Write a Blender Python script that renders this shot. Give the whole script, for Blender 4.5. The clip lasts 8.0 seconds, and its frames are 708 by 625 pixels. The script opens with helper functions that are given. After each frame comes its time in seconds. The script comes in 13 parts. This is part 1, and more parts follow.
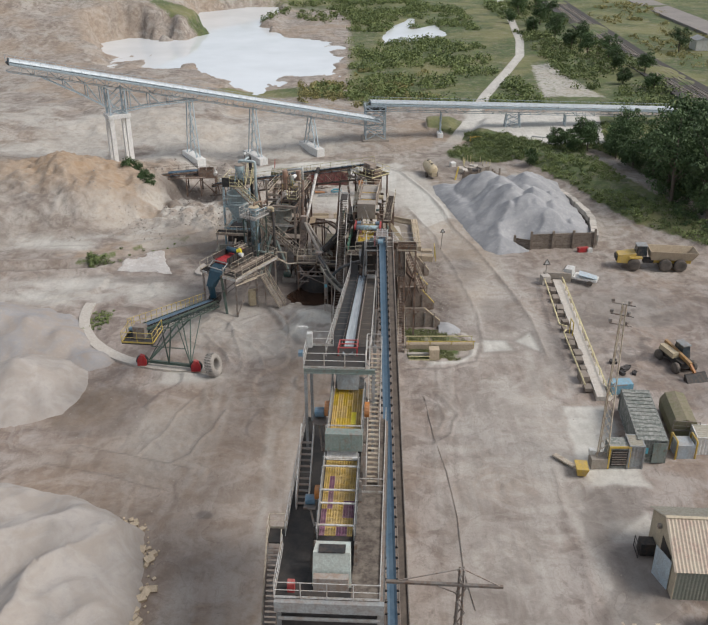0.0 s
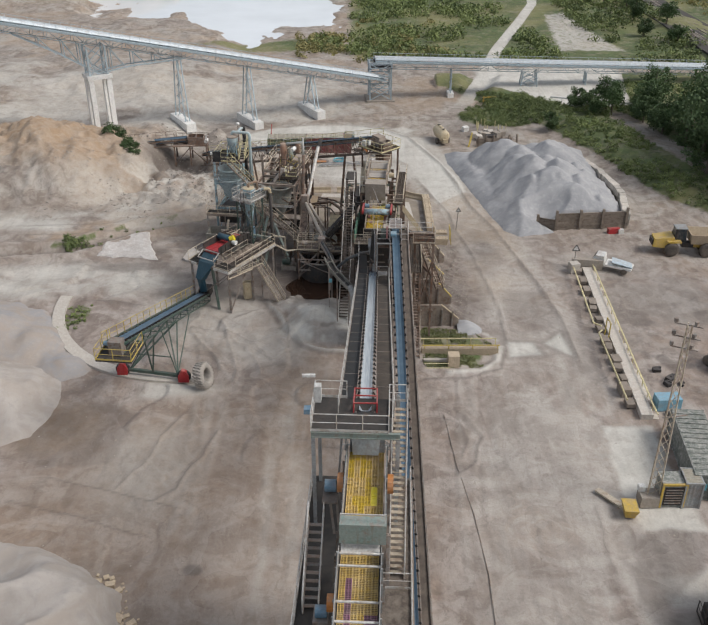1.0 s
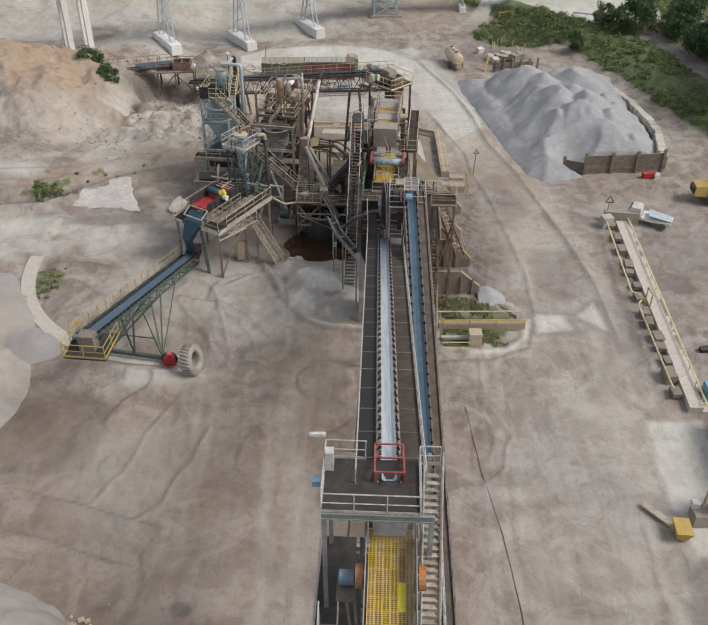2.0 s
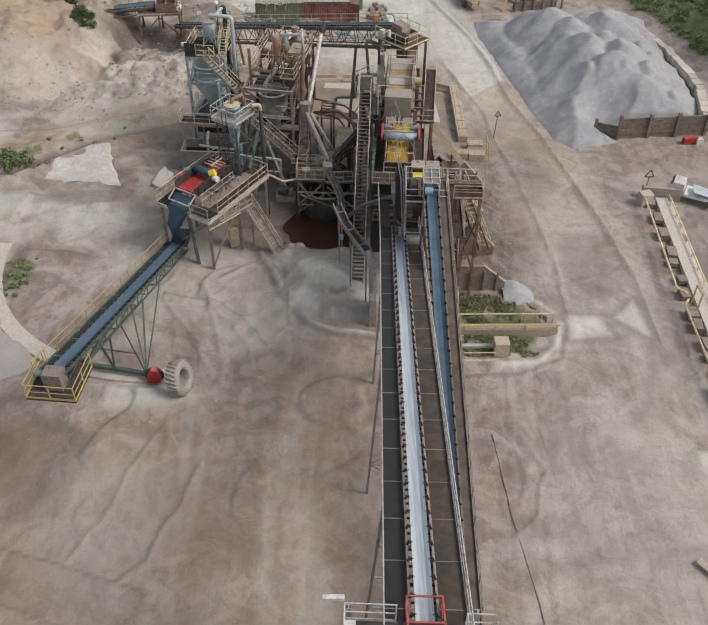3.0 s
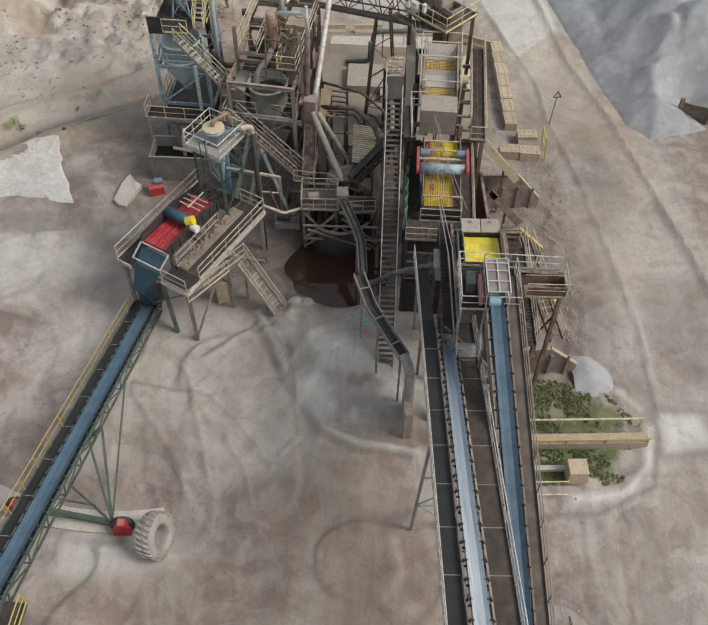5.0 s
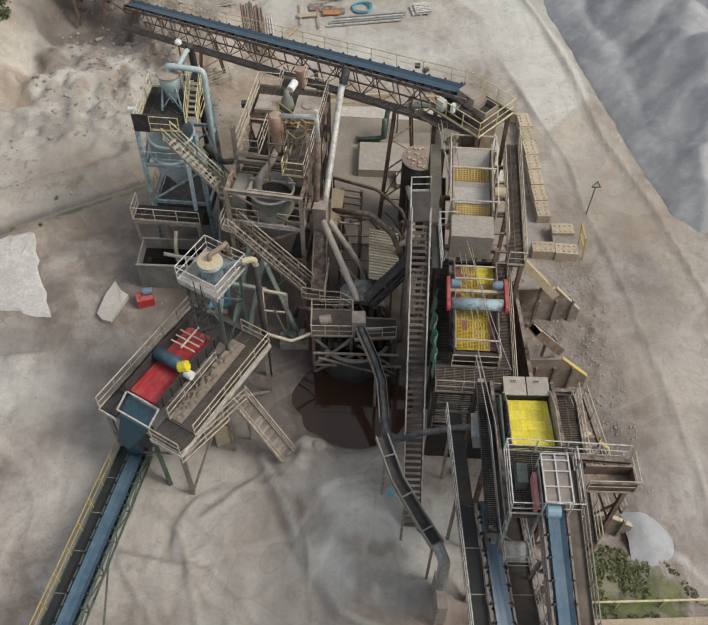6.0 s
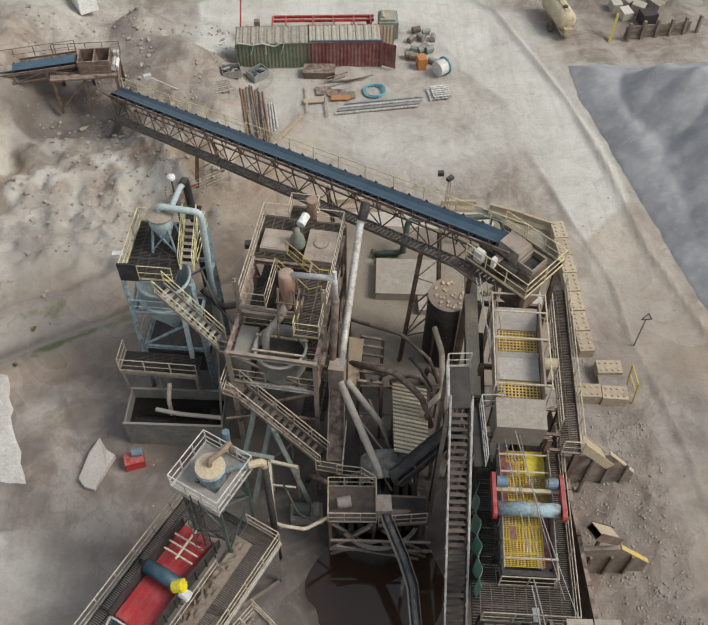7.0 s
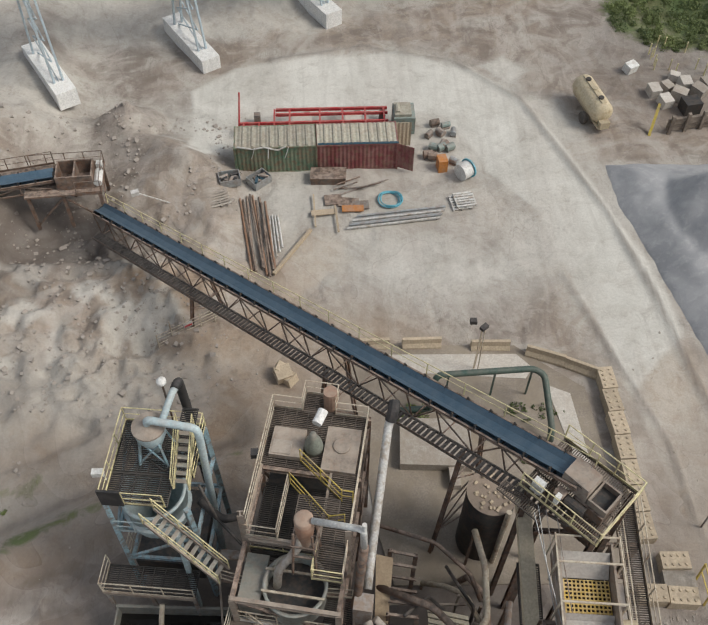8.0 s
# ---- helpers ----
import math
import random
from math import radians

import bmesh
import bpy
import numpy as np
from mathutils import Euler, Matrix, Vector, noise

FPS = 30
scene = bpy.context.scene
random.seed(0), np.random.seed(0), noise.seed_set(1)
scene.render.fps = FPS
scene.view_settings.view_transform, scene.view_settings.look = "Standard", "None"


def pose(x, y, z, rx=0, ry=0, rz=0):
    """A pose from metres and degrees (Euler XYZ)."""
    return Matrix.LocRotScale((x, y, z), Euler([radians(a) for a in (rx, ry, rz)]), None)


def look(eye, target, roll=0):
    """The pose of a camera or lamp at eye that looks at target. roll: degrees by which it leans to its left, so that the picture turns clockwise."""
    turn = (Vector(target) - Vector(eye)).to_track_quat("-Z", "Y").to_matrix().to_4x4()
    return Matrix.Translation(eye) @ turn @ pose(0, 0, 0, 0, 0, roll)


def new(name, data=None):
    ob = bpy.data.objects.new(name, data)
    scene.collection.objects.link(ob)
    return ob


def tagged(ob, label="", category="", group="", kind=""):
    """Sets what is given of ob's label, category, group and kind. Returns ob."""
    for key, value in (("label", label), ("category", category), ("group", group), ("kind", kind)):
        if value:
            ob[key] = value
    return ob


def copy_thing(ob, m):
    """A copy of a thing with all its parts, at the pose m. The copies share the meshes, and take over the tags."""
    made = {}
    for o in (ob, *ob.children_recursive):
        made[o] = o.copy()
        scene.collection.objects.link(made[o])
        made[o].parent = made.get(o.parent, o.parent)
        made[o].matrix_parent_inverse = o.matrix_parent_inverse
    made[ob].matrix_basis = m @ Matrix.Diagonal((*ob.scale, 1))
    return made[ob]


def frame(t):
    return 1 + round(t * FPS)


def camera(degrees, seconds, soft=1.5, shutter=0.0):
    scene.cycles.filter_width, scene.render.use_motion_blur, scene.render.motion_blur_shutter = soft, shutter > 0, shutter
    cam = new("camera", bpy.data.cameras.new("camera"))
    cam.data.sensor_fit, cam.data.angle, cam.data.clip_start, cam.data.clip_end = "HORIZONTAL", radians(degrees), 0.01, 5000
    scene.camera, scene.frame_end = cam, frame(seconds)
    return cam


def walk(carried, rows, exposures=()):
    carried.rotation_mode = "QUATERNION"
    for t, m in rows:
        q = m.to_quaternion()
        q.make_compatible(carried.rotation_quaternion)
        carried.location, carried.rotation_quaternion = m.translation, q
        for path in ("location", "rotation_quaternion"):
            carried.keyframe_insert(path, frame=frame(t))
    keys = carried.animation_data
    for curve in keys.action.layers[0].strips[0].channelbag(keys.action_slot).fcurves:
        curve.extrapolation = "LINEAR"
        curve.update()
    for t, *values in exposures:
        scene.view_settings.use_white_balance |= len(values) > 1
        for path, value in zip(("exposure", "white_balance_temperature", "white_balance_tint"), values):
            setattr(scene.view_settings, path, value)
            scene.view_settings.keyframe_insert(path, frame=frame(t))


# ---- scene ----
# ---------- camera ----------
cam = camera(45.0, 8.0)
METRES, EYE, TILT, LEAN, TURN = 96.7, 47.1, 1.05, 0.0, 0.0
ROWS = [
    (0.0, 0.0, 0.0, 0.0, -0.05, -27.48, 0.1),
    (0.5, -0.0063, 0.0663, -0.0034, -0.15, -27.98, 0.07),
    (1.0, -0.0121, 0.1311, -0.0078, -0.23, -30.96, -0.0),
    (1.5, -0.017, 0.1938, -0.0108, -0.32, -34.38, -0.05),
    (2.0, -0.0223, 0.2547, -0.0129, -0.42, -37.29, -0.14),
    (3.5, -0.036, 0.4341, -0.0192, -0.72, -45.44, -0.26),
    (4.0, -0.0412, 0.4946, -0.0219, -0.87, -48.06, -0.35),
    (5.5, -0.0555, 0.6809, -0.0283, -1.32, -53.78, -0.39),
    (6.0, -0.0615, 0.7421, -0.0312, -1.54, -53.62, -0.44),
    (6.5, -0.0672, 0.8034, -0.0336, -1.74, -53.5, -0.47),
    (7.0, -0.073, 0.864, -0.0362, -1.97, -53.33, -0.53),
    (7.5, -0.078, 0.9284, -0.0372, -2.25, -53.32, -0.49),
    (8.0, -0.0832, 0.9956, -0.0384, -2.56, -53.32, -0.49),
]
walk(cam, [(t, pose(0, 0, EYE, TILT, LEAN, TURN) @ pose(METRES * x, METRES * y, METRES * z, 90 + pitch, roll, yaw)) for t, x, y, z, yaw, pitch, roll in ROWS],
     exposures=[(0.0, -0.11, 6350, 10), (4.2, -0.10, 6450, 10), (5.6, -0.05, 6450, 7), (7.0, -0.05, 6450, 7), (8.0, -0.13, 6450, 8)])

# ---------- light: thin cloud, soft sun ----------
SUN_EL, SUN_AZ = 47.0, 104.0
world = bpy.data.worlds.new("sky")
scene.world = world
world.use_nodes = True
wn, wl = world.node_tree.nodes, world.node_tree.links
sky = wn.new("ShaderNodeTexSky")
sky.sky_type, sky.sun_disc = "NISHITA", False
sky.sun_elevation, sky.sun_rotation = radians(SUN_EL), radians(SUN_AZ)
sky.dust_density, sky.air_density = 4.0, 1.0
pale = wn.new("ShaderNodeMixRGB")
pale.inputs[0].default_value = 0.45
pale.inputs[2].default_value = (7.0, 7.2, 7.4, 1)
wl.new(sky.outputs[0], pale.inputs[1])
wl.new(pale.outputs[0], wn["Background"].inputs[0])
wn["Background"].inputs[1].default_value = 0.104
sun_data = bpy.data.lights.new("sun", "SUN")
sun_data.energy, sun_data.angle, sun_data.color = 2.5, radians(24), (1.0, 0.96, 0.90)
sun = new("sun", sun_data)
az = radians(SUN_AZ)
sun_from = Vector((math.sin(az) * math.cos(radians(SUN_EL)), math.cos(az) * math.cos(radians(SUN_EL)), math.sin(radians(SUN_EL))))
sun.matrix_world = look(sun_from * 100, (0, 0, 0))

# ---------- materials ----------
def nodes_of(name):
    m = bpy.data.materials.new(name)
    m.use_nodes = True
    nt = m.node_tree
    return m, nt.nodes, nt.links, nt.nodes["Principled BSDF"]


def noise_node(n, l, co, scale, detail=4.0, rough=0.6, distort=0.0):
    t = n.new("ShaderNodeTexNoise")
    t.inputs["Scale"].default_value, t.inputs["Detail"].default_value = scale, detail
    t.inputs["Roughness"].default_value, t.inputs["Distortion"].default_value = rough, distort
    l.new(co, t.inputs["Vector"])
    return t.outputs["Fac"]


def ramp(n, l, fac, lo, hi, a=0.0, b=1.0):
    r = n.new("ShaderNodeMapRange")
    r.inputs[1].default_value, r.inputs[2].default_value = lo, hi
    r.inputs[3].default_value, r.inputs[4].default_value = a, b
    l.new(fac, r.inputs[0])
    return r.outputs[0]


def maths(n, l, op, a, b):
    m = n.new("ShaderNodeMath")
    m.operation = op
    for i, v in enumerate((a, b)):
        if isinstance(v, (int, float)):
            m.inputs[i].default_value = v
        else:
            l.new(v, m.inputs[i])
    return m.outputs[0]


def mixed(n, l, fac, a, b, kind="MIX"):
    m = n.new("ShaderNodeMixRGB")
    m.blend_type = kind
    for i, v in ((0, fac), (1, a), (2, b)):
        if isinstance(v, (int, float)):
            m.inputs[i].default_value = v
        elif isinstance(v, tuple):
            m.inputs[i].default_value = (*v, 1) if len(v) == 3 else v
        else:
            l.new(v, m.inputs[i])
    return m.outputs[0]


def bumped(n, l, p, height, strength, dist):
    b = n.new("ShaderNodeBump")
    b.inputs["Strength"].default_value, b.inputs["Distance"].default_value = strength, dist
    l.new(height, b.inputs["Height"])
    l.new(b.outputs[0], p.inputs["Normal"])


DUST = (0.34, 0.27, 0.22)


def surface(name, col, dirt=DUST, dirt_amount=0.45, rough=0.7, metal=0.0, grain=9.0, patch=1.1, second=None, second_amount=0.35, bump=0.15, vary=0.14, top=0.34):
    """A worn surface: base colour, a second tone in patches (rust, stains), dust, fine grain, and a slight change from object to object."""
    m, n, l, p = nodes_of(name)
    co = n.new("ShaderNodeTexCoord").outputs["Object"]
    info = n.new("ShaderNodeObjectInfo")
    off = n.new("ShaderNodeVectorMath")
    off.operation = "ADD"
    rnd = maths(n, l, "MULTIPLY", info.outputs["Random"], 40.0)
    comb = n.new("ShaderNodeCombineXYZ")
    for i in range(3):
        l.new(rnd, comb.inputs[i])
    l.new(co, off.inputs[0])
    l.new(comb.outputs[0], off.inputs[1])
    co = off.outputs[0]
    fine = noise_node(n, l, co, grain, 5)
    big = noise_node(n, l, co, patch, 5, 0.65, 0.4)
    big2 = noise_node(n, l, co, patch * 2.7, 4, 0.6)
    c = mixed(n, l, ramp(n, l, fine, 0.36, 0.64, 0.0, 0.55), col, tuple(v * 0.5 for v in col))
    run = n.new("ShaderNodeMapping")
    run.inputs["Scale"].default_value = (1.0, 1.0, 0.16)
    l.new(co, run.inputs[0])
    drip = noise_node(n, l, run.outputs[0], 3.4, 4, 0.6, 0.3)
    c = mixed(n, l, ramp(n, l, drip, 0.54, 0.66, 0.0, 0.5), c, second or tuple(v * 0.6 for v in col))
    if second:
        c = mixed(n, l, ramp(n, l, big2, 0.62 - second_amount * 0.4, 0.78 - second_amount * 0.4, 0, 0.85), c, second)
    c = mixed(n, l, ramp(n, l, big, 0.5 - dirt_amount * 0.35, 0.85 - dirt_amount * 0.3, 0, min(1.0, 0.3 + dirt_amount)), c, dirt)
    # upward faces take more of the dirt colour, in patches
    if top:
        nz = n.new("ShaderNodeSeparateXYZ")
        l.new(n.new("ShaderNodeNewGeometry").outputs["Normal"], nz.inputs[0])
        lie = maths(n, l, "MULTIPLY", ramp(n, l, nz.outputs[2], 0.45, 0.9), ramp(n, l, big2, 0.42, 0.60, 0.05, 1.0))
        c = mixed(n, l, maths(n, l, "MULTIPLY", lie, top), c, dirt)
    hsv = n.new("ShaderNodeHueSaturation")
    l.new(c, hsv.inputs["Color"])
    l.new(ramp(n, l, info.outputs["Random"], 0, 1, 1 - vary, 1 + vary), hsv.inputs["Value"])
    l.new(hsv.outputs[0], p.inputs["Base Color"])
    l.new(ramp(n, l, big, 0.3, 0.75, max(0.05, rough - 0.12), min(1, rough + 0.15)), p.inputs["Roughness"])
    p.inputs["Metallic"].default_value = metal
    bumped(n, l, p, fine, bump, 0.02)
    return m


RUST = (0.16, 0.085, 0.05)
GALV = surface("galvanised_steel", (0.42, 0.45, 0.46), dirt_amount=0.25, rough=0.5, metal=0.35, second=(0.27, 0.26, 0.25), second_amount=0.3)
GALV_FAR = surface("pale_blue_galvanised_steel", (0.50, 0.59, 0.64), dirt_amount=0.08, rough=0.5, metal=0.3)
DULL = surface("dusty_grey_steel", (0.31, 0.295, 0.275), dirt_amount=0.4, rough=0.75, metal=0.15, second=RUST, second_amount=0.35, vary=0.28)
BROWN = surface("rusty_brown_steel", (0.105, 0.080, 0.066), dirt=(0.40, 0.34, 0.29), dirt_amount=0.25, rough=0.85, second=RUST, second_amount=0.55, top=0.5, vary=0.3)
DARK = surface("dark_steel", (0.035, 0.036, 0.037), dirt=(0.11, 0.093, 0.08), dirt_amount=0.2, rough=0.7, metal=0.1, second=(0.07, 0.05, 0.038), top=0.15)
BLUEST = surface("pale_blue_painted_steel", (0.33, 0.49, 0.56), dirt=(0.30, 0.28, 0.26), dirt_amount=0.25, rough=0.6, second=(0.16, 0.12, 0.09), second_amount=0.35)
TEAL = surface("dark_teal_painted_steel", (0.022, 0.075, 0.11), dirt=(0.10, 0.12, 0.13), dirt_amount=0.1, rough=0.5)
GREENST = surface("grey_green_painted_steel", (0.22, 0.30, 0.27), dirt=(0.35, 0.33, 0.30), dirt_amount=0.35, rough=0.6, second=RUST, second_amount=0.2)
DKGREEN = surface("dark_green_painted_steel", (0.05, 0.10, 0.08), dirt=(0.22, 0.2, 0.17), dirt_amount=0.3, rough=0.6)
RAILW = surface("pale_worn_handrail_steel", (0.72, 0.71, 0.68), dirt=(0.50, 0.45, 0.40), dirt_amount=0.2, rough=0.6, metal=0.2, second=(0.36, 0.28, 0.20), second_amount=0.3)
RAILT = surface("tan_worn_handrail_paint", (0.62, 0.55, 0.43), dirt=(0.42, 0.35, 0.28), dirt_amount=0.3, rough=0.7, second=(0.30, 0.20, 0.13), second_amount=0.3)
RAILY = surface("yellow_handrail_paint", (0.62, 0.47, 0.08), dirt_amount=0.2, rough=0.6, second=(0.40, 0.30, 0.18), second_amount=0.25)
RAILP = surface("pale_yellow_handrail_paint", (0.80, 0.72, 0.40), dirt_amount=0.15, rough=0.6, second=(0.40, 0.32, 0.2), second_amount=0.3)
WHITE = surface("white_painted_steel", (0.78, 0.78, 0.75), dirt_amount=0.15, rough=0.5, second=(0.5, 0.48, 0.45), second_amount=0.15)
RED = surface("red_painted_steel", (0.45, 0.03, 0.035), dirt_amount=0.15, rough=0.55)
REDDECK = surface("red_rubber_screen_panel", (0.50, 0.02, 0.03), dirt=(0.45, 0.16, 0.15), dirt_amount=0.2, rough=0.4, grain=20)
YELDECK = surface("yellow_polyurethane_panel", (0.72, 0.50, 0.03), dirt=(0.42, 0.30, 0.12), dirt_amount=0.3, rough=0.5, grain=20, patch=2.0)
YELBRIGHT = surface("bright_yellow_panel", (0.85, 0.70, 0.02), dirt=(0.60, 0.50, 0.2), dirt_amount=0.15, rough=0.5)
AMBERDECK = surface("amber_polyurethane_panel", (0.68, 0.45, 0.09), dirt=(0.56, 0.44, 0.26), dirt_amount=0.4, rough=0.5, grain=20)
PURPLEDECK = surface("purple_polyurethane_panel", (0.27, 0.10, 0.19), dirt=(0.42, 0.32, 0.28), dirt_amount=0.3, rough=0.5)
MAROON = surface("maroon_panel", (0.17, 0.02, 0.03), dirt_amount=0.15, rough=0.5)
YELLOW = surface("yellow_machine_paint", (0.62, 0.42, 0.06), dirt_amount=0.3, rough=0.5)
CREAM = surface("faded_cream_paint", (0.58, 0.49, 0.33), dirt=(0.40, 0.33, 0.24), dirt_amount=0.35, rough=0.6, second=(0.35, 0.25, 0.14), second_amount=0.2)
ORANGE = surface("orange_paint", (0.55, 0.20, 0.03), dirt_amount=0.25, rough=0.6)
BLUEMOT = surface("blue_motor_paint", (0.09, 0.22, 0.33), dirt=(0.3, 0.3, 0.3), dirt_amount=0.35, rough=0.5)
SKYBLUE = surface("sky_blue_plastic", (0.13, 0.48, 0.60), dirt_amount=0.1, rough=0.5)
BELT = surface("blue_grey_rubber_belt", (0.055, 0.105, 0.155), dirt=(0.11, 0.15, 0.19), dirt_amount=0.25, rough=0.42, grain=14, patch=0.7)
def wet_belt_material():
    """Wet blue rubber; the sky's reflection is painted on as pale streaks, growing towards the head."""
    m, n, l, p = nodes_of("wet_blue_rubber_belt")
    co = n.new("ShaderNodeTexCoord").outputs["Object"]
    sep = n.new("ShaderNodeSeparateXYZ")
    l.new(co, sep.inputs[0])
    st = n.new("ShaderNodeMapping")
    st.inputs["Scale"].default_value = (9.0, 0.35, 0.35)
    l.new(co, st.inputs[0])
    streak = noise_node(n, l, st.outputs[0], 1.0, 4, 0.6, 0.3)
    sheen = ramp(n, l, sep.outputs[1], -2.0, -17.0, 0.10, 0.95)
    sheen = maths(n, l, "MULTIPLY", sheen, ramp(n, l, streak, 0.30, 0.60, 0.62, 1.0))
    base = mixed(n, l, noise_node(n, l, co, 6.0, 4), (0.045, 0.085, 0.13), (0.085, 0.135, 0.185))
    l.new(mixed(n, l, sheen, base, (0.50, 0.54, 0.57)), p.inputs["Base Color"])
    p.inputs["Roughness"].default_value = 0.18
    return m


BELTWET = wet_belt_material()
RUBBER = surface("black_rubber", (0.025, 0.025, 0.026), dirt=(0.14, 0.12, 0.11), dirt_amount=0.25, rough=0.7)
TYRE = surface("dusty_grey_tyre_rubber", (0.27, 0.25, 0.23), dirt=(0.44, 0.40, 0.35), dirt_amount=0.5, rough=0.9)
CONC = surface("weathered_concrete", (0.42, 0.38, 0.33), dirt=(0.30, 0.25, 0.20), dirt_amount=0.4, rough=0.9, second=(0.28, 0.25, 0.22), second_amount=0.3, bump=0.3)
CONCP = surface("pale_concrete", (0.62, 0.58, 0.52), dirt=(0.45, 0.39, 0.33), dirt_amount=0.3, rough=0.9, second=(0.42, 0.38, 0.34), second_amount=0.2, bump=0.3)
CONCW = surface("white_concrete", (0.88, 0.87, 0.84), dirt=(0.62, 0.58, 0.53), dirt_amount=0.08, rough=0.85)
BLOCK = surface("tan_cast_concrete", (0.56, 0.46, 0.33), dirt=(0.40, 0.32, 0.24), dirt_amount=0.3, rough=0.95, second=(0.36, 0.29, 0.21), second_amount=0.2, bump=0.3)
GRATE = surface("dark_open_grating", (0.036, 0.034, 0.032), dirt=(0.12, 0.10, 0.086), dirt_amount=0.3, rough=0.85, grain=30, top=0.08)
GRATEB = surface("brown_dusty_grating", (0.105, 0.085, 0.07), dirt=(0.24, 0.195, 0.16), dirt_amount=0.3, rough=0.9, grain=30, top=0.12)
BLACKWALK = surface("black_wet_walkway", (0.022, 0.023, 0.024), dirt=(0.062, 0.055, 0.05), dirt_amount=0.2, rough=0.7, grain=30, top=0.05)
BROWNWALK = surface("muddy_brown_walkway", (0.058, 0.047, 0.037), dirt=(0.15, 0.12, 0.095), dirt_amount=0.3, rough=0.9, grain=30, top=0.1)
TIMBER = surface("weathered_timber", (0.20, 0.16, 0.125), dirt=(0.34, 0.29, 0.24), dirt_amount=0.4, rough=0.9, grain=12, second=(0.10, 0.08, 0.065), second_amount=0.3)
PALEWOOD = surface("pale_raw_timber", (0.50, 0.40, 0.27), dirt_amount=0.3, rough=0.9)
CORRTAN = surface("tan_corrugated_sheet", (0.58, 0.50, 0.36), dirt=(0.40, 0.33, 0.25), dirt_amount=0.25, rough=0.7)
CORRGREEN = surface("green_corrugated_sheet", (0.10, 0.19, 0.12), dirt=(0.32, 0.24, 0.17), dirt_amount=0.35, rough=0.7, second=RUST, second_amount=0.3)
CORRRED = surface("maroon_corrugated_sheet", (0.20, 0.045, 0.05), dirt=(0.34, 0.24, 0.2), dirt_amount=0.3, rough=0.7, second=RUST, second_amount=0.3)
CORRPALE = surface("faded_roof_sheet", (0.46, 0.44, 0.36), dirt=(0.34, 0.27, 0.22), dirt_amount=0.35, rough=0.8, second=(0.25, 0.27, 0.2), second_amount=0.35)
CORRDARK = surface("dark_green_grey_sheet", (0.14, 0.16, 0.14), dirt=(0.34, 0.33, 0.30), dirt_amount=0.35, rough=0.7, second=(0.36, 0.36, 0.34), second_amount=0.35)
OLIVE = surface("olive_canvas", (0.23, 0.22, 0.12), dirt_amount=0.3, rough=0.85)
GLASS = surface("dark_cab_glass", (0.03, 0.045, 0.055), dirt_amount=0.1, rough=0.12)
BARK = surface("bark", (0.13, 0.10, 0.075), dirt=(0.2, 0.17, 0.14), dirt_amount=0.3, rough=0.95)
GRAVELTOP = surface("pebbly_aggregate", (0.40, 0.32, 0.25), dirt_amount=0.4, rough=0.95, grain=24, bump=0.8)


def leaf_material(name, a, b):
    m, n, l, p = nodes_of(name)
    geo = n.new("ShaderNodeNewGeometry")
    info = n.new("ShaderNodeObjectInfo")
    co = n.new("ShaderNodeTexCoord").outputs["Object"]
    c = mixed(n, l, geo.outputs["Random Per Island"], a, b)
    c = mixed(n, l, ramp(n, l, noise_node(n, l, co, 0.25, 3), 0.4, 0.65), c, tuple(v * 1.2 for v in b))
    hsv = n.new("ShaderNodeHueSaturation")
    l.new(c, hsv.inputs["Color"])
    l.new(ramp(n, l, info.outputs["Random"], 0, 1, 0.75, 1.2), hsv.inputs["Value"])
    l.new(hsv.outputs[0], p.inputs["Base Color"])
    p.inputs["Roughness"].default_value = 0.75
    return m


DUSTYRUB = surface("dusty_tyre_rubber", (0.075, 0.066, 0.058), dirt=(0.24, 0.20, 0.165), dirt_amount=0.45, rough=0.9)
LEAF = leaf_material("tree_leaves", (0.030, 0.058, 0.020), (0.075, 0.12, 0.042))
SCRUB = leaf_material("scrub_leaves", (0.050, 0.080, 0.028), (0.165, 0.20, 0.068))
WEED = leaf_material("short_yard_weeds", (0.12, 0.16, 0.05), (0.24, 0.25, 0.11))
REED = leaf_material("dry_yellow_grass", (0.19, 0.19, 0.07), (0.34, 0.30, 0.12))


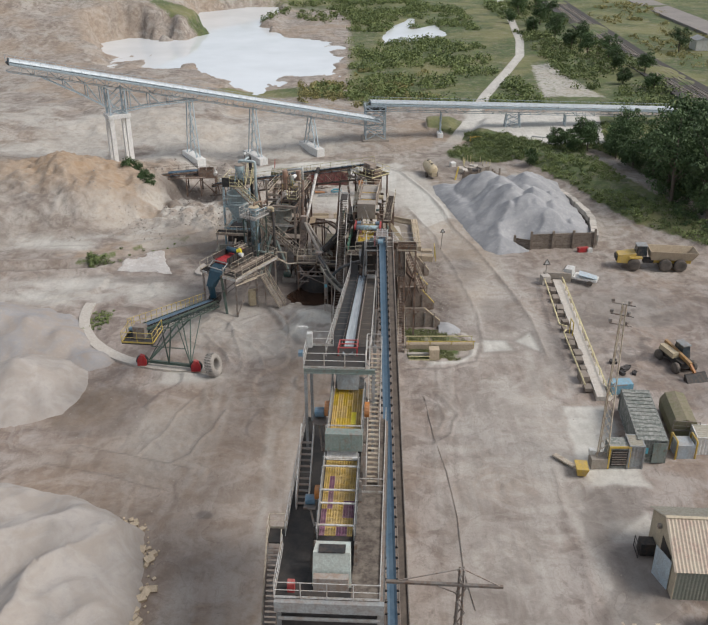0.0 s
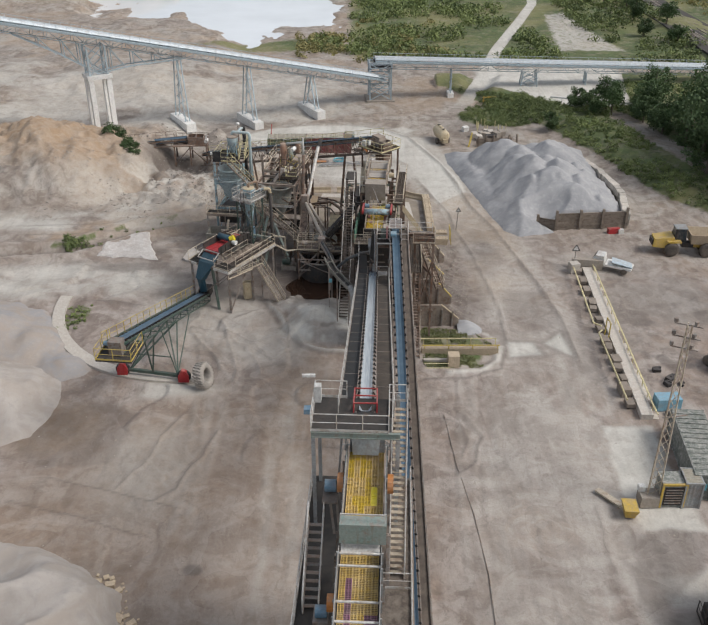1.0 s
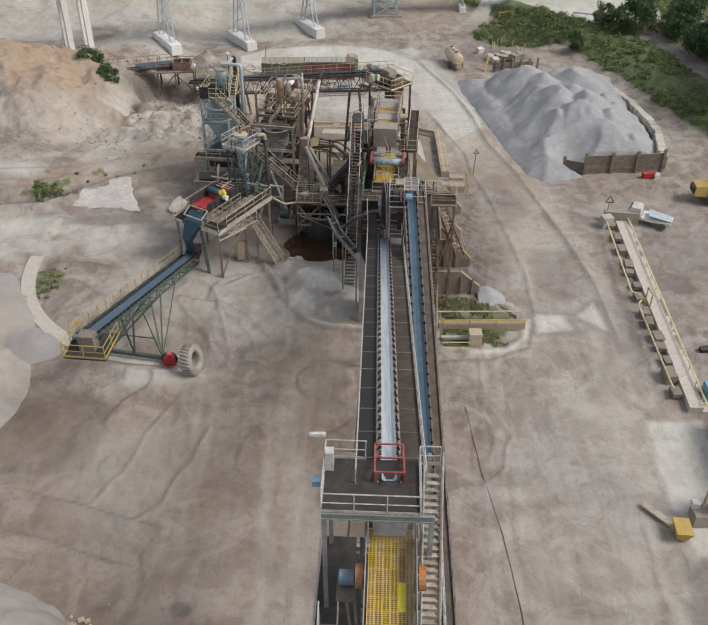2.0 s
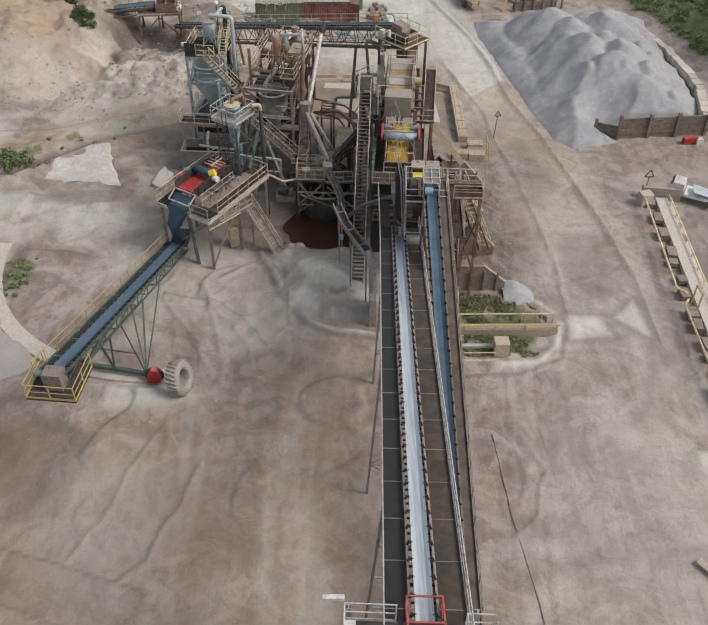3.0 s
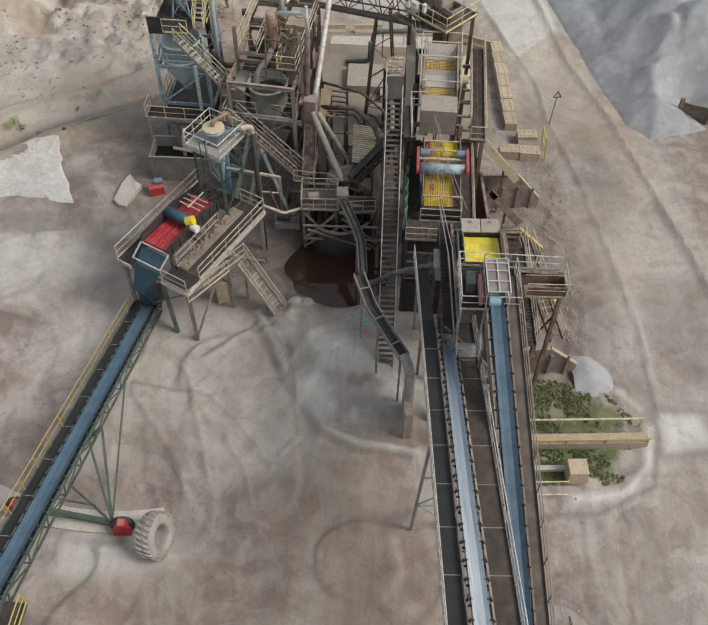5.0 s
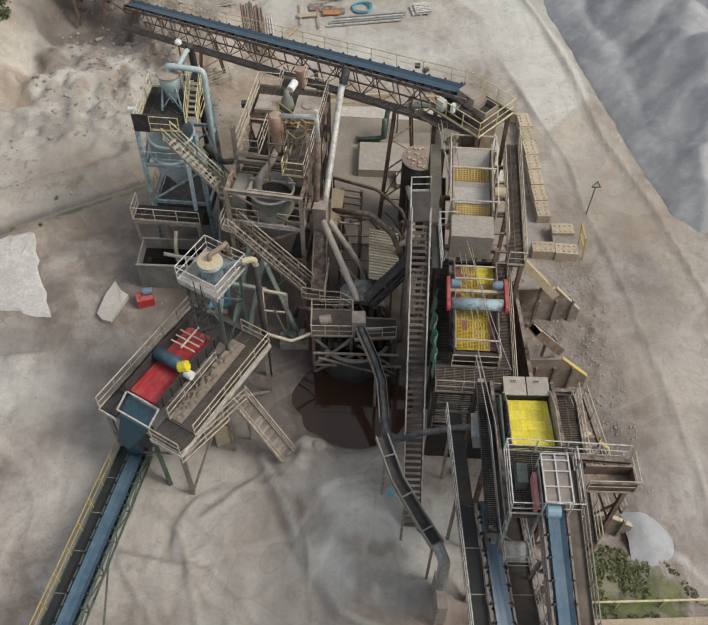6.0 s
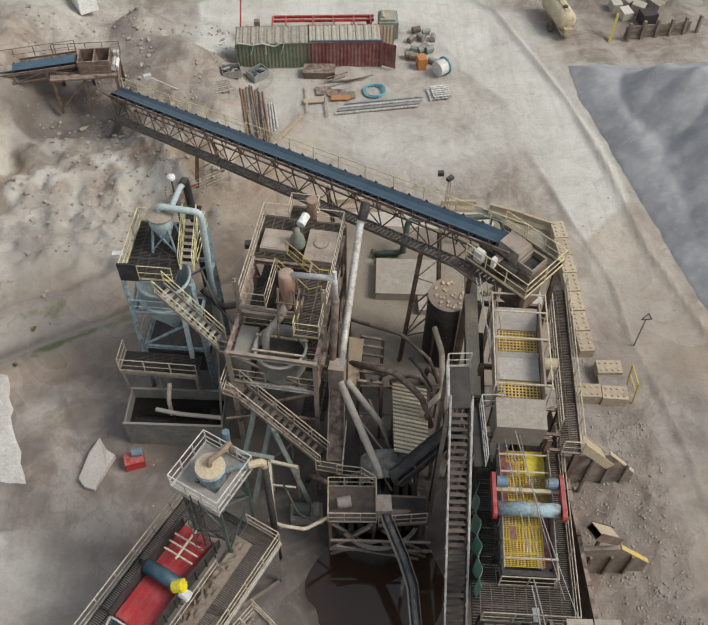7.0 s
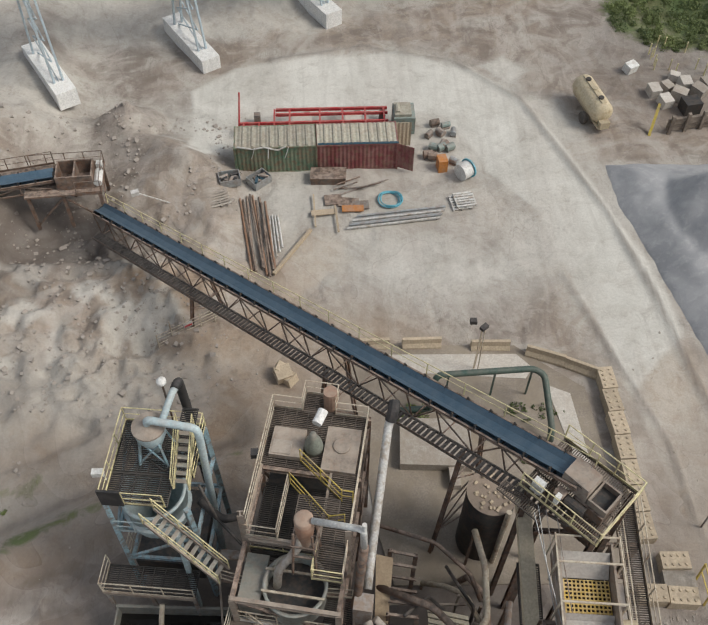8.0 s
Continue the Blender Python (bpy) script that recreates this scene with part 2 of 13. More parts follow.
def heap_material(name, a, b, c3, scale=0.35, streak=(1.0, 1.0, 1.0)):
    m, n, l, p = nodes_of(name)
    co = n.new("ShaderNodeTexCoord").outputs["Object"]
    mp = n.new("ShaderNodeMapping")
    mp.inputs["Scale"].default_value = streak
    l.new(co, mp.inputs[0])
    v = mp.outputs[0]
    big = noise_node(n, l, v, scale, 5, 0.6, 0.8)
    mid = noise_node(n, l, v, scale * 5, 5, 0.65, 0.3)
    fine = noise_node(n, l, co, 14, 6, 0.75)
    c = mixed(n, l, ramp(n, l, big, 0.38, 0.62), a, b)
    c = mixed(n, l, ramp(n, l, mid, 0.5, 0.72, 0, 0.5), c, c3)
    c = mixed(n, l, ramp(n, l, fine, 0.3, 0.7, 0, 0.22), c, tuple(v * 0.6 for v in a))
    l.new(c, p.inputs["Base Color"])
    p.inputs["Roughness"].default_value = 0.95
    h = maths(n, l, "ADD", maths(n, l, "MULTIPLY", fine, 0.4), mid)
    bumped(n, l, p, h, 0.35, 0.08)
    return m


HEAPGREY = heap_material("grey_crushed_gravel", (0.305, 0.306, 0.314), (0.385, 0.383, 0.387), (0.52, 0.51, 0.505))
HEAPSAND = heap_material("pale_washed_sand", (0.37, 0.325, 0.285), (0.45, 0.41, 0.375), (0.315, 0.295, 0.282))
HEAPMIX = heap_material("grey_and_tan_sand", (0.36, 0.31, 0.27), (0.33, 0.32, 0.32), (0.46, 0.40, 0.34))


def ground_material():
    """Quarry dirt. Masks: red pale dusty roadway, green plants, blue wet mud and painted shade, alpha orange sand."""
    m, n, l, p = nodes_of("quarry_dirt")
    co = n.new("ShaderNodeTexCoord").outputs["Object"]
    att = n.new("ShaderNodeAttribute")
    att.attribute_name = "cover"
    sep = n.new("ShaderNodeSeparateColor")
    l.new(att.outputs["Color"], sep.inputs[0])
    road, veg, wet, sand = sep.outputs[0], sep.outputs[1], sep.outputs[2], att.outputs["Alpha"]
    huge = noise_node(n, l, co, 0.045, 4, 0.55, 0.6)
    big = noise_node(n, l, co, 0.17, 6, 0.62, 1.2)
    mid = noise_node(n, l, co, 0.8, 6, 0.65, 0.8)
    fine = noise_node(n, l, co, 6.0, 8, 0.75)
    grit = noise_node(n, l, co, 30.0, 3, 0.8)
    soft = noise_node(n, l, co, 0.10, 3, 0.5, 1.6)
    wisp = noise_node(n, l, co, 0.22, 4, 0.5, 2.2)
    c = mixed(n, l, ramp(n, l, big, 0.38, 0.62), (0.222, 0.176, 0.151), (0.333, 0.279, 0.246))
    c = mixed(n, l, ramp(n, l, huge, 0.40, 0.60, 0, 0.75), c, (0.315, 0.238, 0.185))
    c = mixed(n, l, ramp(n, l, soft, 0.50, 0.60, 0, 0.8), c, (0.425, 0.376, 0.340))
    c = mixed(n, l, ramp(n, l, wisp, 0.53, 0.62, 0, 0.65), c, (0.425, 0.372, 0.332))
    c = mixed(n, l, ramp(n, l, wisp, 0.46, 0.38, 0, 0.6), c, (0.180, 0.140, 0.117))
    where_y = n.new("ShaderNodeSeparateXYZ")
    l.new(co, where_y.inputs[0])
    c = mixed(n, l, ramp(n, l, where_y.outputs[1], 92.0, 124.0), c, (0.975, 1.02, 1.0), "MULTIPLY")
    tr = n.new("ShaderNodeMapping")
    tr.inputs["Scale"].default_value = (1.0, 0.2, 1.0)
    tr.inputs["Rotation"].default_value = (0, 0, 0.12)
    l.new(co, tr.inputs[0])
    trail = noise_node(n, l, tr.outputs[0], 0.75, 5, 0.6, 0.5)
    c = mixed(n, l, ramp(n, l, trail, 0.52, 0.64, 0, 0.4), c, (0.408, 0.354, 0.315))
    c = mixed(n, l, ramp(n, l, trail, 0.46, 0.36, 0, 0.4), c, (0.185, 0.146, 0.122))
    c = mixed(n, l, ramp(n, l, mid, 0.55, 0.72, 0, 0.3), c, (0.405, 0.375, 0.338))
    c = mixed(n, l, ramp(n, l, mid, 0.44, 0.30, 0, 0.3), c, (0.174, 0.145, 0.121))
    crust = noise_node(n, l, co, 0.42, 7, 0.62, 1.3)
    c = mixed(n, l, ramp(n, l, crust, 0.54, 0.565, 0, 0.30), c, (0.43, 0.385, 0.345))
    c = mixed(n, l, ramp(n, l, crust, 0.44, 0.415, 0, 0.30), c, (0.185, 0.146, 0.122))
    wr = n.new("ShaderNodeMapping")
    wr.inputs["Scale"].default_value = (1.0, 0.32, 1.0)
    wr.inputs["Rotation"].default_value = (0, 0, 0.5)
    l.new(co, wr.inputs[0])
    wrinkle = noise_node(n, l, wr.outputs[0], 0.8, 5, 0.55, 0.7)
    wline = ramp(n, l, maths(n, l, "ABSOLUTE", maths(n, l, "SUBTRACT", wrinkle, 0.5), 0.0), 0.0, 0.012, 1.0, 0.0)
    wline = maths(n, l, "MULTIPLY", wline, ramp(n, l, soft, 0.44, 0.54, 0.0, 0.4))
    c = mixed(n, l, wline, c, (0.14, 0.108, 0.09))
    sandc = mixed(n, l, ramp(n, l, mid, 0.35, 0.65), (0.347, 0.235, 0.141), (0.425, 0.330, 0.242))
    c = mixed(n, l, sand, c, sandc)
    roadc = mixed(n, l, ramp(n, l, big, 0.35, 0.65), (0.54, 0.522, 0.472), (0.665, 0.645, 0.59))
    st = n.new("ShaderNodeMapping")
    st.inputs["Scale"].default_value = (2.6, 0.22, 1.0)
    l.new(co, st.inputs[0])
    roadc = mixed(n, l, ramp(n, l, noise_node(n, l, st.outputs[0], 0.5, 3, 0.5, 0.9), 0.47, 0.66, 0, 0.2), roadc, (0.318, 0.285, 0.253))
    roadf = maths(n, l, "MULTIPLY", road, ramp(n, l, mid, 0.25, 0.5, 0.6, 1.0))
    c = mixed(n, l, roadf, c, roadc)
    wet_shade_c = mixed(n, l, ramp(n, l, mid, 0.35, 0.65), (0.060, 0.048, 0.041), (0.121, 0.096, 0.081))
    wet_shade_f = maths(n, l, "MULTIPLY", wet, ramp(n, l, mid, 0.3, 0.55, 0.65, 1.0))
    c = mixed(n, l, wet_shade_f, c, wet_shade_c)
    green = mixed(n, l, ramp(n, l, mid, 0.36, 0.62), (0.040, 0.062, 0.022), (0.125, 0.145, 0.052))
    green = mixed(n, l, ramp(n, l, big, 0.45, 0.62, 0, 0.6), green, (0.085, 0.14, 0.040))
    green = mixed(n, l, ramp(n, l, huge, 0.46, 0.60, 0, 0.7), green, (0.235, 0.22, 0.095))
    green = mixed(n, l, ramp(n, l, noise_node(n, l, co, 0.3, 6, 0.7, 0.5), 0.52, 0.66, 0, 0.6), green, (0.29, 0.255, 0.19))
    vegf = ramp(n, l, maths(n, l, "ADD", veg, maths(n, l, "MULTIPLY", maths(n, l, "SUBTRACT", mid, 0.5), 0.9)), 0.4, 0.6)
    vegf = maths(n, l, "MULTIPLY", vegf, ramp(n, l, veg, 0.02, 0.12))
    c = mixed(n, l, vegf, c, green)
    c = mixed(n, l, ramp(n, l, fine, 0.3, 0.6, 0.2, 0.0), c, (0.125, 0.105, 0.091))
    c = mixed(n, l, ramp(n, l, grit, 0.64, 0.78, 0.0, 0.2), c, (0.482, 0.450, 0.404))
    crease = noise_node(n, l, co, 0.28, 4, 0.5, 1.8)
    line1 = ramp(n, l, maths(n, l, "ABSOLUTE", maths(n, l, "SUBTRACT", crease, 0.5), 0.0), 0.0, 0.013, 1.0, 0.0)
    crease2 = noise_node(n, l, co, 1.5, 4, 0.6, 0.9)
    line2 = ramp(n, l, maths(n, l, "ABSOLUTE", maths(n, l, "SUBTRACT", crease2, 0.5), 0.0), 0.0, 0.04, 1.0, 0.0)
    gate = maths(n, l, "MULTIPLY", ramp(n, l, soft, 0.42, 0.58, 0.25, 1.0), ramp(n, l, roadf, 0.3, 0.9, 1.0, 0.25))
    lines = maths(n, l, "MULTIPLY", maths(n, l, "ADD", maths(n, l, "MULTIPLY", line1, 0.10), maths(n, l, "MULTIPLY", line2, 0.04)), gate)
    c = mixed(n, l, lines, c, (0.125, 0.100, 0.086))
    lobe = maths(n, l, "MULTIPLY", noise_node(n, l, co, 0.10, 2, 0.4, 1.2), 8.0)
    part_ = maths(n, l, "FRACT", lobe, 0.0)
    where = maths(n, l, "MULTIPLY", ramp(n, l, noise_node(n, l, co, 0.07, 2, 0.5, 0.6), 0.44, 0.56, 0.12, 1.0), ramp(n, l, roadf, 0.45, 0.9, 1.0, 0.1))
    where = maths(n, l, "MULTIPLY", where, ramp(n, l, vegf, 0.0, 0.5, 1.0, 0.0))
    c = mixed(n, l, maths(n, l, "MULTIPLY", where, ramp(n, l, part_, 0.0, 0.5, 0.16, 0.0)), c, (0.455, 0.405, 0.365))
    c = mixed(n, l, maths(n, l, "MULTIPLY", where, ramp(n, l, part_, 0.95, 1.0, 0.0, 0.22)), c, (0.145, 0.112, 0.094))
    crumb = noise_node(n, l, co, 1.9, 7, 0.68, 0.6)
    rough_at = ramp(n, l, noise_node(n, l, co, 0.13, 3, 0.5, 1.0), 0.48, 0.60, 0.3, 1.0)
    rough_at = maths(n, l, "MULTIPLY", rough_at, ramp(n, l, roadf, 0.4, 0.9, 1.0, 0.3))
    c = mixed(n, l, maths(n, l, "MULTIPLY", rough_at, ramp(n, l, crumb, 0.47, 0.38, 0.0, 0.24)), c, (0.135, 0.108, 0.092))
    c = mixed(n, l, maths(n, l, "MULTIPLY", rough_at, ramp(n, l, crumb, 0.56, 0.68, 0.0, 0.2)), c, (0.44, 0.395, 0.355))
    l.new(c, p.inputs["Base Color"])
    l.new(ramp(n, l, wet_shade_f, 0.0, 1.0, 0.92, 0.5), p.inputs["Roughness"])
    h = maths(n, l, "ADD", maths(n, l, "MULTIPLY", fine, 0.35), mid)
    h = maths(n, l, "ADD", h, maths(n, l, "MULTIPLY", grit, 0.06))
    h = maths(n, l, "ADD", h, maths(n, l, "MULTIPLY", maths(n, l, "MULTIPLY", crumb, rough_at), 0.9))
    h = maths(n, l, "SUBTRACT", h, maths(n, l, "MULTIPLY", maths(n, l, "MULTIPLY", part_, where), 0.5))
    bumped(n, l, p, h, 0.55, 0.15)
    return m


def water_material(name, col, rough=0.06):
    m, n, l, p = nodes_of(name)
    co = n.new("ShaderNodeTexCoord").outputs["Object"]
    f = noise_node(n, l, co, 0.05, 4)
    l.new(mixed(n, l, f, col, tuple(v * 1.4 for v in col)), p.inputs["Base Color"])
    p.inputs["Roughness"].default_value = rough
    bumped(n, l, p, noise_node(n, l, co, 1.2, 3), 0.03, 0.05)
    return m


GROUND = ground_material()
# pond colour set pale to carry the sky's reflection
WATER = water_material("silty_pond_water", (0.66, 0.685, 0.70), 0.05)
SUMP = water_material("dark_red_brown_sump_water", (0.038, 0.021, 0.014), 0.05)
BALLAST = surface("railway_ballast", (0.05, 0.045, 0.042), dirt=(0.085, 0.075, 0.068), dirt_amount=0.4, rough=0.95, grain=18)
ASPHALT = surface("worn_asphalt", (0.30, 0.27, 0.25), dirt=(0.36, 0.33, 0.30), dirt_amount=0.4, rough=0.95, patch=0.1)
SKIN = surface("crusted_white_slurry", (0.60, 0.575, 0.545), dirt=(0.33, 0.28, 0.25), dirt_amount=0.3, rough=0.8, patch=0.6)
MESHW = surface("white_wire_mesh", (0.70, 0.70, 0.68), dirt_amount=0.1, rough=0.6)

SKINGREY = surface("dusty_slurry_crust", (0.52, 0.49, 0.45), dirt=(0.40, 0.35, 0.31), dirt_amount=0.4, rough=0.9, patch=0.9)
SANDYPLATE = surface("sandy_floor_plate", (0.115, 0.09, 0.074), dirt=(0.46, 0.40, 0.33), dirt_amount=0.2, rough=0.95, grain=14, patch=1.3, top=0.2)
BEIGE = surface("dust_caked_beige_steel", (0.36, 0.31, 0.26), dirt=(0.46, 0.40, 0.34), dirt_amount=0.45, rough=0.9, second=(0.20, 0.15, 0.115), second_amount=0.35)
TANST = surface("tan_dusty_steel", (0.25, 0.205, 0.168), dirt=(0.42, 0.36, 0.30), dirt_amount=0.45, rough=0.85, second=RUST, second_amount=0.3)
PIPEGREY = surface("dusty_grey_pipe", (0.38, 0.35, 0.315), dirt=(0.46, 0.40, 0.34), dirt_amount=0.45, rough=0.8, second=(0.22, 0.16, 0.12), second_amount=0.3)
PALEBLUE = surface("bleached_blue_steel", (0.45, 0.56, 0.585), dirt=(0.50, 0.48, 0.44), dirt_amount=0.25, rough=0.6, second=(0.30, 0.36, 0.38), second_amount=0.3)
BLACKW = water_material("black_still_water", (0.012, 0.011, 0.010), 0.08)
TUBST = surface("weathered_grey_green_plate", (0.20, 0.215, 0.195), dirt=(0.30, 0.27, 0.23), dirt_amount=0.5, rough=0.85, second=(0.13, 0.11, 0.09), second_amount=0.35)
TREADP = surface("pale_worn_tread", (0.40, 0.40, 0.35), dirt_amount=0.35, rough=0.85, second=(0.24, 0.22, 0.19), second_amount=0.3)
DRUM = surface("faded_orange_drum", (0.36, 0.20, 0.13), dirt=(0.38, 0.31, 0.25), dirt_amount=0.5, rough=0.85)
ROOFTAN = surface("pale_tan_roof_sheet", (0.78, 0.69, 0.52), dirt=(0.52, 0.43, 0.32), dirt_amount=0.12, rough=0.8, top=0.0)
DUSTGRATE = surface("dust_caked_grating", (0.085, 0.072, 0.062), dirt=(0.27, 0.235, 0.205), dirt_amount=0.5, rough=0.95, grain=22, patch=2.6, bump=0.6)
MUDBLOCK = surface("mud_stained_concrete", (0.24, 0.20, 0.165), dirt=(0.36, 0.31, 0.26), dirt_amount=0.4, rough=0.95, second=(0.13, 0.105, 0.085), second_amount=0.4)
MINT = surface("pale_mint_steel", (0.56, 0.62, 0.57), dirt=(0.44, 0.41, 0.36), dirt_amount=0.25, rough=0.6, second=(0.40, 0.42, 0.38), second_amount=0.2)
CORRSAGE = surface("sage_corrugated_sheet", (0.27, 0.29, 0.235), dirt=(0.36, 0.33, 0.28), dirt_amount=0.3, rough=0.75)

# ---------- mesh helpers ----------
ORIGIN = {}
UP = Vector((0, 0, 1))


def V(*a):
    return Vector(a)


class B:
    """Collects boxes, bars, tubes and plates into one mesh."""

    def __init__(self):
        self.v, self.f = [], []

    def add(self, vs, fs):
        k = len(self.v)
        self.v.extend(vs)
        self.f.extend(tuple(i + k for i in f) for f in fs)
        return self

    def hexa(self, a):
        return self.add(a, [(0, 3, 2, 1), (4, 5, 6, 7), (0, 1, 5, 4), (1, 2, 6, 5), (2, 3, 7, 6), (3, 0, 4, 7)])

    def box(self, c, size, yaw=0.0, tilt=0.0):
        m = Matrix.Translation(c) @ Matrix.Rotation(radians(yaw), 4, "Z") @ Matrix.Rotation(radians(tilt), 4, "X")
        x, y, z = size[0] / 2, size[1] / 2, size[2] / 2
        return self.hexa([m @ V(*q) for q in ((-x, -y, -z), (x, -y, -z), (x, y, -z), (-x, y, -z), (-x, -y, z), (x, -y, z), (x, y, z), (-x, y, z))])

    def fbox(self, fr, u0, u1, v0, v1, z0, z1):
        return self.hexa([fr(u0, v0, z0), fr(u1, v0, z0), fr(u1, v1, z0), fr(u0, v1, z0), fr(u0, v0, z1), fr(u1, v0, z1), fr(u1, v1, z1), fr(u0, v1, z1)])

    def beam(self, p, q, w, h=None):
        p, q = Vector(p), Vector(q)
        h = h or w
        d = (q - p).normalized()
        r = d.cross(UP)
        r = r.normalized() if r.length > 1e-3 else V(1, 0, 0)
        n = r.cross(d)
        r, n = r * w / 2, n * h / 2
        return self.hexa([p - r - n, p + r - n, q + r - n, q - r - n, p - r + n, p + r + n, q + r + n, q - r + n])

    def ibeam(self, p, q, w, h):
        """A rolled section with web and two flanges."""
        p, q = Vector(p), Vector(q)
        d = (q - p).normalized()
        r = d.cross(UP)
        r = r.normalized() if r.length > 1e-3 else V(1, 0, 0)
        n = r.cross(d)
        o = n * (h / 2 - 0.02)
        self.beam(p + o, q + o, w, 0.04)
        self.beam(p - o, q - o, w, 0.04)
        return self.beam(p, q, 0.05, h - 0.08)

    def tube(self, p, q, r, n=8, r2=None, caps=True):
        p, q = Vector(p), Vector(q)
        r2 = r if r2 is None else r2
        d = (q - p).normalized()
        a = d.cross(UP)
        a = a.normalized() if a.length > 1e-3 else V(1, 0, 0)
        b = d.cross(a)
        ring = [(math.cos(2 * math.pi * i / n), math.sin(2 * math.pi * i / n)) for i in range(n)]
        vs = [p + (a * c + b * s) * r for c, s in ring] + [q + (a * c + b * s) * r2 for c, s in ring]
        fs = [(i, i + n, (i + 1) % n + n, (i + 1) % n) for i in range(n)]
        if caps:
            fs += [tuple(range(n)), tuple(range(2 * n - 1, n - 1, -1))]
        return self.add(vs, fs)

    def pipe(self, pts, r, n=8):
        """A pipe through points, with rounded bends."""
        pts = [Vector(p) for p in pts]
        way = [pts[0]]
        for i in range(1, len(pts) - 1):
            a, b, c = pts[i - 1], pts[i], pts[i + 1]
            k = min(2.2 * r, (a - b).length * 0.45, (c - b).length * 0.45)
            p, q = b + (a - b).normalized() * k, b + (c - b).normalized() * k
            for t in (0, 0.33, 0.67, 1):
                way.append(p * (1 - t) ** 2 + b * 2 * t * (1 - t) + q * t * t)
        way.append(pts[-1])
        side = None
        k = len(self.v)
        for i, p in enumerate(way):
            d = (way[min(i + 1, len(way) - 1)] - way[max(i - 1, 0)]).normalized()
            if side is None:
                side = d.cross(UP)
                side = side.normalized() if side.length > 1e-3 else V(1, 0, 0)
            side = (side - d * side.dot(d)).normalized()
            b = d.cross(side)
            self.v.extend(p + (side * math.cos(2 * math.pi * j / n) + b * math.sin(2 * math.pi * j / n)) * r for j in range(n))
        for i in range(len(way) - 1):
            o = k + i * n
            self.f.extend((o + j, o + (j + 1) % n, o + n + (j + 1) % n, o + n + j) for j in range(n))
        e = k + (len(way) - 1) * n
        self.f.append(tuple(k + j for j in range(n - 1, -1, -1)))
        self.f.append(tuple(e + j for j in range(n)))
        return self

    def lathe(self, c, profile, n=20, m=None):
        """Turns (radius, height) pairs round the upright axis at c."""
        c = Vector(c)
        m = m or Matrix.Identity(3)
        k = len(self.v)
        for r, z in profile:
            self.v.extend(c + m @ V(r * math.cos(2 * math.pi * i / n), r * math.sin(2 * math.pi * i / n), z) for i in range(n))
        for j in range(len(profile) - 1):
            o = k + j * n
            self.f.extend((o + i, o + (i + 1) % n, o + n + (i + 1) % n, o + n + i) for i in range(n))
        if profile[0] == profile[-1]:
            return self
        self.f.append(tuple(k + i for i in range(n - 1, -1, -1)))
        e = k + (len(profile) - 1) * n
        self.f.append(tuple(e + i for i in range(n)))
        return self

    def slab(self, pts, th, along=None):
        """A flat polygon with thickness th, grown along a vector (down by default)."""
        pts = [Vector(p) for p in pts]
        a = (along or V(0, 0, -1)) * th
        n = len(pts)
        nrm = V(0, 0, 0)
        for i in range(n):
            nrm += pts[i].cross(pts[(i + 1) % n])
        if nrm.dot(a) > 0:
            pts.reverse()
        vs = pts + [p + a for p in pts]
        fs = [tuple(range(n)), tuple(range(2 * n - 1, n - 1, -1))] + [(i, i + n, (i + 1) % n + n, (i + 1) % n) for i in range(n)]
        return self.add(vs, fs)

    def mesh(self, name, mat, origin=V(0, 0, 0), smooth=False):
        me = bpy.data.meshes.new(name)
        me.from_pydata([(p[0] - origin[0], p[1] - origin[1], p[2] - origin[2]) for p in self.v], [], self.f)
        me.materials.append(mat)
        if smooth:
            me.shade_smooth()
        return me


class Fr:
    """A plan frame: u to the right, v ahead, turned by yaw degrees (anticlockwise)."""

    def __init__(self, x, y, yaw=0.0, z=0.0):
        self.o, self.yaw = V(x, y, z), yaw
        self.m = Matrix.Rotation(radians(yaw), 3, "Z")

    def __call__(self, u, v, z=0.0):
        return self.o + self.m @ V(u, v, z)


def thing(name, at, label, category, group="", kind=""):
    ob = new(name)
    ob.location = at
    ob.empty_display_size = 0.2
    ORIGIN[ob] = Vector(at)
    return tagged(ob, label, category, group, kind)


def solo(name, b, mat, at, label, category, group="", kind="", smooth=False):
    ob = new(name, b.mesh(name, mat, Vector(at), smooth))
    ob.location = at
    ORIGIN[ob] = Vector(at)
    return tagged(ob, label, category, group, kind)


def part(name, b, mat, parent, label="", smooth=False):
    o = ORIGIN[parent]
    ob = new(name, b.mesh(name, mat, o, smooth))
    ob.parent = parent
    ORIGIN[ob] = o
    return tagged(ob, label)


def pieces(name, b, mat, parent):
    """Each bar of a lattice as a part of its own."""
    for i in range(0, len(b.v), 8):
        c = B()
        c.v = b.v[i:i + 8]
        c.f = [tuple(k - i for k in f) for f in b.f[i // 8 * 6:i // 8 * 6 + 6]]
        part(name, c, mat, parent)


SHARED = {}


def shared(key, make, mat):
    if key not in SHARED:
        b = B()
        make(b)
        SHARED[key] = b.mesh(key.split("|")[0], mat)
    return SHARED[key]


def put(name, mesh, parent, m):
    ob = new(name, mesh)
    ob.parent = parent
    ob.matrix_local = Matrix.Translation(-ORIGIN[parent]) @ m
    return ob


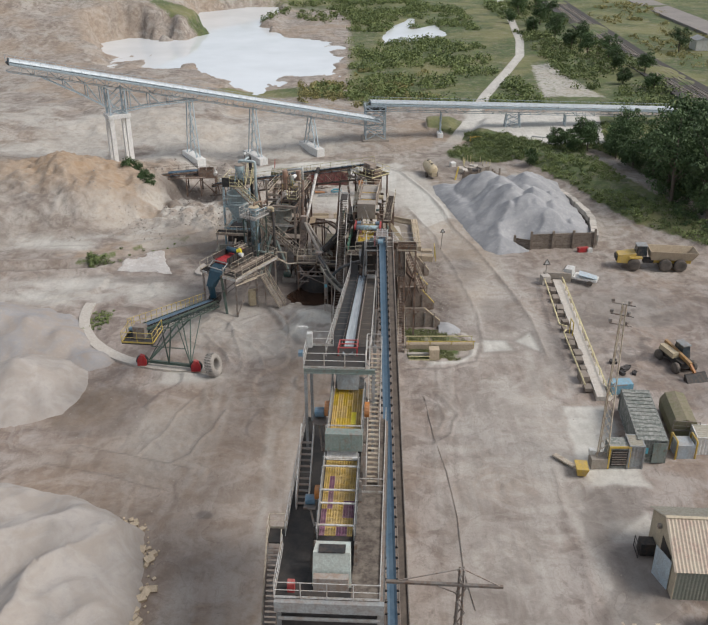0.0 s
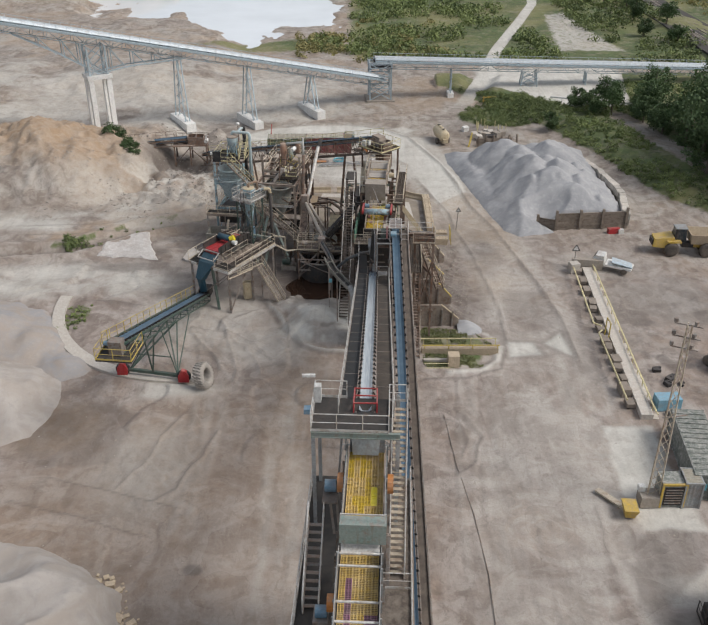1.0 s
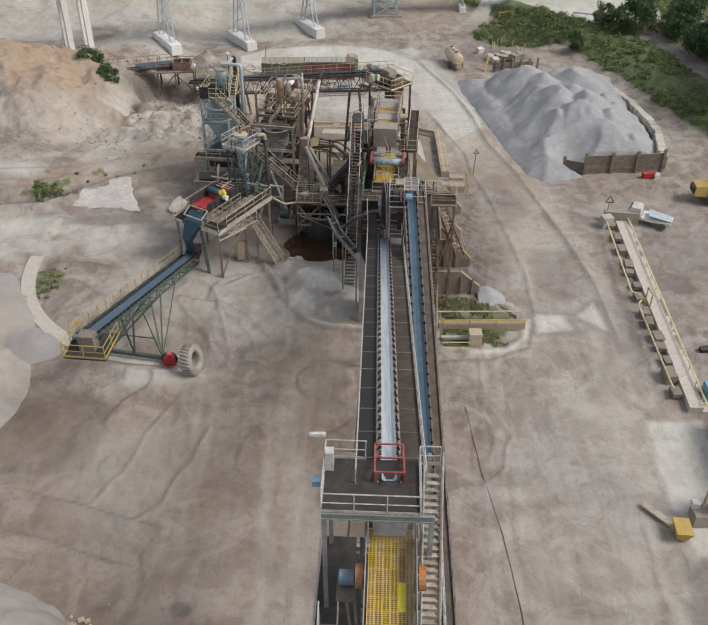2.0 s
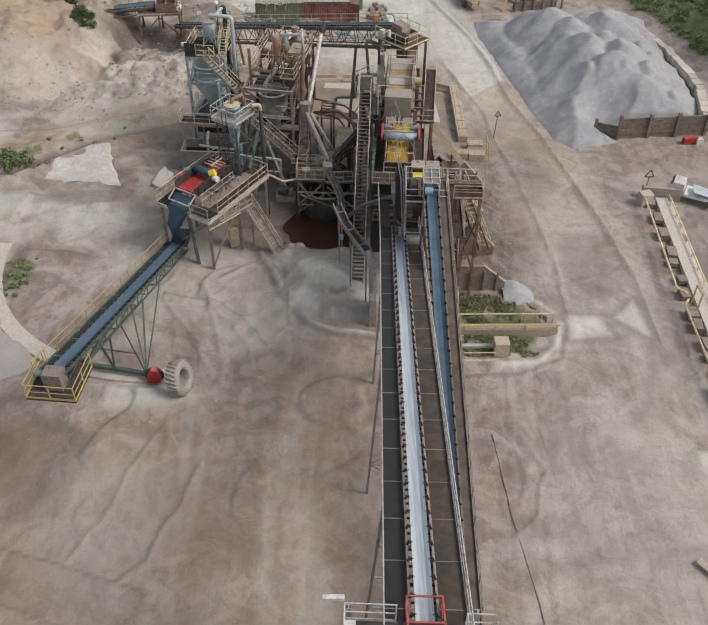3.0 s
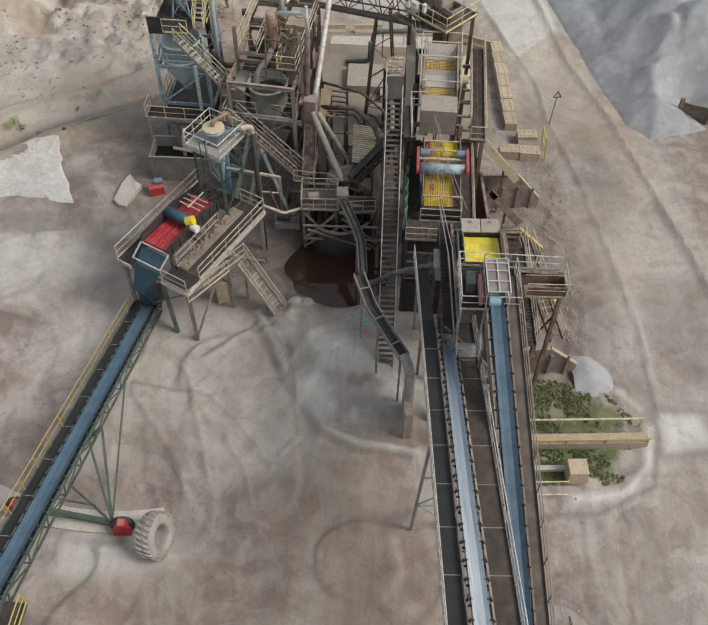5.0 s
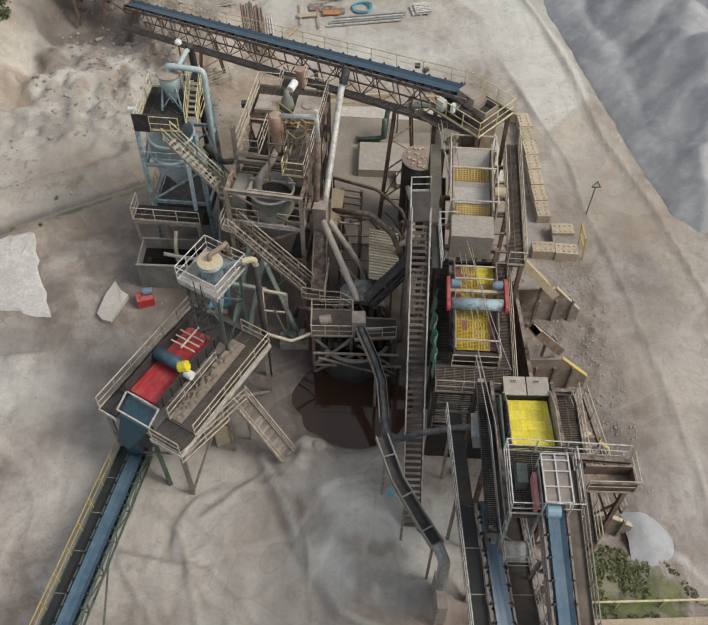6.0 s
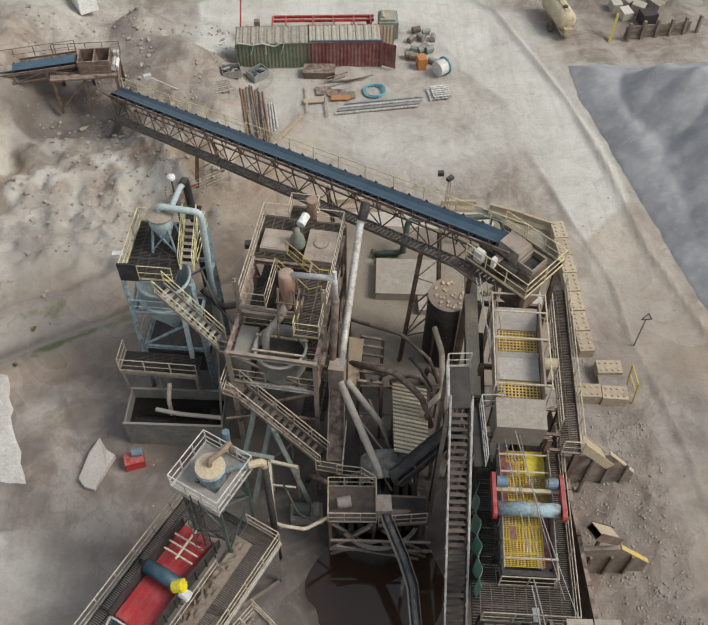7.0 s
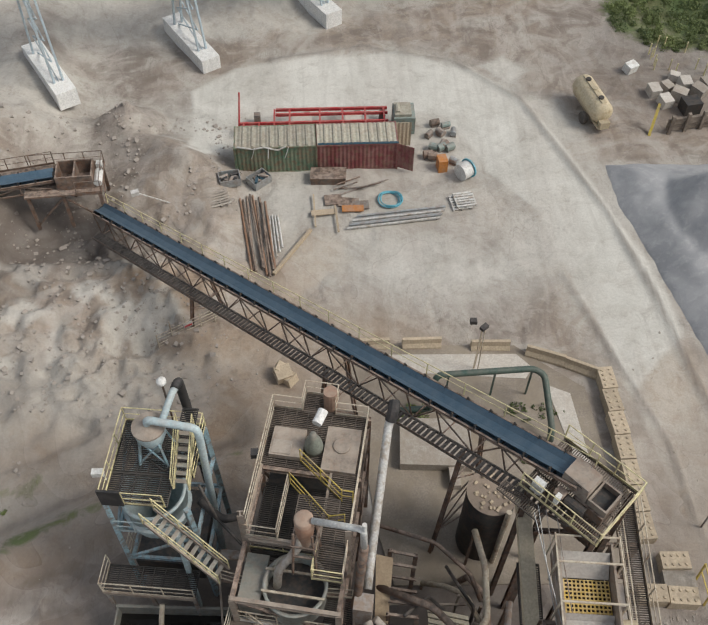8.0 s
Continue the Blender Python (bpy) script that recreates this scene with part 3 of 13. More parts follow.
def turned(p, yaw=0.0, tilt=0.0):
    return Matrix.Translation(p) @ Matrix.Rotation(radians(yaw), 4, "Z") @ Matrix.Rotation(radians(tilt), 4, "X")


def rail(parent, pts, mat, h=1.1, step=1.5, close=False, thick=0.06):
    """Top and middle rail along points, and a post every step."""
    pts = [Vector(p) for p in pts] + ([Vector(pts[0])] if close else [])
    hr = part("handrail", B().pipe([q + UP * h for q in pts], thick * 0.5, 5), mat, parent)
    part("middle_rail", B().pipe([q + UP * h * 0.52 for q in pts], thick * 0.4, 4), mat, hr)
    for a, c in zip(pts, pts[1:]):
        if (c - a).length > 0.5 and abs(c.z - a.z) < 0.25 * (c - a).length:
            part("toe_board", B().beam(a + UP * 0.08, c + UP * 0.08, 0.02, 0.15), mat, hr)
    me = shared("post|%s|%.2f|%.3f" % (mat.name, h, thick), lambda q: q.box((0, 0, h / 2), (thick * 0.85, thick * 0.85, h)), mat)
    for a, c in zip(pts, pts[1:]):
        n = max(1, round((c - a).length / step))
        for i in range(n + (1 if c is pts[-1] and not close else 0)):
            put("post", me, hr, Matrix.Translation(a.lerp(c, i / n)))
    return hr


def floor_plate(parent, pts, mat, th=0.08, name="floor_grating", label=""):
    return part(name, B().slab(pts, th), mat, parent, label)


def slotted(w, l, nx, ny, rim=0.03, th=0.05, bar=0.028):
    """One plate with a grid of open slots."""
    def edges(size, n):
        out = [-size / 2, -size / 2 + rim]
        for i in range(1, n):
            c = -size / 2 + size * i / n
            out += [c - bar / 2, c + bar / 2]
        return out + [size / 2 - rim, size / 2]

    def make(b):
        xs, ys = edges(w, nx), edges(l, ny)
        m = len(ys)
        for z in (th / 2, -th / 2):
            b.v += [V(x, y, z) for x in xs for y in ys]
        o = len(xs) * m
        for i in range(len(xs) - 1):
            for j in range(m - 1):
                q = (i * m + j, (i + 1) * m + j, (i + 1) * m + j + 1, i * m + j + 1)
                if i % 2 and j % 2:
                    for a, c in zip(q, q[1:] + q[:1]):
                        b.f.append((a, c, c + o, a + o))
                else:
                    b.f.append(q)
        for j in range(m - 1):
            b.f += [(j, j + 1, j + 1 + o, j + o), ((len(xs) - 1) * m + j + 1, (len(xs) - 1) * m + j, (len(xs) - 1) * m + j + o, (len(xs) - 1) * m + j + 1 + o)]
        for i in range(len(xs) - 1):
            b.f += [((i + 1) * m, i * m, i * m + o, (i + 1) * m + o), (i * m + m - 1, (i + 1) * m + m - 1, (i + 1) * m + m - 1 + o, i * m + m - 1 + o)]
    return make


def grating(fr, u0, u1, v0, v1, z0, z1, gap=0.10, bar=0.04):
    """An open floor: one plate of bearing bars and cross bars with a rim."""
    b = B()
    slotted(u1 - u0, v1 - v0, max(1, round((u1 - u0) / 0.55)), max(2, round((v1 - v0) / gap)), 0.05, z1 - z0, bar)(b)
    b.v = [fr((u0 + u1) / 2 + p.x, (v0 + v1) / 2 + p.y, (z0 + z1) / 2 + p.z) for p in b.v]
    return b


def brace(parent, pairs, w, mat, name="brace"):
    for a, c in pairs:
        part(name, B().beam(a, c, w), mat, parent)


def stair(name, p, q, width, mat, rmat, label, group="stairs", rails=(True, True), treadmat=None):
    """A straight flight from p (foot) to q (head), as one thing."""
    p, q = Vector(p), Vector(q)
    t = thing(name, p, label, "staircase", group)
    flat = V(q.x - p.x, q.y - p.y, 0)
    d = flat.normalized()
    r = d.cross(UP)
    for s in (-1, 1):
        o = r * s * width / 2
        part("stringer", B().beam(p + o, q + o, 0.06, 0.24), mat, t)
    n = max(3, round((q.z - p.z) / 0.21))
    yaw = math.degrees(math.atan2(d.y, d.x)) - 90
    me = shared("tread|%.2f|%s" % (width, (treadmat or mat).name), lambda b: b.box((0, 0, 0), (width - 0.08, 0.2, 0.04)), treadmat or mat)
    for i in range(1, n):
        put("tread", me, t, turned(p.lerp(q, i / n), yaw))
    for s, on in zip((-1, 1), rails):
        if on:
            o = r * s * (width / 2 + 0.02)
            rail(t, [p + o, q + o], rmat, 1.0, 1.3)
    return t


def conveyor(name, p, q, w, label, belt, frame_mat, left=0.0, right=0.0, rail_mat=None, depth=0.9, rails=(True, True), walkmat=None, idler=1.1, bay=2.2, truss=True, drop=0.25):
    """A belt conveyor from tail p to head q (middle of the belt), with side frames, idlers, lattice girder and walkways."""
    p, q = Vector(p), Vector(q)
    t = thing(name, p, label, "conveyor", "belt conveyors")
    d = (q - p).normalized()
    r = d.cross(UP).normalized()
    n = r.cross(d)
    length = (q - p).length
    b = B()
    prof = [(-0.5, 0.13), (-0.22, 0.0), (0.22, 0.0), (0.5, 0.13)]
    up = [p + r * u * w + n * z for u, z in prof] + [q + r * u * w + n * z for u, z in prof]
    lo = [v - n * 0.03 for v in up]
    b.add(up + lo, [(0, 1, 5, 4), (1, 2, 6, 5), (2, 3, 7, 6), (8, 12, 13, 9), (9, 13, 14, 10), (10, 14, 15, 11), (0, 4, 12, 8), (3, 11, 15, 7)])
    part("belt", b, belt, t)
    part("return_belt", B().beam(p - n * 0.42, q - n * 0.42, w * 0.95, 0.025), belt, t)
    for s in (-1, 1):
        o = r * s * (w / 2 + 0.16) - n * 0.12
        part("side_frame", B().ibeam(p + o, q + o, 0.09, 0.2), frame_mat, t)
    rot = Matrix((r, d, n)).transposed().to_4x4()

    def mk(bb):
        for s in (-1, 1):
            bb.tube((s * (w / 2 + 0.03), 0, 0.09), (s * w * 0.24, 0, -0.06), 0.06, 6)
            bb.beam((s * (w / 2 + 0.16), 0, -0.05), (s * (w / 2 + 0.07), 0, 0.17), 0.07, 0.09)
        bb.tube((-w * 0.22, 0, -0.08), (w * 0.22, 0, -0.08), 0.06, 6)
        bb.box((0, 0.1, -0.18), (w + 0.36, 0.07, 0.07))
    me = shared("idler|%.2f" % w, mk, DARK)
    k = int(length / idler)
    for i in range(1, k):
        put("idler", me, t, Matrix.Translation(p + d * length * i / k) @ rot)
    for e, nm in ((p, "tail_drum"), (q, "head_drum")):
        part(nm, B().tube(e - r * (w / 2 + 0.05) - n * 0.2, e + r * (w / 2 + 0.05) - n * 0.2, 0.22, 12), DARK, t)
    if truss:
        m = max(2, round(length / bay))
        for s in (-1, 1):
            o = r * s * (w / 2 + 0.16)
            lo0, lo1 = p + o - n * depth, q + o - n * depth
            bb = B().beam(lo0, lo1, 0.1)
            for i in range(m):
                a0, a1 = p + o + d * length * i / m - n * 0.2, p + o + d * length * (i + 1) / m - n * 0.2
                bb.beam(a0, a0 - n * (depth - 0.2), 0.06)
                if i % 2:
                    bb.beam(a0, a1 - n * (depth - 0.2), 0.06)
                else:
                    bb.beam(a0 - n * (depth - 0.2), a1, 0.06)
            part("lattice_girder", bb, frame_mat, t)
        tie = shared("cross_tie|%.2f|%s" % (w, frame_mat.name), lambda q: q.beam((-(w / 2 + 0.16), 0, 0), (w / 2 + 0.16, 0, 0), 0.06), frame_mat)
        for i in range(m + 1):
            put("cross_tie", tie, t, Matrix.Translation(p + d * length * i / m - n * depth) @ rot)
    for s, ww, on in ((-1, left, rails[0]), (1, right, rails[1])):
        if ww:
            a, c = r * s * (w / 2 + 0.24) - n * drop, r * s * (w / 2 + 0.24 + ww) - n * drop
            b = B()
            if walkmat is DUSTGRATE:
                for e in (a, c):
                    b.beam(p + e, q + e, 0.07, 0.1)
                k = int(length / 0.3)
                for i in range(k + 1):
                    b.beam(p.lerp(q, i / k) + a, p.lerp(q, i / k) + c, 0.17, 0.04)
            else:
                b.slab([p + a, q + a, q + c, p + c], 0.06, -n)
            part("walkway", b, walkmat or (BLACKWALK if s > 0 else BROWNWALK), t)
            if walkmat is None:
                joint = shared("floor_joint|%.2f" % ww, lambda bb: bb.beam((-ww / 2, 0, 0), (ww / 2, 0, 0), 0.045, 0.02), DULL)
                k = int(length / 2.4)
                for i in range(1, k):
                    put("floor_joint", joint, t, Matrix.Translation(p.lerp(q, i / k) + (a + c) / 2 + n * 0.004) @ rot)
            part("kick_plate", B().beam(p + c + n * 0.06, q + c + n * 0.06, 0.03, 0.16), frame_mat, t)
            if on:
                rail(t, [p + c, q + c], rail_mat or RAILW, 1.1, 1.6)
    return t


def trestle(parent, top, spread, width, mat, direction, bottom=0.0, w=0.16):
    """A pair of splayed legs across the conveyor's line, with ties."""
    top = Vector(top)
    r = Vector(direction).cross(UP).normalized()
    a0, a1 = top - r * width / 2, top + r * width / 2
    b0, b1 = a0 - r * spread, a1 + r * spread
    b0.z = b1.z = bottom
    for a, c in ((a0, b0), (a1, b1)):
        part("leg", B().ibeam(c, a, w, w), mat, parent)
    k = max(2, int((top.z - bottom) / 2.5))
    for i in range(1, k):
        l0, l1 = b0.lerp(a0, i / k), b1.lerp(a1, i / k)
        m0, m1 = b0.lerp(a0, (i - 1) / k), b1.lerp(a1, (i - 1) / k)
        part("leg_tie", B().beam(l0, l1, 0.08), mat, parent)
        part("leg_brace", B().beam(*((m0, l1) if i % 2 else (m1, l0)), 0.06), mat, parent)


def corrugated(b, fr, u0, u1, z0, z1, v, along="u", pitch=0.28, depth=0.04, th=0.03):
    """A corrugated upright sheet in the plane v of a frame, or across at u when along is v."""
    n = max(2, int(round((u1 - u0) / pitch * 2)))
    pts = []
    for i in range(n + 1):
        u = u0 + (u1 - u0) * i / n
        pts.append((u, depth if (i // 1) % 2 else 0.0))
    k = len(b.v)
    for u, o in pts:
        for z in (z0, z1):
            for s in (0, th):
                b.v.append(fr(u, v + o + s, z) if along == "u" else fr(v + o + s, u, z))
    for i in range(n):
        q = k + i * 4
        b.f += [(q, q + 4, q + 6, q + 2), (q + 1, q + 3, q + 7, q + 5), (q + 2, q + 6, q + 7, q + 3), (q, q + 1, q + 5, q + 4)]
    return b


def corr_roof(b, pa, pb, pc, pd, pitch=0.28, depth=0.045, th=0.03):
    """A corrugated roof sheet: ridges run from edge pa-pb to edge pd-pc."""
    pa, pb, pc, pd = map(Vector, (pa, pb, pc, pd))
    nrm = (pb - pa).cross(pd - pa).normalized()
    if nrm.z < 0:
        nrm = -nrm
    n = max(2, int(round((pb - pa).length / pitch * 2)))
    k = len(b.v)
    for i in range(n + 1):
        o = nrm * (depth if i % 2 else 0)
        for e in (pa.lerp(pb, i / n), pd.lerp(pc, i / n)):
            b.v += [e + o, e + o - nrm * th]
    for i in range(n):
        q = k + i * 4
        b.f += [(q, q + 2, q + 6, q + 4), (q + 1, q + 5, q + 7, q + 3), (q, q + 4, q + 5, q + 1), (q + 2, q + 3, q + 7, q + 6)]
    return b

# ---------- ground ----------
RS = np.random.RandomState(7)
LATTICE = RS.rand(256, 256)


def vnoise(x, y, size, ox=0.0):
    x, y = np.asarray(x, float) / size + 31.7 + ox, np.asarray(y, float) / size + 57.3 + ox
    i, j = np.floor(x).astype(int), np.floor(y).astype(int)
    fx, fy = x - i, y - j
    fx, fy = fx * fx * (3 - 2 * fx), fy * fy * (3 - 2 * fy)
    g = lambda a, b: LATTICE[a % 256, b % 256]
    return (g(i, j) * (1 - fx) + g(i + 1, j) * fx) * (1 - fy) + (g(i, j + 1) * (1 - fx) + g(i + 1, j + 1) * fx) * fy


def fbm(x, y, size, octaves=4, ox=0.0):
    s, a, t = 0.0, 1.0, 0.0
    for k in range(octaves):
        s = s + a * vnoise(x, y, size / 2 ** k, ox + 11.3 * k)
        t += a
        a *= 0.5
    return s / t


def sstep(v, a, b):
    k = np.clip((v - a) / (b - a), 0, 1)
    return k * k * (3 - 2 * k)


def line_dist(x, y, pts):
    best = np.full(np.shape(x), 1e9)
    for (ax, ay), (bx, by) in zip(pts, pts[1:]):
        dx, dy = bx - ax, by - ay
        t = np.clip(((x - ax) * dx + (y - ay) * dy) / (dx * dx + dy * dy), 0, 1)
        best = np.minimum(best, np.hypot(x - ax - t * dx, y - ay - t * dy))
    return best


def band(x, y, pts, half, soft):
    return 1 - sstep(line_dist(x, y, pts), half - soft / 2, half + soft / 2)


def inside(x, y, pts):
    hit = np.zeros(np.shape(x), bool)
    for (ax, ay), (bx, by) in zip(pts, pts[1:] + pts[:1]):
        c = ((ay > y) != (by > y)) & (x < (bx - ax) * (y - ay) / (by - ay + 1e-12) + ax)
        hit ^= c
    return hit


def area(x, y, pts, soft):
    d = line_dist(x, y, pts + pts[:1])
    return sstep(np.where(inside(x, y, pts), d, -d), -soft / 2, soft / 2)


def blob(x, y, cx, cy, rx, ry, soft=0.5):
    return 1 - sstep(np.hypot((x - cx) / rx, (y - cy) / ry), 1 - soft / 2, 1 + soft / 2)


LAKE = [(-60.4, 252.5), (-72.3, 263), (-84.6, 281), (-90, 300), (-82, 313), (-60, 308), (-55.8, 321), (-75, 356), (-66, 385), (-31.7, 415), (-30.3, 383), (-32.9, 337), (-22.5, 310), (-6.5, 295), (-2.5, 278), (-6.4, 233), (-10.5, 245), (-22.7, 239), (-22.6, 225), (-32, 225), (-44.4, 242)]
POND_FAR = [(10, 300), (15, 340), (24, 362), (20, 330), (30, 342), (32, 318), (22, 308)]
HAUL = [(8, 10), (10, 40), (13, 60), (16, 80), (18, 97), (16.5, 111), (13, 125), (11.5, 138), (8, 150), (0, 156.5), (-9, 156), (-15, 151)]
TRACK = [(69, 430), (62, 350), (57, 304), (52, 275), (44, 250), (33, 217), (25, 187), (20, 172), (12, 160)]
EMBANK = [(16, 182), (20.4, 175), (30.3, 157.5), (36.4, 143), (39.2, 131), (41.5, 123), (50, 114), (62, 106), (90, 95)]
BERM_IN = [(8.6, 134), (10.4, 127), (12.2, 121), (12.5, 116), (13.9, 108), (14.5, 100.7), (15.1, 94), (14.8, 87.4), (13.6, 82.5), (10, 80.8), (6, 80.5)]
BERM_OUT = [(-12, 159), (-4, 160.5), (3.5, 158.4), (8.6, 153), (11, 145.8), (12.9, 140), (14.4, 132), (15.4, 123.6), (17.7, 115.3), (19.2, 107.2), (20.5, 100), (21.5, 92), (21.5, 84)]
DITCH = [(-60, 107), (-44.8, 108.7), (-36.6, 109.5), (-29.5, 115.4), (-20.6, 119.8), (-14, 122)]


def embank_side(x, y):
    """Metres past the foot of the green embankment."""
    bx, by = np.array([p[0] for p in EMBANK]), np.array([p[1] for p in EMBANK])
    past = inside(x, y, EMBANK + [(90, 190), (16, 190)])
    return np.where(past, line_dist(x, y, EMBANK), 0)


SCARPS = [([(-26, 66.6), (-20, 64.7), (-14.9, 62.9)], 0.26, 0.3), ([(-28, 63.6), (-22.2, 61.7), (-17.1, 59.8)], 0.26, 0.3), ([(-20, 65.1), (-18.3, 69.2), (-17.6, 72), (-16, 75.9)], 0.16, 0.3), ([(-16.6, 63.7), (-15.3, 65.2), (-14.1, 68.9), (-12.9, 72.8)], 0.2, 0.35),
          ([(-31, 96.2), (-27.6, 95.7), (-24.5, 94.7)], 0.25, 0.45), ([(-33, 105.2), (-27, 103.3), (-24.5, 103.6)], 0.22, 0.45), ([(-14, 92), (-10, 95), (-8, 91), (-7.5, 86)], 0.2, 0.35), ([(-18, 90), (-13, 89), (-9, 84)], 0.2, 0.35), ([(-24, 113), (-21, 108), (-20, 104)], 0.18, 0.3),
          ([(7.0, 76.5), (9.1, 75), (10.2, 71.7), (9.4, 68.5), (7.4, 66.6)], 0.16, 0.25), ([(6.8, 74.5), (8.4, 73.4), (9.0, 71.4), (8.2, 69.2)], 0.14, 0.25), ([(18.1, 63), (17.7, 57.2), (17.5, 49.3), (17.4, 44)], 0.12, 0.25), ([(-45, 116.5), (-34, 117), (-24, 121), (-15, 125)], 0.16, 0.5), ([(-43, 113.6), (-33, 114.2), (-23, 119)], 0.14, 0.5)]


def lobes(x, y, size, steps, ox):
    """Level patches that end in small steps."""
    q = fbm(x, y, size, 2, ox) * steps
    f = q - np.floor(q)
    return sstep(f, 0, 0.12) - f


RIM = [(8.5, 81.7), (11.5, 82.0), (13.3, 83.7), (14.0, 86.2)]
PAVED = [(-18.6, 155.1), (-14.8, 158.1), (-8.2, 159.6), (-1, 159.9), (5, 157), (8, 153.9), (10.5, 149.3), (12.3, 143.7), (13.7, 139.3), (15, 134), (15.6, 128.6), (11, 124), (10.3, 127.7), (9.7, 130.3), (8.4, 134.7), (7.8, 140.2), (4.7, 144.5), (2, 151), (-2.5, 152.2), (-14.6, 152.2), (-15.6, 146.5), (-18, 145.5)]
SILTBANK = [(-9.6, 95.4), (-7.7, 97.0), (-6.2, 96.2), (-3.2, 96.4), (-1.2, 92), (-0.6, 86), (-4.8, 87), (-7.4, 90.2)]
CREST = [(-10.4, 95.8), (-8.9, 92.6), (-8.0, 90.3), (-5.8, 86.6), (-3.6, 85.4), (-0.4, 84.8)]
FOLDS = [[(-16.6, 93.1), (-14.8, 91.3), (-13.7, 88.6), (-12.8, 87.1), (-11.1, 86.0)], [(-14.3, 89.5), (-13.0, 84.8), (-12.3, 82.2), (-12.4, 80.0)], [(-17.9, 89.5), (-15.9, 86.5), (-14.3, 84.1), (-13.8, 82.2)],
         [(-11.7, 86.0), (-10.5, 83.7), (-9.9, 81.4)], [(-19.6, 87.8), (-17.4, 86.1), (-15.8, 85.7)], [(-8.4, 87.7), (-7.3, 86.0), (-8.5, 84.8)]]
CONCRETE = [(-6.2, 127), (-6, 121), (-6.2, 117), (-3.8, 115.6), (0.2, 116.2), (1.8, 118.5), (4.2, 121), (4.6, 125)]
RR = random.Random(77)
RUTS = []
for k in range(22):
    lo, hi = ((6.8, 19) if k % 2 else (-14.5, -4.2))
    x0 = RR.uniform(lo, hi)
    y0 = RR.uniform(16, 62)
    RUTS.append((x0, y0, y0 + RR.uniform(14, 42), RR.uniform(-0.14, 0.10), RR.uniform(-0.004, 0.004), RR.uniform(0.35, 1.0)))
ARCS = [(-8.6, 86.5, 5.2 + 0.75 * k, 0.6 + 0.4 * math.sin(k * 2.3)) for k in range(9)]


def rut_fields(x, y):
    """For each pair of wheel tracks: the two grooves, and the dusted strip that they bound."""
    wob_ = 0.5 * (fbm(x, y, 6, 2, 81.0) - 0.5)
    for x0, y0, y1, slope, bend, a in RUTS:
        t = y - y0
        d = np.abs(x - x0 - slope * t - bend * t * t + wob_)
        on = a * sstep(y, y0 - 2, y0 + 3) * sstep(y, y1 + 2, y1 - 4)
        yield np.exp(-((d - 1.05) / 0.2) ** 2) * on, np.exp(-((d - 0.55) / 0.4) ** 2) * on
    for cx, cy, r, a in ARCS:
        q = np.hypot(x - cx, (y - cy) * 0.8) + 2 * wob_
        on = a * sstep(x, cx - 1.0, cx - 3.5) * sstep(np.abs(y - cy), 9, 6)
        yield np.exp(-((q - r) / 0.17) ** 2) * on, np.exp(-((q - r - 0.35) / 0.2) ** 2) * on


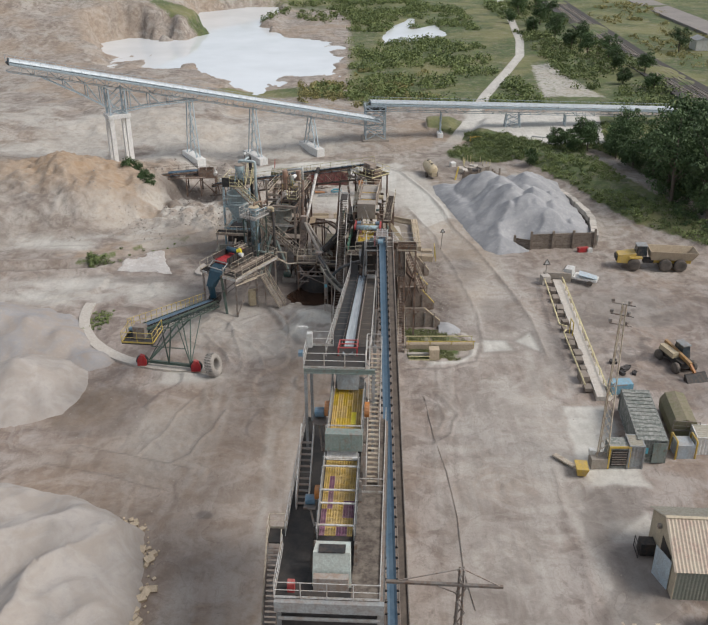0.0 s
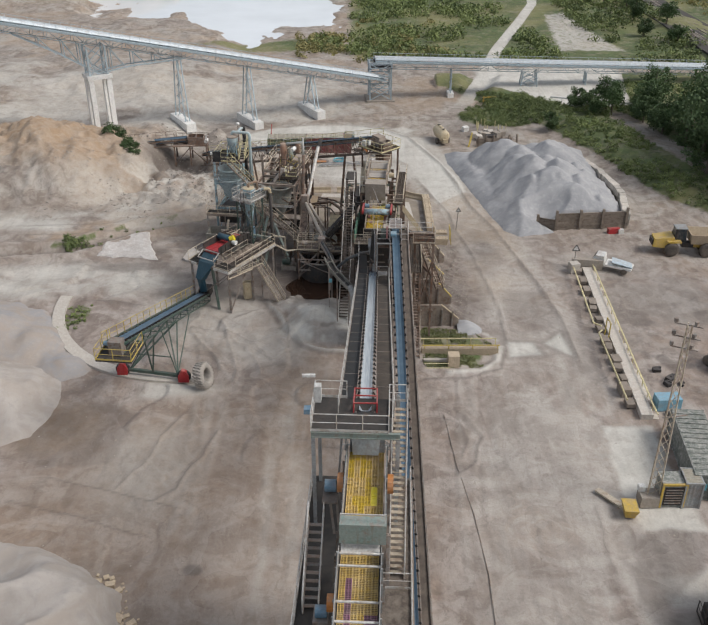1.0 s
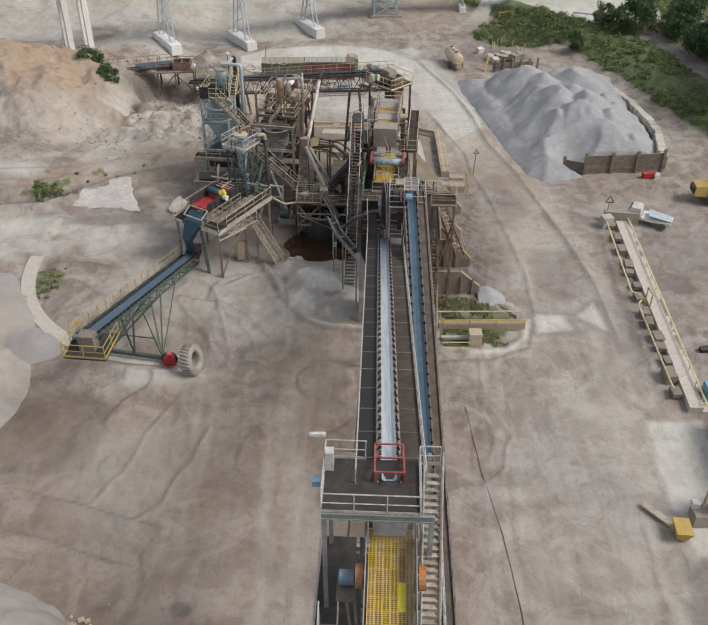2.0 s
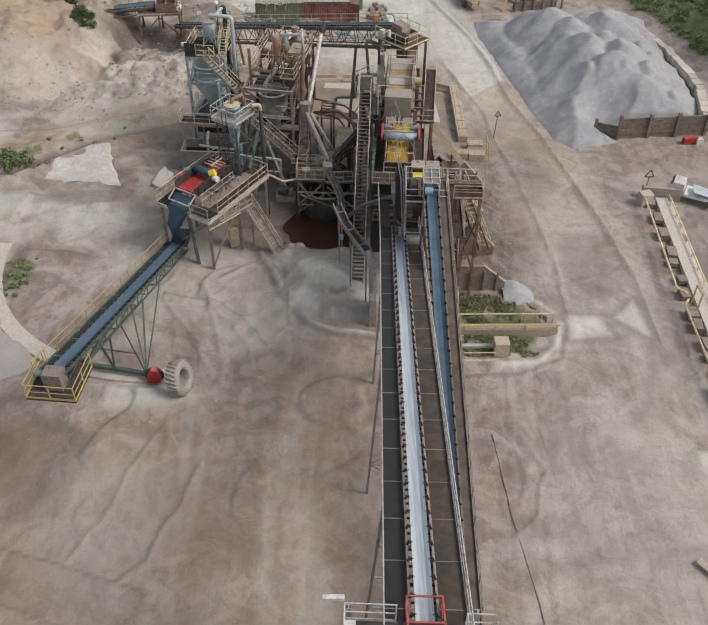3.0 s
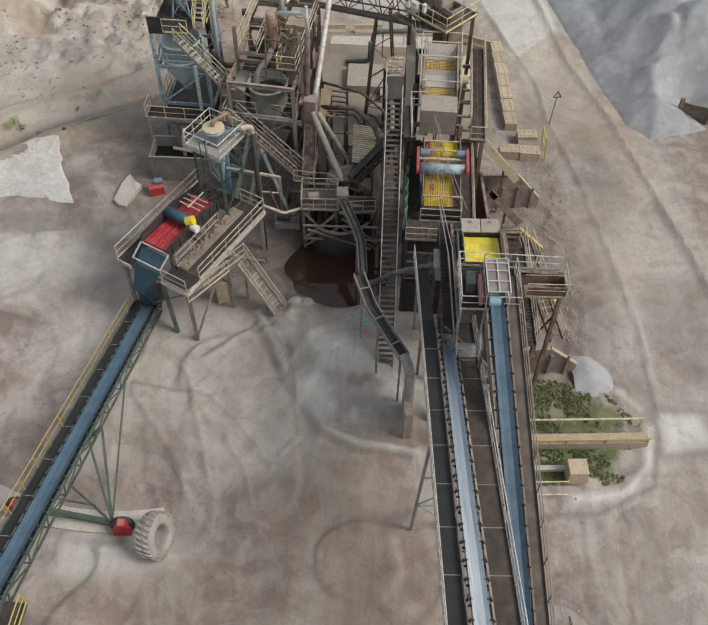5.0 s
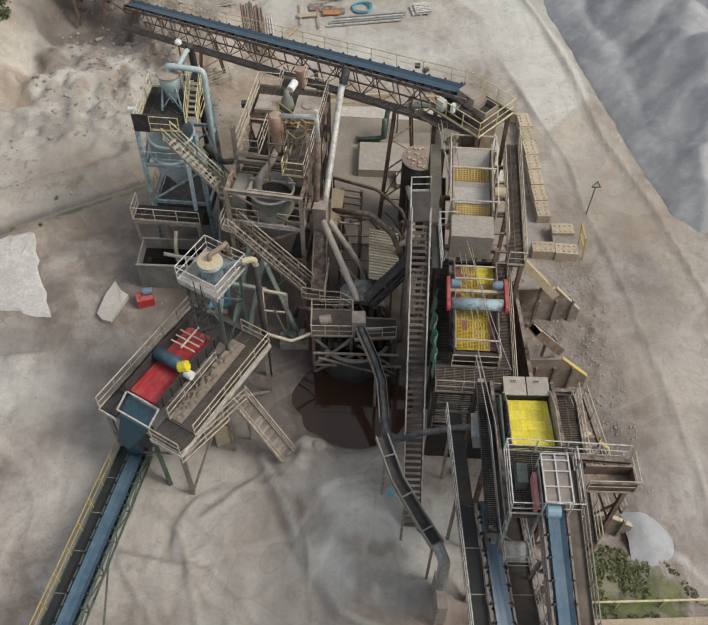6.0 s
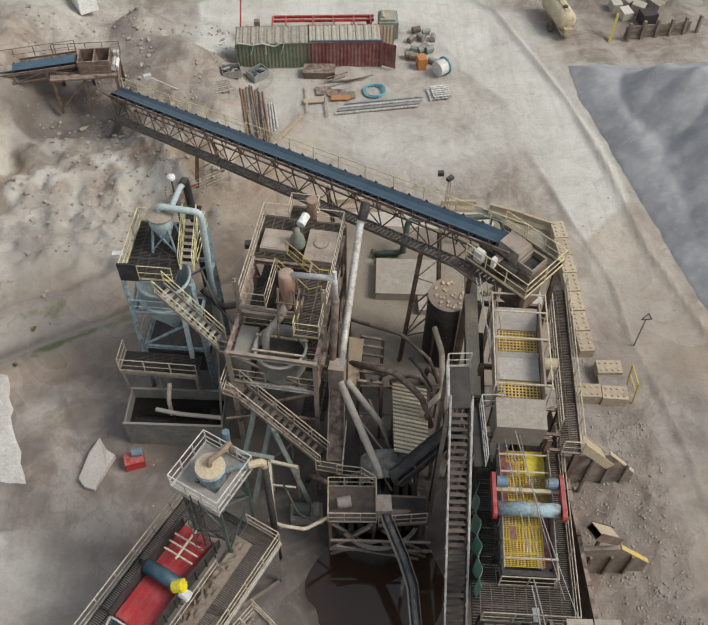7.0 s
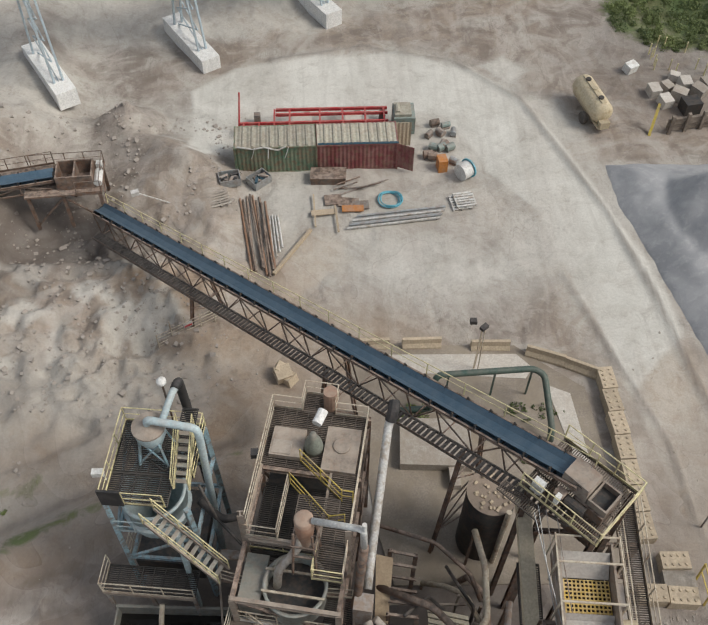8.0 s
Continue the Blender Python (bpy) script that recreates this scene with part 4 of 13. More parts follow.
def height(x, y):
    x, y = np.asarray(x, float), np.asarray(y, float)
    near = sstep(y, 200, 150)
    h = (fbm(x, y, 16, 4) - 0.5) * 0.55 + (fbm(x, y, 4.0, 4, 5.0) - 0.5) * 0.22 + (fbm(x, y, 1.4, 3, 9.0) - 0.5) * 0.10
    calm = 1 - 0.75 * np.maximum(band(x, y, HAUL, 4.5, 3), blob(x, y, -4, 105, 16, 26))
    h = h * calm
    far = sstep(y, 180, 240)
    h = h + far * np.maximum((fbm(x, y, 30, 4, 3.0) - 0.45) * 3.0, -0.05)
    # quarry bank on the left
    base = np.interp(x, [-80, -60, -46, -40, -35, -31.5, -29, -24], [108, 115, 118.5, 121, 126, 132, 139, 150])
    up = sstep(y - base, -0.5, 12 + 5 * (fbm(x, y, 9, 3, 2.0) - 0.5)) * sstep(x, -25, -33)
    down = sstep(y, 141, 158)
    ridge = (fbm(x * 1.0 + 0.4 * y, y * 0.35, 5, 4, 4.0) - 0.5) * 1.6
    h = h + up * (4.3 - 2.4 * down + ridge * (1 - 0.4 * down) + 2.4 * np.exp(-((x + 49) / 7) ** 2 - ((y - 138) / 7) ** 2))
    h = h + 7 * sstep(x, -52, -75) * sstep(y, 122, 140) * (1 - sstep(y, 165, 200)) * fbm(x, y, 20, 3)
    # low terraces towards the far pond
    h = h + sstep(x, 2, -12) * sstep(y, 172, 178) * (1 - sstep(y, 186, 210)) * 1.0
    h = h + (fbm(x, y, 7, 4, 6.0) - 0.45) * 1.8 * sstep(y, 158, 166) * (1 - sstep(y, 200, 215)) * sstep(x, 4, -8)
    # bank by the transfer point
    h = h + 1.9 * np.exp(-((x + 19.5) / 3.6) ** 2 - ((y - 143.5) / 4.2) ** 2) + 2.3 * np.maximum(0, 1 - np.hypot((x + 23) / 3.0, (y - 150.6) / 2.5)) * (0.8 + 0.5 * fbm(x, y, 1.6, 3, 69.0))
    h = h + 1.2 * np.exp(-((x + 15.8) / 1.8) ** 2 - ((y - 139) / 4.5) ** 2)
    # far spoil mounds
    h = h + 16 * blob(x, y, -135, 345, 62, 60, 1.6) * (0.6 + 0.8 * fbm(x, y, 26, 4)) + 9 * blob(x, y, -85, 420, 40, 22, 1.4)
    # embankment
    e = embank_side(x, y)
    h = h + sstep(e, 0, 7) * 1.6 + (fbm(x, y, 6, 3, 8.0) - 0.5) * 0.8 * sstep(e, 1, 5)
    # kerbs of dirt along the haul road
    for line, a, wide in ((BERM_IN, 0.10, 0.22), (BERM_OUT, 0.17, 0.27)):
        d = line_dist(x, y, line)
        d = d + (fbm(x, y, 2.0, 3, 71.0) - 0.5) * 0.35
        h = h + a * (0.4 + 1.2 * fbm(x, y, 1.6, 3, 73.0)) * np.exp(-(d / wide) ** 2)
    h = h - 0.6 * np.exp(-(line_dist(x, y, DITCH) / 0.9) ** 2) + 0.45 * np.exp(-((line_dist(x, y, DITCH) - 2.0) / 1.0) ** 2)
    # scarps and wheel ruts across the yard
    for line, amp, wide in SCARPS:
        d = line_dist(x + (fbm(x, y, 2.5, 3, 27.0) - 0.5) * 0.9, y, line)
        h = h + 0.6 * amp * np.exp(-(d / 0.2) ** 2)
    h = h + 0.55 * np.exp(-(line_dist(x, y, [(-24, 80.6), (-20, 79.6), (-14.5, 78.6)]) / 1.1) ** 2)
    # lobes of settled silt with small steps at their edges
    silt = np.maximum(blob(x, y, -9, 84, 16, 16, 0.9), 0.8 * blob(x, y, -28, 100, 16, 8, 0.9))
    h = h + 0.28 * lobes(x, y, 9, 5, 33.0) * silt + 0.10 * lobes(x, y, 5, 4, 35.0) * sstep(y, 160, 140) * (1 - band(x, y, HAUL, 5.5, 3)) * (1 - 0.6 * silt)
    gully = 1 - np.abs(2 * fbm(x + 1.5 * fbm(x, y, 4, 2, 37.0), y * 0.3, 3.4, 3, 39.0) - 1)
    h = h + (gully - 0.7) * 2.6 * up * (1 - down) * (1 - up * 0.55)
    h = h + 1.0 * np.exp(-(line_dist(x, y, [(-28, 149.2), (-25.9, 149.7), (-20.4, 147.2), (-17.6, 144.6)]) / 1.4) ** 2)
    warp = 2.4 * (fbm(x, y, 6, 2, 91.0) - 0.5)
    fold2 = 1 - np.abs(2 * fbm(x + warp, y * 0.7 - warp, 2.8, 2, 93.0) - 1)
    h = h + (fold2 - 0.7) * (0.22 * silt + 0.08 * sstep(x, 2, -6) * sstep(y, 60, 72) * sstep(y, 132, 118)) * sstep(fbm(x, y, 8, 2, 95.0), 0.35, 0.55)
    # folds of tipped silt and hummocks on the bank
    fold = 1 - np.abs(2 * fbm(x + 3 * fbm(x, y, 5, 2, 15.0), y, 5.5, 3, 17.0) - 1)
    h = h + (fold - 0.75) * 0.4 * blob(x, y, -12, 86, 13, 11, 0.9)
    hum = 1 - np.abs(2 * fbm(x, y, 4.2, 4, 19.0) - 1)
    h = h + (hum - 0.7) * 2.3 * blob(x, y, -25, 131, 9, 9, 0.8)
    hum2 = 1 - np.abs(2 * fbm(x, y, 1.9, 3, 63.0) - 1)
    h = h + (hum2 - 0.7) * 0.8 * np.maximum(blob(x, y, -25, 132, 10, 10, 0.8), up * (1 - down))
    h = h + (fbm(x, y, 1.1, 3, 67.0) - 0.5) * 0.75 * blob(x, y, -24, 131, 11, 9, 0.6)
    h = h + (hum2 - 0.7) * 0.45 * blob(x, y, 9, 101, 3.6, 9, 0.6)
    h = h - 1.3 * blob(x, y, -27, 138.4, 4.0, 2.2, 0.8)
    h = h + (hum - 0.7) * 1.5 * up * (1 - down)
    # spilled sand under the plant
    h = h + 0.7 * np.exp(-((x + 5) / 2.2) ** 2 - ((y - 92.5) / 2.6) ** 2) + 0.5 * np.exp(-((x + 1.5) / 2.0) ** 2 - ((y - 88) / 2.5) ** 2)
    # wheel tracks, and the slipped crest of the silt bank
    for groove, strip in rut_fields(x, y):
        h = h - 0.035 * groove + 0.015 * strip
    bank = area(x + (fbm(x, y, 3, 3, 23.0) - 0.5), y, SILTBANK, 1.4)
    h = h + bank * (0.45 + 0.5 * (fbm(x, y, 2.6, 3, 83.0) - 0.4)) + 0.3 * np.exp(-(line_dist(x, y, CREST) / 0.35) ** 2)
    for line in FOLDS:
        h = h + 0.17 * np.exp(-((line_dist(x, y, line) + (fbm(x, y, 2, 2, 85.0) - 0.5) * 0.4) / 0.2) ** 2)
    h = h + 0.25 * np.exp(-(line_dist(x, y, RIM) / 0.5) ** 2)
    # sump hollow and pond beds
    sw = 3.0 * (fbm(x, y, 3.5, 3, 29.0) - 0.5)
    h = h - 1.0 * blob(x + 0.5 * sw, y + 0.4 * sw, -4.9, 99.9, 3.7, 3.5, 0.6)
    wob = 12 * (fbm(x, y, 22, 4, 1.0) - 0.5) + 7 * (fbm(x, y, 6, 3, 2.0) - 0.5)
    lake = area(x + wob, y + wob * 1.3, LAKE, 6)
    h = h * (1 - lake) - 1.2 * lake
    isl = (fbm(x, y * 0.4, 12, 5, 13.0) - 0.56 + 0.16 * sstep(x, -38, -72)) * 8 * sstep(y, 322, 250)
    h = h + np.maximum(isl, 0) * lake
    pf = area(x + wob * 0.4, y + wob * 0.5, POND_FAR, 5)
    h = h * (1 - pf) - 1.0 * pf
    arc = np.exp(-((np.hypot(x + 17.4, y - 96) - 15.4) / 1.3) ** 4) * sstep(y, 99, 95) * sstep(x, -13.5, -16)
    h = h * (1 - 0.9 * arc)
    # railway bed and track
    h = h + 0.9 * band(x, y, [(92, 460), (84, 269), (86, 120)], 6, 4)
    h = h * (1 - 0.8 * band(x, y, TRACK, 3, 3))
    return h


PATH = [(-40, 113.5), (-26.4, 119.4), (-21.9, 123.5), (-16.9, 127.1), (-12.7, 128.6), (-8.2, 136.5)]


def covers(x, y):
    n1, n2, n3 = fbm(x, y, 9, 4, 21.0), fbm(x, y, 3, 4, 23.0), fbm(x, y, 0.9, 3, 25.0)
    e = embank_side(x, y)
    streak = fbm(x * 2.2, y * 0.25, 6, 4, 31.0)
    road = band(x, y, HAUL, 4.3, 2.5) * (0.30 + 0.12 * sstep(y, 84, 104) - 0.2 * sstep(y, 106, 116) + 0.55 * sstep(y, 126, 140)) * (0.55 + 0.45 * sstep(n1, 0.38, 0.56))
    road = np.maximum(road, 0.40 * area(x, y, [(8, 15), (9.5, 78), (16, 80), (22, 100), (24, 76), (21, 15)], 5) * sstep(streak, 0.36, 0.6))
    road = np.maximum(road, 0.7 * blob(x, y, 0.5, 141.5, 13.5, 9.5, 0.7) * (0.6 + 0.4 * sstep(n1, 0.35, 0.55)))
    road = np.maximum(road, 0.95 * area(x + (n2 - 0.5) * 0.7, y + (n2 - 0.5) * 0.7, PAVED, 0.8) * (0.8 + 0.2 * sstep(streak, 0.35, 0.6)))
    road = np.maximum(road, 1.0 * area(x + 1.6 * (n2 - 0.5) + 0.5 * (n3 - 0.5), y + 1.6 * (n1 - 0.5) + 0.5 * (n3 - 0.5), SILTBANK, 0.35) * (0.5 + 0.5 * sstep(n2, 0.38, 0.55)))
    road = np.maximum(road, 0.85 * np.exp(-((line_dist(x, y, CREST) + (n2 - 0.5) * 0.5 + (n3 - 0.5) * 0.3) / 0.22) ** 2))
    grooves, strips = np.zeros(np.shape(x)), np.zeros(np.shape(x))
    for groove, strip in rut_fields(x, y):
        grooves, strips = np.maximum(grooves, groove), np.maximum(strips, strip)
    road = np.maximum(road, 0.22 * strips)
    road = np.maximum(road, 0.32 * area(x, y, [(-14, 15), (-15, 60), (-10, 82), (-4, 80), (-4.5, 15)], 6) * sstep(streak, 0.42, 0.62))
    road = np.maximum(road, 0.95 * blob(x, y, -4.0, 91, 5.5, 4.6, 0.7) * sstep(n2, 0.25, 0.5))
    road = np.maximum(road, 0.5 * blob(x, y, -17, 93, 7, 7, 0.8) * sstep(n1, 0.3, 0.5))
    road = np.maximum(road, 0.6 * blob(x, y, -30, 101, 9, 3.5, 0.8) * sstep(n2, 0.3, 0.6))
    road = np.maximum(road, 0.25 * blob(x, y, 30, 95, 9, 14, 0.8) * sstep(n1, 0.35, 0.6))
    road = np.maximum(road, 0.9 * area(x + (n2 - 0.5) * 2, y + (n1 - 0.5) * 2, [(20.6, 60.5), (20.8, 73), (25, 73), (26, 60.5)], 0.8))
    road = np.maximum(road, 0.6 * area(x + (n2 - 0.5) * 3, y + (n1 - 0.5) * 3, [(20.6, 53.5), (20.2, 56.6), (25, 57.2), (25, 53.5)], 0.8))
    road = np.maximum(road, 0.85 * area(x + (n2 - 0.5) * 0.8, y + (n2 - 0.5) * 0.8, BERM_OUT[:9] + [(12.3, 113.2), (11, 123), (9.5, 131), (7.5, 141), (0, 150), (-9, 151), (-14, 153)], 0.7) * (0.42 + 0.58 * sstep(y, 121, 136)) * (0.6 + 0.4 * sstep(n1, 0.4, 0.55)))
    road = np.maximum(road, 0.9 * band(x, y, TRACK, 1.5, 1.0) * sstep(y, 166, 182))
    road = np.maximum(road, 0.5 * sstep(y, 146, 156) * sstep(x, 8, -10) * sstep(y, 205, 185) * sstep(n1, 0.32, 0.52))
    road = np.maximum(road, 0.7 * area(x + n2, y + n1, [(5.9, 158), (8.3, 158.9), (10.4, 157.2), (8.5, 155.1)], 1.0))
    road = np.maximum(road, 0.95 * area(x, y, [(26, 200), (57, 200), (50, 166), (40, 166), (24, 181)], 3))
    road = np.maximum(road, 0.6 * area(x, y, [(44, 212), (66, 212), (60, 262), (50, 262)], 8))
    road = np.maximum(road, 0.5 * band(x, y, [(112, 460), (104, 330), (100, 200)], 5, 5))
    for q in ([(14.6, 84.5), (14.8, 87.6), (17.6, 87.5), (18.2, 85.0)], [(18.6, 87.2), (20.8, 89.6), (21.4, 84.6), (20.0, 85.6)]):
        road = np.maximum(road, area(x, y, q, 0.7))
    for cx, cy, rx, ry, a in ((-34, 101, 13, 4.5, 0.75), (-37, 118, 14, 3.0, 0.7), (-21, 126, 8, 4, 0.6), (-19, 79, 5.5, 1.5, 0.8), (-36, 128, 5, 5, 0.4), (-24, 133.5, 2.2, 3.0, 0.8), (-30, 124, 5, 4, 0.5), (-10, 87, 5, 4, 0.5), (-18, 68, 4, 6, 0.35), (-27, 155, 12, 8, 0.5), (-45, 160, 14, 10, 0.5)):
        road = np.maximum(road, a * blob(x, y, cx, cy, rx, ry, 0.9) * sstep(n1, 0.3, 0.55))
    # mask of wet mud, also used below to paint shade into the soil
    wet = np.maximum(np.exp(-((line_dist(x, y, BERM_IN) + (fbm(x, y, 2.0, 3, 71.0) - 0.5) * 0.35) / 0.2) ** 2) * sstep(y, 136, 126), np.exp(-((line_dist(x, y, BERM_OUT) + (fbm(x, y, 2.0, 3, 71.0) - 0.5) * 0.35) / 0.22) ** 2) * (1 - 0.3 * sstep(y, 140, 150))) * 0.6
    wet = np.maximum(wet, 0.17 * grooves)
    # darker line on the left of the silt crest
    wet = np.maximum(wet, 0.5 * np.exp(-((line_dist(x + 0.5, y + 0.25, CREST) + (n2 - 0.5) * 0.4) / 0.3) ** 2))
    wet = np.maximum(wet, 0.95 * blob(x, y, -5, 101.3, 6.0, 5.2, 0.6))
    wet = np.maximum(wet, 0.6 * area(x + (n3 - 0.5), y + (n2 - 0.5), [(-3.6, 93.6), (-2.4, 93.0), (-2.9, 88.6), (-4.4, 89.4)], 0.5) * (0.4 + 0.6 * sstep(n3, 0.4, 0.6)))
    # ground round the towers drawn darker in patches
    wet = np.maximum(wet, 0.45 * blob(x, y, -15, 119, 14, 8, 0.8) * (0.5 + 0.5 * sstep(n1, 0.34, 0.52)))
    wet = np.maximum(wet, 0.5 * area(x + 1.5 * (n2 - 0.5), y + 3 * (n1 - 0.5), [(-24.5, 76.5), (-20.5, 75.5), (-21, 69), (-27, 68), (-31, 72)], 1.2))
    wet = np.maximum(wet, blob(x, y, -9, 109, 9.5, 6.5, 0.6))
    wet = np.maximum(wet, 0.9 * blob(x, y, -2, 106, 7, 7, 0.6))
    wet = np.maximum(wet, 0.55 * blob(x, y, -15, 104, 9, 9, 0.9) * sstep(n2, 0.3, 0.6))
    wet = np.maximum(wet, 0.8 * blob(x, y, -4, 108, 10, 5, 0.8))
    # dug-out below the feeder drawn darker
    wet = np.maximum(wet, 0.85 * blob(x, y, -27, 138.4, 5.5, 3.2, 0.8))
    wet = np.maximum(wet, 0.45 * blob(x, y, -27.5, 73.2, 3.6, 3.2, 0.8))
    wet = np.maximum(wet, 0.8 * blob(x, y, -12.6, 56.6, 0.8, 0.6, 0.7))
    wet = np.maximum(wet, 0.68 * blob(x, y, -22, 109, 5, 6, 0.8) * sstep(n2, 0.3, 0.5))
    wet = np.maximum(wet, 0.5 * blob(x, y, -27.5, 104.6, 4.5, 1.2, 0.8))
    wet = np.maximum(wet, 0.8 * np.exp(-(line_dist(x, y, DITCH) / 0.5) ** 2))
    wet = np.maximum(wet, 0.45 * blob(x, y, 21, 157, 6, 7, 0.9))
    wet = np.maximum(wet, 0.4 * blob(x, y, 35, 88, 13, 20, 0.9) * sstep(n1, 0.35, 0.6))
    wet = np.maximum(wet, 0.6 * sstep(n2, 0.58, 0.66) * blob(x, y, 33, 90, 11, 14, 0.9))
    wet = np.maximum(wet, 0.5 * area(x + (n2 - 0.5) * 5, y + (n1 - 0.5) * 6, [(18.8, 60), (25, 61), (25.5, 58), (22.5, 56.8), (20.4, 53.6), (23.4, 53.4), (24, 50), (21, 44), (18.2, 44)], 0.8))
    wet = np.maximum(wet, 0.55 * blob(x, y, 9, 100, 5, 12, 0.6) * sstep(n1, 0.3, 0.6))
    # dark line along the far side of each scarp
    for line, amp, wide in SCARPS:
        wet = np.maximum(wet, np.minimum(3.0 * amp, 0.6) * np.exp(-(line_dist(x + (fbm(x, y, 2.5, 3, 27.0) - 0.5) * 0.9, y - 0.16, line) / 0.19) ** 2))
    for q in ([(14.6, 84.5), (14.8, 87.6), (17.6, 87.5), (18.2, 85.0)], [(18.6, 87.2), (20.8, 89.6), (21.4, 84.6), (20.0, 85.6)]):
        wet = np.maximum(wet, 0.35 * np.exp(-((line_dist(x, y, q + q[:1])) / 0.5) ** 2))
    # dark lines along the steps of the lobes
    q = fbm(x, y, 9, 2, 33.0) * 5
    step = 1 - sstep(np.abs(q - np.round(q) - 0.03), 0.0, 0.07)
    q2 = fbm(x, y, 5, 2, 35.0) * 4
    step2 = 1 - sstep(np.abs(q2 - np.round(q2) - 0.03), 0.0, 0.07)
    silt = np.maximum(blob(x, y, -9, 84, 16, 16, 0.9), 0.8 * blob(x, y, -28, 100, 16, 8, 0.9))
    wet = np.maximum(wet, np.maximum(0.16 * step * silt, 0.06 * step2 * sstep(y, 160, 140) * (1 - band(x, y, HAUL, 5.5, 3))) * sstep(n1, 0.35, 0.55))
    wet = np.maximum(wet, 0.45 * sstep(n2, 0.55, 0.65) * blob(x, y, -25, 131, 9, 9, 0.8))
    road = np.maximum(road, 0.6 * sstep(fbm(x, y, 2.2, 4, 77.0), 0.48, 0.62) * blob(x, y, -25, 130, 11, 9, 0.7))
    wet = np.maximum(wet, 0.5 * blob(x, y, 9, 101, 3.8, 9.5, 0.5) * sstep(n2, 0.3, 0.5))
    # damp trampled silt in the near yard, and shade painted beside its folds
    wet = np.maximum(wet, area(x, y, [(-30, 20), (-30, 68), (-16, 74), (4, 76), (4, 20)], 8) * (0.11 + 0.16 * sstep(n1, 0.40, 0.56)))
    wet = np.maximum(wet, 0.18 * area(x, y, [(6, 40), (6, 79), (13, 79), (15, 40)], 4) * sstep(n2, 0.4, 0.58))
    warp = 2.4 * (fbm(x, y, 6, 2, 91.0) - 0.5)
    f = fbm(x + warp, y * 0.7 - warp, 2.8, 2, 93.0)
    f2 = fbm(x + 3 * fbm(x, y, 5, 2, 15.0), y, 5.5, 3, 17.0)
    # dark band on one flank of each crest, in place of shade
    crease = np.maximum(sstep(f, 0.49, 0.51) * sstep(f, 0.58, 0.52) * sstep(fbm(x, y, 8, 2, 95.0), 0.35, 0.55), sstep(f2, 0.49, 0.505) * sstep(f2, 0.55, 0.51))
    wet = np.maximum(wet, 0.14 * crease * silt)
    wet = np.maximum(wet, 0.30 * blob(x, y, 15.2, 113, 3.4, 9, 0.8) * sstep(n2, 0.3, 0.5))
    wet = np.maximum(wet, 0.34 * area(x + 3 * (n2 - 0.5), y + 2 * (n1 - 0.5), [(15, 94), (16, 99), (21, 98), (20.5, 90.5), (18, 89)], 1.5))
    # darker line on the right of each fold, paler on the left
    for line in FOLDS:
        off = (fbm(x, y, 2, 2, 85.0) - 0.5) * 0.4
        wet = np.maximum(wet, 0.42 * np.exp(-((line_dist(x - 0.35, y + 0.1, line) + off) / 0.12) ** 2))
        road = np.maximum(road, 0.34 * np.exp(-((line_dist(x + 0.15, y, line) + off) / 0.14) ** 2))
    road = np.maximum(road, 0.8 * np.exp(-((line_dist(x, y, RIM) + (n2 - 0.5) * 0.6) / 0.45) ** 2))
    road = np.maximum(road, 0.6 * np.exp(-((line_dist(x, y, [(11.8, 90.0), (13.0, 89.0), (13.9, 87.8)]) + (n2 - 0.5) * 0.4) / 0.22) ** 2))
    wet = np.maximum(wet, 0.85 * blob(x, y, -8.5, 101, 5.5, 6.5, 0.7))
    wet = np.maximum(wet, 0.62 * blob(x, y, -18.5, 105, 6, 5, 0.8) * (0.5 + 0.5 * sstep(n2, 0.3, 0.55)))
    # ground darkened under the blue tower in place of shade below its decks
    wet = np.maximum(wet, 0.88 * blob(x, y, -14.2, 111, 3.6, 4.6, 0.6))
    wet = np.maximum(wet, 0.24 * np.maximum(blob(x, y, -11, 87, 10, 9, 0.8), 0.8 * blob(x, y, -10, 78, 12, 7, 0.8)) * (0.6 + 0.4 * sstep(n1, 0.36, 0.5)))
    floor_ = area(x + 0.6 * (n2 - 0.5), y + 0.6 * (n2 - 0.5), CONCRETE, 0.7)
    wet = wet * (1 - floor_) * (1 - 0.75 * area(x + 1.6 * (n2 - 0.5), y + 1.6 * (n1 - 0.5), SILTBANK, 0.4) * sstep(n2, 0.36, 0.5))
    # brown soil beside the concrete blocks, with lens falloff painted in
    wet = np.maximum(wet, 0.45 * blob(x, y, 12.8, 110, 4.2, 9, 0.8) * (0.5 + 0.5 * sstep(n2, 0.3, 0.55)))
    wet = np.maximum(wet, 0.5 * blob(x + (n3 - 0.5), y + (n2 - 0.5), -2.2, 118.0, 1.5, 1.9, 0.5))
    road = np.maximum(road, 0.5 * floor_)
    veg = sstep(e, 0.5, 4)
    veg = veg * (1 - 0.85 * band(x, y, [(58, 110), (52, 135), (46, 160)], 2.5, 3))
    far = sstep(y, 196, 216) * sstep(x, -8, 6)
    far = np.maximum(far, sstep(y, 205, 222) * area(x, y, [(-60, 205), (-30, 222), (-5, 232), (5, 200), (-20, 200)], 8) * 0.8)
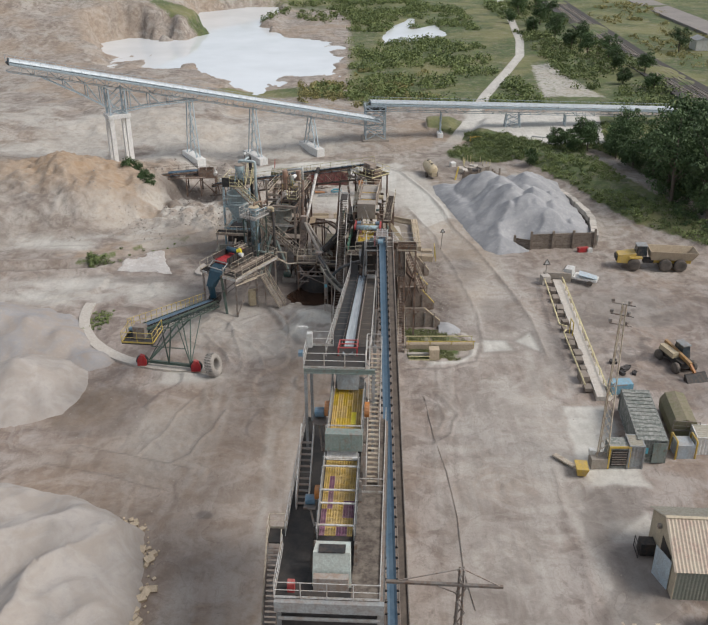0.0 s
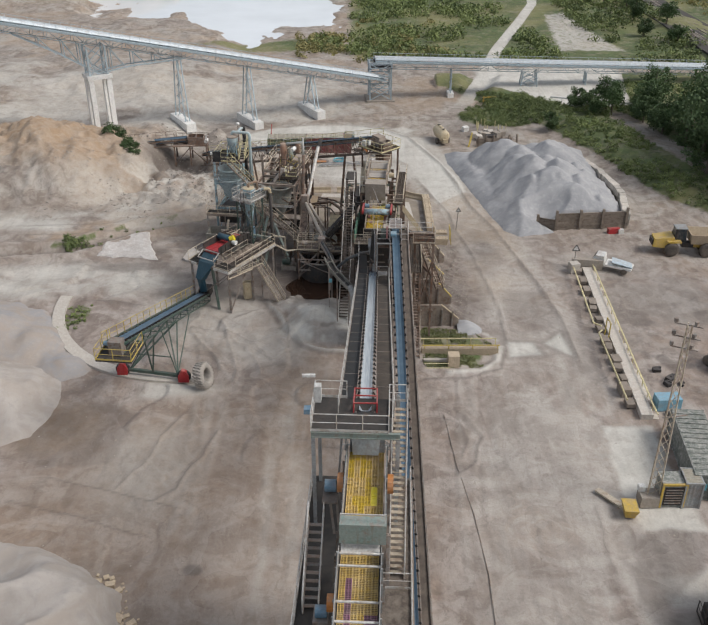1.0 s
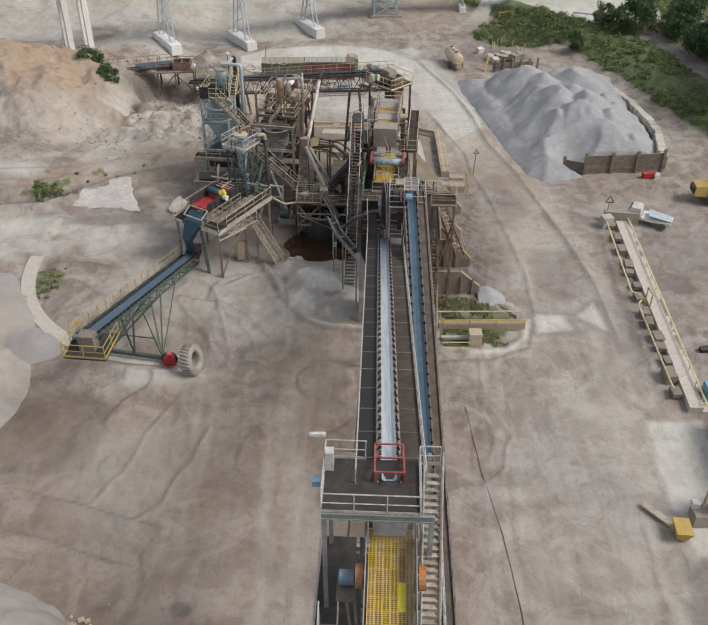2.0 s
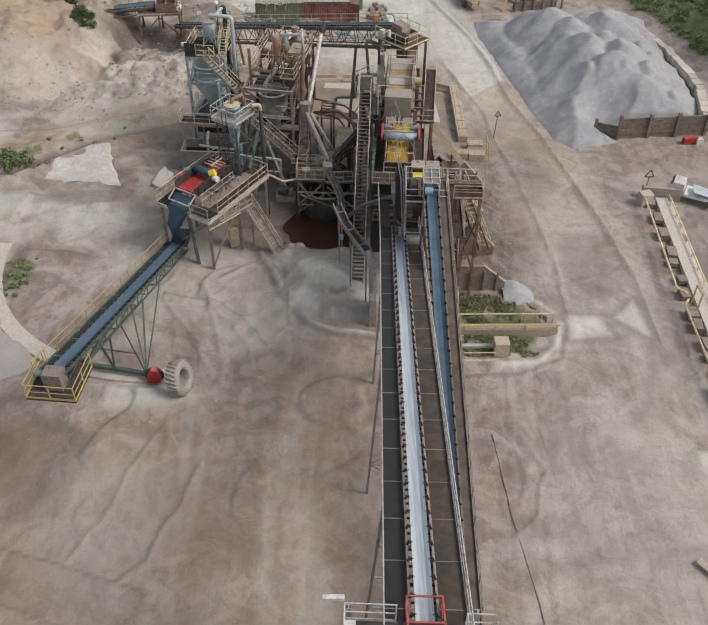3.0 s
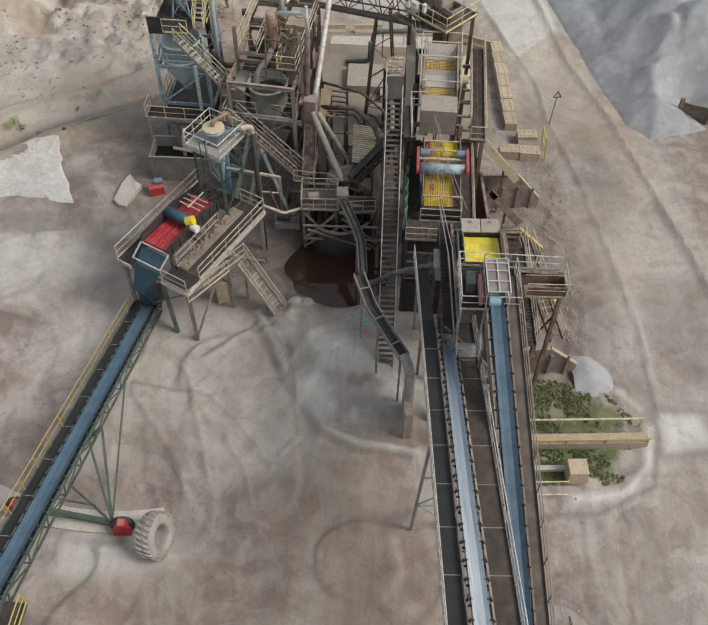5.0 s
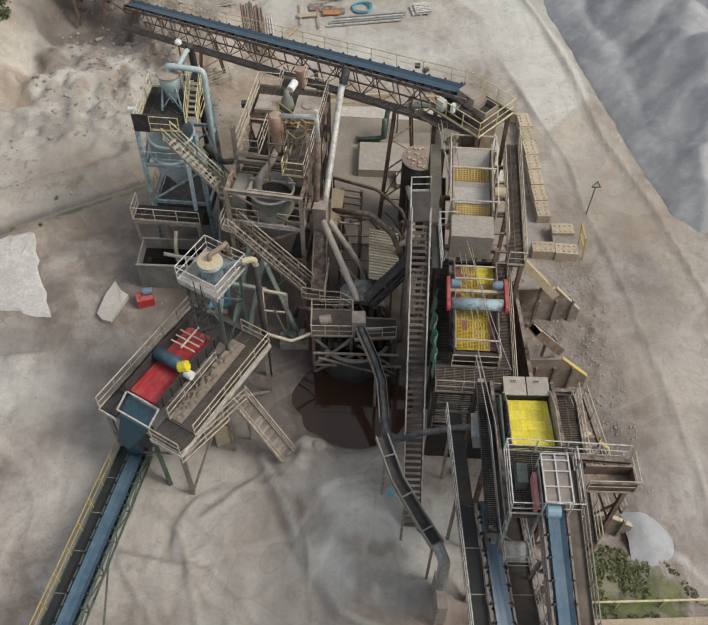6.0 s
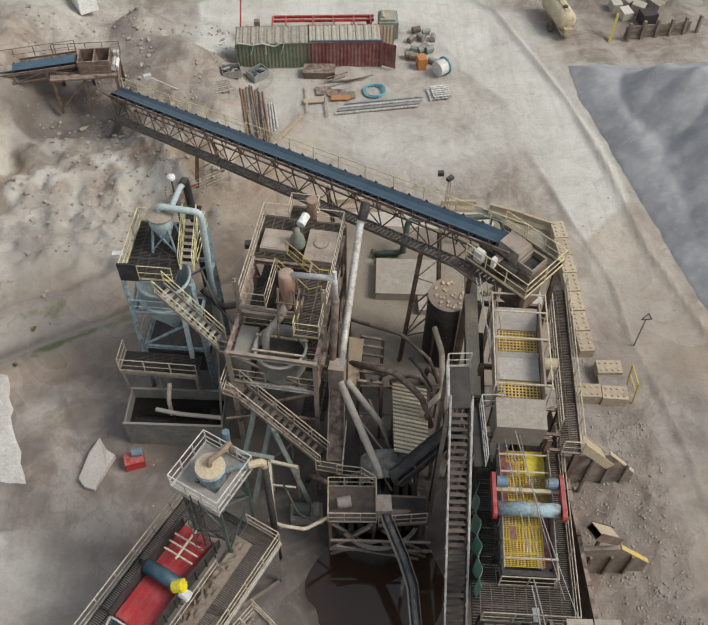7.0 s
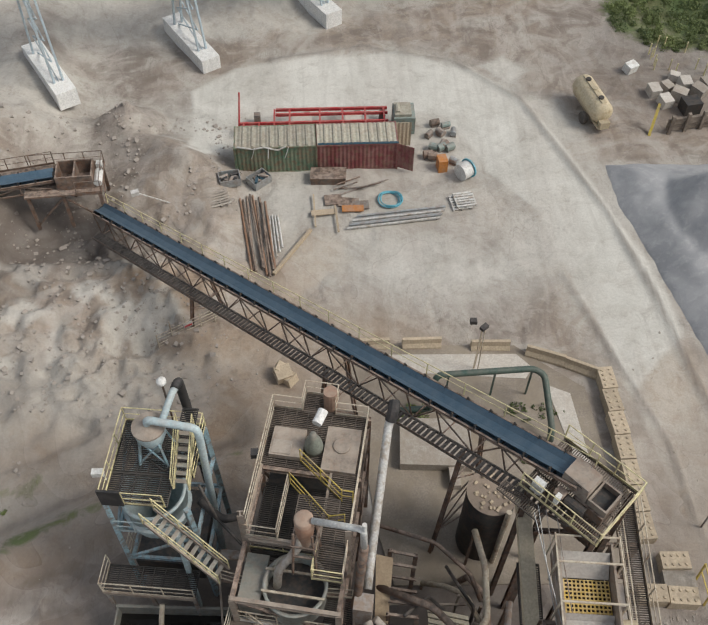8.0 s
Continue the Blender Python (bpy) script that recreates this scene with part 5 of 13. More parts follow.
    far = np.maximum(far, 0.7 * sstep(y, 350, 410) * sstep(x, -60, -20))
    far = np.maximum(far, 0.75 * blob(x, y, -60, 326, 15, 10, 0.8))
    far = np.maximum(far, 0.25 * area(x, y, [(-110, 215), (-70, 240), (-90, 280), (-120, 290)], 10))
    veg = np.maximum(veg, far)
    veg = np.maximum(veg, 0.55 * np.exp(-((line_dist(x, y, DITCH) - 1.4) / 1.0) ** 2) * sstep(n2, 0.4, 0.6))
    veg = np.maximum(veg, 0.6 * area(x, y, [(6.2, 82.4), (6.2, 90), (11.5, 89), (13.2, 86.8), (11.5, 83)], 1.5))
    veg = np.maximum(veg, 0.8 * blob(x, y, 26, 165, 8, 6.5, 0.7))
    veg = np.maximum(veg, 0.5 * blob(x, y, -31, 93, 2, 2.5, 0.9))
    veg = np.maximum(veg, 0.35 * blob(x, y, 4.5, 121, 3.2, 3.0, 0.9))
    veg = veg * (1 - sstep(road, 0.35, 0.8))
    sand = 0.9 * blob(x, y, -47, 141, 13, 10, 0.9) + 0.5 * blob(x, y, -36, 130, 6, 7, 0.9) + 0.35 * sstep(n1, 0.5, 0.65) * sstep(y, 160, 175)
    sand = np.maximum(sand, 0.5 * blob(x, y, -9, 126, 9, 6, 0.9))
    sand = np.maximum(sand, 0.6 * blob(x, y, -27.5, 73.2, 4.2, 3.8, 0.8))
    sand = np.maximum(sand, 0.75 * blob(x, y, 15, 110, 4.5, 12, 0.9) * sstep(n1, 0.35, 0.55))
    sand = np.maximum(sand, 0.6 * blob(x, y, 13.6, 124.5, 2.0, 3.2, 0.7))
    sand = np.maximum(sand, 0.4 * blob(x, y, -6, 74, 4, 12, 0.9))
    sand = np.maximum(sand, 0.30 * area(x, y, [(-30, 30), (-30, 66), (-16, 78), (4, 80), (4, 30)], 8))
    sand = np.maximum(sand, 0.55 * area(x + 2 * (n2 - 0.5), y + 3 * (n1 - 0.5), [(-34, 121), (-22, 128), (-12, 130), (-6, 126), (-10, 118), (-20, 115), (-30, 112)], 4) * (0.5 + 0.5 * sstep(n2, 0.3, 0.55)))
    sand = np.maximum(sand, 0.6 * blob(x, y, -18, 134.5, 5, 3, 0.8) * sstep(n2, 0.3, 0.55))
    sand = np.maximum(sand, 0.6 * band(x, y, PATH, 2.2, 3) * sstep(n2, 0.25, 0.5))
    return np.stack([road, veg, wet, np.clip(sand, 0, 1)], -1)


def H(x, y):
    return float(height(np.array([x]), np.array([y]))[0])


def axis(lo, hi, step, far_lo, far_hi, grow):
    mid = list(np.arange(lo, hi + step / 2, step))
    a, s = [], step
    while (a[-1] if a else mid[0]) > far_lo:
        s = min(s * grow, 400)
        a.append((a[-1] if a else mid[0]) - s)
    c, s = [], step
    while (c[-1] if c else mid[-1]) < far_hi:
        s = min(s * grow, 400)
        c.append((c[-1] if c else mid[-1]) + s)
    return np.array(a[::-1] + mid + c)


def sheet(name, xs, ys, z, mat, cover=None):
    nx, ny = len(xs), len(ys)
    gx, gy = np.meshgrid(xs, ys)
    co = np.stack([gx, gy, z], -1).reshape(-1, 3)
    i = np.arange(nx * ny).reshape(ny, nx)
    quads = np.stack([i[:-1, :-1], i[:-1, 1:], i[1:, 1:], i[1:, :-1]], -1).reshape(-1, 4)
    me = raw_mesh(name, co, quads, mat)
    me.shade_smooth()
    if cover is not None:
        at = me.attributes.new("cover", "FLOAT_COLOR", "POINT")
        at.data.foreach_set("color", cover.reshape(-1).astype(np.float32))
    return me


def raw_mesh(name, co, quads, mat):
    me = bpy.data.meshes.new(name)
    me.vertices.add(len(co))
    me.vertices.foreach_set("co", np.asarray(co, np.float32).reshape(-1))
    me.loops.add(quads.size)
    me.loops.foreach_set("vertex_index", quads.reshape(-1).astype(np.int32))
    me.polygons.add(len(quads))
    me.polygons.foreach_set("loop_start", np.arange(0, quads.size, quads.shape[1], dtype=np.int32))
    me.materials.append(mat)
    me.update(calc_edges=True)
    return me


def graded(stops, far_lo, far_hi, grow):
    """Grid lines with a step of its own for each stretch, growing outwards past the ends."""
    mid = [stops[0][0]]
    for (a, step), (c, _) in zip(stops, stops[1:]):
        k = max(1, round((c - a) / step))
        mid += [a + (c - a) * (i + 1) / k for i in range(k)]
    out = axis(0, 0, stops[0][1], far_lo - mid[0], 0, grow)
    lo = [v + mid[0] for v in out if v < -1e-6]
    out = axis(0, 0, stops[-2][1], 0, far_hi - mid[-1], grow)
    return np.array(lo + mid + [v + mid[-1] for v in out if v > 1e-6])


XS = graded([(-52, 0.34), (-24, 0.17), (14, 0.28), (50, 0)], -2500, 2500, 1.035)
YS = graded([(22, 0.34), (56, 0.26), (76, 0.17), (112, 0.26), (168, 0)], -400, 4000, 1.012)
GX, GY = np.meshgrid(XS, YS)
tagged(new("ground", sheet("ground", XS, YS, height(GX, GY), GROUND, covers(GX, GY))), "bare mauve-brown quarry ground with pale dusty roads", "ground", kind="structure")

for nm, x0, x1, y0, y1, z, label in (("water", -150, 4.9, 215, 400, -0.28, "silty water of the settling lagoon, painted pale with the sky's reflection"), ("water", 5, 40, 295, 368, -0.28, "small pale pond among scrub")):
    b = B().slab([(x0, y0, z), (x1, y0, z), (x1, y1, z), (x0, y1, z)], 0.02)
    tagged(new(nm, b.mesh(nm, WATER)), label, "pond", kind="structure")
b = B().slab([(-4.9 + 5.0 * math.cos(k * 0.157), 99.9 + 4.8 * math.sin(k * 0.157), -0.36) for k in range(40)], 0.02)
tagged(new("water", b.mesh("water", SUMP)), "dark red-brown water standing in the sump", "puddle", kind="structure")


def heap(name, x0, x1, y0, y1, step, fn, mat, label, group="stockpiles"):
    xs, ys = np.arange(x0, x1, step), np.arange(y0, y1, step)
    gx, gy = np.meshgrid(xs, ys)
    hh = fn(gx, gy)
    z = height(gx, gy) + np.clip(hh, -0.4, None)
    return tagged(new(name, sheet(name, xs, ys, z, mat)), label, "stockpile", group, "stuff")


def cones(x, y, peaks, slope, rough=0.5):
    h = np.full(np.shape(x), -5.0)
    for cx, cy, z in peaks:
        d = np.hypot(x - cx, y - cy)
        c = z - slope * (np.sqrt(d * d + 0.35) - 0.5)
        h = np.logaddexp(h * 3.5, c * 3.5) / 3.5
    return h + (fbm(x, y, 3, 4, 3.3) - 0.5) * rough + (fbm(x, y, 0.9, 3, 4.3) - 0.5) * 0.12 * (rough > 0)


def signed(x, y, edge, rest):
    """Metres inside a free edge; rest closes the outline."""
    d = line_dist(x, y, edge)
    return np.where(inside(x, y, edge + rest), d, -d)


def ridges(x, y, size, stretch, turn, ox):
    """Sharp crests running down one way, with soft hollows between."""
    c, s = math.cos(radians(turn)), math.sin(radians(turn))
    u, v = x * c + y * s, y * c - x * s
    w = 2.2 * (fbm(x, y, 7, 2, ox + 3) - 0.5)
    return 1 - np.abs(2 * fbm(u * stretch + w, v + w, size, 2, ox) - 1) ** 0.75


GRAVEL_EDGE = [(14.0, 149), (13.9, 141), (16.0, 130), (17.8, 120), (18.9, 115), (20.6, 113.2), (25.4, 114.3), (24.4, 117.1)]


# loads tipped side by side along the top of the heap
TIP = random.Random(31)
TIPPED = [(22.6 + 4.2 * i + 1.8 * (j % 2) + TIP.uniform(-0.9, 0.9), 116.8 + 3.7 * j + TIP.uniform(-0.9, 0.9), TIP.uniform(4.3, 6.3) - 0.35 * i) for j in range(8) for i in range(3)]


def gravel(x, y):
    d = signed(x, y, GRAVEL_EDGE, [(35.4, 117.1), (36.2, 149)]) + (fbm(x, y, 1.3, 2, 8.1) - 0.5) * 0.25
    d = np.where(x > 35.3, -0.5, np.minimum(d, 144.8 - y + (fbm(x, y, 3, 2, 99.0) - 0.5)))
    r = ridges(x, y, 4.0, 0.45, 25, 5.2)
    r2 = ridges(x, y, 1.5, 0.3, 12, 9.2)
    wx, wy = x + 1.1 * (fbm(x, y, 3, 3, 41.0) - 0.5), y + 1.1 * (fbm(x, y, 3, 3, 43.0) - 0.5)
    h = np.full(np.shape(x), 1.2)
    for cx, cy, z in TIPPED:
        q = np.hypot(wx - cx, (wy - cy) * 0.85)
        h = np.maximum(h, z - 0.84 * np.maximum(np.sqrt(q * q + 0.15) - 0.3, 0))
    slope = 0.64 * np.maximum(d, 0) + (r - 0.66) * 1.5 * sstep(d, 0.3, 5)
    h = -np.logaddexp(-h * 6, -slope * 6) / 6 + 0.03
    h = h + (r2 - 0.62) * 0.22 * sstep(d, 0.3, 3) + (fbm(x, y, 0.8, 3, 47.0) - 0.5) * 0.16
    h = np.minimum(h, 1.0 + 0.62 * np.maximum(35.4 - x, 0) + (r - 0.66) * 1.2)
    h = np.where(x > 24.4, np.minimum(h, 1.7 + 0.62 * np.maximum(y - 117.1, 0)), h)
    return np.where(d > 0, np.maximum(h, 0.0), d)


heap("gravel_heap", 11, 38, 106, 150, 0.25, gravel, HEAPGREY, "large heap of grey crushed gravel with pale slipped streaks")
SAND_EDGE = [(-15.6, 34), (-18, 26), (-24, 22), (-36, 20.5), (-50, 22), (-57, 28), (-59, 42), (-57, 56), (-48, 59.6), (-30, 60.0), (-24.7, 58.5), (-19.6, 56.3), (-17.0, 54.2), (-15.9, 50), (-15.4, 40), (-15.6, 34)]


def near_sand(x, y):
    d = signed(x, y, SAND_EDGE, []) + (fbm(x, y, 2.2, 3, 8.7) - 0.5) * 1.3
    env = 3.0 * (1 - np.exp(-np.maximum(d, 0) * 1.9 / 3.0))
    h = env + (ridges(x, y, 6, 0.5, 60, 6.2) - 0.66) * 2.6 * sstep(d, 0.2, 5) + (ridges(x, y, 2.4, 0.5, 40, 7.2) - 0.66) * 0.6 * sstep(d, 0.1, 3)
    return np.where(d > 0, np.maximum(h, 0.05 * d), d)


heap("sand_heap", -62, -13, 18, 66, 0.3, near_sand, HEAPSAND, "broad pale stockpile of washed sand with a crumbling edge")
heap("sand_heap", -48, -24, 66, 84, 0.3, lambda x, y: cones(x, y, [(-35.0, 77.0, 3.6), (-38, 76, 3.0), (-41, 76.5, 3.2)], 0.55, 0.9), HEAPSAND, "cone of freshly dropped pale sand")
heap("sand_heap", -62, -21, 78, 98, 0.35, lambda x, y: np.minimum(cones(x, y, [(-38, 88.5, 2.6), (-42, 90, 2.8), (-47, 90, 3.2), (-53, 90, 3.2), (-34, 86.5, 1.7), (-29.5, 83.0, 1.0)], 0.45, 0.8), 0.8 * (np.hypot(x + 17.4, y - 96) - 15.6)), HEAPMIX, "low grey and tan sand bank behind the curved track")
heap("gravel_heap", 10, 14.5, 88, 92, 0.15, lambda x, y: cones(x, y, [(10.7, 90.4, 0.75), (11.2, 90.0, 0.55), (11.7, 89.6, 0.3)], 0.6, 0.5) - 0.22, HEAPGREY, "small spill of grey gravel")


def strew(b, rs, count, x0, x1, y0, y1, small, more, power, clump=0.0):
    """Small angular stones lying on the ground, thicker in patches."""
    x, y = rs.uniform(x0, x1, count), rs.uniform(y0, y1, count)
    keep = fbm(x, y, 4, 3, 61.0) >= clump
    x, y = x[keep], y[keep]
    z = height(x, y)
    for i in range(len(x)):
        s = small + more * rs.rand() ** power
        b.box((x[i], y[i], z[i] + s * 0.04), (s * 1.3, s, s), rs.uniform(0, 90), rs.uniform(0, 40))

# ---------- plants ----------
def leaf_quads(rng, centres, radii, count, size, flat=0.75):
    """Small randomly turned leaf faces filling rough balls."""
    n = len(centres)
    d = rng.normal(size=(n, count, 3))
    d /= np.linalg.norm(d, axis=2, keepdims=True)
    rad = rng.rand(n, count, 1) ** 0.35
    c = centres[:, None, :] + d * rad * radii[:, None, None] * np.array([1, 1, flat])
    a = rng.normal(size=(n, count, 3))
    a /= np.linalg.norm(a, axis=2, keepdims=True)
    b = np.cross(a, d + 0.3 * rng.normal(size=d.shape))
    b /= np.linalg.norm(b, axis=2, keepdims=True) + 1e-6
    s = size * (0.6 + 0.8 * rng.rand(n, count, 1))
    co = np.stack([c - a * s, c - b * s * 0.6, c + a * s, c + b * s * 0.6], 2).reshape(-1, 3)
    return co, np.arange(len(co)).reshape(-1, 4)


def tree(seed, h, spread, label):
    rng = np.random.RandomState(seed)
    t = thing("tree", (0, 0, 0), label, "tree", "trees on the embankment")
    b = B()
    bend = V(rng.uniform(-0.4, 0.4), rng.uniform(-0.4, 0.4), 0)
    b.tube((0, 0, -0.4), bend + V(0, 0, h * 0.4), 0.03 * h, 8, 0.02 * h)
    b.tube(bend + V(0, 0, h * 0.4), bend * 2 + V(0, 0, h * 0.85), 0.02 * h, 6, 0.006 * h)
    cen = []
    for k in range(9):
        a = rng.uniform(0, 6.28)
        z0 = h * rng.uniform(0.25, 0.7)
        tip = V(math.cos(a) * spread * rng.uniform(0.5, 0.95), math.sin(a) * spread * rng.uniform(0.5, 0.95), z0 + h * rng.uniform(0.08, 0.3))
        b.tube(bend + V(0, 0, z0), tip, 0.010 * h, 5, 0.003 * h)
        cen.append(tip)
        cen.append((tip + bend + V(0, 0, z0)) / 2 + V(0, 0, 0.06 * h))
    part("trunk", b, BARK, t)
    for k in range(14):
        z = h * rng.uniform(0.2, 0.95)
        r = spread * (1 - abs(z / h - 0.45) ** 1.5) * rng.uniform(0.3, 0.8)
        a = rng.uniform(0, 6.28)
        cen.append(V(math.cos(a) * r, math.sin(a) * r, z))
    cen = np.array([list(c) for c in cen])
    co, q = leaf_quads(rng, cen, spread * rng.uniform(0.24, 0.46, len(cen)), 110, 0.17)
    ob = new("crown", raw_mesh("crown", co, q, LEAF))
    ob.parent = t
    return t


TREES = [tree(1, 8.5, 3.4, "dense dark green broadleaf tree on the embankment"), tree(2, 7.0, 3.0, "rounded dark green tree beside the conveyor"), tree(3, 5.0, 2.6, "low bushy green tree on the bank"), tree(4, 9.5, 3.0, "tall dark green tree at the edge of the site")]
SPOTS = [(0, 51, 131, 1.35), (3, 54, 126, 1.4), (1, 57, 134, 1.6), (0, 53.5, 140, 1.6), (3, 58, 145, 1.6), (1, 63, 139, 1.5), (0, 60, 152, 1.5), (0, 57, 152, 1.15), (1, 50.5, 160, 1.0), (1, 45, 161, 0.8), (2, 41, 160, 0.9), (3, 62, 146, 1.0), (0, 66, 150, 1.1), (3, 60, 138, 0.9), (0, 64, 132, 1.0), (1, 56, 143, 0.95), (3, 70, 140, 1.1), (0, 53.5, 165, 0.9),
         (1, 62, 160, 1.0), (2, 68, 158, 1.0), (0, 74, 150, 1.1), (1, 58, 125, 0.8), (2, 55, 119, 0.6), (3, 66, 122, 1.0), (2, 61, 115, 0.7), (1, 70, 112, 0.9),
         (0, 76, 262, 1.0), (1, 72, 272, 1.1), (2, 70, 284, 1.2), (0, 68, 300, 1.1), (1, 75, 292, 1.0), (2, 64, 318, 1.1), (3, 72, 318, 0.9), (1, 80, 240, 0.9), (2, 74, 248, 1.1), (0, 104, 282, 1.0), (2, 72, 232, 0.9), (1, 70, 335, 1.1), (0, 76, 350, 1.0), (2, 60, 345, 1.0), (2, 77, 222, 1.0), (1, 68, 370, 1.2), (0, 78, 385, 1.0),
         (2, 33, 156, 0.6), (2, 39.5, 164.6, 0.85), (1, 45, 164.6, 0.9), (0, 52.6, 145.5, 1.1), (3, 57.5, 138.5, 1.0), (0, 55.5, 130.5, 1.0), (1, 53.4, 122, 1.0), (0, 58.5, 148.5, 1.05), (2, 50.6, 150.5, 1.2), (2, 56, 124.5, 1.1), (1, 60, 133, 1.1)]
rng = np.random.RandomState(5)
for k, (which, x, y, s) in enumerate(SPOTS):
    m = pose(x, y, H(x, y) - 0.1, 0, 0, rng.uniform(0, 360)) @ Matrix.Diagonal((1, 1, 1, 1))
    o = copy_thing(TREES[which], m)
    o.scale = (s, s, s * rng.uniform(0.9, 1.1))
for k, (t, (x, y)) in enumerate(zip(TREES, ((72, 128), (78, 160), (49, 156), (80, 135)))):
    t.location = (x, y, H(x, y) - 0.1)


def scatter(name, label, rng, n, x0, x1, y0, y1, keep, r0, r1, count, size, mat, category="scrub"):
    x, y = rng.uniform(x0, x1, n), rng.uniform(y0, y1, n)
    ok = keep(x, y)
    x, y = x[ok], y[ok]
    r = rng.uniform(r0, r1, len(x)) * (0.6 + 0.8 * fbm(x, y, 12, 3))
    z = height(x, y) + r * 0.35
    co, q = leaf_quads(rng, np.stack([x, y, z], -1), r, count, size)
    return tagged(new(name, raw_mesh(name, co, q, mat)), label, category, kind="stuff")


def cover_of(x, y, k):
    return covers(x, y)[..., k]


rng = np.random.RandomState(11)
scatter("scrub", "tangled green scrub between the lagoon and the track", rng, 2600, -10, 46, 205, 420, lambda x, y: (cover_of(x, y, 1) > 0.45) & (fbm(x, y, 14, 4, 41.0) > 0.47) & (height(x, y) > -0.2), 0.8, 2.2, 46, 0.30, SCRUB)
scatter("scrub", "green hedge scrub along the railway", rng, 900, 58, 82, 200, 420, lambda x, y: fbm(x, y, 14, 4, 43.0) > 0.45, 0.9, 2.3, 50, 0.30, SCRUB)
scatter("scrub", "bramble and weeds on the embankment", rng, 4200, 18, 75, 105, 182, lambda x, y: (embank_side(x, y) > 1.0) & (fbm(x, y, 9, 4, 45.0) > 0.42) & (cover_of(x, y, 1) > 0.4), 0.35, 1.0, 60, 0.13, SCRUB)
scatter("scrub", "yellow-green rough growth beyond the railway", rng, 500, 96, 128, 190, 430, lambda x, y: fbm(x, y, 14, 4, 47.0) > 0.5, 0.6, 1.8, 36, 0.30, REED)
scatter("scrub", "dark hedge under the trees at the edge of the site", rng, 420, 46, 62, 114, 156, lambda x, y: (embank_side(x, y) > 5) & (x > 49 + 0.06 * (y - 114)), 0.6, 1.3, 60, 0.15, LEAF)
scatter("reeds", "dry yellow reeds at the edge of the lagoon", rng, 450, -14, 24, 205, 250, lambda x, y: (height(x, y) > -0.2) & (fbm(x, y, 8, 3, 49.0) > 0.48), 0.5, 1.3, 46, 0.24, REED)
scatter("scrub", "green bushes at the head of the lagoon", rng, 700, -60, 30, 345, 430, lambda x, y: (height(x, y) > -0.2) & (fbm(x, y, 14, 3, 51.0) > 0.45), 1.0, 2.6, 40, 0.36, SCRUB)
scatter("scrub", "dark bushes on the edge of the bank", rng, 300, -40.5, -32.5, 134.5, 144, lambda x, y: (np.hypot(x + 38.1, y - 142) < 1.5) | (np.hypot((x + 34.3) * 1.2, y - 136.5) < 1.6), 0.4, 0.9, 70, 0.13, LEAF)
scatter("weeds", "weeds growing along the ditch", rng, 220, -60, -18, 107, 121, lambda x, y: (np.abs(line_dist(x, y, DITCH) - 1.3) < 0.8) & (fbm(x, y, 3, 3, 53.0) > 0.5), 0.15, 0.4, 40, 0.09, SCRUB, "weeds")
scatter("weeds", "bushy weed clump beside the ditch", rng, 14, -37.5, -35, 110, 112, lambda x, y: x > -99, 0.5, 0.9, 90, 0.12, SCRUB, "weeds")
scatter("weeds", "weeds in the old bay", rng, 3600, 6.0, 13.2, 82.6, 90.2, lambda x, y: (cover_of(x, y, 1) > 0.12) & (fbm(x, y, 1.6, 3, 55.0) > 0.47), 0.04, 0.14, 12, 0.05, WEED, "weeds")
scatter("weeds", "weeds by the pipe in the yard", rng, 60, 2.5, 6.5, 119.5, 123.5, lambda x, y: fbm(x, y, 2, 2) > 0.45, 0.1, 0.35, 40, 0.08, SCRUB, "weeds")
scatter("weeds", "weeds on the sand inside the curved track", rng, 40, -32.5, -29.5, 90, 95, lambda x, y: x > -99, 0.1, 0.35, 40, 0.08, SCRUB, "weeds")

scatter("scrub", "low scrub and grass behind the gravel heap", rng, 420, 19, 35, 159, 174, lambda x, y: cover_of(x, y, 1) > 0.35, 0.3, 0.8, 110, 0.08, SCRUB)

# ---------- far setting: railway, road, fence ----------
b = B()
RAILWAY = [(92, 460), (84.5, 269), (86, 120)]
for (ax, ay), (bx, by) in zip(RAILWAY, RAILWAY[1:]):
    b.beam((ax, ay, 1.0), (bx, by, 1.0), 11.5, 0.5)
bed = tagged(new("railway", b.mesh("railway", BALLAST)), "double railway line on dark ballast", "railway", kind="structure")
ORIGIN[bed] = V(0, 0, 0)
for off in (-2.6, -1.15, 1.15, 2.6):
    b = B()
    for (ax, ay), (bx, by) in zip(RAILWAY, RAILWAY[1:]):
        b.beam((ax + off, ay, 1.36), (bx + off, by, 1.36), 0.12, 0.16)
    part("rail", b, DULL, bed)
b = B()
for k in range(260):
    y = 130 + k * 1.25
    x = np.interp(y, [120, 269, 460], [86, 84.5, 92])
    for off in (-1.87, 1.87):
        b.box((x + off, y, 1.26), (2.5, 0.3, 0.12))
tagged(part("sleepers", b, CONC, bed), kind="stuff")
b = B().slab([(124, 200, 0.9), (136, 200, 0.9), (138, 600, 0.9), (126, 600, 0.9)], 1.2)
tagged(new("road", b.mesh("road", ASPHALT)), "pale grey asphalt road beyond the railway", "road", kind="structure")
f = thing("fence", (45, 166, 0), "low white rail fence along the embankment", "fence")
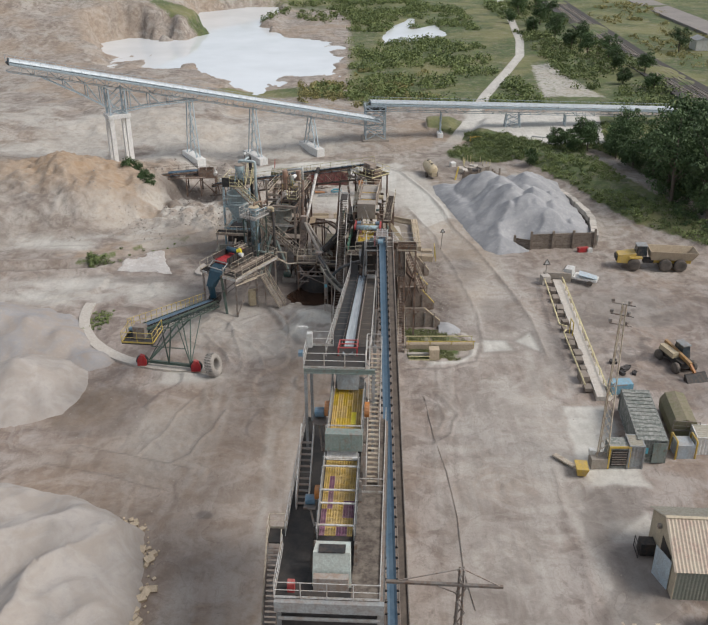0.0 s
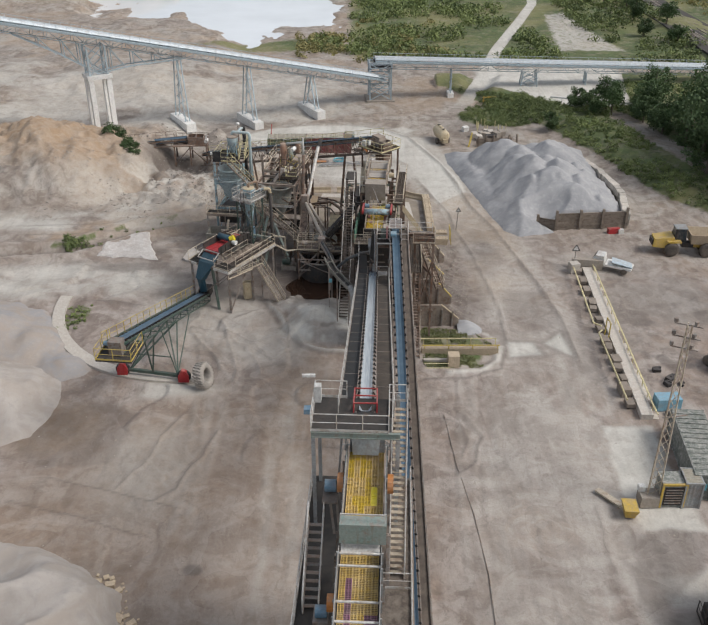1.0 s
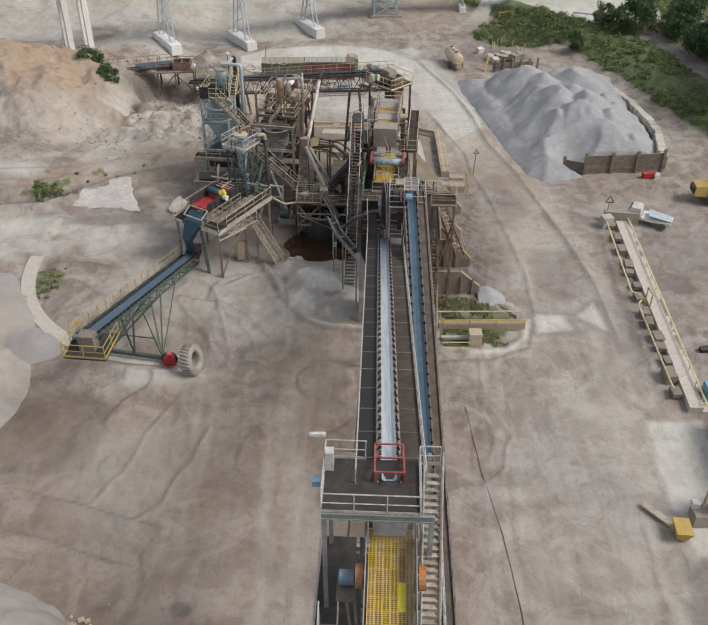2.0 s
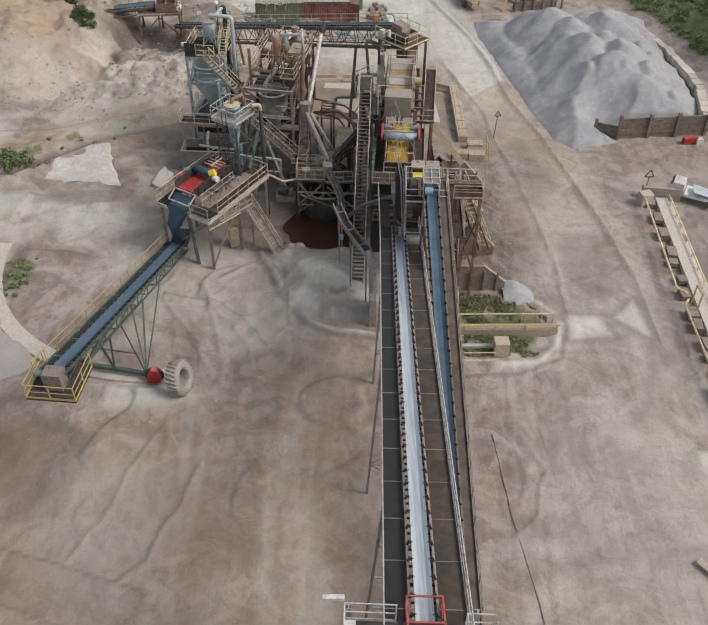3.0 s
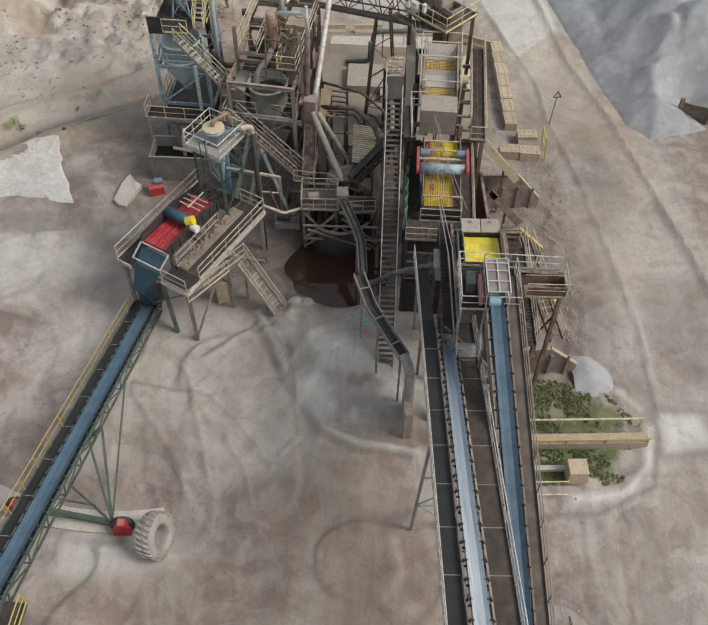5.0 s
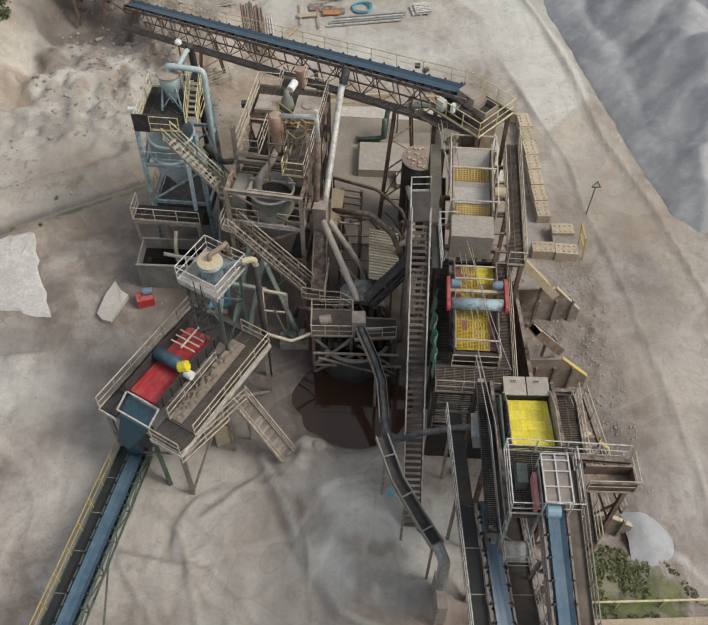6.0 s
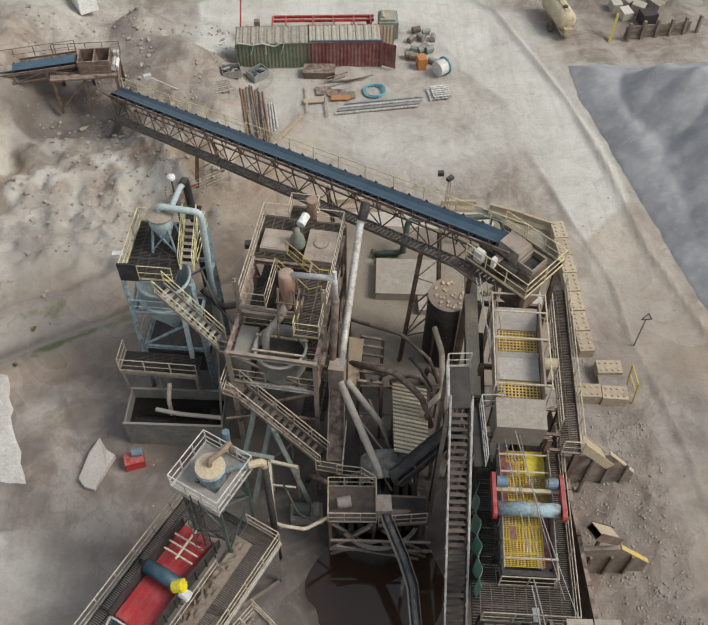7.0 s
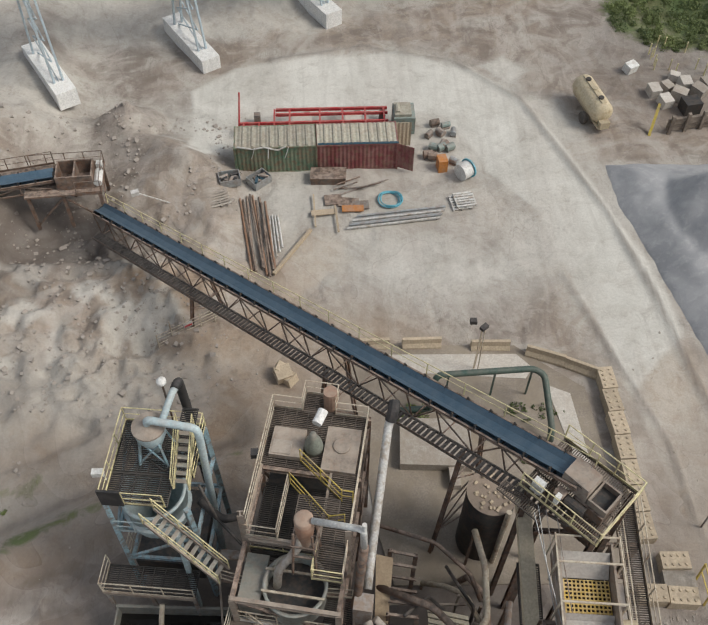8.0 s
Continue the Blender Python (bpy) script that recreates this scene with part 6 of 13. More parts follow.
pts = [(36, 170.5), (44, 167), (52, 165), (62, 163), (72, 160)]
for (ax, ay), (bx, by) in zip(pts, pts[1:]):
    za, zb = H(ax, ay), H(bx, by)
    part("board", B().beam((ax, ay, za + 0.75), (bx, by, zb + 0.75), 0.08, 0.28), CONCW, f)
    for k in range(4):
        x, y = ax + (bx - ax) * k / 4, ay + (by - ay) * k / 4
        part("post", B().box((x, y, H(x, y) + 0.4), (0.14, 0.14, 1.0)), CONCW, f)
p = thing("lattice_pylon", (116, 283, 0), "grey lattice mast beside the road", "pylon")
for sx in (-1, 1):
    for sy in (-1, 1):
        part("leg", B().beam((116 + sx * 1.4, 283 + sy * 1.4, 0), (116 + sx * 0.4, 283 + sy * 0.4, 22), 0.16), DULL, p)
b = B()
for k in range(11):
    r0, r1 = 1.4 - k * 0.09, 1.4 - (k + 1) * 0.09
    for sx, sy, ex, ey in ((-1, -1, 1, -1), (1, -1, 1, 1), (1, 1, -1, 1), (-1, 1, -1, -1)):
        b.beam((116 + sx * r0, 283 + sy * r0, k * 2), (116 + ex * r1, 283 + ey * r1, k * 2 + 2), 0.09)
pieces("lacing", b, DULL, p)
c = thing("equipment_cabin", (112, 286, 0), "small white cabin with a pitched roof by the road", "cabin")
part("wall", B().box((112, 286, 1.6), (4.5, 6, 3.2)), WHITE, c)
part("roof", B().add([V(109.6, 282.8, 3.2), V(114.4, 282.8, 3.2), V(112, 282.8, 4.2), V(109.6, 289.2, 3.2), V(114.4, 289.2, 3.2), V(112, 289.2, 4.2)], [(0, 1, 2), (3, 5, 4), (0, 2, 5, 3), (1, 4, 5, 2), (0, 3, 4, 1)]), GALV, c)

# ---------- long-distance galvanised conveyor beyond the plant ----------
def covered_conveyor(name, p, q, label, depth=1.5, w=1.3):
    t = conveyor(name, p, q, w, label, BELT, GALV_FAR, left=0.9, right=0.9, rail_mat=GALV_FAR, depth=depth, bay=2.0, idler=4.0, walkmat=GALV_FAR)
    p, q = Vector(p), Vector(q)
    d = (q - p).normalized()
    r = d.cross(UP).normalized()
    n = r.cross(d)
    k = 6
    b = B()
    ring = [(math.cos(math.pi * i / k) * 0.85, math.sin(math.pi * i / k) * 0.55 + 0.12) for i in range(k + 1)]
    b.v = [e + r * x + n * z for e in (p, q) for x, z in ring] + [e + r * x * 0.96 + n * (z - 0.04) for e in (p, q) for x, z in ring]
    m = k + 1
    for i in range(k):
        b.f += [(i, i + m, i + 1 + m, i + 1), (2 * m + i, 2 * m + i + 1, 3 * m + i + 1, 3 * m + i)]
    part("hood", b, surface("pale_hood_sheet", (0.62, 0.68, 0.72), dirt_amount=0.1, rough=0.45, metal=0.2), t, "pale curved sheet-metal hood")
    return t


FL0, FL1 = V(5.0, 175.5, 4.2), V(-55.0, 139.5, 22.4)
far_left = covered_conveyor("long_conveyor", FL0, FL1, "pale blue galvanised overland conveyor climbing over the quarry")
covered_conveyor("long_conveyor", V(79, 185.6, 3.6), V(3.4, 176.4, 7.5), "pale blue galvanised overland conveyor on lattice trestles")
fld = (FL1 - FL0).normalized()
flr = fld.cross(UP).normalized()


def fl(x, dz=0.0):
    k = (x - FL0.x) / (FL1.x - FL0.x)
    c = FL0.lerp(FL1, k)
    return V(c.x, c.y, c.z + dz)


# bow-string strut below the high end
b = B()
ends = [fl(-51, -1.6), fl(-45.5, -3.6), fl(-41, -5.8), fl(-36.5, -3.9), fl(-29, -1.6)]
for s in (-0.8, 0.8):
    for a, c in zip(ends, ends[1:]):
        b.beam(a + flr * s, c + flr * s, 0.2)
    for x in (-48, -45, -43, -39, -36, -33):
        lo = V(0, 0, np.interp(x, [-51, -41, -29], [-1.8, -5.6, -1.8]))
        b.beam(fl(x, -1.6) + flr * s, fl(x) + lo + flr * s, 0.12)
        b.beam(fl(x, -1.6) + flr * s, fl(x + 2.0) + V(0, 0, np.interp(x + 2, [-51, -41, -29], [-1.8, -5.6, -1.8])) + flr * s, 0.1)
part("strut_frame", b, GALV_FAR, far_left)
c = fl(-41)
tw = thing("conveyor_tower", (c.x, c.y, H(c.x, c.y)), "white concrete portal carrying a blue steel lattice tower", "tower")
for su in (-1.4, 1.4):
    for sv in (-1.1, 1.1):
        e = c + fld * V(1, 1, 0).length * 0 + V(fld.x, fld.y, 0).normalized() * su + flr * sv
        part("concrete_leg", B().box((e.x, e.y, 6.6), (0.75, 0.75, 10.6), 31), CONCW, tw)
        part("steel_post", B().box((e.x, e.y, 14.2), (0.26, 0.26, 4.8), 31), GALV_FAR, tw)
b = B().box((c.x, c.y, 11.9), (3.9, 3.3, 0.6), 31)
part("cap", b, CONCW, tw)
part("footing", B().box((c.x, c.y, 1.6), (5.2, 4.2, 1.6), 31), CONCW, tw)
b = B()
fx = V(fld.x, fld.y, 0).normalized()
for z0 in (12.2, 14.4):
    for s in (-1, 1):
        b.beam(c + fx * -1.4 + flr * 1.1 * s + UP * (z0 - c.z), c + fx * 1.4 + flr * 1.1 * s + UP * (z0 + 2.2 - c.z), 0.12)
        b.beam(c + fx * 1.4 + flr * 1.1 * s + UP * (z0 - c.z), c + fx * -1.4 + flr * 1.1 * s + UP * (z0 + 2.2 - c.z), 0.12)
        b.beam(c + fx * 1.4 * s + flr * 1.1 + UP * (z0 - c.z), c + fx * 1.4 * s - flr * 1.1 + UP * (z0 + 2.2 - c.z), 0.12)
        b.beam(c + fx * 1.4 * s + flr * 1.1 + UP * (z0 + 2.2 - c.z), c + fx * 1.4 * s - flr * 1.1 + UP * (z0 + 2.2 - c.z), 0.12)
pieces("lattice_bar", b, GALV_FAR, tw)
for x in (-29.6, -19.0, -8.4):
    c = fl(x, -1.5)
    g = H(c.x, c.y)
    s = thing("conveyor_trestle", (c.x, c.y, g), "splayed blue lattice trestle on a white concrete pier", "trestle", "conveyor trestles")
    part("pier", B().box((c.x, c.y, g + 0.6), (1.65, 7.6, 1.5), 31), CONCW, s, "white concrete pier")
    for k in (-1, 1):
        for sd in (-1, 1):
            part("leg", B().beam(V(c.x, c.y, g + 1.3) + flr * 2.3 * sd + fx * 0.35 * k, c + flr * 0.55 * sd + fx * 0.35 * k, 0.16), GALV_FAR, s)
    b = B()
    n = max(3, int((c.z - g) / 1.8))
    for i in range(n):
        for sd in (-1, 1):
            lo = V(c.x, c.y, g + 1.3).lerp(c, i / n) + flr * sd * (2.3 + (0.55 - 2.3) * i / n)
            hi = V(c.x, c.y, g + 1.3).lerp(c, (i + 1) / n) - flr * sd * (2.3 + (0.55 - 2.3) * (i + 1) / n)
            b.beam(lo, hi, 0.09)
    pieces("lacing", b, GALV_FAR, s)
jt = thing("transfer_tower", (4.4, 176, 0), "blue steel transfer tower with cross bracing and a concrete base", "tower")
jf = Fr(4.4, 176, 4)
for u in (-2, 2):
    for v in (-1.8, 1.8):
        part("column", B().beam(jf(u, v, 0), jf(u, v, 7.2), 0.24), GALV_FAR, jt)
for z in (0.4, 2.7, 5.0):
    b = B()
    for s in (-1, 1):
        b.beam(jf(-2, 1.8 * s, z), jf(2, 1.8 * s, z + 2.2), 0.14).beam(jf(2, 1.8 * s, z), jf(-2, 1.8 * s, z + 2.2), 0.14)
        b.beam(jf(2 * s, -1.8, z), jf(2 * s, 1.8, z + 2.2), 0.14).beam(jf(-2, 1.8 * s, z + 2.2), jf(2, 1.8 * s, z + 2.2), 0.18)
        b.beam(jf(2 * s, -1.8, z + 2.2), jf(2 * s, 1.8, z + 2.2), 0.18)
    pieces("bracing", b, GALV_FAR, jt)
part("base_slab", B().fbox(jf, -2.7, 2.7, -2.5, 2.5, -0.5, 0.45), CONC, jt)
part("platform", B().fbox(jf, -2.2, 2.2, -2, 2, 6.3, 6.4), GRATE, jt)
rail(jt, [jf(-2.2, -2, 6.4), jf(2.2, -2, 6.4), jf(2.2, 2, 6.4), jf(-2.2, 2, 6.4)], GALV_FAR, close=True)
for x, wide in ((18.2, 0.3), (33.6, 3.2), (45.0, 0.3), (59, 0.3)):
    y, z = 176.4 + (x - 3.4) * 0.1217, 7.5 - (x - 3.4) * 0.0516 - 1.6
    s = thing("conveyor_trestle", (x, y, H(x, y)), "blue lattice support below the overland conveyor", "trestle", "conveyor trestles")
    for du in ((-wide / 2, wide / 2) if wide > 1 else (0,)):
        for dv in (-0.9, 0.9):
            part("leg", B().beam((x + du, y + dv, H(x, y) - 0.3), (x + du * 0.8, y + dv * 0.8, z), 0.2), GALV_FAR, s)
    b = B()
    for k in range(4):
        a, e = k * (z / 4), (k + 1) * (z / 4)
        b.beam((x - wide / 2, y - 0.9, a), (x + wide / 2, y + 0.9, e), 0.1).beam((x + wide / 2, y - 0.9, a), (x - wide / 2, y + 0.9, e), 0.1)
        if wide > 1:
            b.beam((x - wide / 2, y - 0.9, a), (x + wide / 2, y - 0.9, e), 0.1).beam((x + wide / 2, y - 0.9, a), (x - wide / 2, y - 0.9, e), 0.1)
    pieces("lacing", b, GALV_FAR, s)
    if x < 20:
        part("pier", B().box((x, y, 0.3), (1.1, 2.6, 1.2)), CONCW, s, "white concrete pier")

# ---------- plant conveyors ----------
HEAD1 = V(-0.43, 49.3, 19.45)
c1 = conveyor("inclined_conveyor", V(1.03, 89.0, 7.95), HEAD1, 0.66, "inclined conveyor with a wet blue belt, sky sheen painted pale, and dark side walkways", BELTWET, DULL, left=0.95, right=0.85, rail_mat=RAILW, depth=1.0, rails=(True, True), idler=0.9)
d1 = (HEAD1 - V(1.03, 89.0, 7.95)).normalized()
part("tail_walkway", B().slab([V(0.46, 89.0, 7.7), V(-0.39, 89.0, 7.7), V(-0.33, 94.4, 7.1), V(0.48, 94.4, 7.1)], 0.06), GRATE, c1, "black grated tail walkway")
rail(c1, [V(-0.39, 89.0, 7.7), V(-0.33, 94.4, 7.1)], RAILW)
for y in (90.5, 94.2):
    part("walkway_post", B().beam((0.06, y, 0), (0.06, y, 7.0), 0.16), DULL, c1)
for y, sp in ((57.5, 1.1), (70.0, 0.7), (80.0, 0.4)):
    trestle(c1, V(-2.42 + 0.039 * y, y, 7.95 + (89 - y) * 0.2897 - 1.1), sp, 2.6, GALV, d1)
c2 = conveyor("inclined_conveyor", V(2.62, 41.5, 0.9), V(3.12, 88.4, 12.45), 0.7, "long inclined conveyor with a blue-grey belt", BELT, DULL, left=0.0, right=0.55, rail_mat=DULL, depth=0.8, walkmat=GRATEB, rails=(True, True), idler=0.9)
d2 = (V(3.12, 88.4, 12.45) - V(2.62, 41.5, 0.9)).normalized()
for y in (56, 66, 76, 85):
    trestle(c2, V(2.62 + (y - 41.5) * 0.0107, y, 0.9 + (y - 41.5) * 0.2463 - 0.9), 0.5, 1.3, DULL, d2)
# stacker on wheels
SL0, SL1 = V(-17.35, 96.3, 1.1), V(-20.12, 71.6, 9.98)
cl = conveyor("radial_stacker", SL0, SL1, 0.75, "radial stacking conveyor with yellow handrail, on wheels", BELT, DKGREEN, left=0.0, right=0.6, rail_mat=RAILY, depth=0.9, idler=0.8, rails=(True, True))
dl = (SL1 - SL0).normalized()
rl = dl.cross(UP).normalized()
nl = rl.cross(dl)
mid = SL0.lerp(SL1, 0.52)
bar = SL0.lerp(SL1, 0.5)
ax0, ax1 = V(-23.2, 81.6, 0.75), V(-17.1, 80.3, 0.75)
part("axle_beam", B().beam(ax0, ax1, 0.3), DKGREEN, cl)
for k, a in ((0.46, ax0.lerp(ax1, 0.12)), (0.46, ax0.lerp(ax1, 0.9)), (0.72, ax0.lerp(ax1, 0.5))):
    for s in (-1, 1):
        part("leg", B().beam(a, SL0.lerp(SL1, k) + rl * 0.5 * s - nl * 0.9, 0.13), DKGREEN, cl)
part("leg_bracing", B().beam(ax0.lerp(ax1, 0.12), SL0.lerp(SL1, 0.62) + rl * 0.5 - nl * 0.9, 0.09).beam(ax0.lerp(ax1, 0.9), SL0.lerp(SL1, 0.64) - rl * 0.5 - nl * 0.9, 0.09).beam(ax0.lerp(ax1, 0.9), SL0.lerp(SL1, 0.3) - rl * 0.5 - nl * 0.9, 0.09).beam(ax0.lerp(ax1, 0.2) + UP * 1.9, ax0.lerp(ax1, 0.82) + UP * 2.0, 0.09), DKGREEN, cl)
for a in (ax0, ax1):
    w = part("wheel", B().lathe(a, [(0.25, -0.22), (0.58, -0.24), (0.68, -0.1), (0.68, 0.1), (0.58, 0.24), (0.25, 0.22)], 20, Matrix.Rotation(radians(90), 3, "X") @ Matrix.Identity(3)), RUBBER, cl)
    part("wheel_guard", B().slab([a + V(-0.5, -0.45, -0.45), a + V(0.5, -0.45, -0.45), a + V(0.55, -0.45, 0.2), a + V(0.25, -0.45, 0.75), a + V(-0.1, -0.45, 0.85), a + V(-0.45, -0.45, 0.3)], 0.45, V(0, 1, 0)), RED, w, "red wheel guard")
hp = SL1
fr = Fr(hp.x, hp.y, math.degrees(math.atan2(dl.y, dl.x)) - 90)
part("head_platform", B().fbox(fr, -1.5, 1.5, -1.6, 1.3, hp.z - 1.15, hp.z - 1.0), DARK, cl)
rail(cl, [fr(1.5, -1.6, hp.z - 1.0), fr(1.5, 1.3, hp.z - 1.0), fr(-1.5, 1.3, hp.z - 1.0), fr(-1.5, -1.6, hp.z - 1.0)], RAILY)
part("drive_box", B().fbox(fr, -0.55, 0.55, -0.2, 0.7, hp.z - 0.9, hp.z + 0.35), DULL, cl)
part("motor", B().tube(fr(0.6, 0, hp.z - 0.2), fr(1.15, 0, hp.z - 0.2), 0.2, 10), BLUEMOT, cl)
part("feed_boot", B().fbox(Fr(-17.35, 96.3, fr.yaw), -0.6, 0.6, -0.9, 0.5, 0.8, 1.7), DARK, cl)
# curved wheel track
b = B()
for k in range(61):
    a0 = radians(176 + k * 1.72)
    r0 = 15.7 - 0.5 * min(1, k / 50)
    b.v += [V(-17.4 + r * math.cos(a0), 96 + r * math.sin(a0), z) for r, z in ((r0 - 0.55, -0.3), (r0 - 0.55, 0.28), (r0 + 0.75, 0.28), (r0 + 0.75, -0.3))]
for k in range(60):
    b.f += [(4 * k + i, 4 * k + 4 + i, 4 * k + 5 + i, 4 * k + 1 + i) for i in range(3)]
b.f += [(0, 1, 2, 3), (243, 242, 241, 240)]
solo("curved_track", b, CONCP, (-31, 88, 0), "curved pale concrete wheel track of the stacker", "concrete track")
TY = Matrix.Translation((-15.05, 79.3, 1.45)) @ V(0.93, -0.22, 0.30).to_track_quat("Z", "Y").to_matrix().to_4x4()
ty = solo("loader_tyre", B().lathe((-15.05, 79.3, 1.45), [(0.62, -0.40), (0.80, -0.50), (1.12, -0.46), (1.26, -0.30), (1.28, 0.0), (1.26, 0.30), (1.12, 0.46), (0.80, 0.50), (0.62, 0.40), (0.74, 0.0), (0.62, -0.40)], 36, TY.to_3x3()), TYRE, (-14.9, 79.5, 0), "huge worn grey loader tyre leaning on the sand", "tyre", smooth=True)
for k in range(26):
    a = 2 * math.pi * k / 26
    for s in (-1, 1):
        part("tread_lug", B().beam(TY @ V(1.27 * math.cos(a), 1.27 * math.sin(a), 0.05 * s), TY @ V(1.24 * math.cos(a + 0.14 * s), 1.24 * math.sin(a + 0.14 * s), 0.42 * s), 0.14, 0.12), TYRE, ty)
# high transfer conveyor behind the plant
T0, T1 = V(-23.6, 139.5, 2.15), V(2.25, 111.77, 13.84)
ct = conveyor("transfer_conveyor", T0, T1, 0.95, "inclined transfer conveyor with a blue-grey belt on a rusty lattice girder", BELT, BROWN, left=0.0, right=0.7, rail_mat=RAILT, depth=1.9, idler=1.3, bay=1.9, walkmat=DUSTGRATE, rails=(True, False), drop=1.75)
dt = (T1 - T0).normalized()
rt = dt.cross(UP).normalized()
for k in (0.3, 0.62, 0.86):
    trestle(ct, T0.lerp(T1, k) - UP * 2.0, 0.3 + k, 1.4, BROWN, dt, 0.0, 0.2)
rail(ct, [T0 - rt * 0.7, T1 - rt * 0.7], RAILP, 0.9, 2.4)
hf = Fr(T1.x, T1.y, math.degrees(math.atan2(dt.y, dt.x)) - 90)
zf = 12.55
part("head_platform", grating(hf, -1.65, 1.5, -1.9, 1.9, zf - 0.1, zf), GRATEB, ct)
rail(ct, [hf(-1.65, -1.9, zf), hf(-1.65, 1.9, zf), hf(1.5, 1.9, zf), hf(1.5, -1.9, zf)], RAILP)
part("head_chute", B().fbox(hf, -0.7, 0.7, 0.1, 1.5, zf - 2.2, zf + 0.6), BROWN, ct)
part("head_hood", B().hexa([hf(-0.62, -0.7, zf + 0.8), hf(0.62, -0.7, zf + 0.8), hf(0.66, 0.6, zf + 0.7), hf(-0.66, 0.6, zf + 0.7), hf(-0.5, -0.7, zf + 1.45), hf(0.5, -0.7, zf + 1.45), hf(0.5, 0.5, zf + 1.35), hf(-0.5, 0.5, zf + 1.35)]), TANST, ct, "dusty tan head hood")
b = B()
for u0, u1, v0, v1 in ((-0.6, 0.6, 0.62, 0.7), (-0.6, 0.6, 1.42, 1.5), (-0.6, -0.52, 0.7, 1.42), (0.52, 0.6, 0.7, 1.42)):
    b.fbox(hf, u0, u1, v0, v1, zf + 0.55, zf + 1.0)
part("hatch_frame", b, TANST, ct)
# dark plate in place of the shaded opening inside the hatch frame
part("inspection_hatch", B().fbox(hf, -0.52, 0.52, 0.7, 1.42, zf + 0.6, zf + 0.64), DARK, ct)
part("drive_motor", B().tube(hf(0.95, -0.1, zf + 0.5), hf(0.95, 0.8, zf + 0.5), 0.24, 12), DARK, ct)
part("motor_box", B().fbox(hf, 0.72, 1.2, -0.6, -0.15, zf + 0.1, zf + 0.75), BROWN, ct)
part("gearbox", B().fbox(hf, 1.05, 1.4, -1.5, -1.0, zf + 0.1, zf + 0.8), WHITE, ct)
part("isolator", B().fbox(hf, 1.2, 1.45, -0.4, -0.2, zf + 0.5, zf + 1.1), WHITE, ct)
part("side_floor", grating(hf, 1.5, 2.1, -2.6, -0.4, zf - 0.5, zf - 0.42), GRATEB, ct)
for u, v in ((-1.5, -1.5), (1.35, -1.5), (-1.5, 1.7), (1.35, 1.7)):
    a = hf(u, v, 0)
    part("column", B().ibeam((a.x, a.y, 0), (a.x, a.y, zf - 0.12), 0.22, 0.22), BROWN, ct)
# feeder at the low end of the transfer conveyor
fd = thing("feed_hopper", (-26, 141.3, 0), "rusty feed hopper and short conveyor on a dug-out frame", "hopper")
ff = Fr(-26.1, 141.2, 4)
part("platform", B().fbox(ff, -2.6, 2.7, -1.4, 1.7, 3.0, 3.15), BROWN, fd)
b = B()
for u0, u1, v0, v1 in ((-0.3, 2.2, -0.9, -0.8), (-0.3, 2.2, 0.8, 0.9), (-0.3, -0.2, -0.8, 0.8), (2.1, 2.2, -0.8, 0.8), (0.9, 1.0, -0.8, 0.8)):
    b.fbox(ff, u0, u1, v0, v1, 3.1, 4.3)
part("hopper_box", b, BROWN, fd)
part("tank", B().tube(ff(2.5, -0.9, 3.6), ff(2.5, 0.3, 3.6), 0.3, 10), CONCW, fd)
part("light", B().box(ff(2.5, 0.9, 3.7), (0.4, 0.4, 0.4)), WHITE, fd)
for u in (-2.4, 0, 2.5):
    for v in (-1.2, 1.5):
        part("leg", B().ibeam(ff(u, v, -0.2), ff(u, v, 3.0), 0.2, 0.2), BROWN, fd)
brace(fd, [(ff(-2.4, -1.2, 0.2), ff(0, -1.2, 2.8)), (ff(2.5, -1.2, 0.2), ff(0, -1.2, 2.8)), (ff(2.5, -1.2, 0.2), ff(2.5, 1.5, 2.8))], 0.12, BROWN)
rail(fd, [ff(-2.6, 1.7, 3.15), ff(2.7, 1.7, 3.15), ff(2.7, -1.4, 3.15), ff(1.0, -1.4, 3.15)], BROWN)
fb = conveyor("feeder_belt", V(-36.0, 139.6, 3.6), V(-26.6, 141.1, 4.0), 0.95, "short blue-grey feeder belt on rusty steel legs", BELT, BROWN, depth=0.9, left=0.6, right=0.0, rail_mat=BROWN, walkmat=BROWN)
for x in (-34.5, -31.5):
    trestle(fb, V(x, 139.6 + (x + 36) * 0.16, 2.9), 0.2, 1.3, BROWN, V(1, 0.16, 0), H(x, 139.8) - 0.2, 0.18)

# ---------- screening tower at the end of the inclined conveyor ----------
A = Fr(-0.9, 43.0, -3.0)
FA = 13.0
sa = thing("screening_tower", A(0, 0, 0), "tall steel screening tower with grated floors and pale handrails", "screening plant")
for u in (-2.75, 2.75):
    for v in (-8.6, -3.0, 2.5, 8.2):
        part("column", B().ibeam(A(u, v, -0.2), A(u, v, FA - 0.3), 0.32, 0.32), GALV, sa)
for v in (-8.6, -3.0, 2.5, 8.2):
    part("cross_beam", B().ibeam(A(-2.75, v, FA - 0.35), A(2.75, v, FA - 0.35), 0.2, 0.45), DULL, sa)
    part("cross_beam", B().ibeam(A(-2.75, v, 6.2), A(2.75, v, 6.2), 0.2, 0.4), DULL, sa)
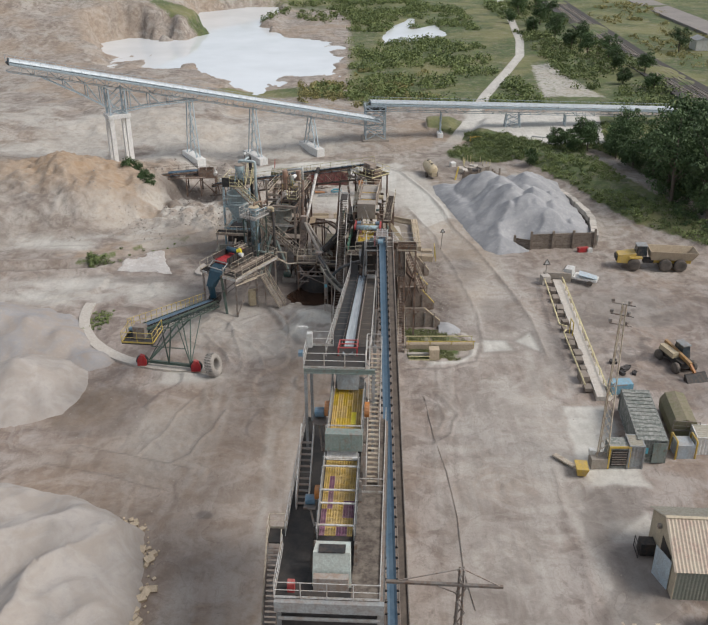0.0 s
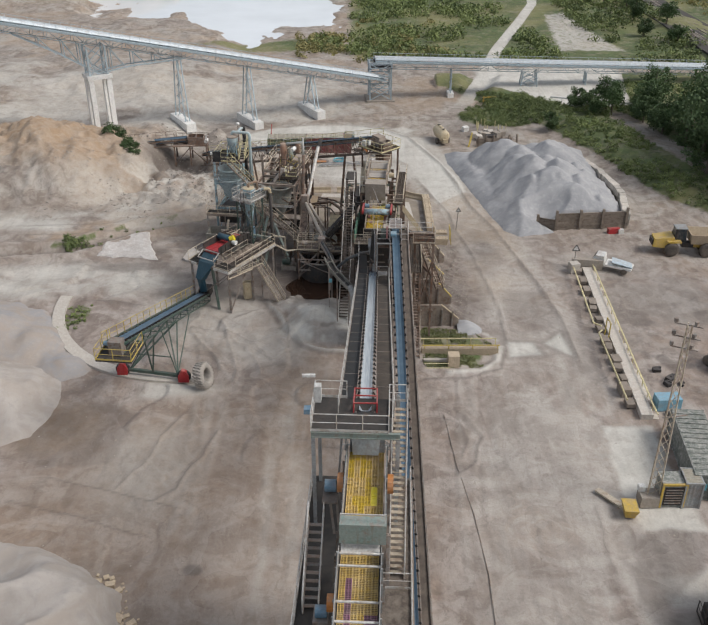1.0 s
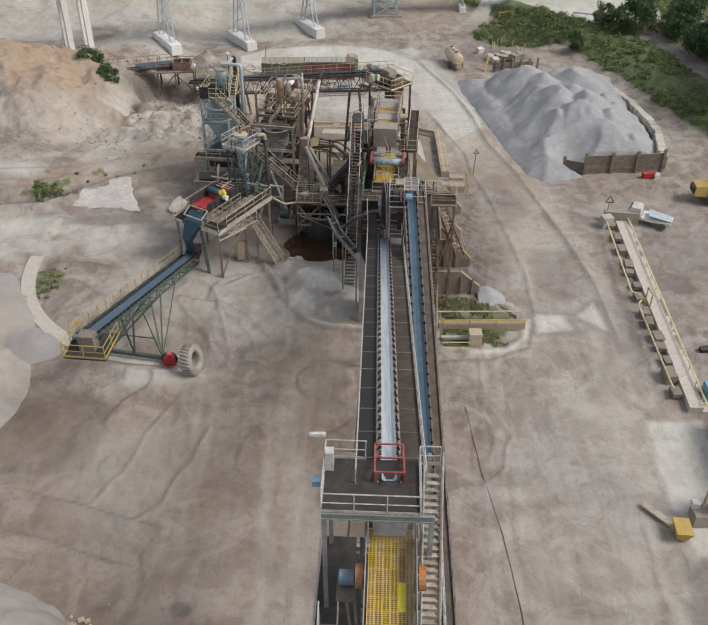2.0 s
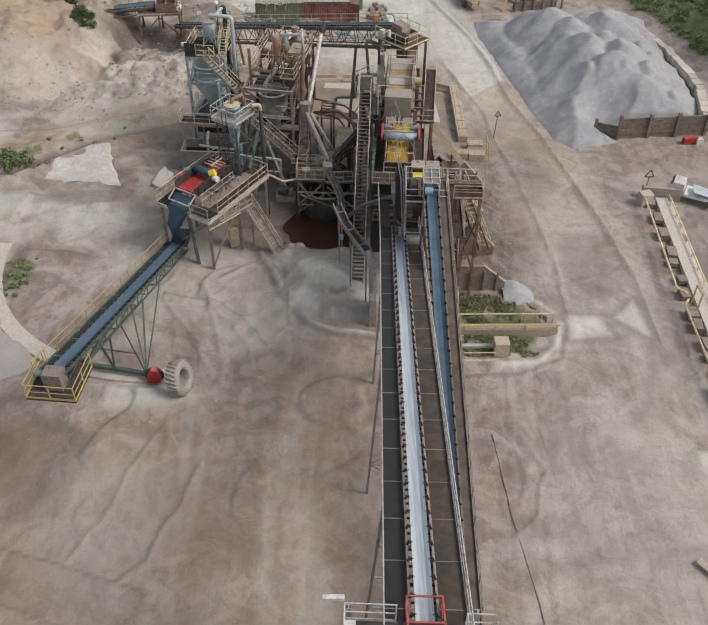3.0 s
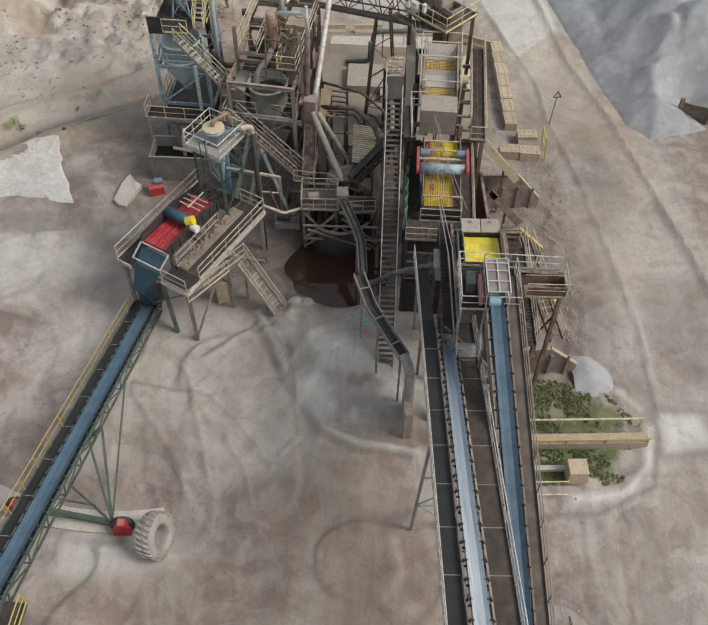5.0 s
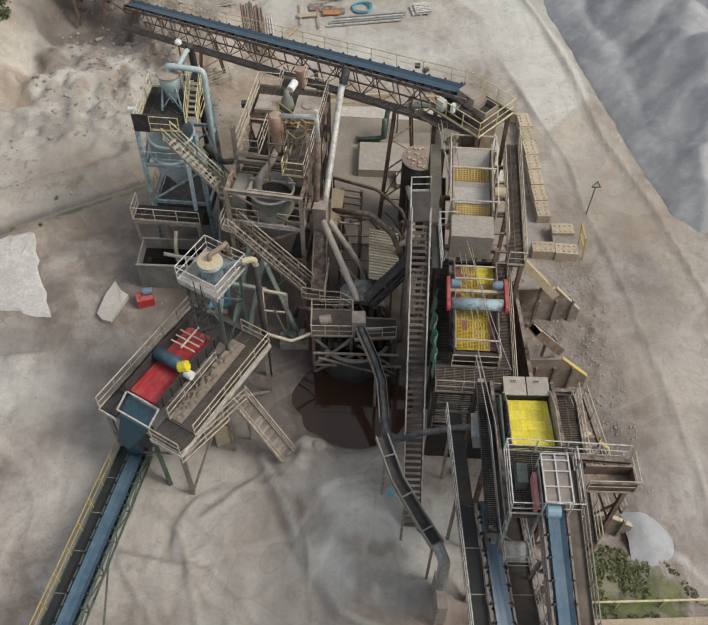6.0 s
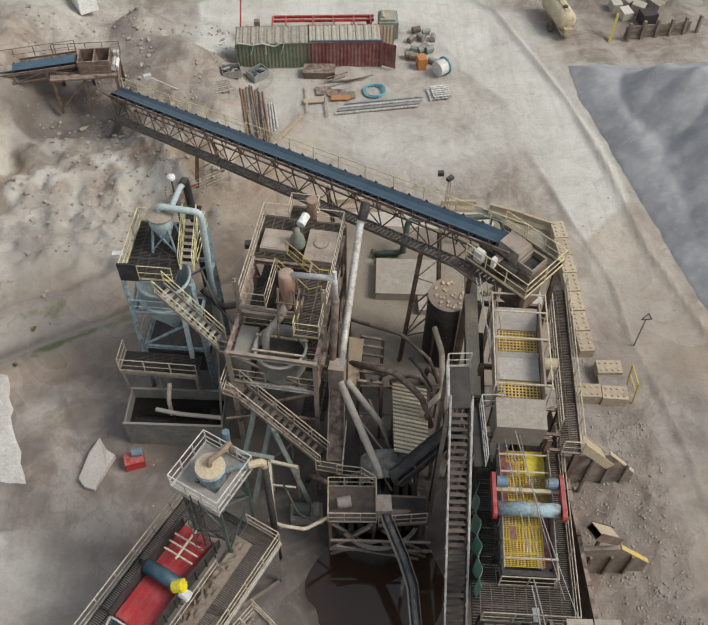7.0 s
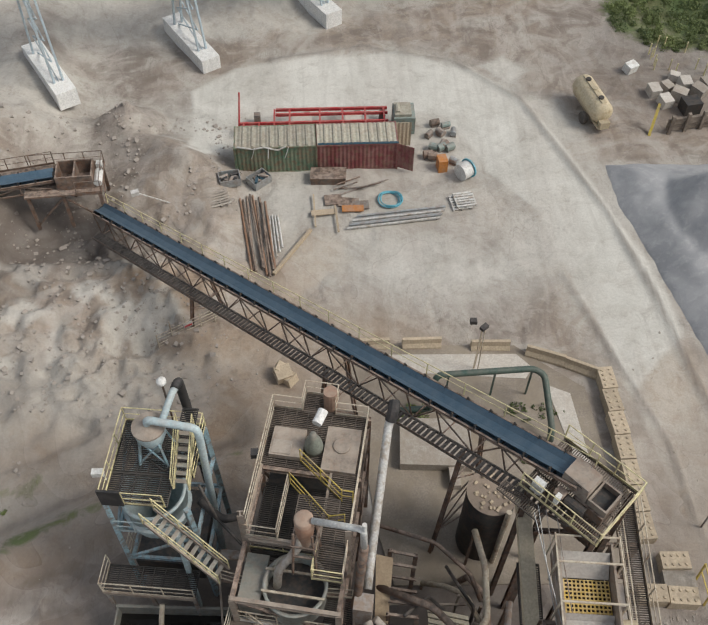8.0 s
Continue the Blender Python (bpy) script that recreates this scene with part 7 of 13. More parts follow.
for u in (-2.75, 2.75):
    part("long_beam", B().ibeam(A(u, -8.9, FA - 0.4), A(u, 8.6, FA - 0.4), 0.25, 0.5), DULL, sa)
    for v0, v1 in ((-8.6, -3.0), (-3.0, 2.5), (2.5, 8.2)):
        part("brace", B().beam(A(u, v0, 0.5), A(u, v1, 6.0), 0.14), DULL, sa)
        part("brace", B().beam(A(u, v1, 6.5), A(u, v0, 12.4), 0.14), DULL, sa)
part("floor_plate", B().fbox(A, -2.95, -1.3, -8.9, 8.6, FA - 0.1, FA), GRATE, sa, "dark wet grated walkway")
part("floor_plate", B().fbox(A, 1.15, 2.72, -8.9, 8.6, FA - 0.1, FA), SANDYPLATE, sa, "brown floor plate with patches of spilled sand")
part("floor_plate", B().fbox(A, -1.3, 1.15, -8.9, -6.9, FA - 0.1, FA), GRATE, sa)
part("front_beam", B().fbox(A, -2.95, 2.95, -9.2, -8.9, FA - 0.75, FA - 0.05), GALV, sa)
part("front_sill", B().fbox(A, -2.75, 2.75, -9.25, -9.1, FA - 1.25, FA - 1.12), GALV, sa)
# black sheet stands in for the shade of the open front
part("front_shutter", B().fbox(A, -2.6, 2.6, -9.0, -8.92, FA - 4.5, FA - 0.75), RUBBER, sa, "black sheet in place of the shaded opening")
rail(sa, [A(-2.95, -4.0, FA), A(-2.95, 8.4, FA)], RAILW)
rail(sa, [A(-2.95, -5.2, FA), A(-2.95, -8.9, FA), A(2.72, -8.9, FA), A(2.72, 8.4, FA)], RAILW)
rail(sa, [A(1.2, 0.2, FA), A(2.72, 0.2, FA)], RAILW)
# stone bins below the floor
for v0, v1 in ((-8.0, -3.2), (-2.8, 2.3), (2.7, 8.0)):
    b = B()
    lo = [A(-0.6, (v0 + v1) / 2 - 0.6, 7.0), A(0.6, (v0 + v1) / 2 - 0.6, 7.0), A(0.6, (v0 + v1) / 2 + 0.6, 7.0), A(-0.6, (v0 + v1) / 2 + 0.6, 7.0)]
    hi = [A(-2.5, v0, 11.2), A(2.5, v0, 11.2), A(2.5, v1, 11.2), A(-2.5, v1, 11.2)]
    b.hexa(lo + hi)
    b.hexa(hi + [q + UP * 1.3 for q in hi])
    part("stone_bin", b, DARK, sa, "dark steel stone bin")
# upper head platform with green floor
zt = 19.4
part("upper_floor", B().fbox(A, -2.6, 1.4, 4.6, 7.6, zt - 0.12, zt), GRATE, sa, "dark grated upper platform")
part("edge_beam", B().ibeam(A(-2.6, 4.6, zt - 0.2), A(2.0, 4.6, zt - 0.2), 0.15, 0.36), GREENST, sa)
for u in (-2.5, 1.9):
    for v in (4.7, 8.2):
        part("post_column", B().ibeam(A(u, v, FA), A(u, v, zt - 0.2), 0.2, 0.2), GALV, sa)
rail(sa, [A(-0.9, 7.6, zt), A(-2.6, 7.6, zt), A(-2.6, 4.6, zt), A(1.4, 4.6, zt), A(1.4, 7.4, zt), A(2.3, 7.4, zt)], RAILW)
part("light_box", B().fbox(A, -2.55, -2.2, 6.4, 6.8, zt + 0.5, zt + 1.5), WHITE, sa, "white enclosure")
part("lamp", B().box(A(-2.95, 7.6, zt + 1.4), (0.7, 0.16, 0.14)), WHITE, sa)
part("flood_lamp", B().box(A(-2.9, 6.0, zt + 0.3), (0.35, 0.4, 0.3)), BLUEMOT, sa)
# red guard at the conveyor head
b = B()
ph, dh = HEAD1, -d1
rr = d1.cross(UP).normalized()
for s in (-1, 1):
    for dz in (0.12, 0.55):
        b.beam(ph + rr * s * 0.62 + UP * dz, ph + dh * 2.4 + rr * s * 0.62 + UP * dz, 0.07)
    for k in (0, 0.8, 1.6, 2.4):
        b.beam(ph + dh * k + rr * s * 0.62 - UP * 0.1, ph + dh * k + rr * s * 0.62 + UP * 0.58, 0.07)
for k in (0, 1.2, 2.4):
    b.beam(ph + dh * k + rr * 0.62 + UP * 0.56, ph + dh * k - rr * 0.62 + UP * 0.56, 0.06)
part("head_guard", b, RED, c1, "red tubular head guard")
part("discharge_chute", B().hexa([A(-0.45, 5.0, 17.6), A(0.9, 5.0, 17.6), A(0.9, 6.4, 17.6), A(-0.45, 6.4, 17.6), A(-0.6, 5.4, 18.9), A(1.0, 5.4, 18.9), A(1.0, 6.6, 18.9), A(-0.6, 6.6, 18.9)]), GALV, sa, "grey discharge chute")


def screen_deck(parent, origin, yaw, tilt, cols, rows, pw, pl, colour, nx=2, ny=7, bar=0.03):
    """Panels in a grid, each one an object; colour(i, j) gives its material."""
    m0 = turned(origin, yaw, tilt)
    for i in range(cols):
        for j in range(rows):
            mat = colour(i, j)
            solid = mat in (YELBRIGHT, MAROON)
            me = shared("screen_panel|%s|%.2f|%.2f|%d|%d|%d" % (mat.name, pw, pl, nx, ny, solid), (lambda b: b.box((0, 0, 0), (pw - 0.004, pl - 0.006, 0.05))) if solid else slotted(pw - 0.012, pl - 0.012, nx, ny, bar=bar), mat)
            put("screen_panel", me, parent, m0 @ Matrix.Translation(((i - (cols - 1) / 2) * pw, (j - (rows - 1) / 2) * pl, 0)))


def side_plates(parent, origin, yaw, tilt, w, l, h, mat, zo=0.25):
    m0 = turned(origin, yaw, tilt)
    for s in (-1, 1):
        b = B()
        x = s * (w / 2 + 0.06)
        prof = [(-l / 2, -h * 0.5), (l / 2, -h * 0.5), (l / 2, h * 0.35), (l * 0.1, h * 0.75), (-l / 2, h * 0.4)]
        b.slab([m0 @ V(x, y, z + zo) for y, z in prof], 0.04, m0.to_3x3() @ V(s, 0, 0))
        plate = part("side_plate", b, mat, parent)
        for k in range(7):
            y = -l / 2 + l * (k + 0.5) / 7
            part("stiffener", B().hexa([m0 @ V(x + s * q, y + r, z + zo) for z in (-h * 0.5, h * 0.42) for q, r in ((0.04, -0.03), (0.12, -0.03), (0.12, 0.03), (0.04, 0.03))]), mat, plate)
    return m0


# upper screen: amber and yellow panels
us = thing("vibrating_screen", A(0.2, 3.2, FA), "vibrating screen with rows of slotted yellow panels", "vibrating screen", "vibrating screens")
o1 = A(0.28, 3.0, 17.15)
r5 = random.Random(4)
screen_deck(us, o1, A.yaw, 4, 6, 8, 0.31, 0.64, lambda i, j: YELBRIGHT if (i == 4 and 2 <= j <= 3) else (AMBERDECK if r5.random() < 0.4 or i > 3 else YELDECK))
m0 = side_plates(us, o1, A.yaw, 4, 1.9, 5.6, 1.0, GALV)
part("feed_plate", B().slab([m0 @ V(-0.95, 2.6, 0.05), m0 @ V(0.95, 2.6, 0.05), m0 @ V(0.95, 3.6, 0.25), m0 @ V(-0.95, 3.6, 0.25)], 0.05), GALV, us, "grey feed plate")
for s in (-1, 1):
    part("exciter_guard", B().tube(m0 @ V(s * 1.12, 0.2, 0.1), m0 @ V(s * 1.42, 0.2, 0.1), 0.5, 16), ORANGE, us, "orange flywheel guard")
part("motor", B().tube(m0 @ V(-2.1, 0.4, -0.35), m0 @ V(-1.5, 0.4, -0.35), 0.33, 12), BLUEMOT, us)
part("motor_frame", B().beam(m0 @ V(-2.0, 0.9, -0.6), m0 @ V(-1.55, -1.0, -2.4), 0.12).beam(m0 @ V(-1.6, 0.9, -0.6), m0 @ V(-1.3, -1.0, -2.4), 0.12).box(m0 @ V(-1.8, 0.2, -0.8), (0.8, 1.3, 0.1), A.yaw), DULL, us)
part("discharge_lip", B().fbox(A, -0.85, 1.4, -0.3, 0.35, 16.5, 17.7), GREENST, us, "grey-green discharge box")
part("lip_rail", B().beam(A(-0.8, -0.1, 18.2), A(1.35, -0.1, 18.2), 0.06).beam(A(-0.8, -0.1, 17.6), A(-0.8, -0.1, 18.2), 0.05).beam(A(1.35, -0.1, 17.6), A(1.35, -0.1, 18.2), 0.05), RAILW, us)
for u in (-0.95, 1.5):
    for v in (0.3, 5.6):
        part("leg", B().ibeam(A(u, v, FA), A(u, v, 16.6), 0.18, 0.18), DULL, us)
# lower screen: amber, purple and yellow panels
ls = thing("vibrating_screen", A(0, -3.4, FA), "vibrating screen with faded yellow and purple panels", "vibrating screen", "vibrating screens")
o2 = A(0.16, -3.2, 15.35)
screen_deck(ls, o2, A.yaw, 9, 6, 9, 0.31, 0.64, lambda i, j: PURPLEDECK if (i == 1 and j in (3, 4, 5, 6)) or (j in (2, 3) and i in (4, 5)) or (i == 0 and j < 3) or (i in (3, 4) and j == 0) else AMBERDECK)
m1 = side_plates(ls, o2, A.yaw, 9, 1.9, 6.0, 1.0, GALV)
for y in (2.6, 1.9, 0.0, -1.0, -2.6):
    part("cross_tube", B().tube(m1 @ V(-1.0, y, 0.55), m1 @ V(1.0, y, 0.55), 0.06, 8), RAILW, ls)
part("feed_box", B().slab([m1 @ V(-0.95, 2.9, 0.1), m1 @ V(0.95, 2.9, 0.1), m1 @ V(0.95, 3.7, 0.5), m1 @ V(-0.95, 3.7, 0.5)], 0.05), WHITE, ls, "pale feed box")
part("discharge_chute", B().hexa([A(-1.0, -8.0, 12.9), A(1.15, -8.0, 12.9), A(1.05, -6.6, 12.9), A(-0.85, -6.6, 12.9), A(-0.95, -7.5, 15.0), A(1.05, -7.5, 15.0), A(1.05, -6.6, 15.0), A(-0.85, -6.6, 15.0)]), MINT, ls, "pale grey-green discharge chute")
part("chute_slot", B().fbox(A, -0.65, 0.8, -7.55, -6.9, 15.0, 15.06), DARK, ls)
part("chute_rubber", B().fbox(A, -0.9, 1.0, -8.35, -7.9, 12.95, 13.9), DULL, ls)
part("exciter_guard", B().tube(m1 @ V(-1.1, 0.2, 0.1), m1 @ V(-1.4, 0.2, 0.1), 0.42, 14), ORANGE, ls)
part("motor", B().tube(m1 @ V(-1.95, 0.0, -0.3), m1 @ V(-1.4, 0.0, -0.3), 0.3, 12), BLUEMOT, ls)
part("motor_frame", B().beam(m1 @ V(-1.9, 0.4, -0.5), m1 @ V(-1.4, -0.9, -1.6), 0.1).box(m1 @ V(-1.7, 0, -0.65), (0.7, 1.0, 0.1), A.yaw), DULL, ls)
for u in (-0.95, 1.3):
    for v in (-6.2, -0.7):
        part("leg", B().ibeam(A(u, v, FA), A(u, v, 14.6), 0.18, 0.18), DULL, ls)
part("fire_point", B().fbox(A, -2.3, -1.9, -8.5, -8.1, FA, FA + 0.6), RED, sa, "red box")
stair("steel_staircase", A(1.98, 0.9, FA), A(1.98, 7.2, zt), 0.75, DULL, RAILW, "narrow steel stair with pale handrails up to the head platform", treadmat=RAILT)
stair("steel_staircase", A(-2.2, -1.6, FA), A(-2.2, 2.4, 15.6), 0.75, DULL, RAILW, "short steel stair beside the screens")
stair("steel_staircase", A(-3.5, -9.6, 7.6), A(-3.5, -4.6, FA), 0.8, DULL, RAILT, "outer steel stair going down the tower side")
ld = thing("stair_landing", A(-3.5, -10.3, 0), "small steel landing with handrails", "landing")
part("floor_plate", B().fbox(A, -3.95, -3.05, -10.9, -9.6, 7.52, 7.6), GRATE, ld)
rail(ld, [A(-3.95, -9.6, 7.6), A(-3.95, -10.9, 7.6), A(-3.05, -10.9, 7.6)], RAILT)
for u in (-3.9, -3.1):
    part("leg", B().beam(A(u, -10.8, -0.2), A(u, -10.8, 7.5), 0.14), DULL, ld)
part("upper_floor", B().fbox(A, -3.95, -2.95, -4.6, -3.4, FA - 0.1, FA), GRATE, sa)
rail(sa, [A(-3.95, -4.6, FA), A(-3.95, -3.4, FA), A(-2.95, -3.4, FA)], RAILT)
# cable pole with outriggers beside the tower
cp = thing("lattice_pole", (6.5, 39.3, 0), "weathered lattice pole with a long cross arm", "pole")
for sx, sy in ((-0.3, -0.3), (0.3, -0.3), (0.3, 0.3), (-0.3, 0.3)):
    part("leg", B().beam((6.5 + sx, 39.3 + sy, 0), (6.5 + sx * 0.4, 39.3 + sy * 0.4, 10.3), 0.1), DULL, cp)
b = B()
for k in range(10):
    s = -1 if k % 2 else 1
    b.beam((6.5 - 0.28 * s, 39.0, k), (6.5 + 0.28 * s, 39.0, k + 1), 0.06).beam((6.5 - 0.28 * s, 39.6, k), (6.5 + 0.28 * s, 39.6, k + 1), 0.06)
part("lacing", b, DULL, cp)
part("cross_arm", B().beam((1.9, 39.4, 9.2), (9.0, 38.9, 9.2), 0.2, 0.16), DULL, cp)
part("stay", B().beam((2.6, 39.4, 9.25), (6.5, 39.3, 10.3), 0.06).beam((8.8, 38.9, 9.25), (6.5, 39.3, 10.3), 0.06).beam((4.5, 39.4, 9.1), (6.5, 39.3, 8.2), 0.06), DULL, cp)

# ---------- washing plant: screens on the right-hand line ----------
P = Fr(1.75, 100.4, -5)
s2 = thing("vibrating_screen", P(0, 0, 7.5), "vibrating screen with yellow and maroon panels and a blue-grey drive tube", "vibrating screen", "vibrating screens")
r6 = random.Random(9)
screen_deck(s2, P(0, 0, 8.35), -5, 3, 7, 9, 0.30, 0.63, lambda i, j: MAROON if (i == 0 and j > 3) or (i == 6 and j < 5) or (i == 1 and j in (2, 7)) else (YELBRIGHT if i > 3 and j > 6 else (YELDECK if r6.random() < 0.75 else AMBERDECK)))
side_plates(s2, P(0, 0, 8.3), -5, 3, 2.15, 6.1, 0.9, DULL)
part("drive_tube", B().tube(P(-1.4, -0.5, 9.2), P(1.4, -0.5, 9.2), 0.33, 18), BLUEST, s2, "blue-grey drive tube", True)
for s in (-1, 1):
    b = B()
    b.fbox(P, s * 1.55 - 0.09, s * 1.55 + 0.09, -0.75, 0.9, 9.0, 9.6)
    b.tube(P(s * 1.55 - 0.09, -0.75, 9.3), P(s * 1.55 + 0.09, -0.75, 9.3), 0.31, 14).tube(P(s * 1.55 - 0.09, 0.9, 9.3), P(s * 1.55 + 0.09, 0.9, 9.3), 0.31, 14)
    part("belt_guard", b, RED, s2, "red belt guard")
    mo = part("motor", B().tube(P(s * 1.4, 0.75, 9.35), P(s * 0.95, 0.75, 9.35), 0.26, 12), BLUEMOT, s2)
    part("cooling_cowl", B().tube(P(s * 0.95, 0.75, 9.35), P(s * 0.85, 0.75, 9.35), 0.22, 12), DULL, mo)
part("motor_beam", B().beam(P(-1.5, 0.45, 9.1), P(1.5, 0.45, 9.1), 0.18), CREAM, s2)
for v in (2.4, 1.5, -2.7):
    part("cross_tube", B().tube(P(-1.15, v, 8.95), P(1.15, v, 8.95), 0.05, 8), RAILT, s2)
part("lower_lip", B().fbox(P, -1.2, 1.2, -3.25, -3.0, 7.9, 8.3), DARK, s2)
for u in (-1.25, 1.25):
    for v in (-2.2, 2.3):
        part("spring_stand", B().fbox(P, u - 0.15, u + 0.15, v - 0.2, v + 0.2, 7.35, 7.9), DARK, s2)
sf = thing("screen_frame", P(0, 0, 0), "dark steel frame and grated floor carrying the screens", "steel frame")
part("floor_grating", grating(P, -2.1, -1.3, -3.3, 4.3, 7.28, 7.36), GRATE, sf)
part("floor_grating", grating(P, 1.3, 2.05, -3.3, 4.3, 7.28, 7.36), GRATEB, sf)
part("floor_grating", grating(P, -2.1, 2.05, -5.0, -3.3, 7.28, 7.36), GRATEB, sf)
for u in (-2.05, 0, 2.0):
    for v in (-4.8, -1.6, 1.6, 4.2):
        part("column", B().ibeam(P(u, v, -0.4), P(u, v, 7.2), 0.24, 0.24), DARK, sf)
for v in (-4.8, -1.6, 1.6, 4.2):
    part("cross_beam", B().ibeam(P(-2.1, v, 7.1), P(2.05, v, 7.1), 0.16, 0.3), DARK, sf)
    part("cross_beam", B().ibeam(P(-2.1, v, 3.4), P(2.05, v, 3.4), 0.16, 0.3), DARK, sf)
for u in (-2.05, 2.0):
    brace(sf, [(P(u, -4.8, 0.3), P(u, -1.6, 3.2)), (P(u, 1.6, 3.6), P(u, -1.6, 6.9)), (P(u, 4.2, 0.3), P(u, 1.6, 3.2))], 0.1, DARK)
part("undersize_hopper", B().hexa([P(-0.4, -1.0, 3.6), P(0.4, -1.0, 3.6), P(0.4, 1.0, 3.6), P(-0.4, 1.0, 3.6), P(-1.2, -3.0, 7.4), P(1.2, -3.0, 7.4), P(1.2, 3.0, 7.4), P(-1.2, 3.0, 7.4)]), DARK, sf)
# dark floor and sheets added to hide pale ground and imitate shade
part("lower_floor", grating(P, -2.0, 1.95, -4.8, 4.2, 3.5, 3.58, 0.14, 0.06), DARK, sf)
part("front_sheet", B().fbox(P, -2.0, 1.95, -4.95, -4.9, 0.0, 3.3), DARK, sf, "dark sheet added in place of shade under the screen")
part("inner_sheet", B().fbox(P, -1.9, 1.9, -2.6, -2.55, 3.6, 6.9), DARK, sf)
for z in (4.3, 5.2, 6.1):
    part("front_girt", B().beam(P(-2.05, -4.85, z), P(2.0, -4.85, z), 0.1), DULL, sf)
rail(sf, [P(-2.0, -4.9, 3.58), P(1.9, -4.9, 3.58)], DULL)
rail(sf, [P(-1.25, -3.4, 7.4), P(1.25, -3.4, 7.4), P(1.25, -2.2, 7.4)], RAILT)
rail(sf, [P(2.05, 4.3, 7.36), P(2.05, -5.0, 7.36), P(-2.1, -5.0, 7.36)], RAILT)
b = B()
r7 = np.random.RandomState(2)
prev = None
for k in range(24):
    v = -3.9 + k * 0.22
    o = 0.10 * math.sin(k * 1.3) + r7.uniform(-0.04, 0.04)
    cur = [P(-2.15 - o, v, 8.45 + 0.05 * math.sin(k)), P(-2.2 - o * 1.4, v, 6.9 + 0.15 * math.sin(k * 0.7))]
    if prev:
        b.slab([prev[0], cur[0], cur[1], prev[1]], 0.02, V(-1, 0, 0))
    prev = cur
tagged(part("debris_net", b, surface("green_debris_netting", (0.07, 0.24, 0.17), dirt_amount=0.3, rough=0.8), sf), "green debris netting")

Q = Fr(1.95, 106.6, -6)
s3 = thing("vibrating_screen", Q(0, 0, 9), "rinsing screen with round-holed yellow panels between grey steel plates", "vibrating screen", "vibrating screens")


holed = slotted(0.5, 0.5, 3, 3, bar=0.06)
hm = shared("holed_panel", holed, AMBERDECK)
hm2 = shared("holed_panel|amber", holed, AMBERDECK)
for i in range(4):
    for v in (0.75, 1.25, 1.75):
        put("screen_panel", hm, s3, turned(Q(-0.75 + i * 0.5, v, 10.95), -6))
    for v in (-1.75, -1.25):
        put("screen_panel", hm2, s3, turned(Q(-0.75 + i * 0.5, v, 10.95), -6))
part("deck_plate", B().fbox(Q, -1.0, 1.0, -0.95, 0.45, 10.9, 11.05), SKINGREY, s3, "bare dusty deck plate")
part("deck_plate", B().slab([Q(-1, 2.05, 11.0), Q(1, 2.05, 11.0), Q(1, 2.9, 11.7), Q(-1, 2.9, 11.7)], 0.06), SKINGREY, s3)
part("back_plate", B().slab([Q(-1, 0.3, 11.05), Q(1, 0.3, 11.05), Q(1, 0.5, 11.3), Q(-1, 0.5, 11.3)], 0.06), SKINGREY, s3)
part("under_deck", B().fbox(Q, -1.0, 1.0, -2.0, 2.9, 10.2, 10.3), DARK, s3)
for s in (-1, 1):
    part("side_plate", B().fbox(Q, s * 1.1 - 0.05, s * 1.1 + 0.05, -2.1, 3.3, 10.3, 11.75), TANST, s3)
    part("side_rail", B().beam(Q(s * 1.3, -2.2, 12.3), Q(s * 1.3, 3.4, 12.3), 0.06), RAILT, s3)
for v in (-2.0, 0.6, 2.2, 3.3):
    part("cross_tube", B().tube(Q(-1.3, v, 12.3), Q(1.3, v, 12.3), 0.05, 8), RAILT, s3)
    for s in (-1, 1):
        part("rail_post", B().beam(Q(s * 1.3, v, 10.2), Q(s * 1.3, v, 12.3), 0.06), RAILT, s3)
part("discharge_box", B().hexa([Q(-1.15, -3.4, 9.2), Q(1.15, -3.4, 9.2), Q(1.15, -2.1, 9.2), Q(-1.15, -2.1, 9.2), Q(-1.15, -3.7, 11.25), Q(1.15, -3.7, 11.25), Q(1.15, -2.1, 11.25), Q(-1.15, -2.1, 11.25)]), CONC, s3, "dust-caked grey discharge box")
part("drive_motor", B().tube(Q(1.3, 0.2, 10.9), Q(1.9, 0.2, 10.9), 0.3, 12), CREAM, s3)
q3 = thing("screen_frame", Q(0, 0, 0), "rusty steel frame with a long walkway beside the rinsing screen", "steel frame")
for u in (-1.6, 1.5, 3.0):
    for v in (-3.4, 0.5, 4.5):
        part("column", B().ibeam(Q(u, v, -0.2), Q(u, v, 10.0 if u < 2 else 9.0), 0.24, 0.24), BROWN, q3)
for v in (-3.4, 0.5, 4.5):
    part("cross_beam", B().ibeam(Q(-1.6, v, 9.9), Q(1.5, v, 9.9), 0.16, 0.3), BROWN, q3)
    part("cross_beam", B().ibeam(Q(1.5, v, 8.85), Q(3.2, v, 8.85), 0.14, 0.25), BROWN, q3)
part("walkway", grating(Q, 2.2, 3.15, -3.6, 6.5, 8.95, 9.03), GRATEB, q3)
rail(q3, [Q(2.2, -3.6, 9.03), Q(3.15, -3.6, 9.03), Q(3.15, 6.5, 9.03)], RAILT)
rail(q3, [Q(2.2, -2.4, 9.03), Q(2.2, 6.5, 9.03)], RAILT)
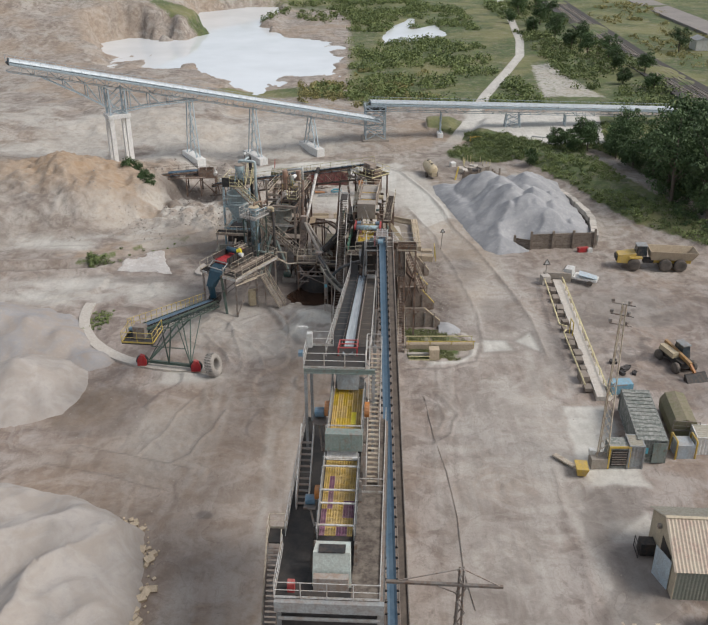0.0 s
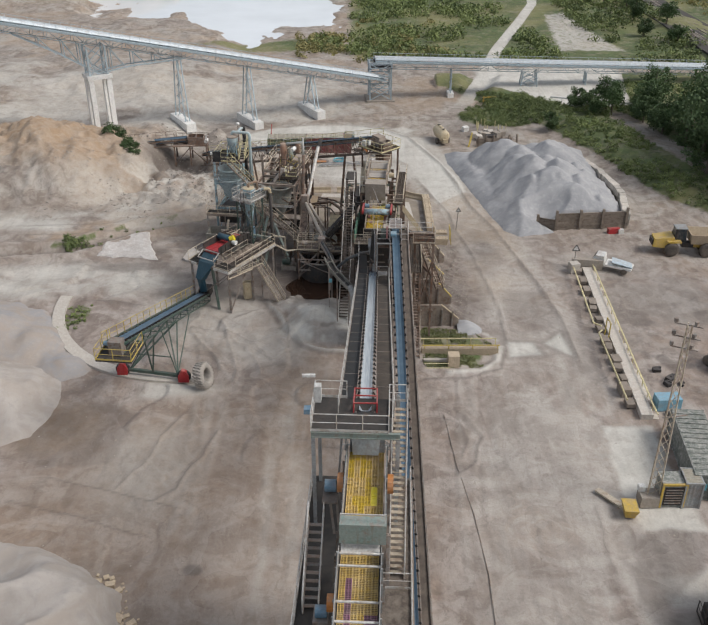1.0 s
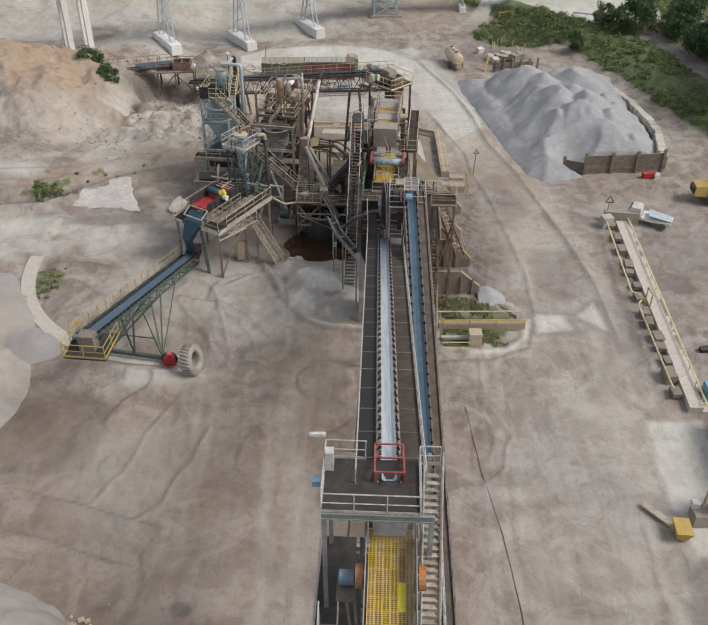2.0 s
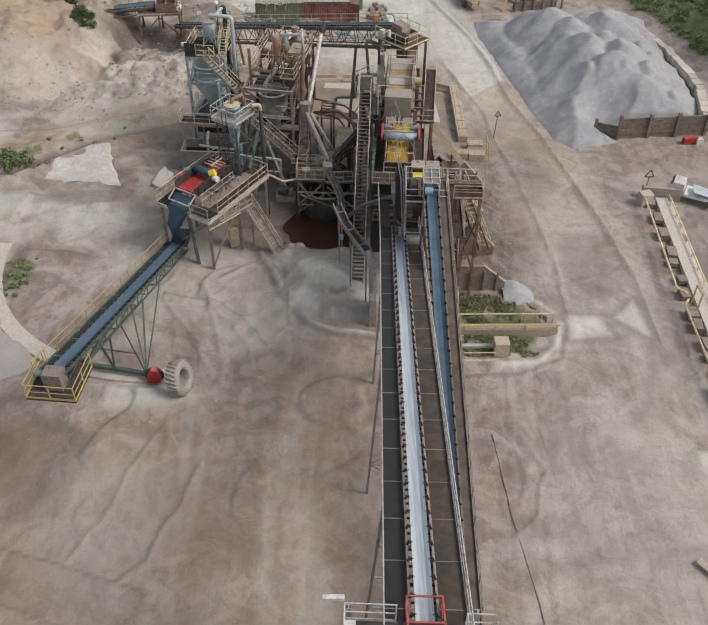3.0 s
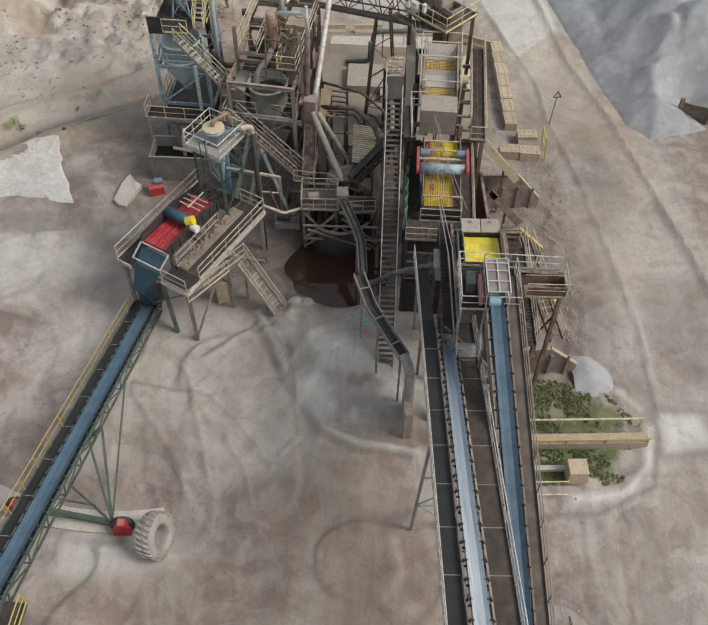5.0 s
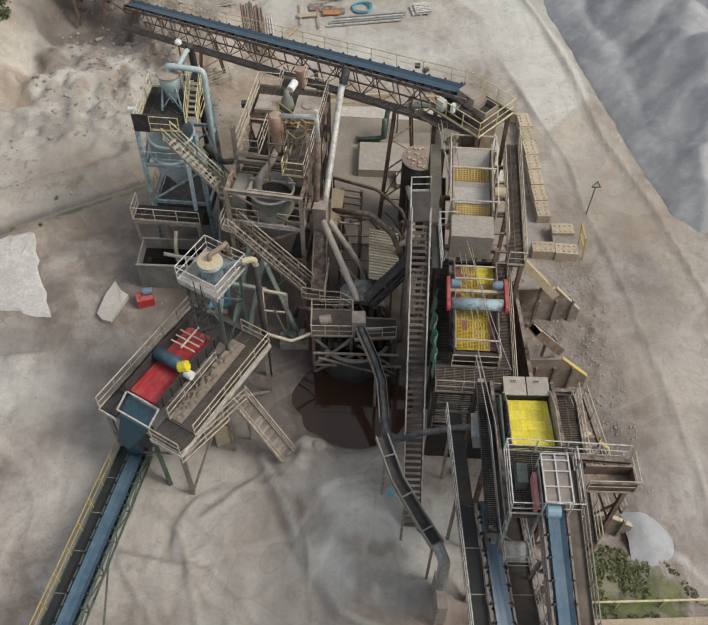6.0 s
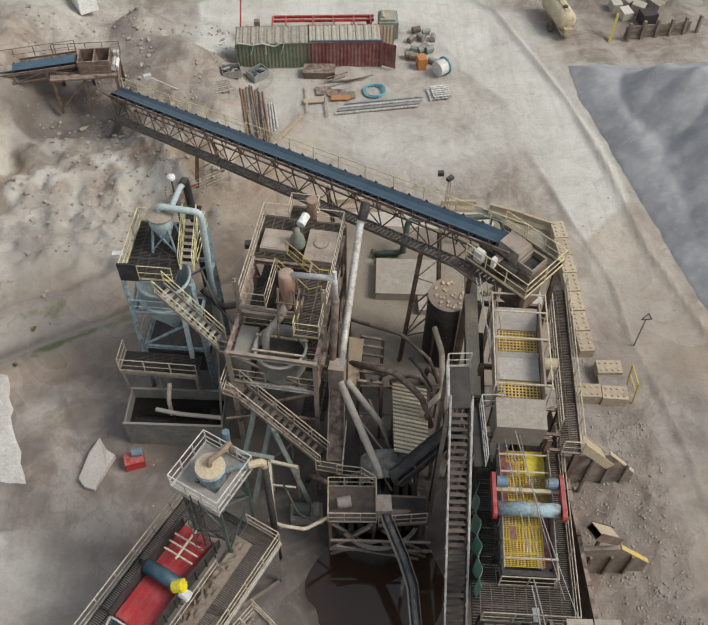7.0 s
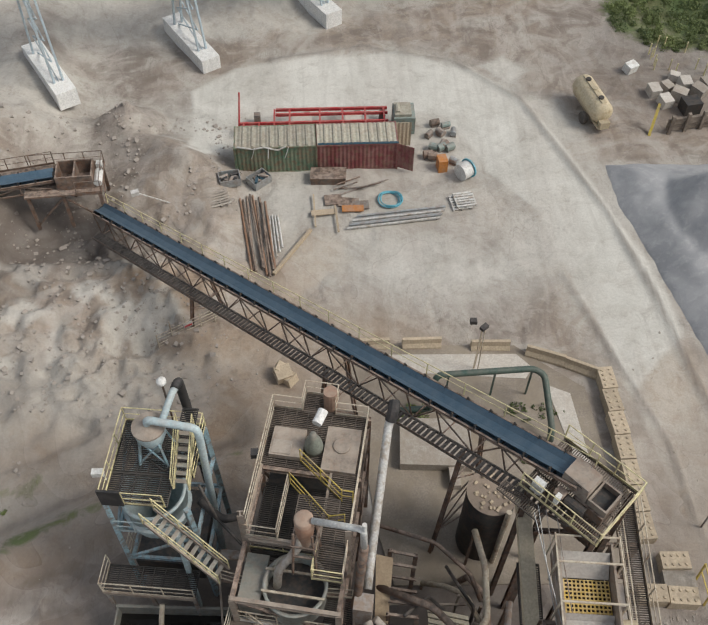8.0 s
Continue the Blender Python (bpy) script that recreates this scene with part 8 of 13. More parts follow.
part("floor_grating", grating(Q, -2.3, -1.3, -3.6, 3.5, 8.6, 8.68), GRATE, q3)
brace(q3, [(Q(1.5, -3.4, 0.4), Q(1.5, 0.5, 8.6)), (Q(1.5, 4.5, 0.4), Q(1.5, 0.5, 8.6)), (Q(-1.6, -3.4, 0.4), Q(-1.6, 0.5, 8.6)), (Q(3.0, -3.4, 0.4), Q(3.0, 0.5, 8.6))], 0.12, BROWN)
for v in (-2.6, -1.2, 0.2, 1.6, 3.0):
    part("cross_bar", B().beam(Q(1.3, v, 9.0), Q(2.2, v, 9.0), 0.16, 0.1), BROWN, q3)

R = Fr(3.05, 91.5, -3)
s1 = thing("vibrating_screen", R(0, 0, 10), "vibrating screen with plain bright yellow panels and grey covers", "vibrating screen", "vibrating screens")
screen_deck(s1, R(0.15, 0.45, 10.0), -3, -11, 7, 5, 0.285, 0.64, lambda i, j: YELBRIGHT)
side_plates(s1, R(0.15, 0.5, 9.95), -3, -11, 2.08, 3.5, 0.9, DULL)
for u0, u1 in ((-0.95, 0.12), (0.18, 1.25)):
    b = B().fbox(R, u0, u1, 2.1, 3.15, 10.02, 10.1).fbox(R, u0 + 0.35, u0 + 0.62, 2.8, 2.92, 10.1, 10.15)
    part("cover_plate", b, CONC, s1, "dusty grey cover plate")
    part("lifting_slot", B().fbox(R, u0 + 0.38, u0 + 0.59, 2.83, 2.89, 10.15, 10.16), DARK, s1)
part("cover_box", B().fbox(R, -0.95, 1.25, 2.12, 3.1, 8.6, 10.0), DARK, s1)
part("side_net", B().fbox(R, -1.3, -1.22, -1.0, 1.8, 9.3, 10.6), DKGREEN, s1, "green netting")
for u in (-0.55, 0.75):
    part("discharge_plate", B().fbox(R, u - 0.35, u + 0.35, -1.7, -1.3, 10.45, 10.6), YELDECK, s1)
part("feed_lip", B().fbox(R, -1.0, 1.3, -1.5, -1.3, 10.3, 10.75), DARK, s1)
rf = thing("screen_frame", R(0, 0, 0), "brown steel frame with platforms and pale rails round the yellow screen", "steel frame")
FZ = 11.45
part("floor_grating", grating(R, -1.5, 1.5, -4.7, -1.4, FZ - 0.08, FZ), GRATE, rf)
part("floor_grating", grating(R, 1.5, 2.9, -4.7, 3.2, FZ - 3.0, FZ - 2.9), GRATEB, rf)
part("floor_grating", grating(R, -2.2, -1.4, -4.7, 3.2, FZ - 2.1, FZ - 2.0), GRATE, rf)
rail(rf, [R(1.5, -4.7, FZ), R(-1.5, -4.7, FZ), R(-1.5, -1.7, FZ), R(3.9, -1.9, FZ)], RAILW)
rail(rf, [R(2.9, -4.7, FZ - 2.9), R(2.9, 3.2, FZ - 2.9)], RAILT)
rail(rf, [R(1.5, -4.7, FZ), R(1.5, -2.0, FZ)], RAILW)
for u in (-2.1, 1.6, 2.8):
    for v in (-4.6, -1.6, 3.0):
        part("column", B().ibeam(R(u, v, -0.2), R(u, v, FZ - (0.12 if u == 1.6 and v < 0 else 2.2 if u < 2 else 3.0)), 0.22, 0.22), BROWN, rf)
part("cross_beam", B().ibeam(R(-1.5, -1.7, FZ - 0.26), R(4.2, -2.0, FZ - 0.26), 0.18, 0.32), BROWN, rf)
part("cross_beam", B().ibeam(R(-1.5, -4.6, FZ - 0.26), R(1.6, -4.6, FZ - 0.26), 0.18, 0.3), BROWN, rf)
part("cross_beam", B().ibeam(R(-2.1, 3.0, FZ - 2.4), R(2.8, 3.0, FZ - 2.4), 0.18, 0.32), BROWN, rf)
for u in (-1.45, 1.55):
    part("long_beam", B().ibeam(R(u, -4.7, FZ - 0.58), R(u, 3.2, FZ - 2.0), 0.16, 0.3), BROWN, rf)
    part("hanger", B().beam(R(u, -4.55, 0), R(u, -4.55, FZ - 0.1), 0.14), GALV, rf)
# side trough with its walkway, out to the stock bays
part("side_trough", B().fbox(R, 2.0, 4.1, -3.3, -2.5, 10.9, 11.0).fbox(R, 2.0, 4.1, -3.36, -3.28, 10.9, 11.75).fbox(R, 2.0, 4.1, -2.52, -2.44, 10.9, 11.75).fbox(R, 4.02, 4.1, -3.28, -2.52, 10.9, 11.75), BROWN, rf, "rusty brown open trough")
rail(rf, [R(4.1, -3.4, 11.0), R(2.0, -3.4, 11.0)], RAILT)
rail(rf, [R(4.15, -1.9, 11.0), R(4.15, -3.4, 11.0)], RAILT)
for u in (2.2, 4.0):
    part("column", B().ibeam(R(u, -2.9, -0.2), R(u, -2.9, 10.9), 0.2, 0.2), BROWN, rf)
brace(rf, [(R(2.8, -1.6, 3.0), R(4.0, -2.9, 9.0)), (R(4.0, -2.9, 4.0), R(2.2, -2.9, 9.6))], 0.11, BROWN)
brace(rf, [(R(-2.1, -4.6, 0.3), R(-2.1, -1.6, 5)), (R(-2.1, 3, 0.3), R(-2.1, -1.6, 5)), (R(2.8, -1.6, 4), R(2.8, 3, 8)), (R(-2.1, -4.6, 5), R(1.6, -4.6, 9.8)), (R(-2.1, -4.6, 9.8), R(1.6, -4.6, 5))], 0.12, BROWN)
part("lower_landing", B().fbox(R, -1.5, -0.2, -5.9, -4.7, 8.5, 8.58), GALV, rf)
rail(rf, [R(-1.5, -4.8, 8.58), R(-1.5, -5.9, 8.58), R(-0.2, -5.9, 8.58), R(-0.2, -4.8, 8.58)], RAILW)
for u in (-1.45, -0.25):
    part("hanger", B().beam(R(u, -5.8, -0.2), R(u, -5.8, 8.5), 0.12).beam(R(u, -4.75, 8.5), R(u, -4.75, FZ), 0.1), GALV, rf)
b = B()
for i in range(3):
    b.beam(R(-0.3 + i * 0.56, -5.0, 13.28), R(-0.3 + i * 0.56, -2.8, 13.28), 0.06)
for v in (-5.0, -4.3, -3.6, -3.1, -2.8):
    b.beam(R(-0.3, v, 13.3), R(0.82, v, 13.3), 0.05)
for u in (-0.3, 0.82):
    for v in (-5.0, -2.8):
        b.beam(R(u, v, 12.0), R(u, v, 13.3), 0.05)
    b.beam(R(u, -5.0, 12.6), R(u, -2.8, 12.6), 0.05)
part("mesh_guard", b, MESHW, c2, "white wire guard over the conveyor head")
part("guard_sheet", B().fbox(R, -0.28, 0.8, -4.95, -2.85, 13.2, 13.22), surface("grey_mesh_sheet", (0.17, 0.15, 0.145), dirt_amount=0.3, rough=0.8, grain=40), c2, "fine grey mesh panel")
part("head_motor", B().tube(R(-0.2, -5.15, 12.75), R(0.35, -5.15, 12.75), 0.26, 12), surface("light_blue_motor_paint", (0.25, 0.45, 0.58), dirt_amount=0.2, rough=0.5), c2, "light blue head motor")
part("guard_panel", B().fbox(R, -0.62, -0.46, -4.9, -3.4, 12.1, 12.75), surface("faded_red_guard", (0.46, 0.16, 0.16), dirt_amount=0.3, rough=0.6), c2, "faded red side guard")
part("gearbox", B().fbox(R, -1.15, -0.7, -3.6, -2.7, 11.5, 12.2), DKGREEN, rf, "dark green gearbox")
part("cable_tray", B().beam(R(-1.75, -5.6, 8.6), R(-1.75, 4.2, 8.2), 0.3, 0.08), GALV, rf)
for k, (u, z0) in enumerate(((-1.62, 9.4), (-1.7, 10.2), (-1.58, 10.9))):
    part("service_pipe", B().pipe([R(u, -5.4, z0 - 2.0), R(u, -5.2, z0), R(u - 0.1, 0.0, z0 + 0.1), R(u - 0.3 - 0.15 * k, 4.6, z0 - 0.4)], 0.03, 6), DULL if k != 1 else GALV, rf)
part("feed_chute", B().hexa([R(-0.7, 1.0, 6.0), R(0.7, 1.0, 6.0), R(0.7, 2.4, 6.0), R(-0.7, 2.4, 6.0), R(-0.9, -1.2, 9.6), R(1.2, -1.2, 9.6), R(1.2, 2.4, 8.9), R(-0.9, 2.4, 8.9)]), DARK, rf)
part("transfer_chute", B().hexa([R(-2.3, 0.5, 7.6), R(-1.7, 0.5, 7.6), R(-1.7, 1.1, 7.6), R(-2.3, 1.1, 7.6), R(-2.5, 0.5, 8.7), R(-1.5, 0.5, 8.7), R(-1.5, 1.6, 9.1), R(-2.5, 1.6, 9.1)]), GALV, rf, "grey transfer chute")
# right-hand descending catwalk
stair("steel_staircase", V(7.9, 89.4, 5.2), V(6.2, 94.4, 8.3), 0.8, BROWN, RAILT, "rusty steel stair on the outer side of the frame")
stair("steel_staircase", V(5.3, 84.2, 0.1), V(5.5, 91.6, 7.0), 0.7, BROWN, RAILT, "long rusty stair beside the blue conveyor")

# ---------- stock bays ----------
for k, (y, x1, h0, h1) in enumerate(((105.8, 10.1, 3.2, 0.9), (100.4, 9.5, 3.2, 1.2), (95.4, 9.9, 3.2, 1.0), (90.7, 10.2, 2.6, 0.9))):
    t = thing("bay_wall", (8, y, 0), "brown concrete bay wall with a sloping yellow-edged end", "bay wall", "bay walls")
    b = B()
    b.slab([V(5.6, y - 0.12, -0.3), V(x1, y - 0.12, -0.3), V(x1, y - 0.12, h1), V(x1 - 1.9, y - 0.12, h0), V(5.6, y - 0.12, h0)], 0.24, V(0, 1, 0))
    part("wall_slab", b, TANST, t)
    for x in np.arange(6.2, x1 - 0.5, 1.1):
        part("rib", B().box((x, y - 0.2, h1 / 2 + 0.5), (0.14, 0.16, h1 + 1.4)), DULL, t)
    part("edge_strip", B().beam((x1 - 1.9, y, h0 + 0.03), (x1 + 0.02, y, h1 + 0.03), 0.26, 0.07), RAILY if k in (1, 2) else CREAM, t, "worn painted edge")
bw = thing("bay_wall", (5.6, 98, 0), "long brown back wall of the stock bays", "bay wall", "bay walls")
for k in range(7):
    y = 90.6 + k * 2.6
    part("wall_slab", B().box((5.5, y + 1.3, 1.6), (0.22, 2.56, 3.6)), BROWN, bw)
for k, (a, c) in enumerate(((V(3.95, 104.2, 8.7), V(7.7, 105.2, 3.3)), (V(5.0, 99.6, 7.0), V(7.2, 100.8, 3.4)), (V(5.2, 92.6, 7.5), V(8.2, 94.9, 3.2)))):
    t = thing("discharge_chute", a, "tan dust-coated steel chute into the stock bay", "chute", "discharge chutes")
    dd = (c - a).normalized()
    sd = dd.cross(UP).normalized()
    nn = sd.cross(dd)
    part("chute_floor", B().slab([a - sd * 0.36, a + sd * 0.36, c + sd * 0.36, c - sd * 0.36], 0.06, -nn), CREAM if k == 0 else BROWN, t)
    for s in (-1, 1):
        part("chute_side", B().beam(a + sd * 0.38 * s + nn * 0.2, c + sd * 0.38 * s + nn * 0.2, 0.05, 0.5), CREAM if k == 0 else BROWN, t)
    part("chute_cover", B().slab([a - sd * 0.36 + nn * 0.4, a + sd * 0.36 + nn * 0.4, c.lerp(a, 0.15) + sd * 0.36 + nn * 0.4, c.lerp(a, 0.15) - sd * 0.36 + nn * 0.4], 0.04, -nn), BLOCK, t)
    part("support", B().beam((c.x - 0.8, c.y - 0.2, 0), (c.x - 0.8, c.y - 0.2, c.z + 1.0), 0.14), DULL, t)
b = B()
r8 = np.random.RandomState(8)
strew(b, r8, 2200, 6.2, 12.2, 93, 110.4, 0.03, 0.08, 3)
tagged(new("loose_stones", b.mesh("loose_stones", CONC)), "loose grey stones scattered in the bays", "stones", kind="stuff")
# old yellow-railed trough in front of the bays
yt = thing("concrete_trough", (10, 85.6, 0), "low concrete trough with yellow pipe rails and weeds", "trough")
part("beam", B().fbox(Fr(0, 0), 5.9, 13.6, 85.0, 85.7, -0.2, 0.75), BLOCK, yt)
part("pipe_rail", B().tube((5.9, 85.05, 1.15), (13.7, 85.05, 1.15), 0.07, 8), RAILY, yt)
part("pipe_rail", B().tube((5.9, 86.5, 1.05), (13.6, 86.5, 1.05), 0.06, 8), RAILP, yt)
for x in (6.2, 8.6, 11, 13.5):
    part("post", B().box((x, 85.05, 0.9), (0.09, 0.09, 0.5)), RAILY, yt)
    part("post", B().box((x, 86.5, 0.5), (0.09, 0.09, 1.1)), RAILP, yt)
part("pillar", B().box((8.9, 83.2, 0.6), (1.1, 1.0, 1.4)), BLOCK, yt, "tan concrete pillar")
part("ledge", B().box((7.2, 83.6, 0.35), (2.4, 0.3, 0.25)), CONCP, yt)
part("low_rail", B().tube((6.0, 82.6, 0.6), (8.4, 82.6, 0.6), 0.04, 6).tube((6.0, 81.8, 0.6), (8.4, 81.8, 0.6), 0.04, 6), RAILP, yt)

# ---------- long stair to the screens ----------
stair("steel_staircase", V(-2.05, 89.7, 0.0), V(-1.22, 103.9, 11.55), 0.95, DARK, RAILW, "long dark steel stair with pale handrails up to the screens", treadmat=GRATEB)
lw = thing("walkway", (-0.9, 105, 0), "grated landing with pale handrails at the head of the stair", "walkway")
part("floor_grating", B().slab([V(-1.8, 103.9, 11.5), V(-0.65, 103.9, 11.5), V(-0.5, 106.2, 11.5), V(-1.6, 106.2, 11.5)], 0.08), GRATE, lw)
rail(lw, [V(-1.8, 103.9, 11.5), V(-1.6, 106.2, 11.5), V(-0.5, 106.2, 11.5)], RAILW)
for x, y in ((-1.7, 104), (-0.6, 104), (-1.55, 106.1), (-0.55, 106.1)):
    part("column", B().ibeam((x, y, -0.2), (x, y, 11.4), 0.18, 0.18), DULL, lw)
rail(lw, [V(-0.2, 101.5, 10.4), V(-0.1, 104.6, 10.4), V(0.9, 104.6, 10.4)], RAILW)
part("side_grating", B().slab([V(-0.7, 101.5, 10.4), V(-0.2, 101.5, 10.4), V(0.1, 104.6, 10.4), V(-0.5, 104.6, 10.4)], 0.06), GRATE, lw)
dk = thing("feed_duct", (0.4, 110, 0), "long tan sheet-metal duct leaning down from the conveyor head", "duct")
part("duct", B().beam((0.55, 113.4, 10.0), (0.05, 106.2, 8.8), 0.62, 0.5), CORRTAN, dk)
for y in (107.5, 110, 112.5):
    part("support", B().beam((0.15 + (y - 107) * 0.07, y, 0), (0.15 + (y - 107) * 0.07, y, 8.6), 0.2), BROWN, dk)

# ---------- red screen with cyclone on its own platform ----------
E1, E2 = V(0.535, 0.845, 0), V(0.845, -0.535, 0)
CYAW = -32.3
C = Fr(-14.45, 98.4, CYAW)
rp = thing("screen_frame", C(0, 0, 0), "steel platform with pale handrails carrying the red screen", "steel frame")
Z = 5.15
part("floor_grating", grating(C, 0.85, 2.9, -4.1, -2.7, Z - 0.08, Z), GRATE, rp)
part("floor_grating", grating(C, -2.6, -1.5, -4.1, -2.7, Z - 0.08, Z), GRATE, rp)
part("floor_grating", grating(C, 1.0, 2.9, -2.7, 4.2, Z - 0.08, Z), GRATEB, rp)
part("floor_grating", grating(C, -2.6, -1.7, -2.7, 4.2, Z - 0.08, Z), GRATE, rp)
part("floor_grating", grating(C, -1.7, 1.0, 2.9, 4.2, Z - 0.08, Z), GRATE, rp)
rail(rp, [C(1.0, -4.1, Z), C(2.9, -4.1, Z)], RAILT)
rail(rp, [C(-2.6, -4.1, Z), C(-2.6, 4.2, Z)], RAILT)
rail(rp, [C(2.9, -2.8, Z), C(2.9, 4.2, Z), C(1.0, 4.2, Z)], RAILT)
rail(rp, [C(1.1, -2.7, Z), C(1.1, 1.6, Z)], RAILT)
for u in (-2.4, 2.7):
    for v in (-3.9, 0, 4.0):
        part("column", B().ibeam(C(u, v, -0.2), C(u, v, Z - 0.1), 0.22, 0.22), DULL, rp)
    brace(rp, [(C(u, -3.9, 0.2), C(u, 0, 4.8)), (C(u, 4.0, 0.2), C(u, 0, 4.8))], 0.12, DULL)
for v in (-3.9, 0, 4.0):
    part("cross_beam", B().ibeam(C(-2.5, v, Z - 0.25), C(2.8, v, Z - 0.25), 0.16, 0.3), DULL, rp)
    brace(rp, [(C(-2.4, v, 0.2), C(2.7, v, 4.7))], 0.1, DULL)
for a, c in (((2.96, -2.8), (2.96, 4.2)), ((0.9, -4.16), (2.96, -4.16)), ((2.96, -4.16), (2.96, -2.85)), ((-2.66, -4.1), (-2.66, 4.2)), ((-2.66, -4.16), (-1.5, -4.16))):
    part("edge_beam", B().beam(C(*a, Z - 0.14), C(*c, Z - 0.14), 0.07, 0.28), RAILW, rp)
rsand = np.random.RandomState(40)
nu, nv = 7, 40
b = B()
for i in range(nu + 1):
    for j in range(nv + 1):
        q = math.sin(math.pi * i / nu) ** 0.7 * math.sin(math.pi * j / nv) ** 0.5
        b.v.append(C(0.86 + 0.95 * i / nu, -2.6 + 6.0 * j / nv, Z + 0.02 + q * (0.16 + 0.34 * rsand.rand())))
for i in range(nu):
    for j in range(nv):
        k = i * (nv + 1) + j
        b.f.append((k, k + nv + 1, k + nv + 2, k + 1))
tagged(part("spilled_sand", b, surface("damp_spilled_sand", (0.22, 0.175, 0.14), dirt=(0.30, 0.25, 0.20), dirt_amount=0.4, rough=0.95, grain=20, bump=0.6), rp, "ridge of spilled sand on the platform"), kind="stuff")
s4 = thing("vibrating_screen", C(-0.35, 0, Z), "dewatering screen with bright red panels and a dark drive tube", "vibrating screen", "vibrating screens")
screen_deck(s4, C(-0.3, -0.3, 6.25), CYAW, -2, 6, 7, 0.32, 0.72, lambda i, j: REDDECK, nx=1, ny=9, bar=0.06)
side_plates(s4, C(-0.3, -0.3, 6.2), CYAW, -2, 1.98, 5.3, 0.9, DARK)
part("deck_bed", B().fbox(C, -1.25, 0.65, -2.9, 2.3, 6.05, 6.1), RED, s4)
part("drive_tube", B().tube(C(-1.25, -0.4, 6.9), C(0.7, -0.4, 6.9), 0.36, 16), TEAL, s4, "dark blue drive tube", True)
part("motor", B().tube(C(0.75, -0.55, 6.7), C(1.25, -0.55, 6.7), 0.25, 12), CONCW, s4)
part("motor_cover", B().tube(C(0.45, -0.55, 6.95), C(0.85, -0.35, 7.15), 0.32, 10), YELBRIGHT, s4, "yellow motor cover")
for v in (0.7, 1.1, 1.5):
    part("spray_bar", B().tube(C(-1.1, v, 6.9), C(0.5, v, 6.9), 0.05, 6), RAILT, s4)
part("spray_manifold", B().tube(C(-0.3, 0.5, 6.95), C(-0.3, 2.1, 6.95), 0.06, 6), RAILT, s4)
part("discharge_hopper", B().hexa([C(-1.3, -4.7, 3.5), C(-0.5, -4.7, 3.5), C(-0.4, -4.0, 3.3), C(-1.2, -4.0, 3.3), C(-1.3, -3.9, 5.3), C(0.65, -3.9, 5.3), C(0.7, -2.95, 5.95), C(-1.35, -2.95, 5.95)]), TEAL, s4, "dark teal discharge hopper")
part("discharge_spout", B().hexa([V(-17.7, 95.3, 1.7), V(-17.0, 95.3, 1.7), V(-17.0, 95.9, 1.7), V(-17.7, 95.9, 1.7), C(-1.2, -4.6, 3.5), C(-0.6, -4.6, 3.5), C(-0.5, -4.1, 3.4), C(-1.1, -4.1, 3.4)]), TEAL, s4)
part("support_leg", B().beam(V(-15.6, 94.2, 0), C(0.0, -3.4, 5.0), 0.26), DKGREEN, s4)
part("lip_frame", B().beam(C(-1.4, -2.95, 6.3), C(0.8, -2.95, 6.3), 0.08).beam(C(-1.4, -3.9, 5.75), C(0.75, -3.9, 5.75), 0.08).beam(C(-1.4, -2.95, 6.3), C(-1.4, -3.9, 5.75), 0.08).beam(C(0.78, -2.95, 6.3), C(0.75, -3.9, 5.75), 0.08), RAILW, s4)
# cyclone on a stand
K = Fr(-12.45, 101.3, CYAW)
cy = thing("hydrocyclone", K(0, 0, 0), "hydrocyclone on a tall stand with a railed pale platform", "cyclone")
ZC = 10.45
b = B()
for u0, u1, v0, v1 in ((-1.3, 1.3, -1.3, -0.6), (-1.3, 1.3, 0.6, 1.3), (-1.3, -0.6, -0.6, 0.6), (0.6, 1.3, -0.6, 0.6)):
    b.fbox(K, u0, u1, v0, v1, ZC - 0.08, ZC)
part("platform", b, surface("grey_checker_plate", (0.34, 0.34, 0.32), dirt_amount=0.3, rough=0.7), cy)
part("platform_edge", B().beam(K(-1.3, -1.3, ZC - 0.1), K(1.3, -1.3, ZC - 0.1), 0.06, 0.25).beam(K(-1.3, -1.3, ZC - 0.1), K(-1.3, 1.3, ZC - 0.1), 0.06, 0.25), RAILW, cy)
rail(cy, [K(-1.3, -1.3, ZC), K(1.3, -1.3, ZC), K(1.3, 1.3, ZC), K(-1.3, 1.3, ZC)], RAILW, close=True, step=0.9)
for u in (-1.0, 1.0):
    for v in (-1.0, 1.0):
        part("stand_leg", B().beam(K(u, v, Z), K(u, v, ZC - 0.1), 0.15), DKGREEN, cy)
for s in (-1, 1):
    brace(cy, [(K(s, -1, Z + 0.3), K(s, 1, 7.8)), (K(s, 1, 7.8), K(s, -1, ZC - 0.3)), (K(-1, s, Z + 0.3), K(1, s, 7.8)), (K(1, s, 7.8), K(-1, s, ZC - 0.3))], 0.07, DKGREEN)
part("body", B().lathe(K(0, 0, 0), [(0.14, 7.0), (0.2, 7.2), (0.6, 9.9), (0.6, 11.2), (0.68, 11.25), (0.68, 11.4), (0.1, 11.45)], 20), BLUEST, cy, "pale blue conical body", True)
part("top_plate", B().lathe(K(0, 0, 11.46), [(0.66, 0), (0.66, 0.06), (0.2, 0.12)], 20), CREAM, cy, "cream dusty lid")
